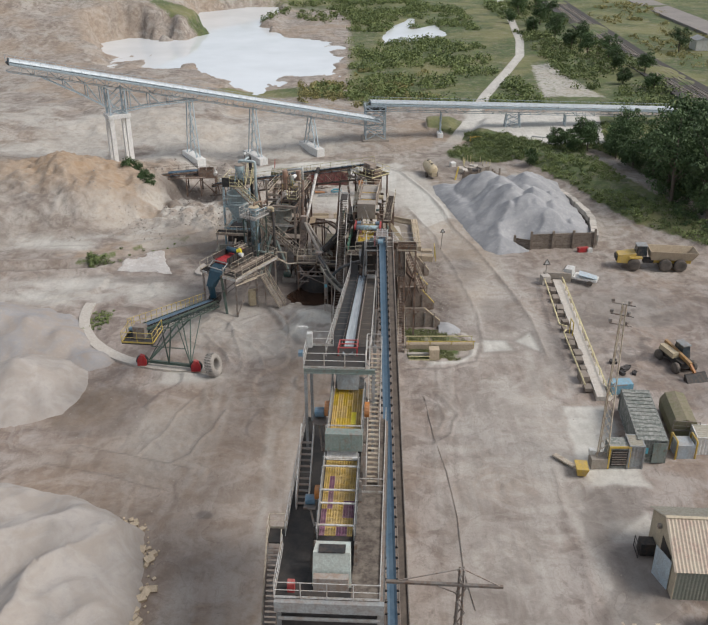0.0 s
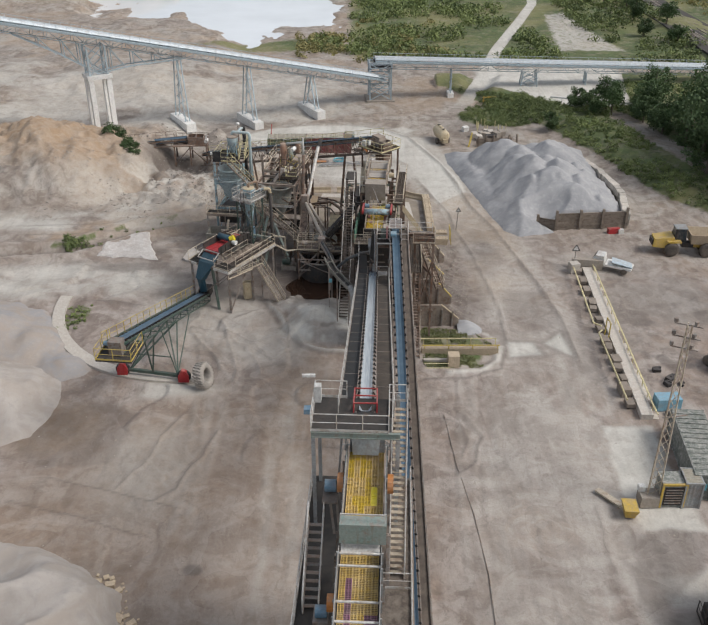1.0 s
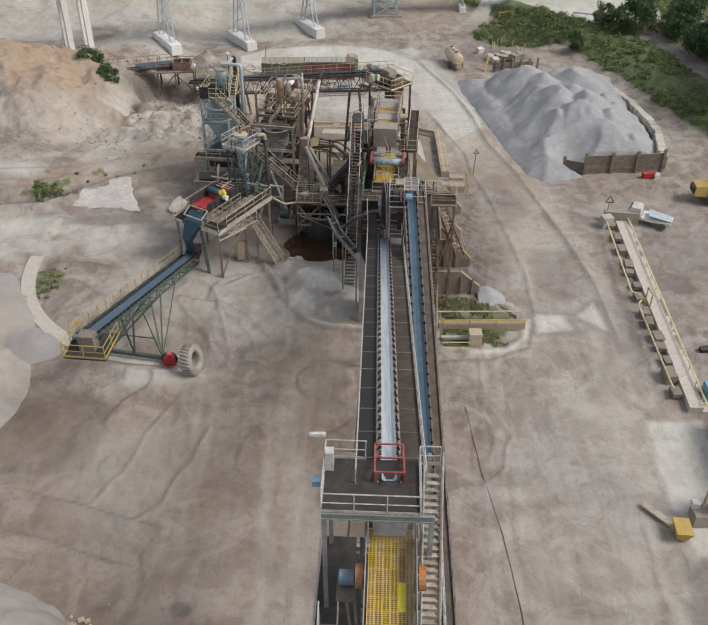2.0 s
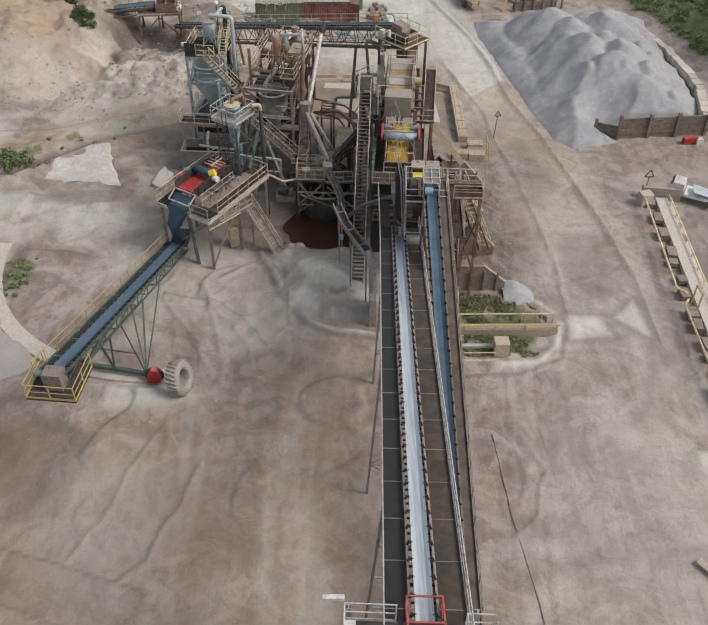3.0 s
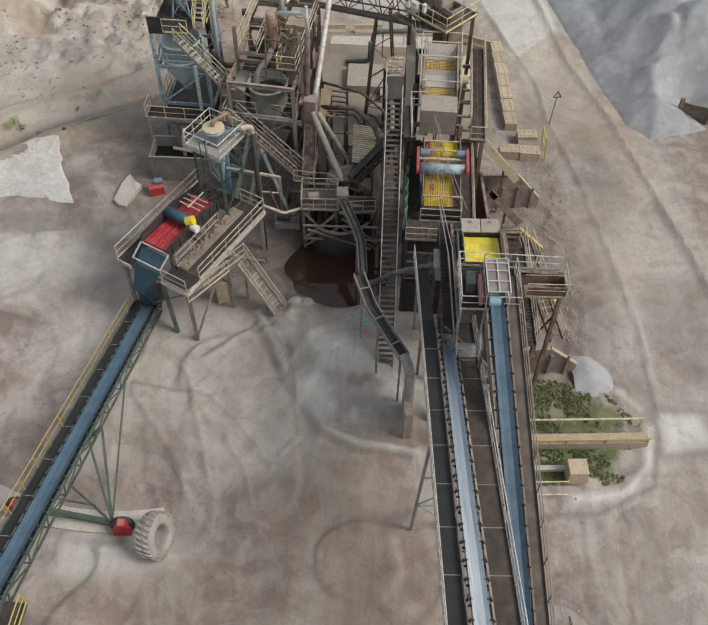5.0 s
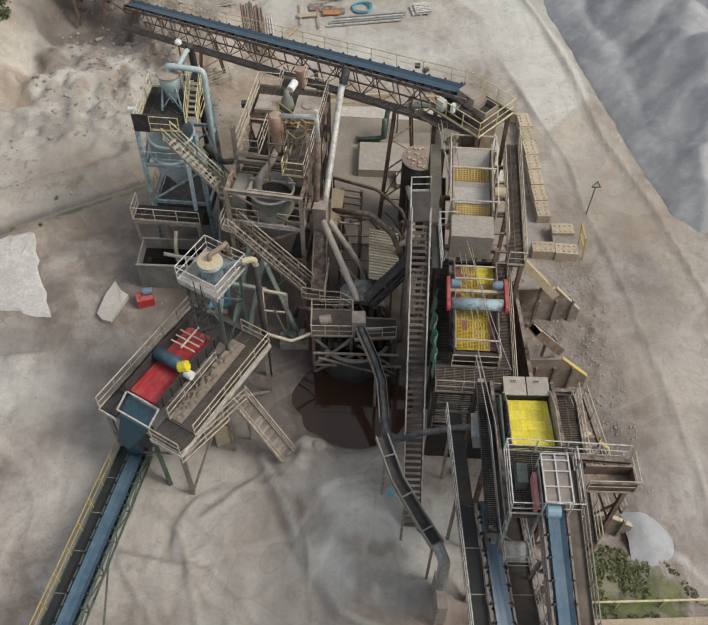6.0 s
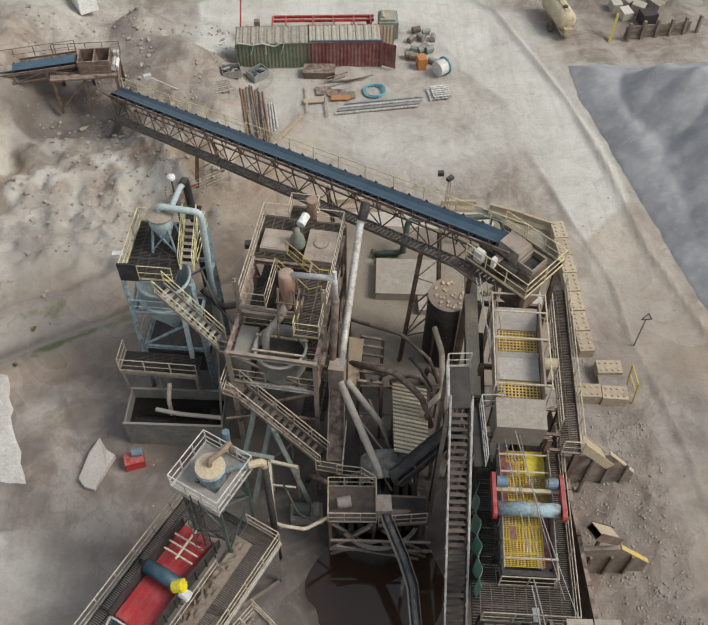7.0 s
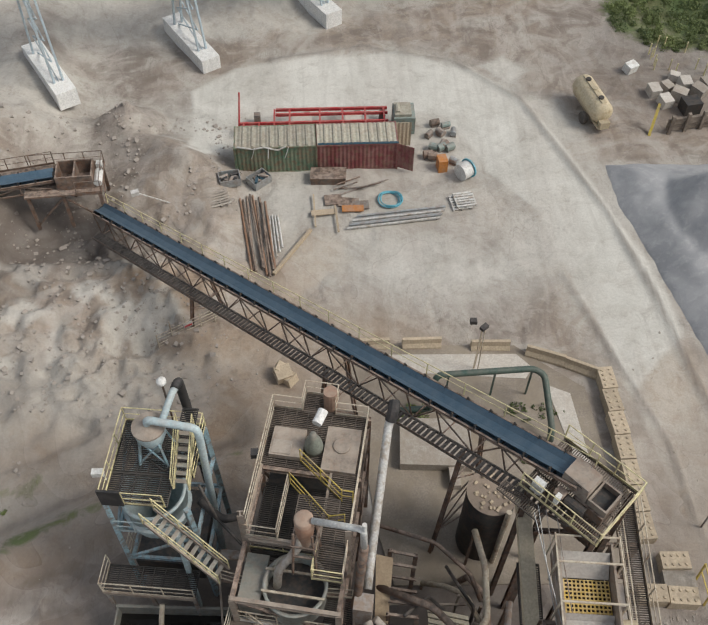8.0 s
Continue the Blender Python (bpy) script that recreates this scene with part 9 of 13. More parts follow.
part("overflow_pipe", B().pipe([K(0, 0, 11.5), K(0, 0, 11.95), K(0.3, 0.8, 12.0), K(0.2, 1.2, 11.9), K(0.2, 1.3, 10.9)], 0.13, 10), surface("rusty_tan_pipe", (0.36, 0.24, 0.15), dirt_amount=0.4, rough=0.8, second=RUST, second_amount=0.4), cy)
part("feed_pipe", B().pipe([K(0.45, 0.3, 11.0), K(1.3, 0.9, 11.3), K(1.75, 1.4, 11.3)], 0.14, 10), BLUEST, cy)
part("feed_riser", B().tube(K(1.8, 1.5, 11.1), K(1.8, 1.5, 0.0), 0.17, 10), DARK, cy, "dark rubber-lined riser", True)
part("pipe_elbow", B().pipe([K(1.35, 0.95, 11.32), K(1.78, 1.42, 11.3), K(1.8, 1.5, 10.8)], 0.18, 10), CREAM, cy)
# caged ladder
b = B()
for u in (-0.22, 0.22):
    b.beam(K(u + 0.3, -1.55, Z), K(u + 0.3, -1.55, ZC + 1.0), 0.05)
for k in range(18):
    b.beam(K(0.08, -1.55, Z + 0.3 * k), K(0.52, -1.55, Z + 0.3 * k), 0.035)
for k in range(5):
    z = Z + 2.2 + k * 0.8
    hoop = [K(0.3 + 0.38 * math.cos(a), -1.55 - 0.4 * abs(math.sin(a)) * 1.6, z) for a in np.linspace(0, math.pi, 7)]
    for a, c in zip(hoop, hoop[1:]):
        b.beam(a, c, 0.04)
part("caged_ladder", b, DARK, cy)
# landing and stair of the red screen
rl2 = thing("stair_landing", (-12.2, 96.8, 0), "steel landing with pale handrails below the red screen", "landing")
part("floor_grating", B().slab([C(2.9, -4.1, 4.2), C(2.9, -2.6, 4.2), V(-11.0, 97.2, 4.1), V(-11.9, 96.0, 4.1)], 0.08), GRATEB, rl2)
rail(rl2, [C(2.9, -4.1, 4.2), V(-11.9, 96.0, 4.1)], RAILT)
rail(rl2, [C(2.9, -2.6, 4.2), V(-11.0, 97.4, 4.1)], RAILT)
for p in (V(-11.1, 97.1, 0), V(-12.0, 96.3, 0)):
    part("leg", B().beam(p, p + UP * 4.0, 0.14), DULL, rl2)
stair("steel_staircase", V(-8.75, 95.6, 0.1), V(-11.3, 97.2, 4.1), 0.95, RAILT, RAILT, "steel stair with tan handrails down to the yard", treadmat=DULL)
solo("control_cabinet", B().box((-12.75, 97.1, 0.95), (0.95, 0.7, 1.9), 20).box((-12.75, 97.1, 1.95), (1.05, 0.8, 0.08), 20), CREAM, (-12.75, 97.1, 0), "cream electrical cabinet below the landing", "cabinet")

# ---------- blue tower with settling vessel ----------
TA = Fr(-15.85, 115.0, -7)
ta = thing("cyclone_tower", TA(0, 0, 0), "pale blue steel tower with vessel and yellow-railed top floor", "process tower")
ZA = 10.3
for u in (-1.9, 1.75):
    for v in (-2.1, 2.0):
        part("column", B().beam(TA(u * 1.08, v * 1.05, -0.2), TA(u, v, ZA - 0.1), 0.24), BLUEST, ta)
part("column", B().beam(TA(1.1, -2.9, -0.2), TA(1.0, -2.3, 7.8), 0.24), PALEBLUE, ta)
for z in (4.1, 7.4):
    for s in (-1, 1):
        part("beam", B().ibeam(TA(-1.95, 2.05 * s, z), TA(1.8, 2.05 * s, z), 0.14, 0.26), BLUEST, ta)
        part("beam", B().ibeam(TA(1.85 * s, -2.1, z - 0.03), TA(1.85 * s, 2.0, z - 0.03), 0.14, 0.26), BLUEST, ta)
brace(ta, [(TA(-1.95, -2.1, 4.2), TA(1.75, -2.1, 7.2)), (TA(-1.95, -2.15, 0.3), TA(-1.9, 2.0, 4.0)), (TA(1.8, -2.1, 0.3), TA(1.8, 2.0, 4.0)), (TA(-1.9, 2.0, 4.2), TA(1.75, 2.0, 7.2)), (TA(-1.9, -2.1, 7.5), TA(-1.9, 2.0, 10))], 0.11, BLUEST)
part("vessel", B().lathe(TA(-0.3, -0.7, 0), [(0.25, 4.6), (0.35, 4.9), (1.45, 6.8), (1.45, 8.9), (1.55, 8.9), (1.55, 9.05), (1.40, 9.05), (1.38, 6.9), (0.25, 4.6)], 28), PALEBLUE, ta, "pale blue round settling vessel", True)
part("vessel_ring", B().lathe(TA(-0.3, -0.7, 0), [(1.46, 7.6), (1.62, 7.62), (1.62, 7.75), (1.46, 7.78), (1.46, 7.6)], 28), PALEBLUE, ta)
part("floor_grating", grating(TA, -1.95, 1.8, -0.6, 2.1, ZA - 0.08, ZA), GRATE, ta)
part("floor_grating", grating(TA, -1.95, 0.9, -2.1, -0.6, ZA - 0.08, ZA), GRATE, ta)
rail(ta, [TA(0.8, -2.1, ZA), TA(-1.0, -2.1, ZA)], RAILP)
rail(ta, [TA(-1.95, -2.0, ZA), TA(-1.95, 2.1, ZA), TA(1.8, 2.1, ZA), TA(1.8, -0.6, ZA)], RAILP)
part("black_panel", B().fbox(TA, -2.0, -1.0, -2.2, -2.1, ZA - 0.05, ZA + 1.25), RUBBER, ta, "black sheet panel")
part("lamp", B().box(TA(-2.35, -1.0, ZA + 0.6), (0.5, 0.3, 0.3)).tube(TA(-2.1, -1.0, ZA), TA(-2.1, -1.0, ZA + 0.7), 0.04, 6), WHITE, ta, "white floodlight")
# funnel on the top floor
b = B()
for su in (-0.65, 0.65):
    for sv in (-0.65, 0.65):
        b.beam(TA(-0.1 + su, 0.5 + sv, ZA), TA(-0.1 + su * 0.6, 0.5 + sv * 0.6, 12.2), 0.1)
b.beam(TA(-0.75, -0.15, ZA + 0.1), TA(0.4, 0.1, 12.0), 0.07).beam(TA(0.55, -0.15, ZA + 0.1), TA(-0.5, 0.1, 12.0), 0.07)
pieces("funnel_stand", b, BLUEST, ta)
part("funnel", B().lathe(TA(-0.1, 0.5, 0), [(0.15, 10.5), (0.2, 10.7), (0.68, 12.1), (0.68, 12.6), (0.6, 12.66)], 18), PALEBLUE, ta, "", True)
part("funnel_lid", B().lathe(TA(-0.1, 0.5, 12.62), [(0.74, 0), (0.74, 0.1), (0.2, 0.3)], 18), TANST, ta)
part("pipe_loop", B().pipe([TA(-0.1, 0.5, 12.7), TA(-0.1, 0.5, 13.25), TA(2.15, 0.25, 13.25), TA(2.2, 0.2, 12.6), TA(2.1, -0.4, 2.0)], 0.18, 12), PALEBLUE, ta, "pale blue pipe loop", True)
part("branch_pipe", B().pipe([TA(0.6, 0.4, 13.25), TA(0.75, 1.9, 13.3), TA(0.85, 2.3, 13.2)], 0.16, 12), PALEBLUE, ta, "", True)
part("black_elbow", B().pipe([TA(0.82, 2.15, 13.25), TA(0.9, 2.55, 13.3), TA(0.95, 2.6, 11.0), TA(0.95, 2.6, 3.0)], 0.22, 12), RUBBER, ta, "black rubber elbow", True)
part("lamp_pole", B().tube(TA(0.3, 2.15, ZA), TA(0.3, 2.15, 13.6), 0.05, 6), BROWN, ta)
part("lamp_head", B().lathe(TA(0.3, 2.15, 13.6), [(0.1, 0), (0.22, 0.1), (0.22, 0.25), (0.1, 0.36)], 12), WHITE, ta, "white lamp")
part("upper_step", grating(TA, 1.0, 1.75, 1.0, 2.0, 11.9, 11.96), GRATE, ta)
stair("steel_staircase", TA(1.35, -1.2, ZA), TA(1.35, 1.1, 11.95), 0.7, RAILP, RAILP, "short yellow-railed stair on the tower's top floor", treadmat=TREADP)
stair("steel_staircase", V(-12.9, 110.6, 7.7), V(-16.0, 112.45, 10.25), 0.75, TANST, RAILP, "yellow-railed stair joining the two towers", treadmat=TREADP)
part("front_walk", grating(TA, -2.9, 1.6, -3.9, -2.5, 4.0, 4.08), GRATE, ta)
part("fascia", B().fbox(TA, -2.9, 1.6, -3.95, -3.88, 3.8, 4.06), TANST, ta)
rail(ta, [TA(-2.9, -2.5, 4.08), TA(-2.9, -3.9, 4.08), TA(1.6, -3.9, 4.08)], RAILT)
for u in (-2.8, -0.6, 1.5):
    part("walk_leg", B().beam(TA(u, -3.8, -0.2), TA(u, -3.8, 4.0), 0.16), DULL, ta)
part("catch_tank", B().fbox(TA, -1.7, 1.6, -2.2, 1.8, 2.2, 4.0), DARK, ta)
# settling tub at the foot
tub = thing("settling_tub", (-16.8, 110.1, 0), "grey-green open steel tub with dark water", "tub")
TU = Fr(-16.8, 110.0, -4)
part("tub_side", B().fbox(TU, -2.15, 3.5, -1.2, -1.12, -0.2, 2.4), TUBST, tub)
part("tub_side", B().fbox(TU, -2.15, 3.5, 1.12, 1.2, -0.2, 2.4), TUBST, tub)
part("tub_end", B().fbox(TU, -2.15, -2.07, -1.12, 1.12, -0.2, 2.4), TUBST, tub)
part("tub_end", B().fbox(TU, 3.42, 3.5, -1.12, 1.12, -0.2, 2.4), TUBST, tub)
part("water", B().fbox(TU, -2.07, 3.42, -1.12, 1.12, -0.2, 1.5), BLACKW, tub, "dark still water")
part("rim", B().beam(TU(-2.2, -1.18, 2.42), TU(3.55, -1.18, 2.42), 0.14, 0.08).beam(TU(-2.2, 1.18, 2.42), TU(3.55, 1.18, 2.42), 0.14, 0.08), TUBST, tub)
part("drain_pipe", B().pipe([TU(-0.4, -0.3, 2.6), TU(1.0, -0.5, 2.5), TU(3.4, -0.6, 2.4)], 0.13, 8), PIPEGREY, tub)
part("inlet_pipe", B().pipe([TU(0.3, 1.0, 3.4), TU(0.3, 0.2, 2.9), TU(0.3, 0.0, 1.6)], 0.13, 8), RAILT, tub)
pu = thing("pump_trolley", (-18.6, 107.6, 0), "red pump trolley with a blue motor", "pump")
part("frame", B().box((-18.6, 107.6, 0.45), (1.1, 0.8, 0.7), 15), RED, pu)
part("motor", B().tube((-18.7, 107.8, 1.0), (-18.1, 107.9, 1.0), 0.24, 12), BLUEMOT, pu)
p2 = thing("pump_set", (-14.0, 106.8, 0), "blue pump set beside the tower foot", "pump")
part("motor", B().tube((-14.3, 106.8, 0.7), (-13.6, 106.9, 0.7), 0.28, 12), BLUEMOT, p2)
part("base", B().box((-13.9, 106.8, 0.2), (1.6, 0.8, 0.4)), DULL, p2)
part("riser", B().pipe([V(-13.4, 106.9, 0.7), V(-13.0, 106.9, 0.8), V(-12.9, 107.2, 4.2)], 0.22, 10), BLUEMOT, p2)

# ---------- rusty tower with cone vessel ----------
TB = Fr(-9.25, 112.8, -11)
tb = thing("process_tower", TB(0, 0, 0), "rusty brown steel process tower with cone vessel, pipes and railed floors", "process tower")
ZB = 9.65
for u in (-2.4, 2.2):
    for v, z in ((-4.2, 9.0), (-1.5, 11.6), (1.8, ZB), (5.0, ZB)):
        part("column", B().ibeam(TB(u, v, -0.2), TB(u, v, z), 0.26, 0.26), TANST if v < -1 else BROWN, tb)
for z in (3.3, 6.3, 8.9):
    for v in (-4.2, -1.5):
        part("beam", B().ibeam(TB(-2.5, v, z), TB(2.3, v, z), 0.18, 0.3), RAILW if (z == 6.3 and v == -4.2) else TANST if z == 8.9 else BROWN, tb)
    for u in (-2.4, 2.2):
        part("beam", B().ibeam(TB(u, -4.2, z - 0.03), TB(u, 5.0, z - 0.03), 0.18, 0.3), BROWN, tb)
for v in (1.8, 5.0):
    part("beam", B().ibeam(TB(-2.5, v, ZB - 0.25), TB(2.3, v, ZB - 0.25), 0.18, 0.3), BROWN, tb)
    part("beam", B().ibeam(TB(-2.5, v, 4.0), TB(2.3, v, 4.0), 0.18, 0.3), BROWN, tb)
brace(tb, [(TB(-2.4, -4.2, 3.4), TB(2.2, -4.2, 6.2)), (TB(2.2, -4.2, 6.4), TB(-2.4, -4.2, 8.8)), (TB(2.2, -4.2, 0.2), TB(2.2, -1.5, 3.2)), (TB(2.2, -4.2, 6.3), TB(2.2, -1.5, 8.8)), (TB(-2.4, -4.2, 0.2), TB(-2.4, -1.5, 3.2)), (TB(-2.4, -4.2, 3.4), TB(-2.4, -1.5, 6.2)), (TB(2.2, 1.8, 0.2), TB(2.2, 5, 9.4)), (TB(-2.4, 1.8, 9.4), TB(-2.4, 5, 0.2))], 0.11, BROWN)
brace(tb, [(V(-12.6, 105.9, 0), V(-11.2, 108.6, 5.0)), (V(-11.6, 105.0, 0), V(-10.2, 108.3, 5.2)), (V(-12.9, 106.5, 3.4), V(-10.3, 106.0, 3.2)), (V(-10.4, 107.3, 4.6), V(-8.2, 104.2, 0.2))], 0.24, GREENST)
part("cone_vessel", B().lathe(TB(0.1, -3.0, 0), [(0.2, 4.2), (0.28, 4.5), (1.35, 6.9), (1.35, 8.3), (1.45, 8.3), (1.45, 8.42), (1.3, 8.42), (1.28, 6.9), (0.2, 4.2)], 28), surface("bleached_grey_green_steel", (0.33, 0.37, 0.345), dirt=(0.42, 0.38, 0.33), dirt_amount=0.4, rough=0.7, second=(0.2, 0.17, 0.14), second_amount=0.3), tb, "grey-green cone vessel", True)
# a dark disc closes the vessel below its rim
part("vessel_slurry", B().lathe(TB(0.1, -3.0, 7.6), [(1.27, 0), (1.27, 0.03)], 28), DARK, tb)
for s in (-0.5, 0.5):
    part("vessel_bar", B().beam(TB(-1.3, -3.0 + s, 8.5), TB(1.5, -3.0 + s, 8.5), 0.1), RAILT, tb)
part("launder_pipe", B().pipe([TB(0.2, -1.5, 10.2), TB(0.0, -2.0, 9.6), TB(-0.7, -2.6, 8.9), TB(-0.8, -3.0, 7.0)], 0.2, 12), PIPEGREY, tb, "", True)
part("side_tank", B().hexa([TB(-2.3, -3.9, 5.8), TB(-1.4, -3.9, 5.8), TB(-1.4, -1.9, 5.8), TB(-2.3, -1.9, 5.8), TB(-2.3, -4.0, 8.2), TB(-1.3, -4.0, 8.2), TB(-1.3, -1.8, 8.2), TB(-2.3, -1.8, 8.2)]), TUBST, tb)
part("floor_grating", grating(TB, -2.4, 2.2, 1.9, 5.0, ZB - 0.08, ZB), GRATEB, tb)
part("floor_grating", grating(TB, 0.9, 2.2, -1.6, 1.9, ZB - 0.08, ZB), GRATEB, tb)
part("well_floor", grating(TB, -2.3, 0.9, -1.6, 1.9, ZB - 1.9, ZB - 1.82), GRATE, tb)
part("well_rim", B().beam(TB(-2.35, -1.6, ZB - 0.1), TB(-2.35, 1.9, ZB - 0.1), 0.12, 0.22).beam(TB(-2.35, -1.6, ZB - 0.1), TB(0.9, -1.6, ZB - 0.1), 0.12, 0.22).beam(TB(0.9, -1.6, ZB - 0.1), TB(0.9, 1.9, ZB - 0.1), 0.12, 0.22), TANST, tb)
part("sub_floor", B().fbox(TB, -2.3, 2.1, -1.4, 4.8, ZB - 2.6, ZB - 2.5), DARK, tb)
part("floor_grating", grating(TB, 0.9, 2.2, -3.1, -1.6, ZB - 0.08, ZB), GRATEB, tb)
part("lower_floor", grating(TB, -2.4, 2.2, -1.5, 4.8, 4.1, 4.18), GRATE, tb)
part("lower_floor", grating(TB, 1.2, 2.6, -4.2, -1.5, 3.35, 3.43), GRATE, tb)
rail(tb, [TB(2.2, -3.1, ZB), TB(0.9, -3.1, ZB), TB(0.9, -1.7, ZB)], RAILP)
rail(tb, [TB(-2.4, -1.6, ZB), TB(-2.4, 5.0, ZB), TB(-1.0, 5.0, ZB), TB(-1.0, 6.0, ZB), TB(0.6, 6.0, ZB), TB(0.6, 5.0, ZB), TB(2.2, 5.0, ZB), TB(2.2, -3.1, ZB)], RAILT)
rail(tb, [TB(-2.4, -1.6, ZB), TB(-0.9, -1.6, ZB), TB(-0.9, 1.0, ZB)], RAILT)
rail(tb, [TB(-0.6, 2.3, ZB), TB(1.6, 0.6, ZB), TB(2.1, 0.6, ZB)], RAILY)
part("floor_grating", grating(TB, -1.0, 0.6, 5.0, 6.0, ZB - 0.08, ZB), GRATEB, tb)
b = B()
for su in (-0.55, 0.55):
    for sv in (-0.55, 0.55):
        b.beam(TB(0.5 + su, -2.1 + sv, ZB - 1), TB(0.5 + su * 0.7, -2.1 + sv * 0.7, 12.6), 0.09)
for z in (10.6, 11.6):
    b.beam(TB(0, -2.6, z), TB(1.0, -2.6, z), 0.07).beam(TB(0, -1.6, z), TB(1.0, -1.6, z), 0.07).beam(TB(0, -2.6, z), TB(0, -1.6, z), 0.07).beam(TB(1, -2.6, z), TB(1, -1.6, z), 0.07)
pieces("drum_stand", b, BROWN, tb)
part("cyclone_drum", B().lathe(TB(0.5, -2.1, 0), [(0.13, 10.6), (0.17, 10.8), (0.40, 12.3), (0.40, 13.35), (0.34, 13.4)], 18), DRUM, tb, "faded orange cyclone drum", True)
part("white_pipe", B().pipe([TB(0.85, -2.15, 13.4), TB(2.75, -2.35, 13.75), TB(2.95, -2.4, 13.7), TB(3.0, -2.45, 12.2)], 0.14, 12), WHITE, tb, "white plastic pipe", True)
part("riser_stub", B().tube(TB(2.97, -2.4, 13.6), TB(2.97, -2.4, 14.3), 0.1, 8), WHITE, tb)
part("down_pipe", B().pipe([TB(3.0, -2.45, 12.3), TB(2.8, -2.6, 7.0), TB(2.7, -3.0, 6.6)], 0.2, 12), BROWN, tb, "", True)
part("tank_cover", B().fbox(TB, -2.1, -0.55, 2.3, 3.8, ZB, ZB + 0.3), TANST, tb, "dusty tank cover")
part("pale_sheet", B().fbox(TB, -2.0, -1.1, 2.4, 3.1, ZB + 0.3, ZB + 0.33), BEIGE, tb, "pale dusty sheet")
part("gear_drive", B().lathe(TB(-0.1, 3.0, ZB), [(0.42, 0), (0.46, 0.3), (0.36, 0.8), (0.2, 1.0), (0.16, 1.4)], 16), surface("pale_green_gear_case", (0.24, 0.26, 0.22), dirt_amount=0.3, rough=0.6), tb, "pale green gear case", True)
part("drive_motor", B().tube(TB(-0.1, 3.9, ZB + 0.8), TB(0.1, 4.6, ZB + 0.9), 0.25, 12), CONCW, tb)
part("tank_lid", B().fbox(TB, 0.4, 2.0, 1.9, 4.2, ZB, ZB + 0.25), TANST, tb, "dusty tank lid")
part("lid_flange", B().lathe(TB(1.2, 3.2, ZB + 0.25), [(0.4, 0.0), (0.4, 0.08), (0.3, 0.1)], 16), TANST, tb)
part("barrel", B().tube(TB(0.3, 5.4, ZB), TB(0.3, 5.4, ZB + 1.35), 0.33, 14), DRUM, tb)
part("flood_lamp", B().box(TB(-2.6, 1.9, ZB + 0.9), (0.35, 0.35, 0.35)), RUBBER, tb)
part("caged_platform", grating(TB, -0.3, 1.6, -0.8, 0.4, ZB + 0.5, ZB + 0.56), GRATEB, tb)
stair("steel_staircase", V(-7.5, 105.9, 3.3), V(-12.2, 108.7, 6.35), 0.9, TANST, RAILT, "rusty steel stair with tan rails across the tower front", treadmat=GRATEB)
part("stair_landing", B().slab([V(-12.9, 108.3, 6.35), V(-12.0, 107.9, 6.35), V(-11.6, 109.3, 6.35), V(-12.6, 109.6, 6.35)], 0.08), GRATEB, tb)
rail(tb, [V(-12.0, 107.9, 6.35), V(-12.9, 108.3, 6.35), V(-12.6, 109.6, 6.35)], RAILT)
part("landing_plate", B().slab([V(-8.0, 105.2, 3.3), V(-6.6, 104.9, 3.3), V(-6.3, 107.6, 3.3), V(-7.4, 108.0, 3.3)], 0.08), GRATEB, tb)
rail(tb, [V(-8.0, 105.2, 3.3), V(-6.6, 104.9, 3.3), V(-6.3, 107.6, 3.3)], RAILT)
for p in (V(-7.9, 105.3, 0), V(-6.7, 105.0, 0)):
    part("column", B().beam(p, p + UP * 3.25, 0.18), BROWN, tb)
# collector box with big leaning pipes
cb = thing("collector_box", (-6.8, 109.2, 0), "dusty collector box with leaning tan pipes", "pipework")
part("box", B().box((-6.75, 109.3, 6.2), (0.85, 0.8, 2.4), -11), DULL, cb)
part("pipe", B().pipe([V(-6.6, 108.7, 6.6), V(-4.7, 104.5, 4.5), V(-4.6, 104.2, 4.2)], 0.2, 12), PIPEGREY, cb, "", True)
part("pipe", B().pipe([V(-6.2, 108.8, 6.5), V(-4.0, 107.6, 3.0), V(-3.9, 107.4, 2.0)], 0.17, 12), PIPEGREY, cb, "", True)
part("pipe", B().pipe([V(-6.9, 109.0, 5.2), V(-7.0, 108.8, 1.5)], 0.16, 10), BROWN, cb)
part("pipe", B().pipe([V(-5.15, 116.4, 11.3), V(-5.3, 116.2, 10.9), V(-6.25, 111.6, 7.2), V(-6.5, 110.2, 6.5)], 0.21, 12), RAILW, cb, "long pale pipe down from the conveyor", True)
part("elbow", B().pipe([V(-5.0, 117.0, 11.6), V(-5.05, 116.6, 11.55), V(-5.2, 116.3, 11.1)], 0.27, 10), RUBBER, cb)
for x, y in ((-7.1, 109.6), (-6.4, 109.0)):
    part("support", B().ibeam((x, y, -0.2), (x, y, 5.0), 0.2, 0.2), BROWN, cb)

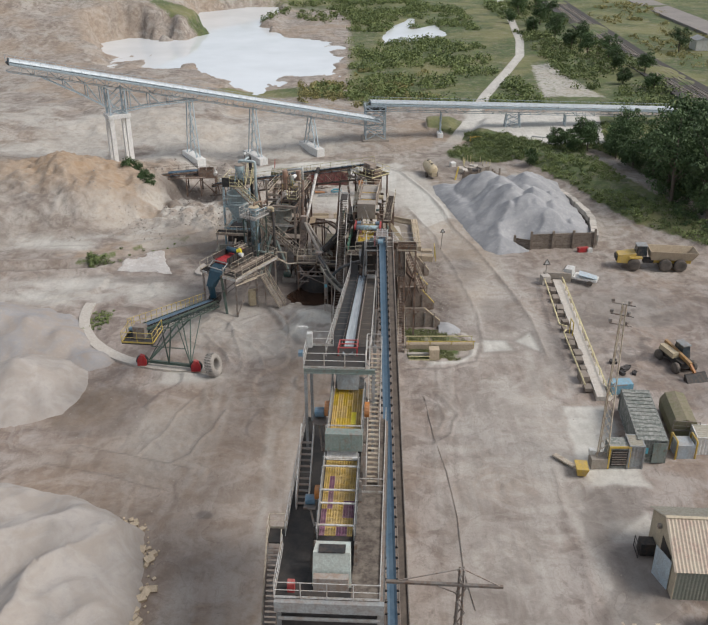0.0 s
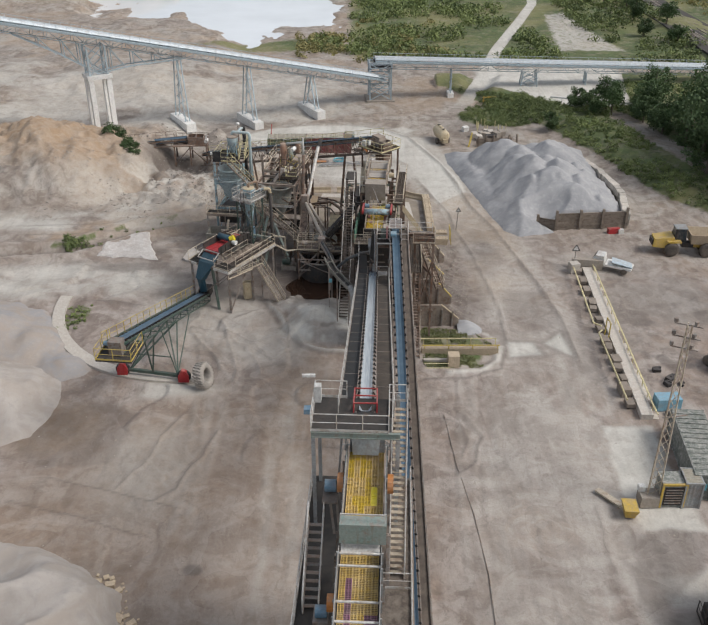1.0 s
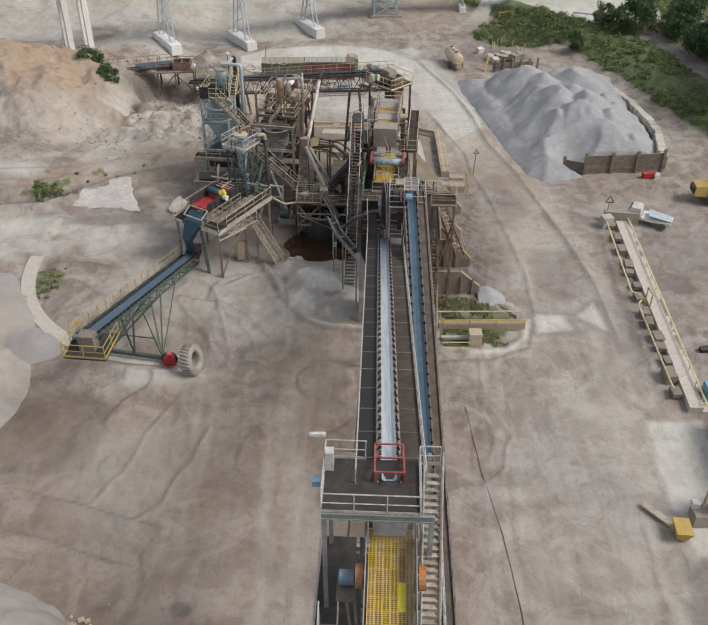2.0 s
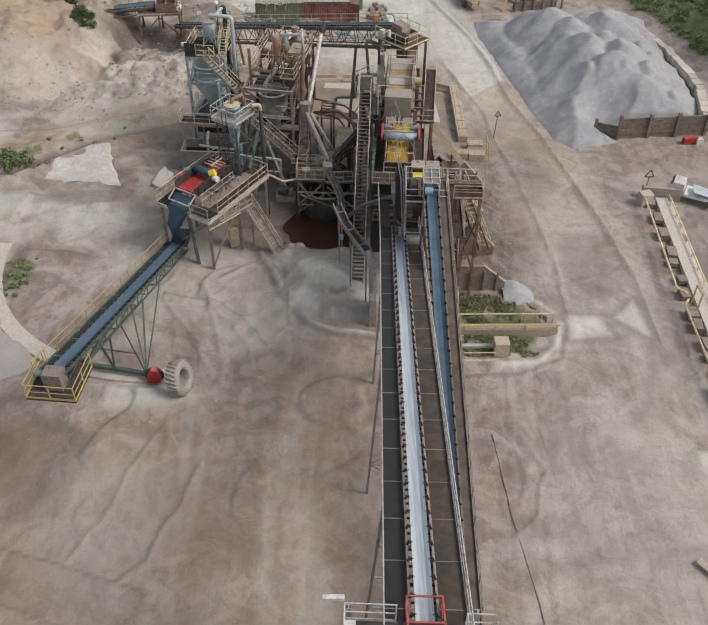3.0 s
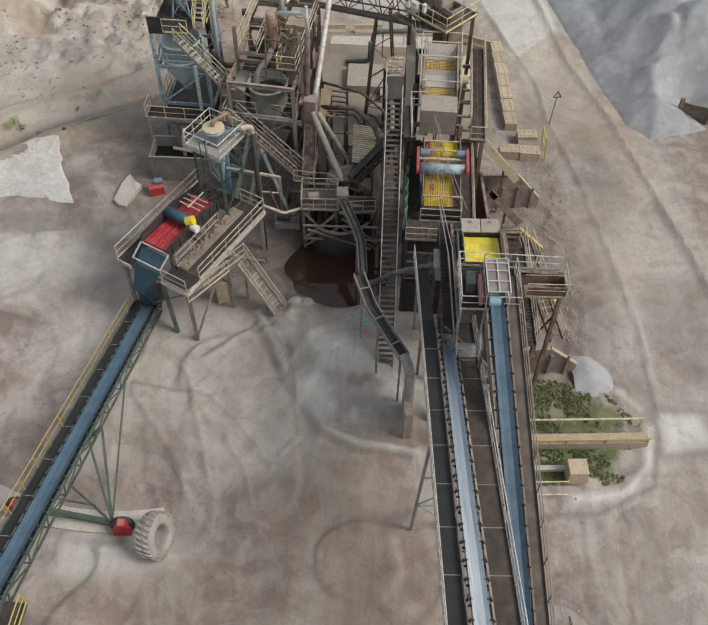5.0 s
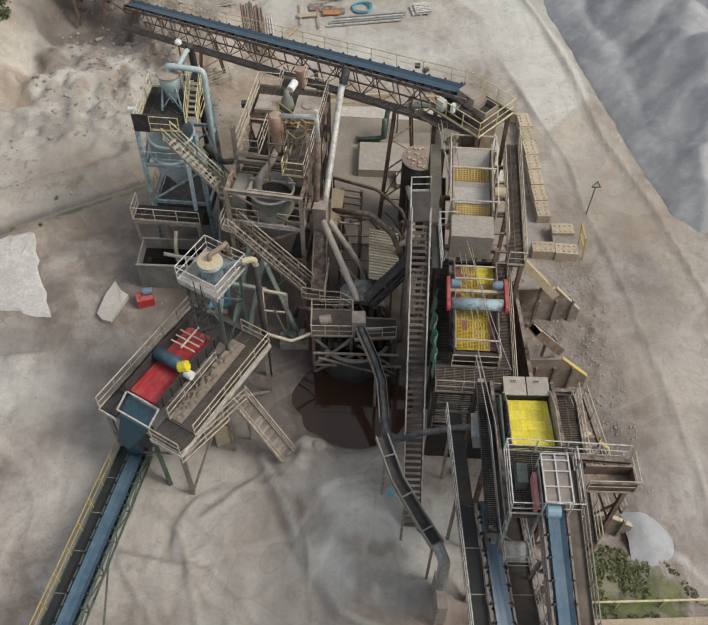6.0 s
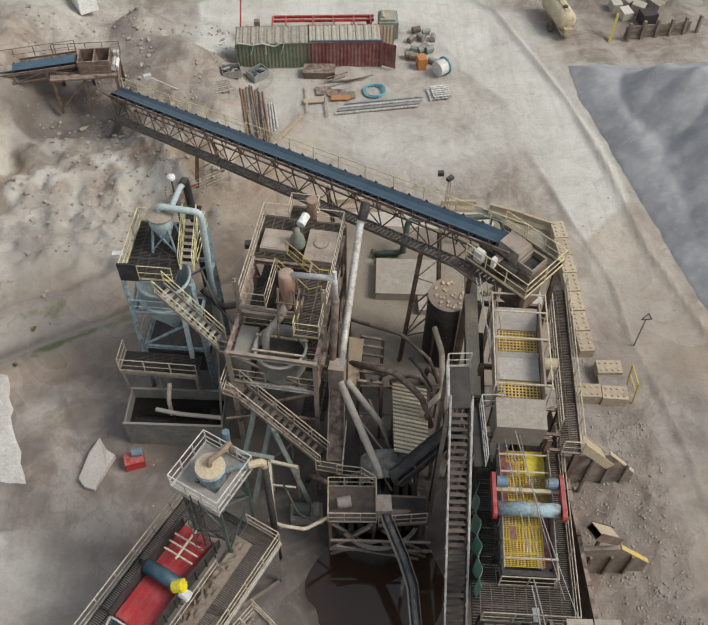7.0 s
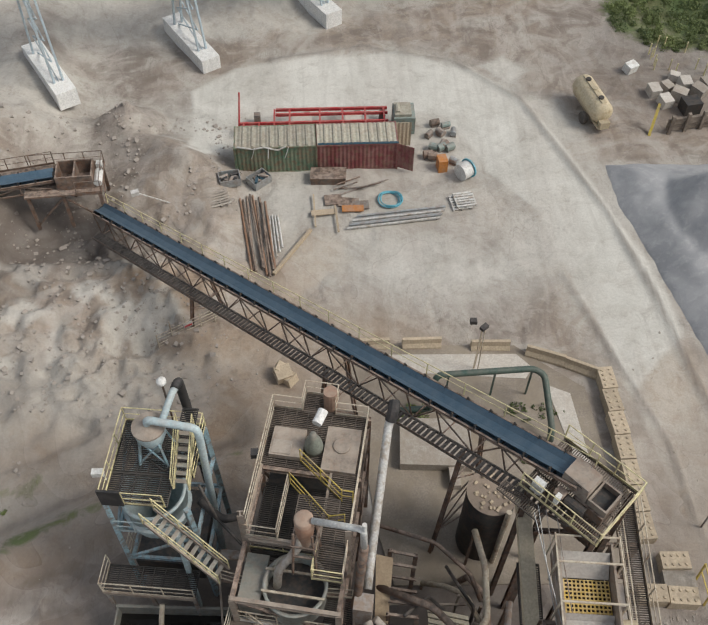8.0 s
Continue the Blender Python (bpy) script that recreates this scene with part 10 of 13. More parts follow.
# ---------- sump deck, round tank, shed roof and pipework ----------
sd = thing("pump_deck", (-6.2, 103.1, 0), "small railed pump deck over the round tank", "platform")
part("floor_grating", B().slab([V(-7.4, 102.1, 3.5), V(-4.9, 102.0, 3.5), V(-4.85, 104.0, 3.5), V(-7.35, 104.1, 3.5)], 0.08), GRATEB, sd)
rail(sd, [V(-7.4, 102.1, 3.5), V(-4.9, 102.0, 3.5), V(-4.85, 104.0, 3.5), V(-7.35, 104.1, 3.5)], RAILT, close=True, step=0.8)
for x, y in ((-7.3, 102.2), (-5.0, 102.1), (-7.3, 104.0), (-5.0, 103.9)):
    part("column", B().ibeam((x, y, -0.5), (x, y, 3.4), 0.18, 0.18), BROWN, sd)
brace(sd, [(V(-7.3, 102.2, 0.2), V(-5.0, 102.1, 3.2)), (V(-5.0, 102.1, 0.2), V(-7.3, 102.2, 3.2)), (V(-7.3, 101.6, 1.2), V(-1.9, 101.3, 1.2)), (V(-7.3, 101.6, 1.2), V(-5.2, 102.0, 2.9)), (V(-4.6, 101.8, 2.9), V(-2.2, 101.3, 1.0))], 0.12, DULL)
part("pump", B().tube(V(-6.9, 102.9, 4.0), V(-6.2, 103.0, 4.0), 0.3, 12), DULL, sd)
part("head_box", B().box((-4.55, 102.4, 4.5), (0.8, 0.9, 0.9)), DULL, sd)
rt2 = thing("round_tank", (-4.7, 103.5, 0), "dark round thickener tank with a rusty rim", "tank")
part("tank_wall", B().lathe((-4.7, 103.5, 0), [(2.35, -0.4), (2.35, 2.0), (2.2, 2.0), (2.2, -0.4), (2.35, -0.4)], 36), DARK, rt2, "", True)
part("rim", B().lathe((-4.7, 103.5, 2.0), [(2.2, 0.0), (2.42, 0.0), (2.42, 0.1), (2.2, 0.1), (2.2, 0.0)], 36), DULL, rt2)
part("slurry", B().lathe((-4.7, 103.5, 1.0), [(2.2, 0), (2.2, 0.02)], 36), SUMP, rt2)
part("rake_beam", B().ibeam((-7.0, 103.6, 2.3), (-2.3, 103.4, 2.3), 0.2, 0.3), BROWN, rt2)
for k in range(9):
    x = -6.7 + k * 0.5
    part("cover_plank", B().beam((x, 102.0 + 0.1 * (k % 3), 2.2), (x + 0.06, 105.3, 2.2), 0.3, 0.06), GRATE, rt2)
for a_, c_ in (((-7.3, 101.5, 2.6), (-2.1, 101.2, 2.6)), ((-7.3, 101.7, 0.3), (-4.8, 101.4, 2.5)), ((-2.2, 101.4, 0.2), (-4.6, 101.3, 2.5)), ((-7.0, 101.2, 2.5), (-2.6, 101.2, 0.4)), ((-2.3, 102.0, 3.3), (-4.8, 101.9, 3.3)), ((-2.2, 103.4, 3.3), (-4.8, 103.6, 3.3))):
    part("strut", B().beam(a_, c_, 0.12), DULL, rt2)
rail(rt2, [V(-4.8, 101.9, 3.35), V(-2.3, 102.0, 3.35)], RAILT, step=0.8)
part("side_deck", B().slab([V(-4.8, 101.9, 3.35), V(-2.3, 102.0, 3.35), V(-2.2, 103.4, 3.35), V(-4.8, 103.6, 3.35)], 0.08), GRATE, rt2)
sh = thing("pump_shed", (-2.9, 107.4, 0), "small shed with a tan corrugated roof between the pipes", "shed")
RA, RB, RC, RD = V(-3.85, 105.3, 5.0), V(-3.65, 109.9, 4.6), V(-1.75, 109.4, 4.6), V(-2.05, 104.7, 5.2)
# dark sheet seen through the gaps imitates shade in the corrugations
part("roof", B().slab([q - UP * 0.06 for q in (RA, RB, RC, RD)], 0.06), DARK, sh, "dark sheet showing as the shaded grooves of the roof")
for k in range(18):
    f0, f1 = (k + 0.06) / 18, (k + 0.9) / 18
    a0, a1, d0, d1_ = RA.lerp(RB, f0), RA.lerp(RB, f1), RD.lerp(RC, f0), RD.lerp(RC, f1)
    part("roof_sheet", B().hexa([a0 - UP * 0.03, d0 - UP * 0.03, d1_ - UP * 0.03, a1 - UP * 0.03, a0 + UP * 0.09, d0 + UP * 0.09, d1_, a1]), ROOFTAN, sh)
for x, y in ((-3.5, 105.8), (-3.4, 109.3), (-2.2, 108.9), (-2.4, 105.4)):
    part("post", B().beam((x, y, 0), (x, y, 4.6), 0.14), BROWN, sh)
part("wall", B().box((-3.5, 107.5, 2.2), (0.08, 3.5, 4.4), 2), BROWN, sh)
part("wall", B().box((-2.9, 109.2, 2.2), (1.2, 0.08, 4.4), -14), BROWN, sh)
ba = conveyor("short_conveyor", V(-4.0, 103.9, 4.75), V(-1.0, 105.1, 7.7), 0.55, "short dark trough conveyor leaning up to the stair", RUBBER, DARK, depth=0.5, bay=0.9)
part("support", B().beam((-1.6, 104.8, 0), (-1.6, 104.8, 6.8), 0.16), DARK, ba)
fl_ = thing("flume", (-3.6, 99, 0), "steel flume carrying slurry from the head box", "flume")
FP = [V(-4.55, 102.2, 4.3), V(-4.35, 101.6, 4.2), V(-3.7, 99.8, 4.0), V(-3.35, 98.4, 3.9), V(-3.3, 96.0, 3.7)]
for a, c in zip(FP, FP[1:]):
    d = (c - a).normalized()
    s = d.cross(UP).normalized()
    part("trough_floor", B().beam(a - d * 0.05, c + d * 0.05, 0.5, 0.05), DULL, fl_)
    for k in (-1, 1):
        part("trough_side", B().beam(a + s * 0.26 * k + UP * 0.17, c + s * 0.26 * k + UP * 0.17, 0.05, 0.38), DULL, fl_)
part("hose", B().pipe([FP[0] + UP * 0.25, FP[1] + UP * 0.3, FP[2] + UP * 0.3, FP[3] + UP * 0.3, FP[4] + UP * 0.3, V(-3.2, 95.0, 4.0), V(-2.6, 93.9, 5.4), V(-1.5, 93.6, 6.6), V(0.3, 93.4, 7.4), V(1.6, 93.3, 7.6)], 0.17, 10), surface("dark_blue_grey_hose", (0.05, 0.07, 0.085), dirt_amount=0.25, rough=0.5), fl_, "dark slurry hose", True)
for p in (V(-3.6, 99.5, 0), V(-3.3, 96.2, 0)):
    part("support", B().beam(p - UP * 0.5, p + UP * 3.7, 0.16), DULL, fl_)
la = thing("launder", (-2.3, 90, 0), "grey-green discharge launder on legs over the sand", "launder")
LP = [V(-3.67, 93.3, 6.7), V(-3.0, 91.0, 6.5), V(-2.1, 89.2, 6.3), V(-1.25, 87.6, 6.2)]
for i, (a, c) in enumerate(zip(LP, LP[1:])):
    d = (c - a).normalized()
    s = d.cross(UP).normalized()
    mm = TUBST
    part("trough_floor", B().beam(a - d * 0.04, c + d * 0.04, 0.6, 0.05), DARK, la)
    for k in (-1, 1):
        part("trough_side", B().beam(a + s * 0.31 * k + UP * 0.15, c + s * 0.31 * k + UP * 0.15, 0.06, 0.4), mm, la)
    part("trough_tie", B().beam(a.lerp(c, 0.5) - s * 0.3 + UP * 0.33, a.lerp(c, 0.5) + s * 0.3 + UP * 0.33, 0.07), mm, la)
part("down_spout", B().pipe([V(-1.3, 87.7, 6.4), V(-0.95, 87.0, 6.0), V(-0.85, 86.8, 3.0)], 0.3, 10), GALV, la)
for p, z in ((V(-3.5, 92.8, -0.3), 6.5), (V(-2.6, 90.2, 0), 6.3), (V(-1.4, 87.9, 0), 6.1)):
    part("leg", B().beam(p, V(p.x, p.y, z), 0.12), DULL, la)
part("valve", B().box((-3.3, 90.9, 5.4), (0.3, 0.3, 0.3)), SKYBLUE, la)
part("floor_box", B().box((-0.9, 86.6, 1.6), (0.5, 1.9, 3.2)), DULL, la)
# loose pipe runs through the middle of the plant
PIPES = [
    ([V(-6.0, 110.6, 5.6), V(-3.6, 109.2, 6.6), V(-2.2, 107.9, 6.0), V(-1.7, 107.0, 4.5)], 0.18, BROWN),
    ([V(-3.4, 112.4, 0.9), V(-2.4, 111.4, 3.0), V(-1.5, 110.8, 3.2), V(-0.9, 109.8, 2.4)], 0.14, RAILT),
    ([V(-1.4, 112.6, 0.3), V(-1.3, 111.8, 3.2), V(-0.6, 110.6, 3.4), V(-0.5, 108.2, 2.0)], 0.16, BROWN),
    ([V(-0.9, 113.6, 4.6), V(-0.7, 111.6, 5.0), V(-0.8, 109.4, 4.2), V(-2.3, 107.3, 5.4)], 0.17, RAILT),
    ([V(-5.6, 106.4, 0.3), V(-5.4, 106.2, 2.4), V(-3.9, 104.9, 3.2)], 0.15, DULL),
    ([V(-8.6, 106.2, 0.2), V(-8.3, 105.6, 2.0), V(-6.9, 104.4, 2.8)], 0.15, BROWN),
    ([V(-10.4, 102.0, 4.2), V(-9.8, 101.6, 4.4), V(-8.6, 101.7, 3.6), V(-7.4, 102.4, 3.4), V(-5.0, 102.2, 3.3)], 0.10, RAILT),
    ([V(-2.2, 102.7, 3.0), V(-4.0, 102.6, 3.4), V(-4.6, 102.6, 3.6)], 0.16, DULL),
    ([V(-5.9, 113.8, 5.4), V(-3.0, 112.8, 5.2), V(-1.4, 111.4, 4.6), V(-0.9, 110.4, 3.6)], 0.11, BROWN),
    ([V(-12.4, 113.8, 7.0), V(-13.2, 113.5, 7.2), V(-14.2, 114.2, 8.0)], 0.2, RUBBER),
    ([V(-13.4, 112.6, 5.4), V(-11.4, 112.2, 5.6), V(-11.2, 112.0, 3.0)], 0.24, DULL),
    ([V(0.0, 109.5, 6.0), V(-0.3, 108.2, 6.0), V(-0.4, 106.6, 6.2), V(-0.6, 106.4, 2.0)], 0.15, DULL),
]
pw = thing("pipework", (-3, 108, 0), "tangle of rusty and tan process pipes", "pipework")
for pts, r, mm in PIPES:
    part("pipe", B().pipe(pts, r, 10), mm, pw, "", True)
for x, y, z in ((-3.4, 112.4, 0.9), (-5.6, 106.4, 0.3), (-0.9, 113.6, 4.6), (-5.9, 113.8, 5.4), (-2.2, 102.7, 3.0), (-0.9, 110.2, 3.4)):
    part("pipe_stand", B().beam((x, y, -0.2), (x, y, z), 0.12), BROWN, pw)
fr3 = thing("pipe_rack", (-4.4, 110.6, 0), "rusty steel pipe rack with cross bars", "pipe rack")
for x, y in ((-5.6, 109.2), (-4.3, 109.0), (-5.3, 112.2), (-4.1, 111.9)):
    part("column", B().ibeam((x, y, -0.2), (x, y, 6.0), 0.18, 0.18), BROWN, fr3)
for k in range(6):
    part("cross_bar", B().beam((-5.6 + k * 0.05, 109.2 + k * 0.6, 5.9), (-4.3 + k * 0.04, 109.0 + k * 0.58, 5.9), 0.12), BROWN, fr3)
part("sheet", B().slab([V(-6.0, 111.9, 6.3), V(-5.2, 111.7, 6.3), V(-5.6, 109.0, 5.2), V(-6.2, 109.2, 5.2)], 0.05), surface("rust_stained_tan_sheet", (0.46, 0.36, 0.24), dirt=(0.30, 0.22, 0.15), dirt_amount=0.45, rough=0.85), fr3)
gm = thing("pump_set", (-8.6, 104.0, 0), "dark green pump set on a plinth", "pump")
part("plinth", B().box((-8.6, 104.0, 0.3), (1.8, 1.0, 0.8)), CONC, gm)
part("motor", B().tube((-9.3, 104.0, 1.1), (-8.4, 103.9, 1.1), 0.36, 14), DKGREEN, gm)
part("casing", B().tube((-8.2, 103.9, 1.1), (-7.9, 103.9, 1.1), 0.45, 14), DULL, gm)
pf2 = thing("steel_portal", (-10.2, 105.2, 0), "pale steel portal frame beside the towers", "steel frame")
for x, y in ((-10.5, 105.6), (-9.0, 105.2), (-10.3, 103.4)):
    part("post", B().ibeam((x, y, -0.2), (x, y, 3.7), 0.18, 0.18), RAILT, pf2)
part("beam", B().beam((-10.5, 105.6, 3.7), (-9.0, 105.2, 3.7), 0.16).beam((-10.5, 105.6, 3.7), (-10.3, 103.4, 3.7), 0.16).beam((-10.4, 104.6, 2.9), (-9.1, 104.4, 2.9), 0.1), RAILT, pf2)
# tank with gravel on top and the concrete yard
tk = thing("water_tank", (0.0, 115.0, 0), "dark round steel tank with stones on its lid", "tank")
part("tank_wall", B().lathe((0.0, 115.0, 0), [(1.25, -0.2), (1.25, 5.9), (1.2, 5.95)], 30), DARK, tk, "", True)
part("lid", B().lathe((0.0, 115.0, 5.95), [(1.28, 0), (1.28, 0.06)], 30), GRAVELTOP, tk)
b = B()
for k in range(34):
    a, r = r8.uniform(0, 6.28), 1.1 * math.sqrt(r8.rand())
    s = r8.uniform(0.07, 0.16)
    b.box((r * math.cos(a), 115 + r * math.sin(a), 6.03), (s * 1.3, s, s), r8.uniform(0, 90), 20)
tagged(part("lid_gravel", b, BLOCK, tk), kind="stuff")
part("stand_pipe", B().tube((0.6, 113.7, 0), (0.6, 113.7, 6.4), 0.14, 10), RAILT, tk)
YD = [(-6.7, 128.4), (4.1, 128.0), (5.4, 126.8), (8.0, 124.6), (8.2, 119.8), (7.6, 112.2), (-4.8, 112.6), (-5.6, 116)]
b = B().slab([V(x, y, 0.16) for x, y in YD], 0.5)
tagged(new("yard_slab", b.mesh("yard_slab", surface("stained_yard_concrete", (0.38, 0.325, 0.265), dirt=(0.17, 0.14, 0.112), dirt_amount=0.45, rough=0.9, patch=0.3, second=(0.30, 0.25, 0.19), second_amount=0.5, bump=0.4, top=0.0))), "stained tan concrete yard slab", "pavement", kind="structure")
rs = solo("raised_slab", B().box((-1.8, 120.8, 0.5), (4.2, 3.1, 0.75), -4).box((-0.9, 118.7, 0.45), (0.6, 1.4, 0.5)), CONC, (-1.8, 120.8, 0), "raised grey concrete plinth with a worn top", "plinth")
solo("pale_walk", B().slab([V(-5.2, 127.6, 0.2), V(4.1, 127.3, 0.2), V(5.0, 126.2, 0.2), V(4.4, 125.4, 0.2), V(-5.4, 126.4, 0.2)], 0.1).slab([V(5.6, 124.9, 0.2), V(7.0, 124.2, 0.2), V(7.3, 118.4, 0.2), V(6.5, 118.6, 0.2)], 0.1), CONCP, (0, 126.5, 0), "pale new concrete strip in the yard", "pavement", kind="structure")
pl = thing("pipe_loop", (1.5, 124.4, 0), "dark green pipe loop on short stands", "pipe")
part("pipe", B().pipe([V(-1.9, 123.2, 0.6), V(-1.6, 124.1, 2.9), V(4.3, 124.4, 2.8), V(4.9, 124.0, 2.7), V(5.1, 121.2, 1.2), V(5.1, 120.9, 0.3)], 0.2, 12), DKGREEN, pl, "", True)
for x in (-0.8, 2.0, 4.2):
    part("stand", B().beam((x, 124.3, 0.1), (x, 124.3, 2.7), 0.1), DKGREEN, pl)
pl2 = thing("pipe_stub", (-3.0, 123.2, 0), "short dark green pipe with weeds round it", "pipe")
part("pipe", B().pipe([V(-3.9, 123.2, 0.5), V(-2.4, 123.2, 0.6), V(-1.95, 123.1, 0.8), V(-1.9, 123.0, 2.6)], 0.2, 12), DKGREEN, pl2, "", True)
scatter("weeds", "weeds round the pipe stub", rng, 26, -4.2, -2.0, 122.6, 123.8, lambda x, y: x > -99, 0.1, 0.3, 40, 0.08, SCRUB, "weeds")
lp = thing("light_pole", (1.3, 126.4, 0), "thin lattice light pole with floodlights", "light pole")
for sx, sy in ((-0.15, -0.1), (0.15, -0.1), (0, 0.15)):
    part("leg", B().beam((1.3 + sx, 126.2 + sy, 0.1), (1.3 + sx * 0.6, 126.2 + sy * 0.6, 4.6), 0.05), RAILT, lp)
part("lamp", B().box((1.3, 126.1, 4.8), (0.5, 0.3, 0.25), 40).box((0.7, 126.5, 4.9), (0.4, 0.3, 0.3)), RUBBER, lp)

# chute, hood, hoses, hanging cables and cross braces in the middle of the plant
ch = thing("drop_chute", (-7.0, 107.4, 0), "dark brown flat chute below the collector box", "chute")
part("chute_plate", B().slab([V(-7.15, 109.0, 5.6), V(-6.35, 109.1, 5.6), V(-6.5, 105.6, 3.5), V(-7.4, 105.6, 3.5)], 0.06), BROWN, ch)
for s in (-1, 1):
    part("chute_side", B().beam(V(-6.75 + 0.41 * s, 109.05, 5.72), V(-6.95 + 0.45 * s, 105.6, 3.62), 0.05, 0.28), TANST, ch)
part("support", B().beam((-6.9, 106.2, 0), (-6.9, 106.2, 3.7), 0.16), BROWN, ch)
hd = thing("curved_hood", (-3.9, 104.7, 0), "dark curved steel hood beside the striped shed roof", "hood")
b = B()
for k in range(9):
    a = math.pi * (0.12 + 0.76 * k / 8)
    b.v += [V(-4.2 - 1.5 * math.cos(a), 104.2 + yy, 2.9 + 1.3 * math.sin(a)) for yy in (0.0, 1.7)]
for k in range(8):
    b.f.append((2 * k, 2 * k + 2, 2 * k + 3, 2 * k + 1))
part("hood_shell", b, CORRDARK, hd, "", True)
for x in (-5.5, -2.9):
    part("post", B().beam((x, 105.0, 0), (x, 105.0, 3.4), 0.14), BROWN, hd)
hose = surface("black_cable_rubber", (0.035, 0.035, 0.036), dirt_amount=0.25, rough=0.7, top=0.2)
cab = thing("hanging_cables", (1.0, 104, 11), "bundle of grey power cables slung between the platforms", "cable")
for k, (a, c, sag) in enumerate(((V(0.5, 111.3, 12.4), V(1.4, 97.8, 9.4), 0.9), (V(0.8, 111.2, 12.4), V(1.8, 97.0, 9.4), 1.2), (V(0.3, 111.0, 12.3), V(2.4, 94.2, 11.4), 1.0), (V(1.2, 111.0, 12.4), V(2.0, 95.0, 11.4), 1.5))):
    pts = [a.lerp(c, i / 8) - UP * sag * 4 * (i / 8) * (1 - i / 8) for i in range(9)]
    part("cable", B().pipe(pts, 0.022, 5), DULL if k % 2 else GALV, cab)
part("cable_loop", B().pipe([V(-0.3, 107.0, 9.0), V(-0.7, 105.0, 8.8), V(-0.5, 103.6, 8.8), V(0.2, 103.2, 9.0), V(0.6, 104.0, 9.2)], 0.03, 5), RAILW, cab)
hz = thing("slack_hoses", (-13, 110, 0), "slack black and grey hoses tied to the tower steel", "hose")
for pts, r in (([TA(1.9, -0.6, 9.6), TA(2.6, -1.2, 7.4), V(-12.2, 112.4, 6.6), V(-11.8, 112.0, 7.2)], 0.07), ([TA(-0.6, 0.2, 10.35), TA(0.4, -0.4, 10.3), TA(1.0, 0.2, 10.32), TA(1.6, 0.9, 11.0)], 0.05), ([V(-12.0, 109.4, 6.2), V(-12.3, 109.2, 4.0), V(-11.4, 108.6, 3.0), V(-10.6, 108.4, 4.6)], 0.06), ([V(-4.9, 109.0, 6.2), V(-3.6, 110.2, 5.2), V(-2.6, 109.6, 4.0), V(-2.8, 108.2, 3.0)], 0.09), ([V(-2.4, 112.2, 3.6), V(-2.0, 110.9, 4.4), V(-1.2, 110.2, 3.2), V(-1.4, 109.6, 0.4)], 0.09), ([V(-9.8, 104.4, 3.6), V(-9.0, 103.2, 2.2), V(-8.0, 102.6, 2.4), V(-7.2, 102.3, 3.4)], 0.06), ([V(-12.8, 110.8, 4.2), V(-12.2, 110.0, 2.6), V(-12.4, 109.0, 2.2), V(-11.6, 108.8, 4.0)], 0.05)):
    part("hose", B().pipe(pts, r, 8), hose, hz, "", True)
cbx = thing("cross_bracing", (-8, 107, 0), "criss-cross of rusty angle-iron braces between the towers and the sump", "steel frame")
for a, c in (((-5.8, 108.6, 3.4), (-3.2, 104.6, 3.2)), ((-5.6, 106.6, 4.4), (-3.9, 104.4, 2.2)), ((-5.0, 108.8, 4.6), (-3.4, 105.4, 2.4)), ((-5.6, 109.2, 2.4), (-1.4, 109.0, 2.4)), ((-5.6, 110.6, 3.2), (-1.6, 110.4, 3.2)), ((-1.5, 109.0, 0), (-1.5, 109.0, 4.8)), ((-2.0, 110.6, 0), (-2.0, 110.6, 4.0)), ((-5.5, 107.4, 0), (-5.5, 107.4, 5.2)), ((-13.6, 108.6, 0), (-13.4, 112.0, 6.4)), ((-13.0, 108.4, 3.6), (-10.9, 108.6, 3.6)), ((-9.4, 107.4, 0), (-9.4, 107.4, 4.4)), ((-10.6, 107.6, 0.3), (-8.2, 107.2, 4.2))):
    part("brace", B().beam(a, c, 0.1), TANST, cbx)
for pts in ([V(-6.9, 104.9, 3.3), V(-5.6, 104.6, 3.5), V(-4.9, 104.1, 3.5)], [V(-13.2, 111.0, 6.4), V(-11.4, 110.4, 6.4)], [V(-10.9, 110.4, 6.4), V(-8.9, 110.0, 6.4), V(-7.2, 109.8, 6.4)]):
    rail(cbx, pts, RAILT)
part("post", B().beam((-5.6, 104.6, 3.4), (-5.6, 104.6, 0), 0.14), BROWN, cbx)
part("beam", B().beam((-13.2, 111.0, 6.3), (-7.2, 109.8, 6.3), 0.2), BROWN, cbx)
rail(ta, [TA(-1.95, -2.2, 7.5), TA(1.75, -2.2, 7.5)], PALEBLUE, step=0.9)
rail(ta, [TA(-2.0, -2.2, 4.2), TA(-2.0, 2.0, 4.2)], RAILT, step=0.9)
rail(tb, [TB(-2.35, -1.4, ZB - 1.82), TB(0.8, -1.4, ZB - 1.82)], RAILP)
rail(tb, [TB(-0.9, 1.3, ZB - 0.4), TB(1.2, -0.5, ZB - 0.4), TB(1.9, -0.5, ZB)], RAILY)
rail(tb, [TB(-2.4, -4.2, 6.35), TB(2.2, -4.2, 6.35)], RAILT, step=0.9)

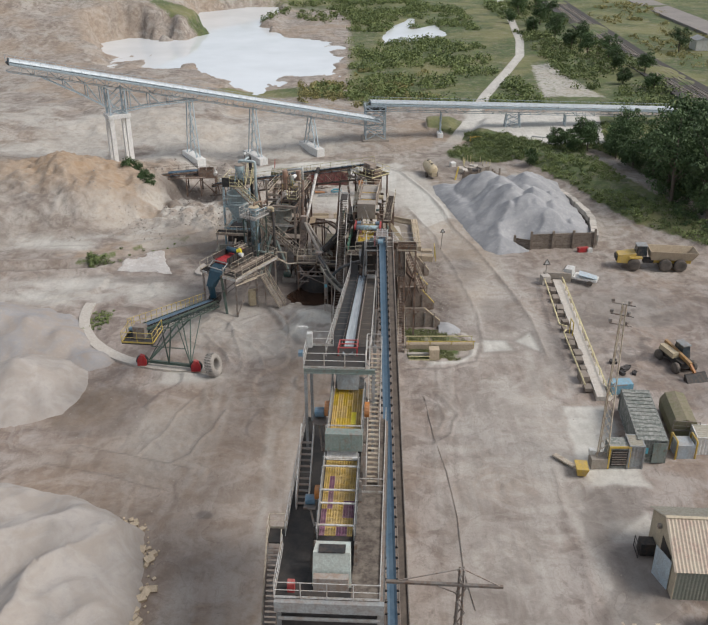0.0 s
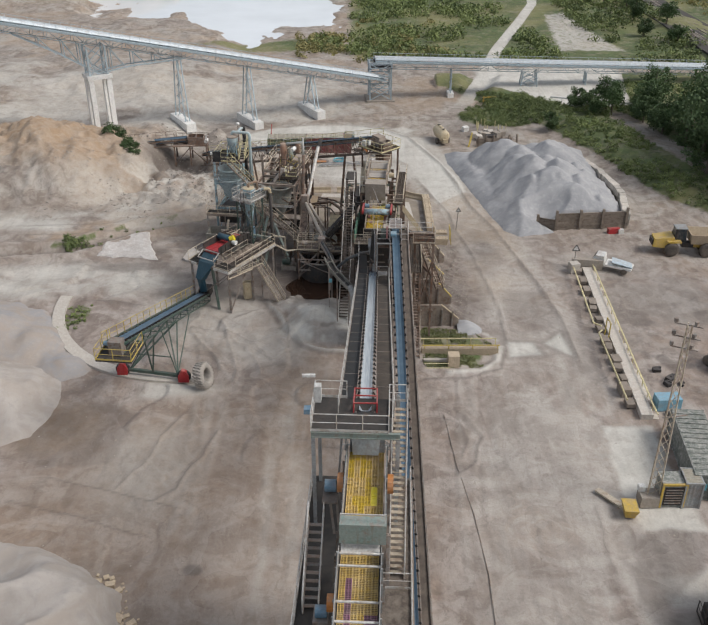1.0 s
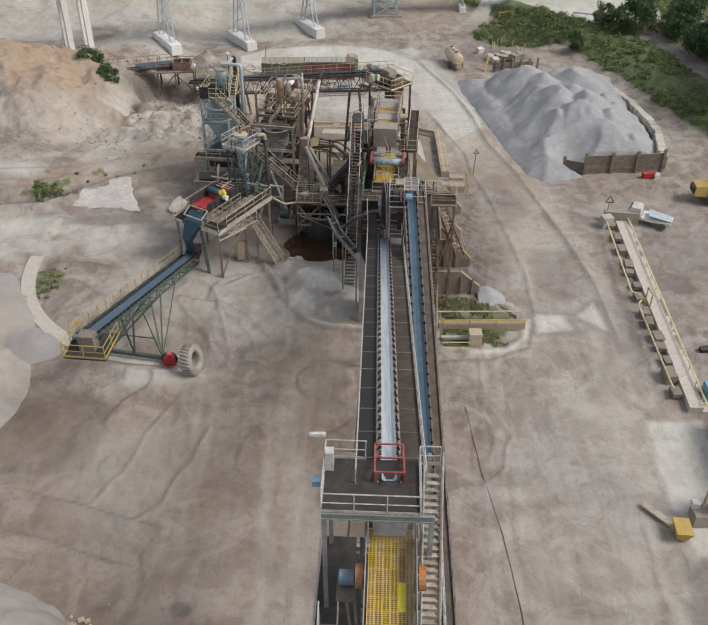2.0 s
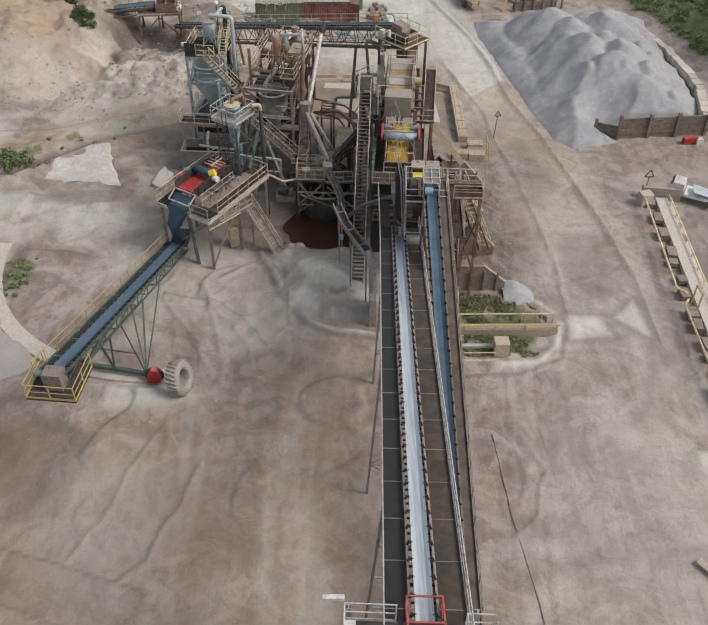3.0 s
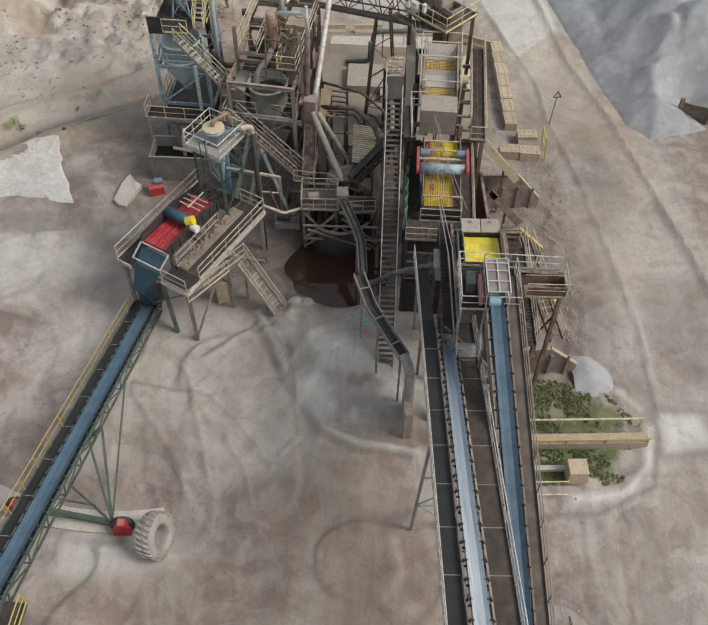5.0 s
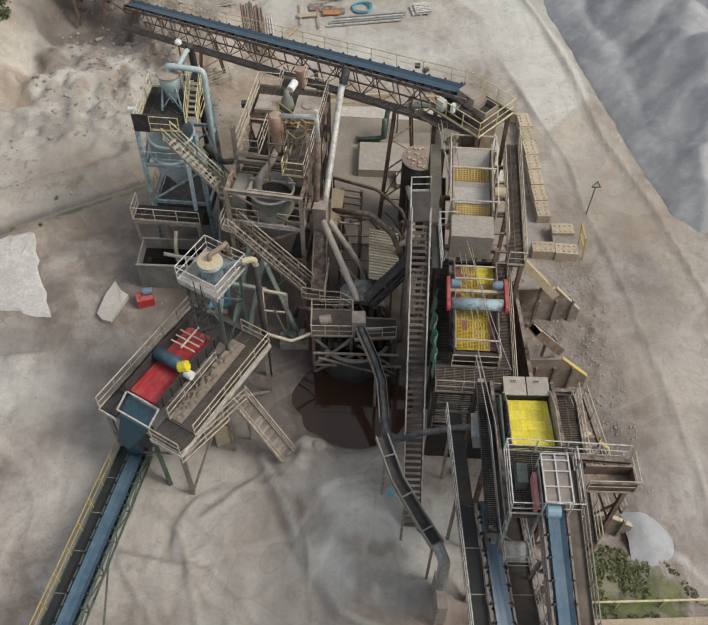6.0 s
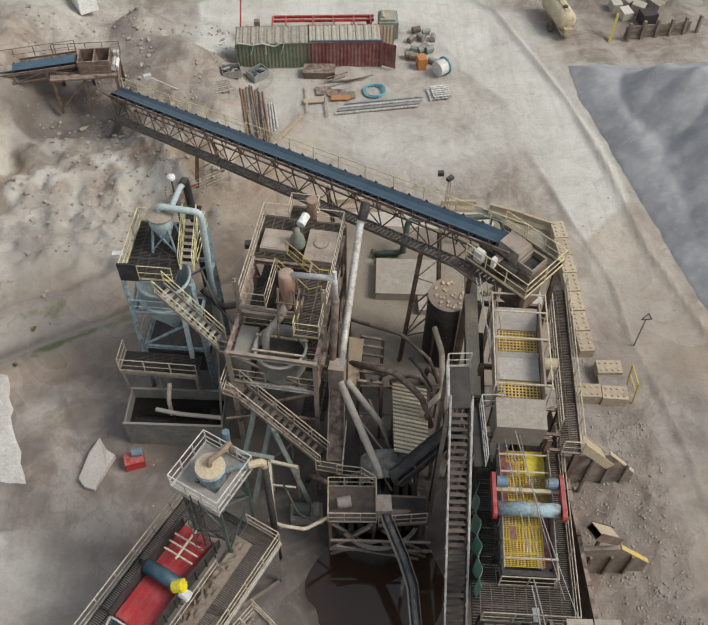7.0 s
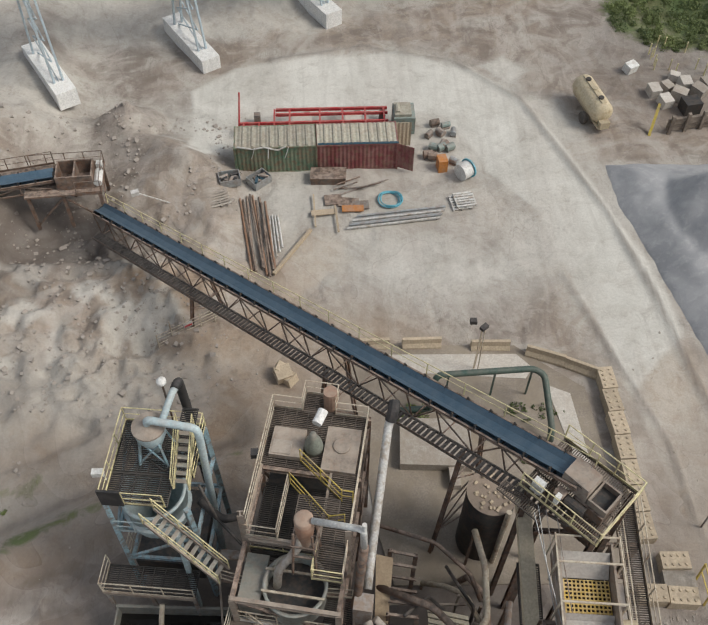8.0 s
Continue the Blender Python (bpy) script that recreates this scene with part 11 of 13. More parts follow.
# ---------- spray ramp and vehicles on the right ----------
G0, G1 = V(26.9, 103.6, 0), V(25.35, 74.4, 0)
gd = (G1 - G0).normalized()
gr = gd.cross(UP).normalized()
sr = thing("spray_ramp", (26, 89, 0), "long low concrete strip with yellow pipe rails and dark blocks", "wheel wash")
part("strip", B().slab([G0 - gr * 0.15, G0 - gr * 1.15, G1 - gr * 1.15, G1 - gr * 0.15][::1], 0.0001, V(0, 0, 1)).slab([(G0 + gr * 0.5) + UP * 0.45, (G0 - gr * 0.6) + UP * 0.45, (G1 - gr * 0.6) + UP * 0.45, (G1 + gr * 0.5) + UP * 0.45], 0.7), CONCP, sr, "pale concrete strip")
for o, z in ((-0.72, 0.8), (-0.95, 0.5)):
    part("pipe_rail", B().tube(G0 + gr * o + UP * z, G1 + gr * o + UP * z, 0.055, 8), RAILP, sr)
part("pipe_rail", B().pipe([G0 + gr * 1.75 + UP * 0.95, G0 + gd * 14 + gr * 1.9 + UP * 0.95, G0 + gd * 14.6 + gr * 1.2 + UP * 0.95], 0.09, 8), RAILP, sr)
part("pipe_rail", B().pipe([G0 + gd * 15.4 + gr * 1.3 + UP * 0.95, G0 + gd * 16 + gr * 1.75 + UP * 0.95, G1 - gd * 1.5 + gr * 1.5 + UP * 0.95], 0.09, 8), RAILP, sr)
r9 = random.Random(6)
along = 0.8
while along < 28:
    c = G0 + gd * along + gr * (0.95 + r9.uniform(-0.2, 0.2))
    big = r9.random() < 0.6
    part("block", B().box(c + UP * 0.3, (r9.uniform(0.6, 0.9), r9.uniform(0.7, 1.5), r9.uniform(0.6, 1.2) if big else 0.4), -3 + r9.uniform(-10, 10)), MUDBLOCK, sr)
    along += r9.uniform(1.3, 2.9)
for k in range(15):
    c = G0 + gd * (1 + k * 1.95)
    part("rail_post", B().box(c - gr * 0.72 + UP * 0.45, (0.07, 0.07, 0.8)), RAILP, sr)
part("spray_frame", B().beam(G0 + gd * 15.2 + gr * 0.9, G0 + gd * 15.2 + gr * 0.9 + UP * 2.3, 0.1).beam(G0 + gd * 16.4 + gr * 0.8, G0 + gd * 16.4 + gr * 0.8 + UP * 2.3, 0.1).beam(G0 + gd * 15.2 + gr * 0.9 + UP * 2.3, G0 + gd * 16.4 + gr * 0.8 + UP * 2.3, 0.1), RAILY, sr)
part("end_wall", B().box(G0 + V(0.2, 0.6, 0.6), (3.6, 0.7, 1.3), -8), CONC, sr, "dark concrete end wall")
part("end_block", B().box(G0 + V(-1.6, -0.4, 0.6), (1.1, 1.0, 1.3), 12), CONCP, sr)
sg = thing("warning_sign", (25.6, 104.4, 0), "triangular warning sign on a post", "sign")
part("post", B().box((25.6, 104.4, 1.3), (0.07, 0.07, 2.6)), DULL, sg)
part("plate", B().slab([V(25.2, 104.36, 2.3), V(26.0, 104.36, 2.3), V(25.6, 104.36, 3.0)], 0.03, V(0, 1, 0)), WHITE, sg, "white triangular plate with dark edge")
part("plate_edge", B().beam((25.17, 104.33, 2.28), (26.03, 104.33, 2.28), 0.03, 0.09).beam((25.17, 104.33, 2.28), (25.6, 104.33, 3.03), 0.03, 0.09).beam((26.03, 104.33, 2.28), (25.6, 104.33, 3.03), 0.03, 0.09), DARK, sg)


def wheel(parent, c, r, w, axis_yaw, rim_mat):
    m = Matrix.Rotation(radians(axis_yaw), 3, "Z") @ Matrix.Rotation(radians(90), 3, "Y")
    t = part("wheel", B().lathe(c, [(r * 0.55, -w / 2), (r * 0.92, -w / 2), (r, -w * 0.3), (r, w * 0.3), (r * 0.92, w / 2), (r * 0.55, w / 2)], 20, m), DUSTYRUB, parent, "", True)
    part("rim", B().lathe(c, [(r * 0.2, -w * 0.45), (r * 0.55, -w * 0.42), (r * 0.55, w * 0.42), (r * 0.2, w * 0.45)], 16, m), rim_mat, t)
    return t


# articulated dump truck
D = Fr(36.0, 109.0, -94.5)
ad = thing("dump_truck", D(0, 5, 0), "yellow articulated dump truck with a tan dusty body", "dump truck")
part("bonnet", B().hexa([D(-0.95, 0.15, 1.0), D(0.95, 0.15, 1.0), D(1.25, 2.6, 0.9), D(-1.25, 2.6, 0.9), D(-0.8, 0.3, 2.0), D(0.8, 0.3, 2.0), D(1.05, 2.6, 2.35), D(-1.05, 2.6, 2.35)]), YELLOW, ad)
part("grille", B().fbox(D, -0.7, 0.7, 0.05, 0.2, 1.15, 1.85), DARK, ad)
part("mudguard", B().fbox(D, -1.45, 1.45, 1.7, 3.4, 1.75, 1.95), YELLOW, ad)
part("cab", B().hexa([D(-0.75, 2.6, 1.9), D(0.75, 2.6, 1.9), D(0.75, 4.1, 1.9), D(-0.75, 4.1, 1.9), D(-0.65, 2.75, 3.3), D(0.65, 2.75, 3.3), D(0.65, 4.0, 3.3), D(-0.65, 4.0, 3.3)]), GLASS, ad, "dark glazed cab")
part("cab_roof", B().fbox(D, -0.72, 0.72, 2.65, 4.1, 3.3, 3.42), GALV, ad)
part("exhaust", B().tube(D(0.9, 2.8, 2.2), D(0.9, 2.8, 3.4), 0.08, 8), DARK, ad)
part("hitch", B().fbox(D, -0.4, 0.4, 3.8, 5.4, 0.8, 1.4), DARK, ad)
part("rear_chassis", B().fbox(D, -0.5, 0.5, 5.2, 10.2, 0.9, 1.4), YELLOW, ad)
b = B()
bo = [D(-1.0, 4.7, 1.5), D(1.0, 4.7, 1.5), D(1.1, 10.2, 1.6), D(-1.1, 10.2, 1.6)]
to = [D(-1.4, 4.4, 2.9), D(1.4, 4.4, 2.9), D(1.45, 10.8, 2.75), D(-1.45, 10.8, 2.75)]
bi = [D(-0.9, 4.9, 1.75), D(0.9, 4.9, 1.75), D(1.0, 10.1, 1.8), D(-1.0, 10.1, 1.8)]
ti = [D(-1.3, 4.5, 2.9), D(1.3, 4.5, 2.9), D(1.35, 10.7, 2.75), D(-1.35, 10.7, 2.75)]
b.add(bo + to + bi + ti, [(0, 3, 2, 1), (0, 1, 5, 4), (1, 2, 6, 5), (2, 3, 7, 6), (3, 0, 4, 7), (8, 9, 10, 11), (8, 12, 13, 9), (9, 13, 14, 10), (10, 14, 15, 11), (11, 15, 12, 8), (4, 5, 13, 12), (5, 6, 14, 13), (6, 7, 15, 14), (7, 4, 12, 15)])
part("dump_body", b, BLOCK, ad, "tan dusty dump body")
for v in (2.4, 6.6, 8.6):
    for u in (-1.2, 1.2):
        wheel(ad, D(u, v, 0.87), 0.87, 0.65, D.yaw, YELLOW)
# wheeled telehandler
T = Fr(35.3, 81.6, 196)
th = thing("telehandler", T(0, 0, 0), "dark telehandler with a yellow boom, grey cab and a black bucket", "telehandler")
part("chassis", B().fbox(T, -0.75, 0.75, -2.2, 2.0, 0.7, 1.35), DARK, th)
part("engine_cover", B().fbox(T, 0.2, 1.0, -1.8, 0.6, 1.3, 1.9), CREAM, th)
part("cab", B().hexa([T(-1.05, -0.9, 1.2), T(-0.1, -0.9, 1.2), T(-0.1, 0.9, 1.2), T(-1.05, 0.9, 1.2), T(-1.0, -0.7, 2.6), T(-0.15, -0.7, 2.6), T(-0.15, 0.6, 2.6), T(-1.0, 0.6, 2.6)]), GLASS, th, "glazed cab")
part("cab_roof", B().fbox(T, -1.08, -0.1, -0.8, 0.75, 2.6, 2.7), GALV, th)
part("boom", B().beam(T(0.1, -2.1, 2.0), T(0.1, 2.6, 1.5), 0.32, 0.4), surface("dull_orange_boom_paint", (0.46, 0.25, 0.07), dirt_amount=0.3, rough=0.6), th)
part("boom_inner", B().beam(T(0.1, 2.4, 1.5), T(0.1, 3.4, 0.9), 0.24, 0.3), ORANGE, th)
part("ram", B().tube(T(0.1, 0.3, 1.2), T(0.1, 2.3, 1.2), 0.08, 8), DARK, th)
part("bucket", B().hexa([T(-1.25, 3.3, 0.05), T(1.25, 3.3, 0.05), T(1.25, 4.2, 0.05), T(-1.25, 4.2, 0.05), T(-1.25, 3.2, 0.85), T(1.25, 3.2, 0.85), T(1.25, 3.45, 0.85), T(-1.25, 3.45, 0.85)]), DARK, th, "black steel bucket")
for v in (-1.6, 1.5):
    for u in (-1.05, 1.05):
        wheel(th, T(u, v, 0.62), 0.62, 0.42, T.yaw, YELLOW)
# white flatbed vehicle by the ramp
W = Fr(30.2, 103.9, 62)
wv = thing("flatbed_truck", W(0, 0, 0), "small white flatbed truck with a loose panel on its bed", "truck")
part("cab", B().hexa([W(-0.85, 1.0, 0.5), W(0.85, 1.0, 0.5), W(0.85, 2.7, 0.5), W(-0.85, 2.7, 0.5), W(-0.75, 1.1, 1.75), W(0.75, 1.1, 1.75), W(0.75, 2.1, 1.75), W(-0.75, 2.1, 1.75)]), WHITE, wv)
part("windscreen", B().hexa([W(-0.7, 2.12, 1.68), W(0.7, 2.12, 1.68), W(0.72, 2.3, 1.45), W(-0.72, 2.3, 1.45), W(-0.7, 2.16, 1.72), W(0.7, 2.16, 1.72), W(0.72, 2.34, 1.5), W(-0.72, 2.34, 1.5)]), GLASS, wv)
part("bed", B().fbox(W, -0.9, 0.9, -2.2, 0.9, 0.6, 0.85), WHITE, wv)
part("loose_panel", B().slab([W(-0.7, -2.3, 1.0), W(0.8, -1.9, 0.95), W(0.5, 0.4, 1.35), W(-0.9, 0.1, 1.3)], 0.06), surface("pale_blue_panel", (0.50, 0.60, 0.66), dirt_amount=0.1, rough=0.4), wv, "pale blue panel")
for v in (-1.4, 1.9):
    for u in (-0.8, 0.8):
        wheel(wv, W(u, v, 0.36), 0.36, 0.24, W.yaw, GALV)
solo("plastic_barrier", B().box((33.0, 114.3, 0.35), (1.5, 0.6, 0.7), 10), RED, (33, 114.3, 0), "red plastic barrier by the timber wall", "barrier")
solo("plastic_barrier", B().box((33.9, 114.2, 0.3), (0.7, 0.6, 0.6), 10), WHITE, (33.9, 114.2, 0), "white plastic barrier by the timber wall", "barrier")
# timber retaining walls round the gravel heap
tw2 = thing("timber_wall", (29, 115.4, 0), "weathered timber retaining wall holding the gravel", "retaining wall")
segs = [(V(23.4, 116.2, 0), V(25.6, 115.2, 0), 1.7), (V(25.6, 115.2, 0), V(28.8, 115.5, 0), 2.6), (V(28.8, 115.5, 0), V(31.8, 115.75, 0), 2.6), (V(31.8, 115.75, 0), V(35.0, 116.0, 0), 2.6)]
for a, c, h in segs:
    for k in range(int(h / 0.29)):
        part("plank", B().beam(a + UP * (0.16 + k * 0.29), c + UP * (0.16 + k * 0.29), 0.14, 0.27), TIMBER, tw2)
    part("post", B().box(a + V(0, -0.15, h / 2), (0.3, 0.3, h + 0.4)), TIMBER, tw2)
part("post", B().box(V(35.0, 115.9, 1.4), (0.3, 0.3, 3.0)), TIMBER, tw2)
tw3 = thing("block_wall", (36, 126, 0), "rough stone block wall along the heap's far side", "retaining wall")
rb = random.Random(3)
pts = [V(35.2, 116.4, 0), V(36.6, 124, 0), V(35.8, 134, 0), V(33.0, 143, 0)]
for a, c in zip(pts, pts[1:]):
    n = int((c - a).length / 1.25)
    yaw = math.degrees(math.atan2(c.y - a.y, c.x - a.x))
    for k in range(n):
        q = a.lerp(c, (k + 0.5) / n)
        for lv in range(2):
            part("stone_block", B().box(q + V(rb.uniform(-0.08, 0.08), 0, 0.45 + lv * 0.8 + H(q.x, q.y)), (1.2, rb.uniform(0.7, 1.0), 0.8), yaw + rb.uniform(-4, 4)), CONC if lv == 0 else CONCP, tw3)
# lighting mast
ms = thing("lighting_mast", (22.4, 63.8, 0), "tall weathered lattice mast with floodlights and cross arms", "lighting mast")
for sx, sy in ((-0.5, -0.45), (0.5, -0.45), (0, 0.5)):
    part("leg", B().beam((22.4 + sx, 63.8 + sy, 0), (22.4 + sx * 0.35, 63.8 + sy * 0.35, 16.2), 0.09), RAILT, ms)
b = B()
cs = [(-0.5, -0.45), (0.5, -0.45), (0, 0.5)]
for k in range(20):
    f0, f1 = 1 - 0.65 * k / 20, 1 - 0.65 * (k + 1) / 20
    for i in range(3):
        (ax_, ay_), (bx_, by_) = cs[i], cs[(i + 1) % 3]
        b.beam((22.4 + ax_ * f0, 63.8 + ay_ * f0, 0.8 * k), (22.4 + bx_ * f1, 63.8 + by_ * f1, 0.8 * (k + 1)), 0.04)
part("lacing", b, RAILT, ms)
for z, yw in ((16.1, 25), (15.1, 25), (14.2, 25)):
    part("cross_arm", B().box((22.4, 63.8, z), (1.9, 0.09, 0.09), yw - 50), DULL, ms)
    for s in (-0.9, 0.5):
        part("floodlight", B().box((22.4 + s * 0.9, 63.8 - s * 0.4, z + 0.25), (0.28, 0.2, 0.26), 20 + s * 40), DULL, ms)
part("lower_arm", B().box((22.9, 63.8, 8.2), (2.0, 0.07, 0.07), 10), DULL, ms)
part("mast_base", B().box((22.2, 63.5, 0.5), (1.6, 1.2, 1.0)), CONC, ms)
part("winch", B().box((21.6, 63.9, 1.2), (0.5, 0.5, 0.5)), WHITE, ms)


def container(name, fr, w, l, h, side, roofm, label, z0=0.0, group="containers"):
    """A corrugated steel box, length along v."""
    t = thing(name, fr(0, 0, z0), label, "container", group)
    for s in (-1, 1):
        b = B()
        corrugated(b, fr, -l / 2 + 0.08, l / 2 - 0.08, z0 + 0.15, z0 + h - 0.12, s * (w / 2 - 0.04) - 0.02, "v", 0.3)
        part("side_wall", b, side, t)
        b = B()
        corrugated(b, fr, -w / 2 + 0.08, w / 2 - 0.08, z0 + 0.15, z0 + h - 0.12, s * (l / 2 - 0.05) - 0.02, "u", 0.3)
        part("end_wall", b, side, t)
    b = corr_roof(B(), fr(-w / 2 + 0.04, -l / 2 + 0.05, z0 + h - 0.04), fr(-w / 2 + 0.04, l / 2 - 0.05, z0 + h - 0.04), fr(w / 2 - 0.04, l / 2 - 0.05, z0 + h - 0.04), fr(w / 2 - 0.04, -l / 2 + 0.05, z0 + h - 0.04), 0.34)
    part("roof_sheet", b, roofm, t)
    if l > 3:
        n = int(l / 0.62)
        for k in range(1, n):
            v = -l / 2 + l * k / n
            part("roof_rib", B().fbox(fr, -w / 2 + 0.1, w / 2 - 0.1, v - 0.07, v + 0.07, z0 + h - 0.03, z0 + h + 0.06), roofm, t)
    part("floor", B().fbox(fr, -w / 2, w / 2, -l / 2, l / 2, z0, z0 + 0.15), side, t)
    for su in (-1, 1):
        for sv in (-1, 1):
            part("corner_post", B().fbox(fr, su * w / 2 - 0.07, su * w / 2 + 0.07, sv * l / 2 - 0.07, sv * l / 2 + 0.07, z0, z0 + h), side, t)
        part("top_rail", B().fbox(fr, su * w / 2 - 0.05, su * w / 2 + 0.05, -l / 2 + 0.07, l / 2 - 0.07, z0 + h - 0.12, z0 + h - 0.01), side, t)
        part("top_rail", B().fbox(fr, -w / 2 + 0.07, w / 2 - 0.07, su * l / 2 - 0.05, su * l / 2 + 0.05, z0 + h - 0.12, z0 + h - 0.01), side, t)
    return t


cg = container("shipping_container", Fr(27.35, 68.0, -6), 2.6, 8.6, 2.6, CORRDARK, CORRDARK, "dark green-grey container with a pale-streaked roof")
part("door", B().fbox(Fr(27.35, 68.0, -6), 0.1, 1.2, -4.45, -4.38, 0.2, 2.3), GREENST, cg)
part("notice", B().fbox(Fr(27.35, 68.0, -6), -1.0, -0.3, -4.42, -4.37, 1.1, 1.7), SKYBLUE, cg, "blue and white notice")
gs = thing("generator_set", (23.8, 63.6, 0), "yellow generator with a dark louvred front", "generator")
part("frame", B().box((23.8, 63.8, 1.15), (1.75, 1.6, 2.2)), CORRDARK, gs)
for sx_ in (-0.9, 0.9):
    part("guard_post", B().box((23.8 + sx_, 62.95, 1.15), (0.14, 0.14, 2.3)), YELLOW, gs)
part("guard_beam", B().box((23.8, 62.95, 2.3), (1.95, 0.16, 0.16)), YELLOW, gs)
part("louvres", B().box((23.8, 62.96, 1.1), (1.4, 0.1, 1.7)), DARK, gs)
for k in range(6):
    part("slat", B().box((23.8, 62.9, 0.5 + k * 0.26), (1.3, 0.06, 0.06)), DULL, gs)
container("shipping_container", Fr(25.35, 63.8, -4), 1.3, 1.8, 2.5, GALV, CORRPALE, "small pale grey steel store beside the generator")
ot = thing("tank_trailer", (31.5, 69.5, 0), "olive canvas-covered tank on a frame", "tank trailer")
b = B()
OT = Fr(31.4, 69.6, -6)
prof = [(-1.25, 0.6), (-1.3, 1.6), (-0.9, 2.3), (0, 2.5), (0.9, 2.3), (1.3, 1.6), (1.25, 0.6)]
n = len(prof)
b.v = [OT(u, v, z) for v in (-2.6, 2.6) for u, z in prof]
b.f = [(i, i + n, i + 1 + n, i + 1) for i in range(n - 1)] + [tuple(range(n)), tuple(range(2 * n - 1, n - 1, -1)), (0, n - 1, 2 * n - 1, n)]
part("cover", b, OLIVE, ot)
part("chassis", B().fbox(OT, -1.1, 1.1, -3.0, 2.8, 0.35, 0.6), DARK, ot)
for v in (-1.2, 1.2):
    for u in (-1.0, 1.0):
        wheel(ot, OT(u, v, 0.42), 0.42, 0.28, OT.yaw, DARK)
rail(ot, [OT(-1.2, -2.7, 1.3), OT(1.2, -2.7, 1.3)], DULL)
yf = thing("small_skip", (30.3, 64.9, 0), "yellow framed skip with a pale tarpaulin", "skip")
for u in (-0.9, 0.9):
    part("hoop", B().pipe([V(30.3 + u, 65.8, 0), V(30.3 + u, 65.8, 2.0), V(30.3 + u, 64.2, 2.0), V(30.3 + u, 64.2, 0)], 0.09, 8), YELLOW, yf)
part("load", B().box((30.3, 65.0, 0.8), (1.5, 1.6, 1.5)), surface("pale_blue_tarpaulin", (0.42, 0.48, 0.52), dirt_amount=0.3, rough=0.6), yf)
container("shipping_container", Fr(32.6, 65.8, -6), 2.2, 2.2, 2.1, WHITE, CORRPALE, "small white steel store with a dark base")
solo("skip", B().hexa([V(19.9, 61.8, 0.05), V(20.6, 61.7, 0.05), V(20.7, 62.7, 0.05), V(20.0, 62.8, 0.05), V(19.7, 61.5, 0.95), V(20.8, 61.4, 0.95), V(20.9, 62.9, 0.95), V(19.8, 63.0, 0.95)]), YELLOW, (20.3, 62.3, 0), "small yellow steel skip with debris", "skip")
solo("scrap_plank", B().box((19.2, 63.9, 0.2), (0.5, 2.4, 0.14), 38), RAILT, (19.2, 63.9, 0), "pale plank leaning by the skip", "plank")
solo("plastic_tank", B().box((27.7, 76.2, 0.6), (2.2, 1.3, 1.2), 4), surface("sky_blue_cover", (0.25, 0.50, 0.65), dirt_amount=0.15, rough=0.6), (27.7, 76.2, 0), "sky blue covered plastic tank", "tank")
for k, (x, y, s) in enumerate(((28.6, 82.0, 0.5), (29.4, 80.4, 0.6), (30.2, 79.6, 0.4), (28.9, 79.6, 0.45), (29.9, 80.9, 0.35), (27.6, 75.0, 0.4))):
    solo("scrap_piece", B().box((x, y, s * 0.4), (s * 1.5, s, s * 0.8), k * 37, 8).box((x + 0.2, y + 0.2, s * 0.7), (s, s * 0.4, s * 0.4), k * 51), RUBBER, (x, y, 0), "small black piece of scrap on the ground", "scrap", "scrap pieces")
# tan shed
S = Fr(23.5, 50.3, -4)
sx = thing("machine_shed", S(4, 0, 0), "tan corrugated machine shed with a pale open door", "shed")
EV, RG = 3.1, 4.9
for v in (-3.4, 3.4):
    part("wall", corrugated(B(), S, 0, 9, 0, EV, v, "u", 0.26), CORRSAGE, sx)
b = B().slab([S(0, -3.4, 0), S(0, 3.4, 0), S(0, 3.4, EV), S(0, 0, RG), S(0, -3.4, EV)], 0.08, V(1, 0, 0))
part("gable_wall", b, CORRTAN, sx)
part("roof_slope", corr_roof(B(), S(-0.25, -3.7, EV - 0.1), S(9, -3.7, EV - 0.1), S(9, 0, RG + 0.08), S(-0.25, 0, RG + 0.08), 0.27, 0.06), surface("faded_pink_tan_roof", (0.50, 0.37, 0.30), dirt=(0.55, 0.52, 0.40), dirt_amount=0.4, rough=0.8), sx, "faded pink and tan roof sheet")
part("roof_slope", corr_roof(B(), S(-0.25, 3.7, EV - 0.1), S(9, 3.7, EV - 0.1), S(9, 0, RG + 0.08), S(-0.25, 0, RG + 0.08), 0.27, 0.06), CORRPALE, sx)
part("ridge_cap", B().beam(S(-0.25, 0, RG + 0.12), S(9, 0, RG + 0.12), 0.3, 0.06), CORRTAN, sx)
# dark panel on the solid wall in place of the shaded doorway
part("doorway", B().fbox(S, -0.03, 0.0, -2.0, 0.4, 0.05, 2.9), DARK, sx)
part("door", B().slab([S(-0.06, -2.4, 0.1), S(-0.7, -0.6, 0.1), S(-0.7, -0.6, 2.8), S(-0.06, -2.4, 2.8)], 0.06, V(-0.9, -0.3, 0)), surface("pale_blue_door", (0.55, 0.65, 0.70), dirt_amount=0.15, rough=0.5), sx, "pale blue steel door")
part("lamp", B().box(S(-0.2, 1.0, 3.3), (0.25, 0.3, 0.3)), DULL, sx)
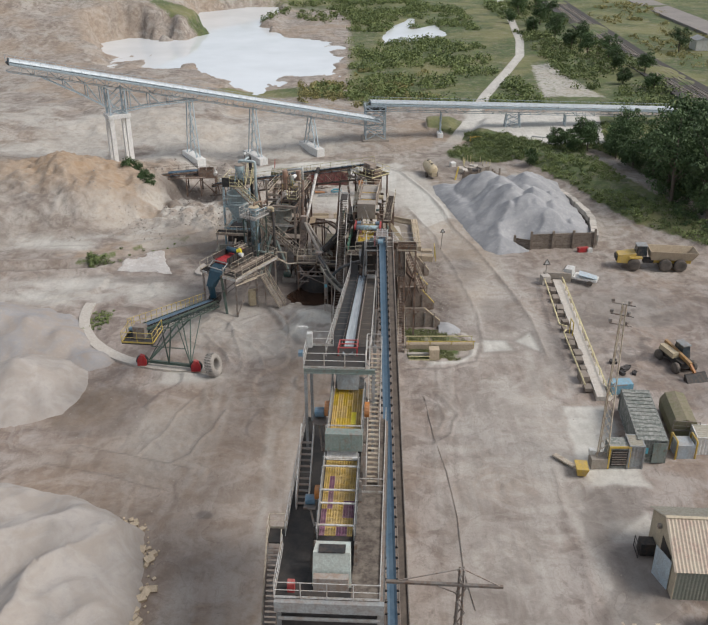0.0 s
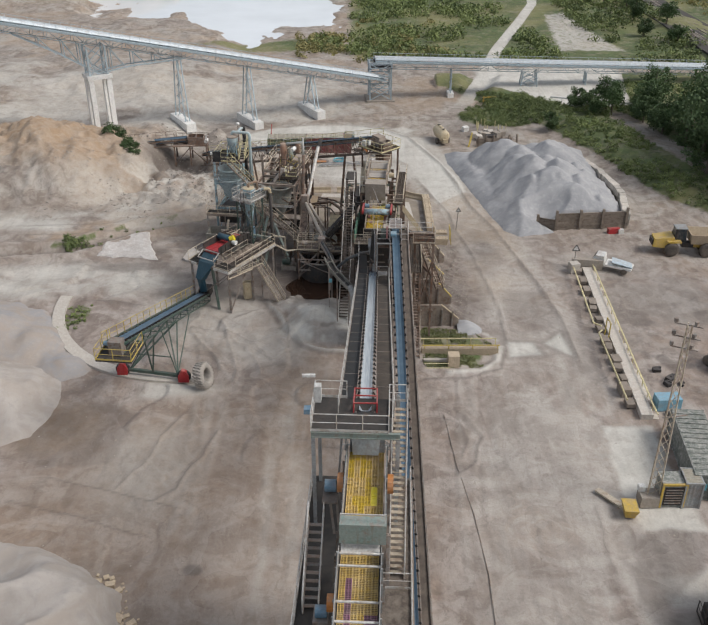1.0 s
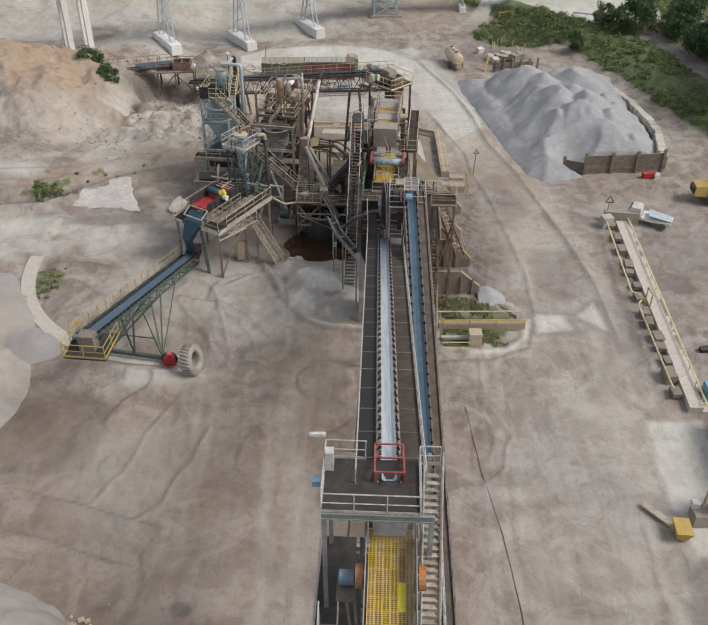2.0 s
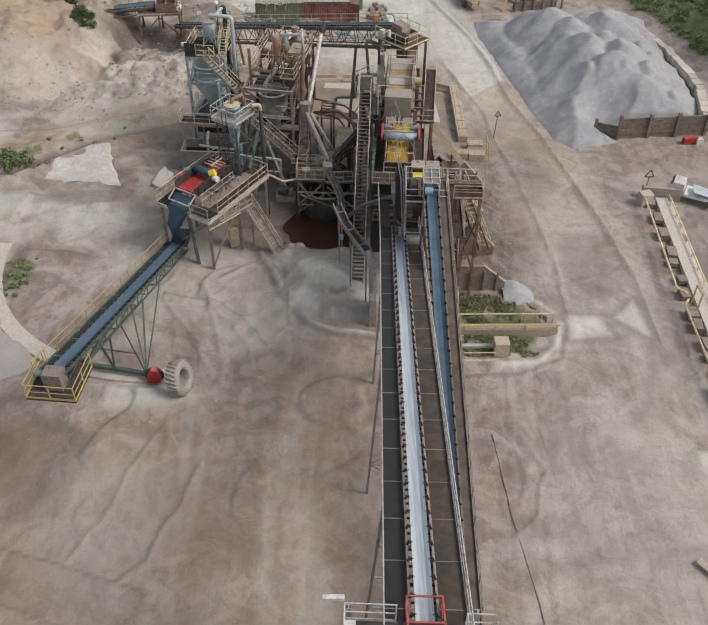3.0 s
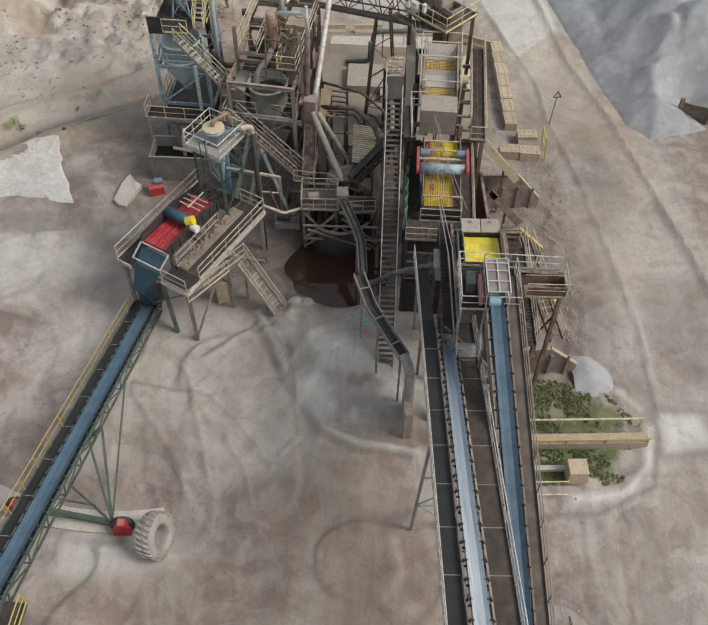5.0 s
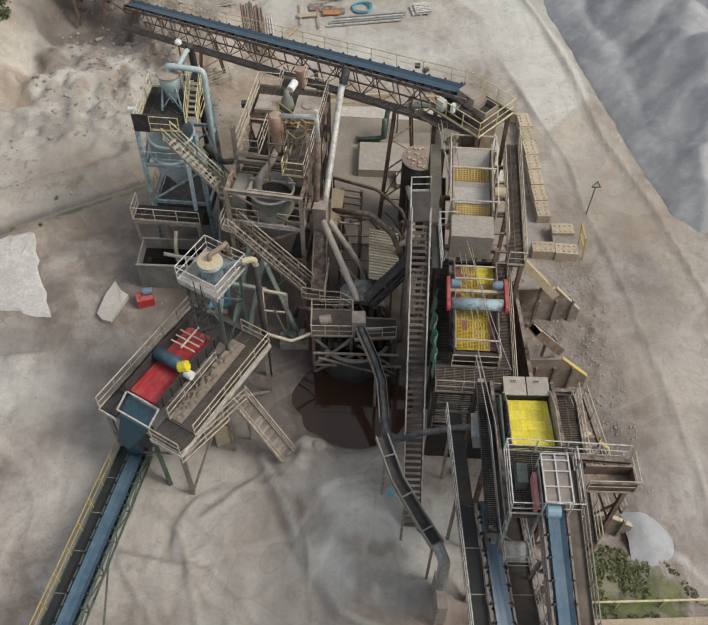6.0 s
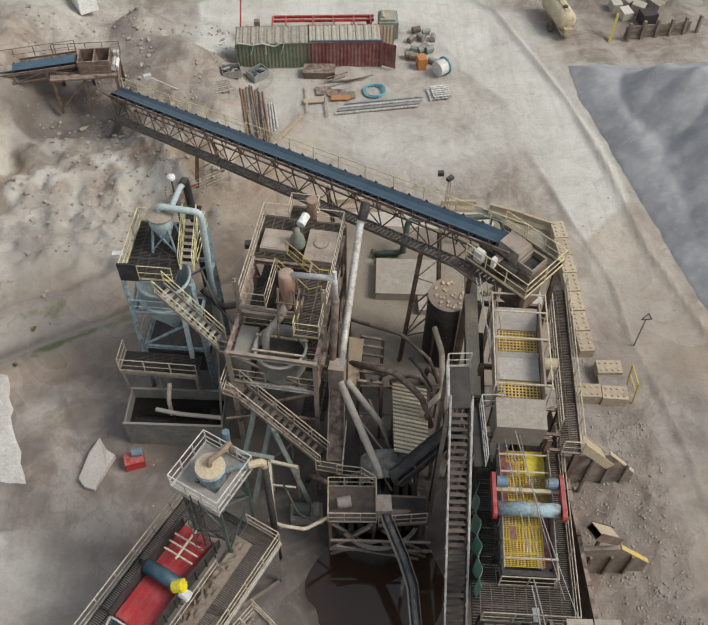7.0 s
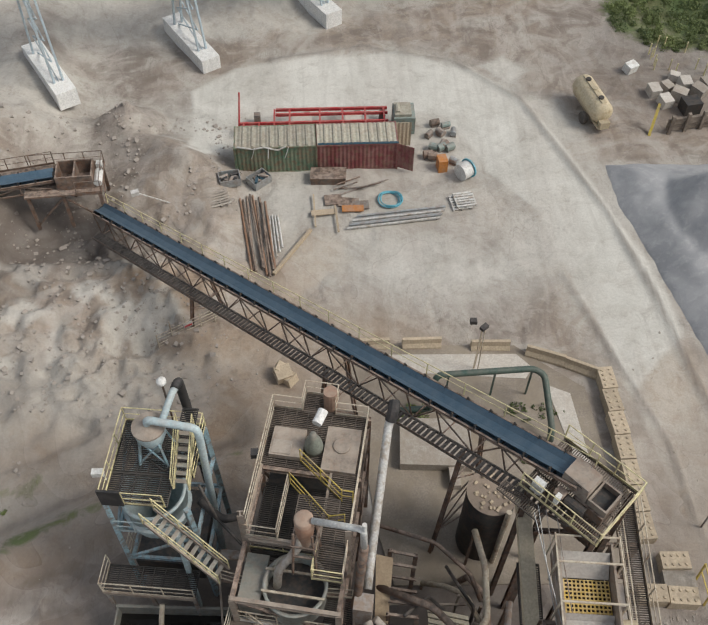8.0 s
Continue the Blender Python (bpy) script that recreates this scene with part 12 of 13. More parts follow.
part("air_unit", B().fbox(S, -1.2, -0.1, 1.2, 2.2, 0.1, 1.2), DARK, sx)
rail(sx, [S(-1.4, 1.0, 0), S(-1.4, 2.4, 0)], DARK)
solo("steel_store", B().box((26.2, 43.4, 1.1), (2.6, 2.2, 2.2), -4).box((26.2, 43.4, 2.25), (2.8, 2.4, 0.12), -4), DULL, (26.2, 43.4, 0), "grey steel store box near the shed", "store")
b = B()
for k in range(5):
    b.beam((19.4 + k * 0.1, 44.5 - k * 0.4, 0.1 + 0.05 * k), (21.6, 43.8 - k * 0.5, 0.1 + 0.05 * k), 0.25, 0.08)
solo("scrap_sheets", B().box((20.2, 44.6, 0.1), (2.0, 1.4, 0.1), 30).box((21.3, 43.5, 0.18), (1.2, 2.0, 0.1), 10).box((19.6, 43.2, 0.3), (0.3, 2.2, 0.4), -10), RAILT, (20.4, 44, 0), "flat rusty sheets lying near the shed", "scrap")
container("shipping_container", Fr(45.8, 88.5, -4), 2.44, 6.06, 2.6, surface("pale_blue_container_paint", (0.42, 0.55, 0.62), dirt_amount=0.2, rough=0.5), CORRPALE, "pale blue container at the yard's edge")
container("shipping_container", Fr(46.2, 80.6, -4), 2.44, 6.06, 2.6, CORRRED, CORRPALE, "maroon container at the yard's edge")
cbl = thing("power_cable", (8, 60, 0), "thin grey cable lying along the haul road", "cable")
part("cable", B().pipe([V(x, y, H(x, y) + 0.06) for x, y in ((7.2, 75), (7.6, 68), (8.3, 62), (8.6, 56), (8.4, 50), (8.8, 46))], 0.035, 5), DULL, cbl)
# dirt-stained tracked posts along the bays
for k, (x, y, h, ln) in enumerate(((12.6, 115.2, 2.6, 0.2),)):
    t = thing("warning_sign", (x, y, 0), "triangular sign on a leaning steel post", "sign", "road signs")
    part("post", B().beam((x, y, 0), (x + ln, y + 0.3, h), 0.08), DULL, t)
    part("plate", B().slab([V(x + ln - 0.3, y + 0.25, h), V(x + ln + 0.3, y + 0.25, h), V(x + ln, y + 0.3, h + 0.5)], 0.03, V(0, 1, 0)), WHITE, t)
    part("plate_edge", B().beam((x + ln - 0.32, y + 0.21, h - 0.01), (x + ln + 0.32, y + 0.21, h - 0.01), 0.03, 0.06).beam((x + ln - 0.32, y + 0.21, h - 0.01), (x + ln, y + 0.26, h + 0.52), 0.03, 0.06).beam((x + ln + 0.32, y + 0.21, h - 0.01), (x + ln, y + 0.26, h + 0.52), 0.03, 0.06), DARK, t)
yp = thing("gate_frame", (11.4, 111.6, 0), "leaning yellow steel gate frame", "gate")
for y in (110.9, 112.3):
    part("post", B().beam((11.5, y, 0), (11.3, y, 2.2), 0.09), RAILY, yp)
part("rail", B().beam((11.3, 110.9, 2.15), (11.3, 112.3, 2.15), 0.08).beam((11.4, 110.9, 1.2), (11.4, 112.3, 1.2), 0.06), RAILY, yp)

# ---------- concrete blocks and barriers round the yard ----------
def lego():
    t = thing("concrete_block", (0, 0, 0), "tan cast concrete block with round studs", "concrete block", "studded concrete blocks")
    part("body", B().box((0, 0, 0.42), (0.95, 1.55, 0.84)), BLOCK, t)
    me = shared("stud", lambda b: b.lathe((0, 0, 0), [(0.09, 0), (0.07, 0.06)], 10), BLOCK)
    for i in (-0.25, 0.25):
        for j in (-0.55, -0.18, 0.18, 0.55):
            put("stud", me, t, Matrix.Translation((i, j, 0.84)))
    return t


rb = random.Random(12)
blk = lego()
spots = [(9.35 - 0.02 * k, 124.9 - 1.63 * k, 3 + rb.uniform(-3, 3)) for k in range(7)] + [(10.35, 113.1, 88), (8.7, 111.4, 86), (10.3, 111.2, 84)]
blk.matrix_basis = pose(spots[0][0], spots[0][1], H(spots[0][0], spots[0][1]) - 0.03, 0, 0, spots[0][2])
for x, y, a in spots[1:]:
    copy_thing(blk, pose(x, y, H(x, y) - 0.03, 0, 0, a))
solo("cover_slab", B().box((10.4, 112.2, 0.3), (1.7, 1.3, 0.6), -4), CONC, (10.4, 112.2, 0), "flat grey concrete slab between the blocks", "slab")


def jersey():
    b = B()
    prof = [(-0.32, 0), (0.32, 0), (0.3, 0.2), (0.13, 0.45), (0.1, 0.85), (-0.1, 0.85), (-0.13, 0.45), (-0.3, 0.2)]
    b.slab([V(-1.25, y, z) for y, z in prof], 2.5, V(1, 0, 0))
    return solo("concrete_barrier", b, BLOCK, (0, 0, 0), "tan concrete road barrier", "barrier", "concrete barriers")


jb = jersey()
spots = [(-5.25, 128.3, 0), (-1.9, 128.25, 0), (2.5, 127.9, -2), (5.9, 126.95, -22), (8.1, 125.95, -27)]
jb.matrix_basis = pose(spots[0][0], spots[0][1], H(spots[0][0], spots[0][1]), 0, 0, spots[0][2])
for x, y, a in spots[1:]:
    copy_thing(jb, pose(x, y, H(x, y), 0, 0, a))

# ---------- container yard behind the plant ----------
g1 = container("shipping_container", Fr(-11.4, 146.1, 91), 2.44, 6.06, 2.6, CORRGREEN, CORRPALE, "faded green container with a pale rusty roof")
part("draped_strap", B().pipe([V(-14.2, 144.85, 2.7), V(-13.0, 144.8, 2.5), V(-12.2, 144.82, 2.65), V(-11.2, 144.75, 2.4), V(-10.6, 144.8, 2.7)], 0.06, 6), RAILW, g1, "pale strap hanging along the edge")
for x in (-12.9, -11.9, -10.4):
    part("draped_cloth", B().beam((x, 144.8, 2.6), (x + 0.3 * math.sin(x * 5), 144.78, 1.6), 0.12, 0.03), WHITE, g1)
g2 = container("shipping_container", Fr(-5.3, 146.2, 90.5), 2.44, 6.06, 2.6, CORRRED, CORRPALE, "maroon container with a faded roof and open end door")
part("open_door", corrugated(B(), Fr(-2.2, 145.0, -25), 0, 1.25, 0.2, 2.5, 0, "u", 0.3), CORRRED, g2, "open maroon door")
part("open_door", corrugated(B(), Fr(-2.2, 147.4, 0), 0, 1.2, 0.2, 2.5, 0, "u", 0.3), CORRTAN, g2, "open tan door")
part("roof_strip", B().box((-5.2, 145.05, 2.64), (6.0, 0.2, 0.04)), TEAL, g2)
tr = thing("trailer_chassis", (-8, 150, 0), "red steel trailer chassis frames behind the containers", "chassis")
for y in (148.9, 149.5, 150.5, 151.1):
    part("rail", B().beam((-14.3 if y < 150 else -11.5, y, 1.0), (-2.6, y, 1.0), 0.16, 0.24), RED, tr)
for x in (-14.0, -12.8, -11.6, -10.4, -8.0, -6.2, -4.4, -2.9):
    part("cross_member", B().beam((x, 148.9, 1.0), (x, 151.1 if x > -11.7 else 149.5, 1.0), 0.14, 0.2), RED, tr)
part("pole", B().tube((-14.4, 149.3, 0.5), (-14.2, 150.6, 3.2), 0.07, 8), RED, tr)
part("deck", B().box((-9.4, 150.0, 0.85), (1.6, 1.0, 0.1)), CONCP, tr)
part("deck", B().box((-5.3, 150.0, 0.85), (1.4, 1.0, 0.1)), CONCP, tr)
for x in (-13, -9, -5, -3):
    part("stand", B().box((x, 149.2, 0.45), (0.5, 0.5, 0.9)), DULL, tr)
    part("stand", B().box((x, 150.8, 0.45), (0.5, 0.5, 0.9)), DULL, tr)
en = thing("engine_block", (-1.4, 149.7, 0), "pale green engine unit on the chassis", "engine")
part("block", B().box((-1.4, 149.7, 1.0), (1.7, 1.9, 1.6)), GREENST, en)
part("cover", B().box((-1.5, 149.7, 1.9), (1.3, 1.5, 0.25)).tube((-1.9, 149.2, 2.0), (-1.9, 150.2, 2.0), 0.2, 8), CORRPALE, en)


def crate(x, y, yaw, load, label):
    t = thing("crate", (x, y, H(x, y)), label, "crate", "steel crates")
    f = Fr(x, y, yaw, H(x, y))
    part("base", B().fbox(f, -0.75, 0.75, -0.55, 0.55, 0.08, 0.16), GALV, t)
    for s in (-1, 1):
        part("side", B().fbox(f, -0.75, 0.75, s * 0.55 - 0.03, s * 0.55 + 0.03, 0.16, 0.75), GALV, t)
        part("end", B().fbox(f, s * 0.75 - 0.03, s * 0.75 + 0.03, -0.52, 0.52, 0.16, 0.75), GALV, t)
    rr_ = random.Random(int(x * 7))
    for k in range(7):
        part("load", B().box(f(rr_.uniform(-0.5, 0.5), rr_.uniform(-0.3, 0.3), 0.5 + 0.04 * k), (0.6, 0.2, 0.15), rr_.uniform(0, 180), 10), load if k % 2 else DULL, t)
    return t


crate(-14.8, 143.1, 12, DARK, "grey steel crate of scrap parts")
crate(-12.7, 143.6, 40, TEAL, "grey steel crate of blue-green offcuts")


def pallet(x, y, yaw, mat, label, z=0.0):
    t = thing("pallet", (x, y, H(x, y)), label, "pallet", "pallets")
    f = Fr(x, y, yaw, H(x, y) + z)
    for k in range(6):
        part("slat", B().fbox(f, -0.75, 0.75, -0.7 + k * 0.26, -0.55 + k * 0.26, 0.14, 0.18), mat, t)
    for u in (-0.68, 0, 0.68):
        part("bearer", B().fbox(f, u - 0.06, u + 0.06, -0.72, 0.76, 0.0, 0.135), mat, t)
    return t


pallet(-15.4, 140.7, 20, CONC, "grey weathered wooden pallet on the dirt")
pallet(2.2, 141.0, 8, RAILW, "pale slatted wooden pallet on the yard")
pallet(2.5, 141.1, 8, RAILW, "pale slatted wooden pallet on the yard", 0.19)
rr = random.Random(21)
b = None
for k in range(9):
    x = -14.0 + k * 0.22 + rr.uniform(-0.05, 0.05)
    solo("steel_pipe", B().tube((x, 142.2 - rr.uniform(0, 1), 0.12 + 0.1 * (k % 2) + H(x, 139)), (x + 0.9 + rr.uniform(-0.2, 0.3), 135.4 - rr.uniform(0, 1.2), 0.25 + 0.1 * (k % 2)), 0.08, 8), BROWN if k % 4 else surface("orange_rust_pipe", (0.30, 0.15, 0.08), dirt_amount=0.3, rough=0.85), (x, 139, 0), "rusty steel pipe lying in a bundle", "pipe", "rusty pipes")
for k in range(4):
    x = -12.0 + k * 0.2
    solo("plastic_pipe", B().tube((x + 0.1, 140.2, 0.15 + 0.08 * (k % 2)), (x + 0.5, 135.8 + 0.4 * k, 0.25), 0.07, 8), RAILW, (x, 138, 0), "pale plastic pipe lying in a bundle", "pipe", "pale pipes")
solo("timber_beam", B().beam((-8.9, 138.7, 0.2), (-11.5, 134.5, 0.35), 0.22, 0.2), PALEWOOD, (-10, 136.5, 0), "pale timber beam lying on the dirt", "timber")
solo("steel_strip", B().slab([V(-16.4, 140.8, 0.4), V(-15.8, 140.9, 0.3), V(-15.2, 137.2, 0.7), V(-15.7, 136.9, 0.7)], 0.06), RAILW, (-15.8, 139, 0), "pale bent steel strip", "scrap")
for k in range(6):
    solo("steel_section", B().beam((-6.3 + 0.15 * k, 138.7 + k * 0.22, 0.15 + 0.1 * (k % 2) + H(-3, 139.3)), (0.5 + 0.1 * k, 139.5 + k * 0.2, 0.2 + 0.1 * (k % 2) + H(-3, 139.3)), 0.14, 0.12), GALV if k % 3 else RAILW, (-3, 139.3 + 0.2 * k, 0), "long pale galvanised section", "steel section", "steel sections")
hc = thing("hose_coil", (-3.1, 141.6, 0), "coil of sky blue plastic hose", "hose")
for k in range(5):
    r = 0.75 + 0.07 * (k % 3)
    part("loop", B().pipe([V(-3.1 + r * math.cos(a) + 0.05 * k, 141.6 + r * math.sin(a) - 0.04 * k, 0.1 + 0.07 * k + H(-3.1, 141.6) + 0.05 * math.sin(3 * a)) for a in np.linspace(0, 6.28, 22)], 0.045, 6), SKYBLUE, hc)
for k, (x, y, w, l, a, mm) in enumerate(((-7.2, 141.6, 1.3, 1.0, 5, BROWN), (-6.1, 141.3, 1.5, 0.9, -8, BROWN), (-5.2, 141.0, 1.2, 0.8, 3, DULL), (-5.8, 140.6, 1.6, 0.6, 0, ORANGE), (-7.9, 140.3, 1.9, 0.5, 5, PALEWOOD), (-7.0, 139.6, 0.15, 2.6, 4, PALEWOOD), (-8.6, 140.5, 0.12, 3.2, 2, PALEWOOD))):
    solo("scrap_sheet", B().box((x, y, 0.12 + 0.03 * k + H(x, y)), (w, l, 0.08), a, 2), mm, (x, y, 0), "flat scrap piece on the yard", "scrap", "scrap sheets")
for k in range(7):
    x, y = -5.2 + rr.uniform(-1.4, 1.4), 142.8 + rr.uniform(-0.5, 0.5)
    solo("scrap_bar", B().beam((x - 0.9, y - 0.3, 0.2 + 0.06 * k), (x + 0.9, y + rr.uniform(-0.6, 0.6), 0.25 + 0.06 * k), 0.08), BROWN if k % 2 else DULL, (x, y, 0), "rusty scrap bar in a heap", "scrap", "scrap bars")
solo("rusty_tub", B().hexa([V(-8.8, 143.4, 0), V(-6.3, 143.3, 0), V(-6.2, 144.4, 0), V(-8.7, 144.5, 0), V(-8.9, 143.3, 0.8), V(-6.2, 143.2, 0.8), V(-6.1, 144.5, 0.8), V(-8.8, 144.6, 0.8)]), BROWN, (-7.5, 143.9, 0), "rusty brown tub beside the container", "tub")
wr = thing("hose_reel", (2.9, 143.9, 0), "white cable drum with blue hose", "reel")
part("drum", B().tube((2.4, 143.6, 0.75), (3.1, 144.1, 0.75), 0.65, 18), WHITE, wr)
part("flange", B().tube((3.1, 144.1, 0.75), (3.18, 144.16, 0.75), 0.78, 18), SKYBLUE, wr)
for k in range(14):
    x, y = 1.3 + rr.uniform(-1.1, 1.3), 147.6 + rr.uniform(-2.4, 2.4)
    t = thing("scrap_motor", (x, y, H(x, y)), "old grey electric motor standing on the yard", "motor", "scrap motors")
    a = rr.uniform(0, 180)
    part("casing", B().tube(V(x, y, 0.35) + V(math.cos(a), math.sin(a), 0) * -0.35, V(x, y, 0.35) + V(math.cos(a), math.sin(a), 0) * 0.35, rr.uniform(0.2, 0.34), 10), rr.choice((DULL, GREENST, BROWN, GALV)), t)
    part("foot", B().box((x, y, 0.08), (0.6, 0.45, 0.16), math.degrees(a)), DULL, t)
solo("gas_cage", B().box((1.2, 144.9, 0.55), (0.7, 0.9, 1.1), 8), ORANGE, (1.2, 144.9, 0), "small orange cage on the yard", "cage")
# water bowser
BW = Fr(13.9, 151.0, 12)
bo_ = thing("water_bowser", BW(0, 0, 0), "cream cylindrical water bowser on two wheels", "bowser")
k = 16
ring = [(0.5, -2.2), (0.82, -2.05), (0.9, -1.8), (0.9, 1.8), (0.82, 2.05), (0.5, 2.2)]
part("tank", B().lathe(BW(0, 0, 1.55), ring, 22, BW.m @ Matrix.Rotation(radians(-90), 3, "X")), CREAM, bo_, "", True)
part("walkway_strip", B().fbox(BW, -0.18, 0.18, -1.8, 1.8, 2.44, 2.5), CREAM, bo_)
for v in (-1.2, 0.0, 1.2):
    part("hatch", B().lathe(BW(0, v, 2.45), [(0.22, 0), (0.22, 0.14)], 12), DARK if v else CREAM, bo_)
part("chassis", B().fbox(BW, -0.5, 0.5, -2.6, 2.2, 0.55, 0.75), CREAM, bo_)
for u in (-0.95, 0.95):
    wheel(bo_, BW(u, -0.9, 0.5), 0.5, 0.35, BW.yaw, CREAM)
part("pump", B().box(BW(0, -2.5, 0.9), (0.8, 0.5, 0.6), 12), CREAM, bo_)
# dumped blocks, timber and posts by the hedge
for k, (x, y, s, a, mm) in enumerate(((19.8, 153.2, 0.9, 10, CONCP), (21.0, 153.6, 0.8, 30, CONC), (21.7, 152.5, 1.0, 60, CONC), (20.4, 151.8, 0.9, 15, CONCP), (22.6, 153.9, 0.9, 5, CONCP), (23.4, 152.8, 1.0, 40, CONC), (22.0, 155.0, 0.7, 70, CONCP), (24.4, 153.6, 1.0, 20, CONC))):
    solo("dumped_block", B().box((x, y, s * 0.45 + H(x, y)), (s, s * 1.2, s * 0.9), a, 6), mm, (x, y, 0), "dumped grey concrete block", "concrete block", "dumped blocks")
solo("wrapped_bale", B().box((18.6, 156.3, 0.5), (1.0, 0.8, 0.8), 30, 10), WHITE, (18.6, 156.3, 0), "white wrapped bundle beside the hedge", "bundle")
solo("plastic_tub", B().box((22.2, 151.0, 0.6), (1.4, 1.2, 1.1), 10), DARK, (22.2, 151, 0), "dark plastic tub among the blocks", "tub")
solo("marker_post", B().beam((18.2, 148.1, 0), (18.9, 149.6, 2.0), 0.22), RAILY, (18.3, 148.5, 0), "leaning yellow steel marker post", "post")
for k in range(6):
    x = 19.8 + k * 1.3
    solo("timber_post", B().box((x, 148.3 + 0.2 * k, 0.8 + H(x, 148.3)), (0.25, 0.25, 1.9), 5 * k), TIMBER, (x, 148.3, 0), "short weathered timber post", "post", "timber posts")
for k in range(4):
    solo("timber_rail", B().beam((19.5, 148.4, 0.35 + 0.3 * k), (25.5, 149.2, 0.3 + 0.3 * k), 0.12, 0.26), TIMBER, (22, 148.8, 0), "weathered timber rail behind the heap", "timber", "timber rails")
for k in range(14):
    x, y = rr.uniform(20, 26), rr.uniform(155, 160)
    solo("young_tree_guard", B().tube((x, y, H(x, y) - 0.05), (x, y, H(x, y) + 1.1), 0.06, 6), RAILP, (x, y, 0), "thin pale tree guard tube", "tree guard", "tree guards")
yb = thing("skip_loader_frame", (25.5, 173.5, 0), "yellow steel frame parked by the track", "frame")
for z in (0.6, 1.2):
    part("bar", B().beam((23.8, 173.0, z), (28.5, 174.2, z), 0.16), YELLOW, yb)
for x in (24, 26, 28):
    part("upright", B().beam((x, 173.1 + (x - 24) * 0.25, 0), (x, 173.1 + (x - 24) * 0.25, 1.4), 0.14), YELLOW, yb)
# loose rocks and slurry sheets
solo("boulder", B().box((-10.8, 126.2, 0.35), (1.0, 0.9, 1.0), 20, 12).box((-10.4, 125.9, 0.25), (0.8, 0.7, 0.7), 50, -15).box((-11.0, 126.5, 0.6), (0.7, 0.6, 0.6), 70, 25), BLOCK, (-10.7, 126.2, 0), "tan boulder on the dirt", "boulder")
solo("boulder", B().lathe((-7.05, 96.3, -0.1), [(0.4, -0.1), (0.6, 0.2), (0.5, 0.55), (0.2, 0.75)], 8), CONC, (-7.05, 96.3, 0), "grey boulder at the edge of the sump", "boulder")
SL = [(-32.5, 108.0), (-32.3, 109.6), (-31.9, 113.0), (-29.6, 113.5), (-27.2, 113.8), (-26.2, 110.2), (-24.7, 106.4), (-27.6, 107.1), (-30.4, 107.3)]
b = B()
cx, cy2 = -28.6, 110.0
dense = []
rj = random.Random(4)
for (ax, ay), (bx, by) in zip(SL, SL[1:] + SL[:1]):
    for k in range(5):
        dense.append((ax + (bx - ax) * k / 5 + rj.uniform(-0.16, 0.16), ay + (by - ay) * k / 5 + rj.uniform(-0.16, 0.16)))
SL = dense
ring0 = [V(cx + (x - cx) * 1.0, cy2 + (y - cy2) * 1.0, H(x, y) + 0.02) for x, y in SL]
ring1 = [V(cx + (x - cx) * 0.93, cy2 + (y - cy2) * 0.93, H(x, y) + 0.16) for x, y in SL]
ring2 = [V(cx + (x - cx) * 0.5, cy2 + (y - cy2) * 0.5, 0.2 + H(cx + (x - cx) * 0.5, cy2 + (y - cy2) * 0.5)) for x, y in SL]
n = len(SL)
b.v = ring0 + ring1 + ring2 + [V(cx, cy2, H(cx, cy2) + 0.2)]
for i in range(n):
    j = (i + 1) % n
    b.f += [(i, j, n + j, n + i), (n + i, n + j, 2 * n + j, 2 * n + i), (2 * n + i, 2 * n + j, 3 * n)]
solo("slurry_crust", b, SKIN, (-28.6, 110, 0), "flat white sheet of dried slurry", "slurry", kind="stuff")
solo("slurry_crust", B().slab([V(-21.7, 106.6, 0.35), V(-21.3, 108.2, 0.5), V(-20.8, 109.1, 0.6), V(-20.3, 108.3, 0.6), V(-19.8, 108.0, 0.5), V(-20.2, 107.1, 0.4), V(-20.7, 105.9, 0.3), V(-21.3, 106.1, 0.3)], 0.5), SKINGREY, (-21.4, 106.6, 0), "broken white piece of slurry crust", "slurry")
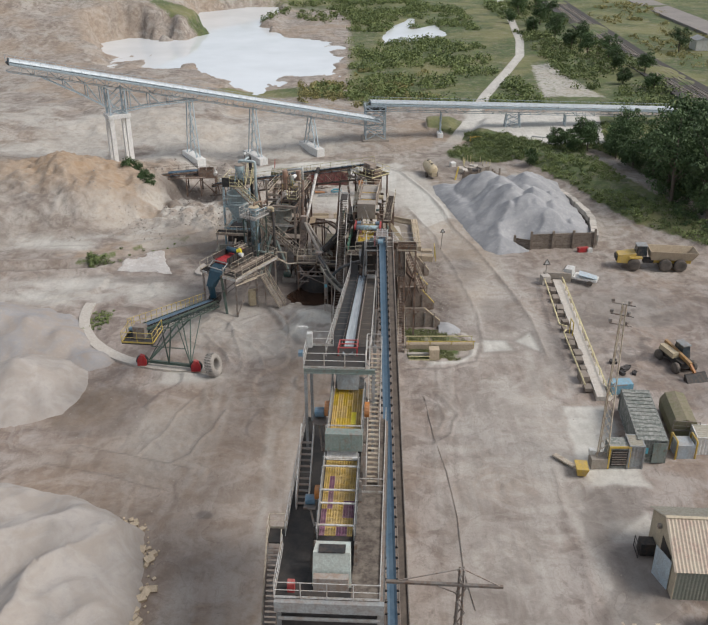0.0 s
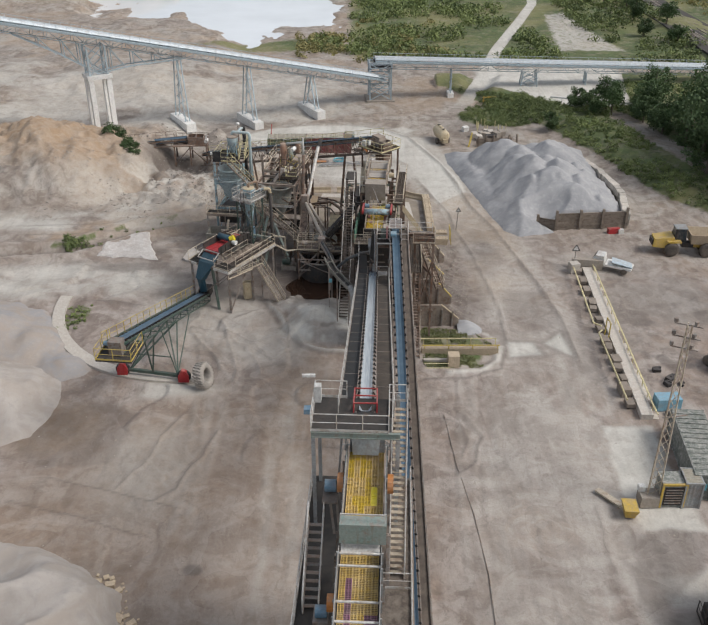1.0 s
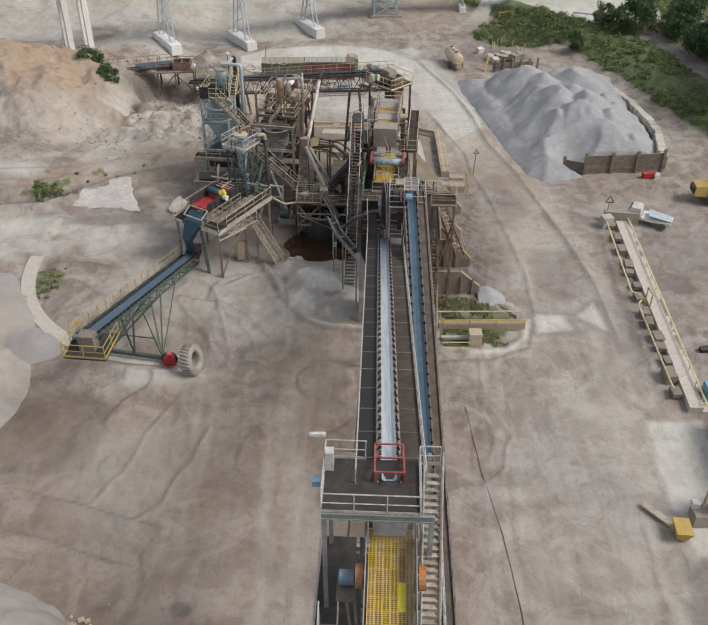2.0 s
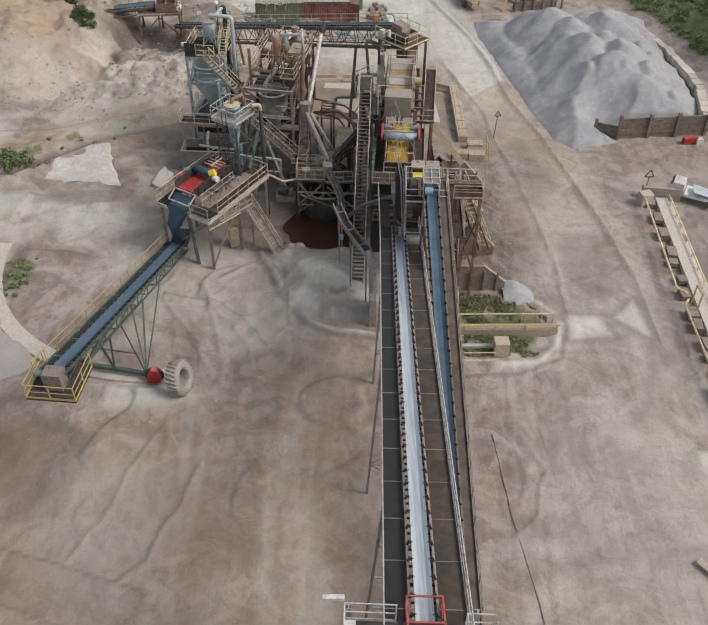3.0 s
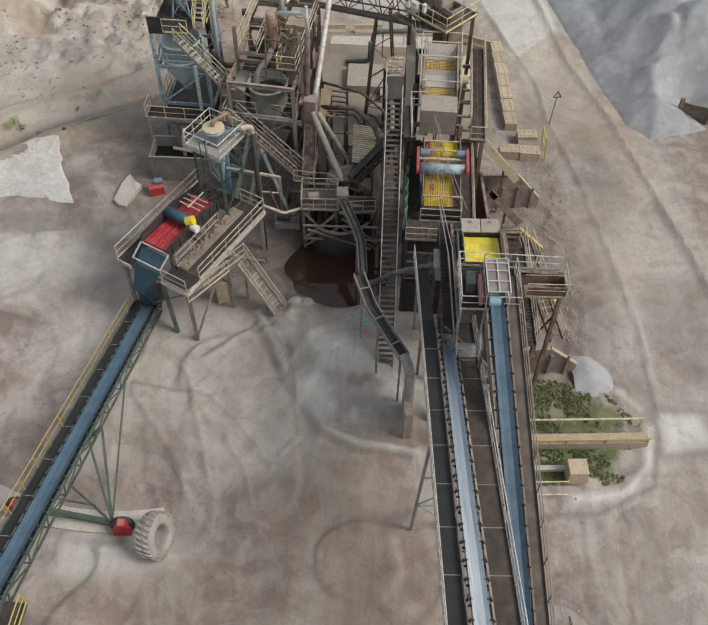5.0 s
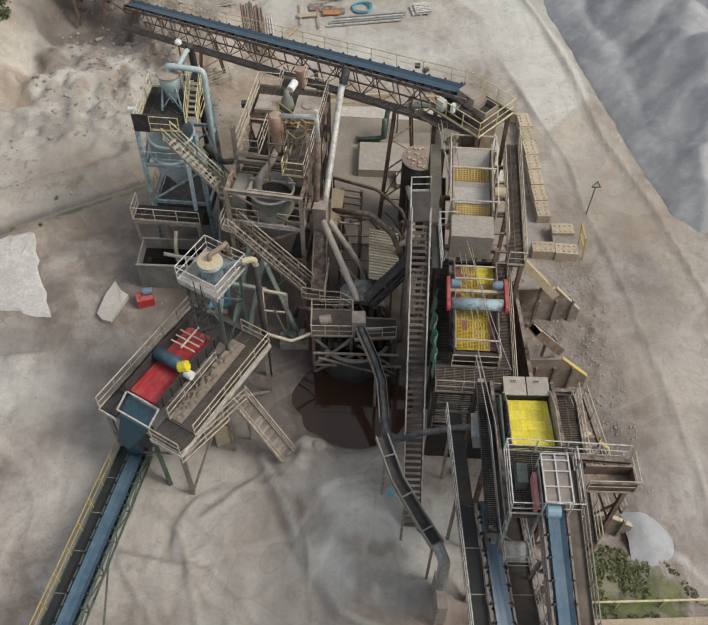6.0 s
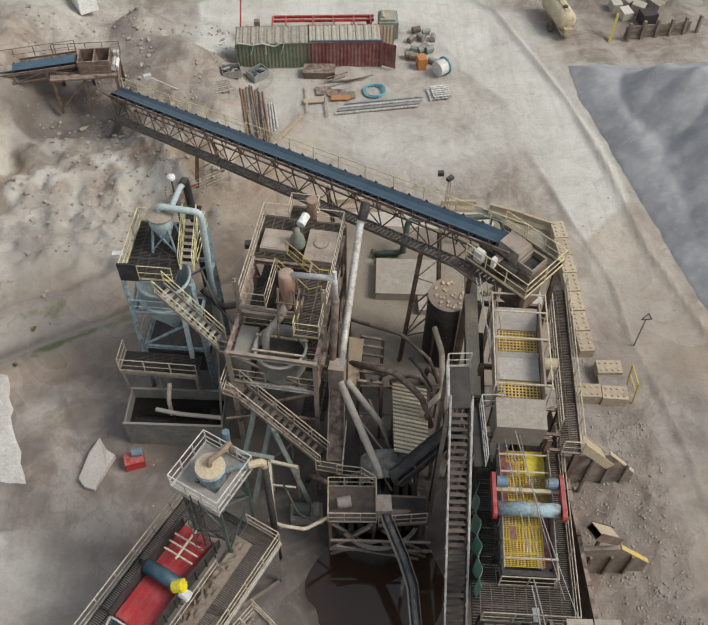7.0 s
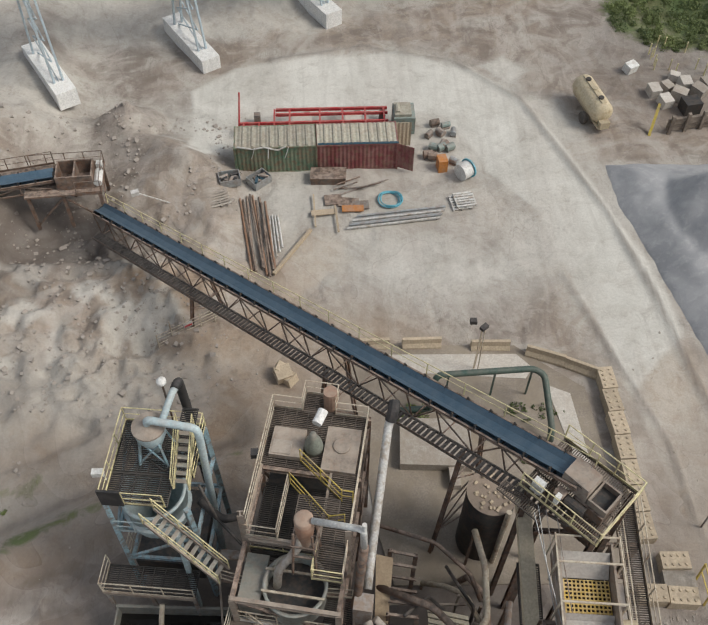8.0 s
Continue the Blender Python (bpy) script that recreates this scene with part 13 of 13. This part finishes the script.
# wire fence and lamp by the bank
wf = thing("mesh_fence", (-16.6, 130, 0), "grey weld-mesh fence panel with a small sign", "fence")
for k in range(6):
    a = V(-18.8, 128.8, 0).lerp(V(-14.4, 131.2, 0), k / 5)
    part("post", B().box(a + UP * (0.7 + H(a.x, a.y)), (0.06, 0.06, 1.5)), RAILT, wf)
for k in range(5):
    part("wire", B().beam(V(-18.8, 128.8, 0.25 + 0.28 * k + H(-18.8, 128.8)), V(-14.4, 131.2, 0.25 + 0.28 * k + H(-14.4, 131.2)), 0.03), RAILT, wf)
part("sign", B().box((-16.9, 129.8, 1.1), (0.6, 0.04, 0.45), 28), WHITE, wf, "small white sign with a red band")
part("sign_band", B().box((-16.88, 129.76, 1.05), (0.5, 0.04, 0.14), 28), RED, wf)
fp = thing("light_pole", (-20.3, 139.6, 0), "leaning lamp pole with a white floodlight", "light pole")
part("pole", B().beam((-18.6, 140.8, 1.0), (-20.8, 139.6, 3.4), 0.07), RAILW, fp)
part("lamp", B().box((-20.9, 139.5, 3.5), (0.55, 0.35, 0.3), 20), WHITE, fp)
# stones along the banks
b = B()
rs2 = np.random.RandomState(15)
strew(b, rs2, 3200, -44, -14, 118, 152, 0.04, 0.16, 4, 0.5)
strew(b, rs2, 2600, -34, -14, 124, 151, 0.03, 0.26, 7, 0.48)
tagged(new("loose_stones", b.mesh("loose_stones", surface("dusty_bank_stone", (0.43, 0.385, 0.345), dirt=(0.36, 0.31, 0.265), dirt_amount=0.4, rough=0.95))), "loose grey stones strewn over the bank", "stones", kind="stuff")
b = B()
strew(b, rs2, 1600, -30, 24, 28, 130, 0.03, 0.08, 3, 0.5)
tagged(new("loose_stones", b.mesh("loose_stones", CONC)), "small grey stones scattered over the yard", "stones", kind="stuff")
# crumbled lumps fallen along the edge of the near sand heap
b = B()
for k in range(150):
    y = 34 + 22 * rs2.rand()
    x = float(np.interp(y, [34, 40, 50, 54.2, 56.3], [-15.6, -15.4, -15.9, -17.0, -19.6])) + rs2.normal() * 0.45
    q = 0.10 + 0.45 * rs2.rand() ** 3
    b.box((x, y, H(x, y) + q * 0.3), (q * 1.4, q, q), rs2.uniform(0, 90), rs2.uniform(0, 40))
tagged(new("sand_lumps", b.mesh("sand_lumps", BLOCK)), "crumbled tan lumps along the sand heap's edge", "rubble", kind="stuff")
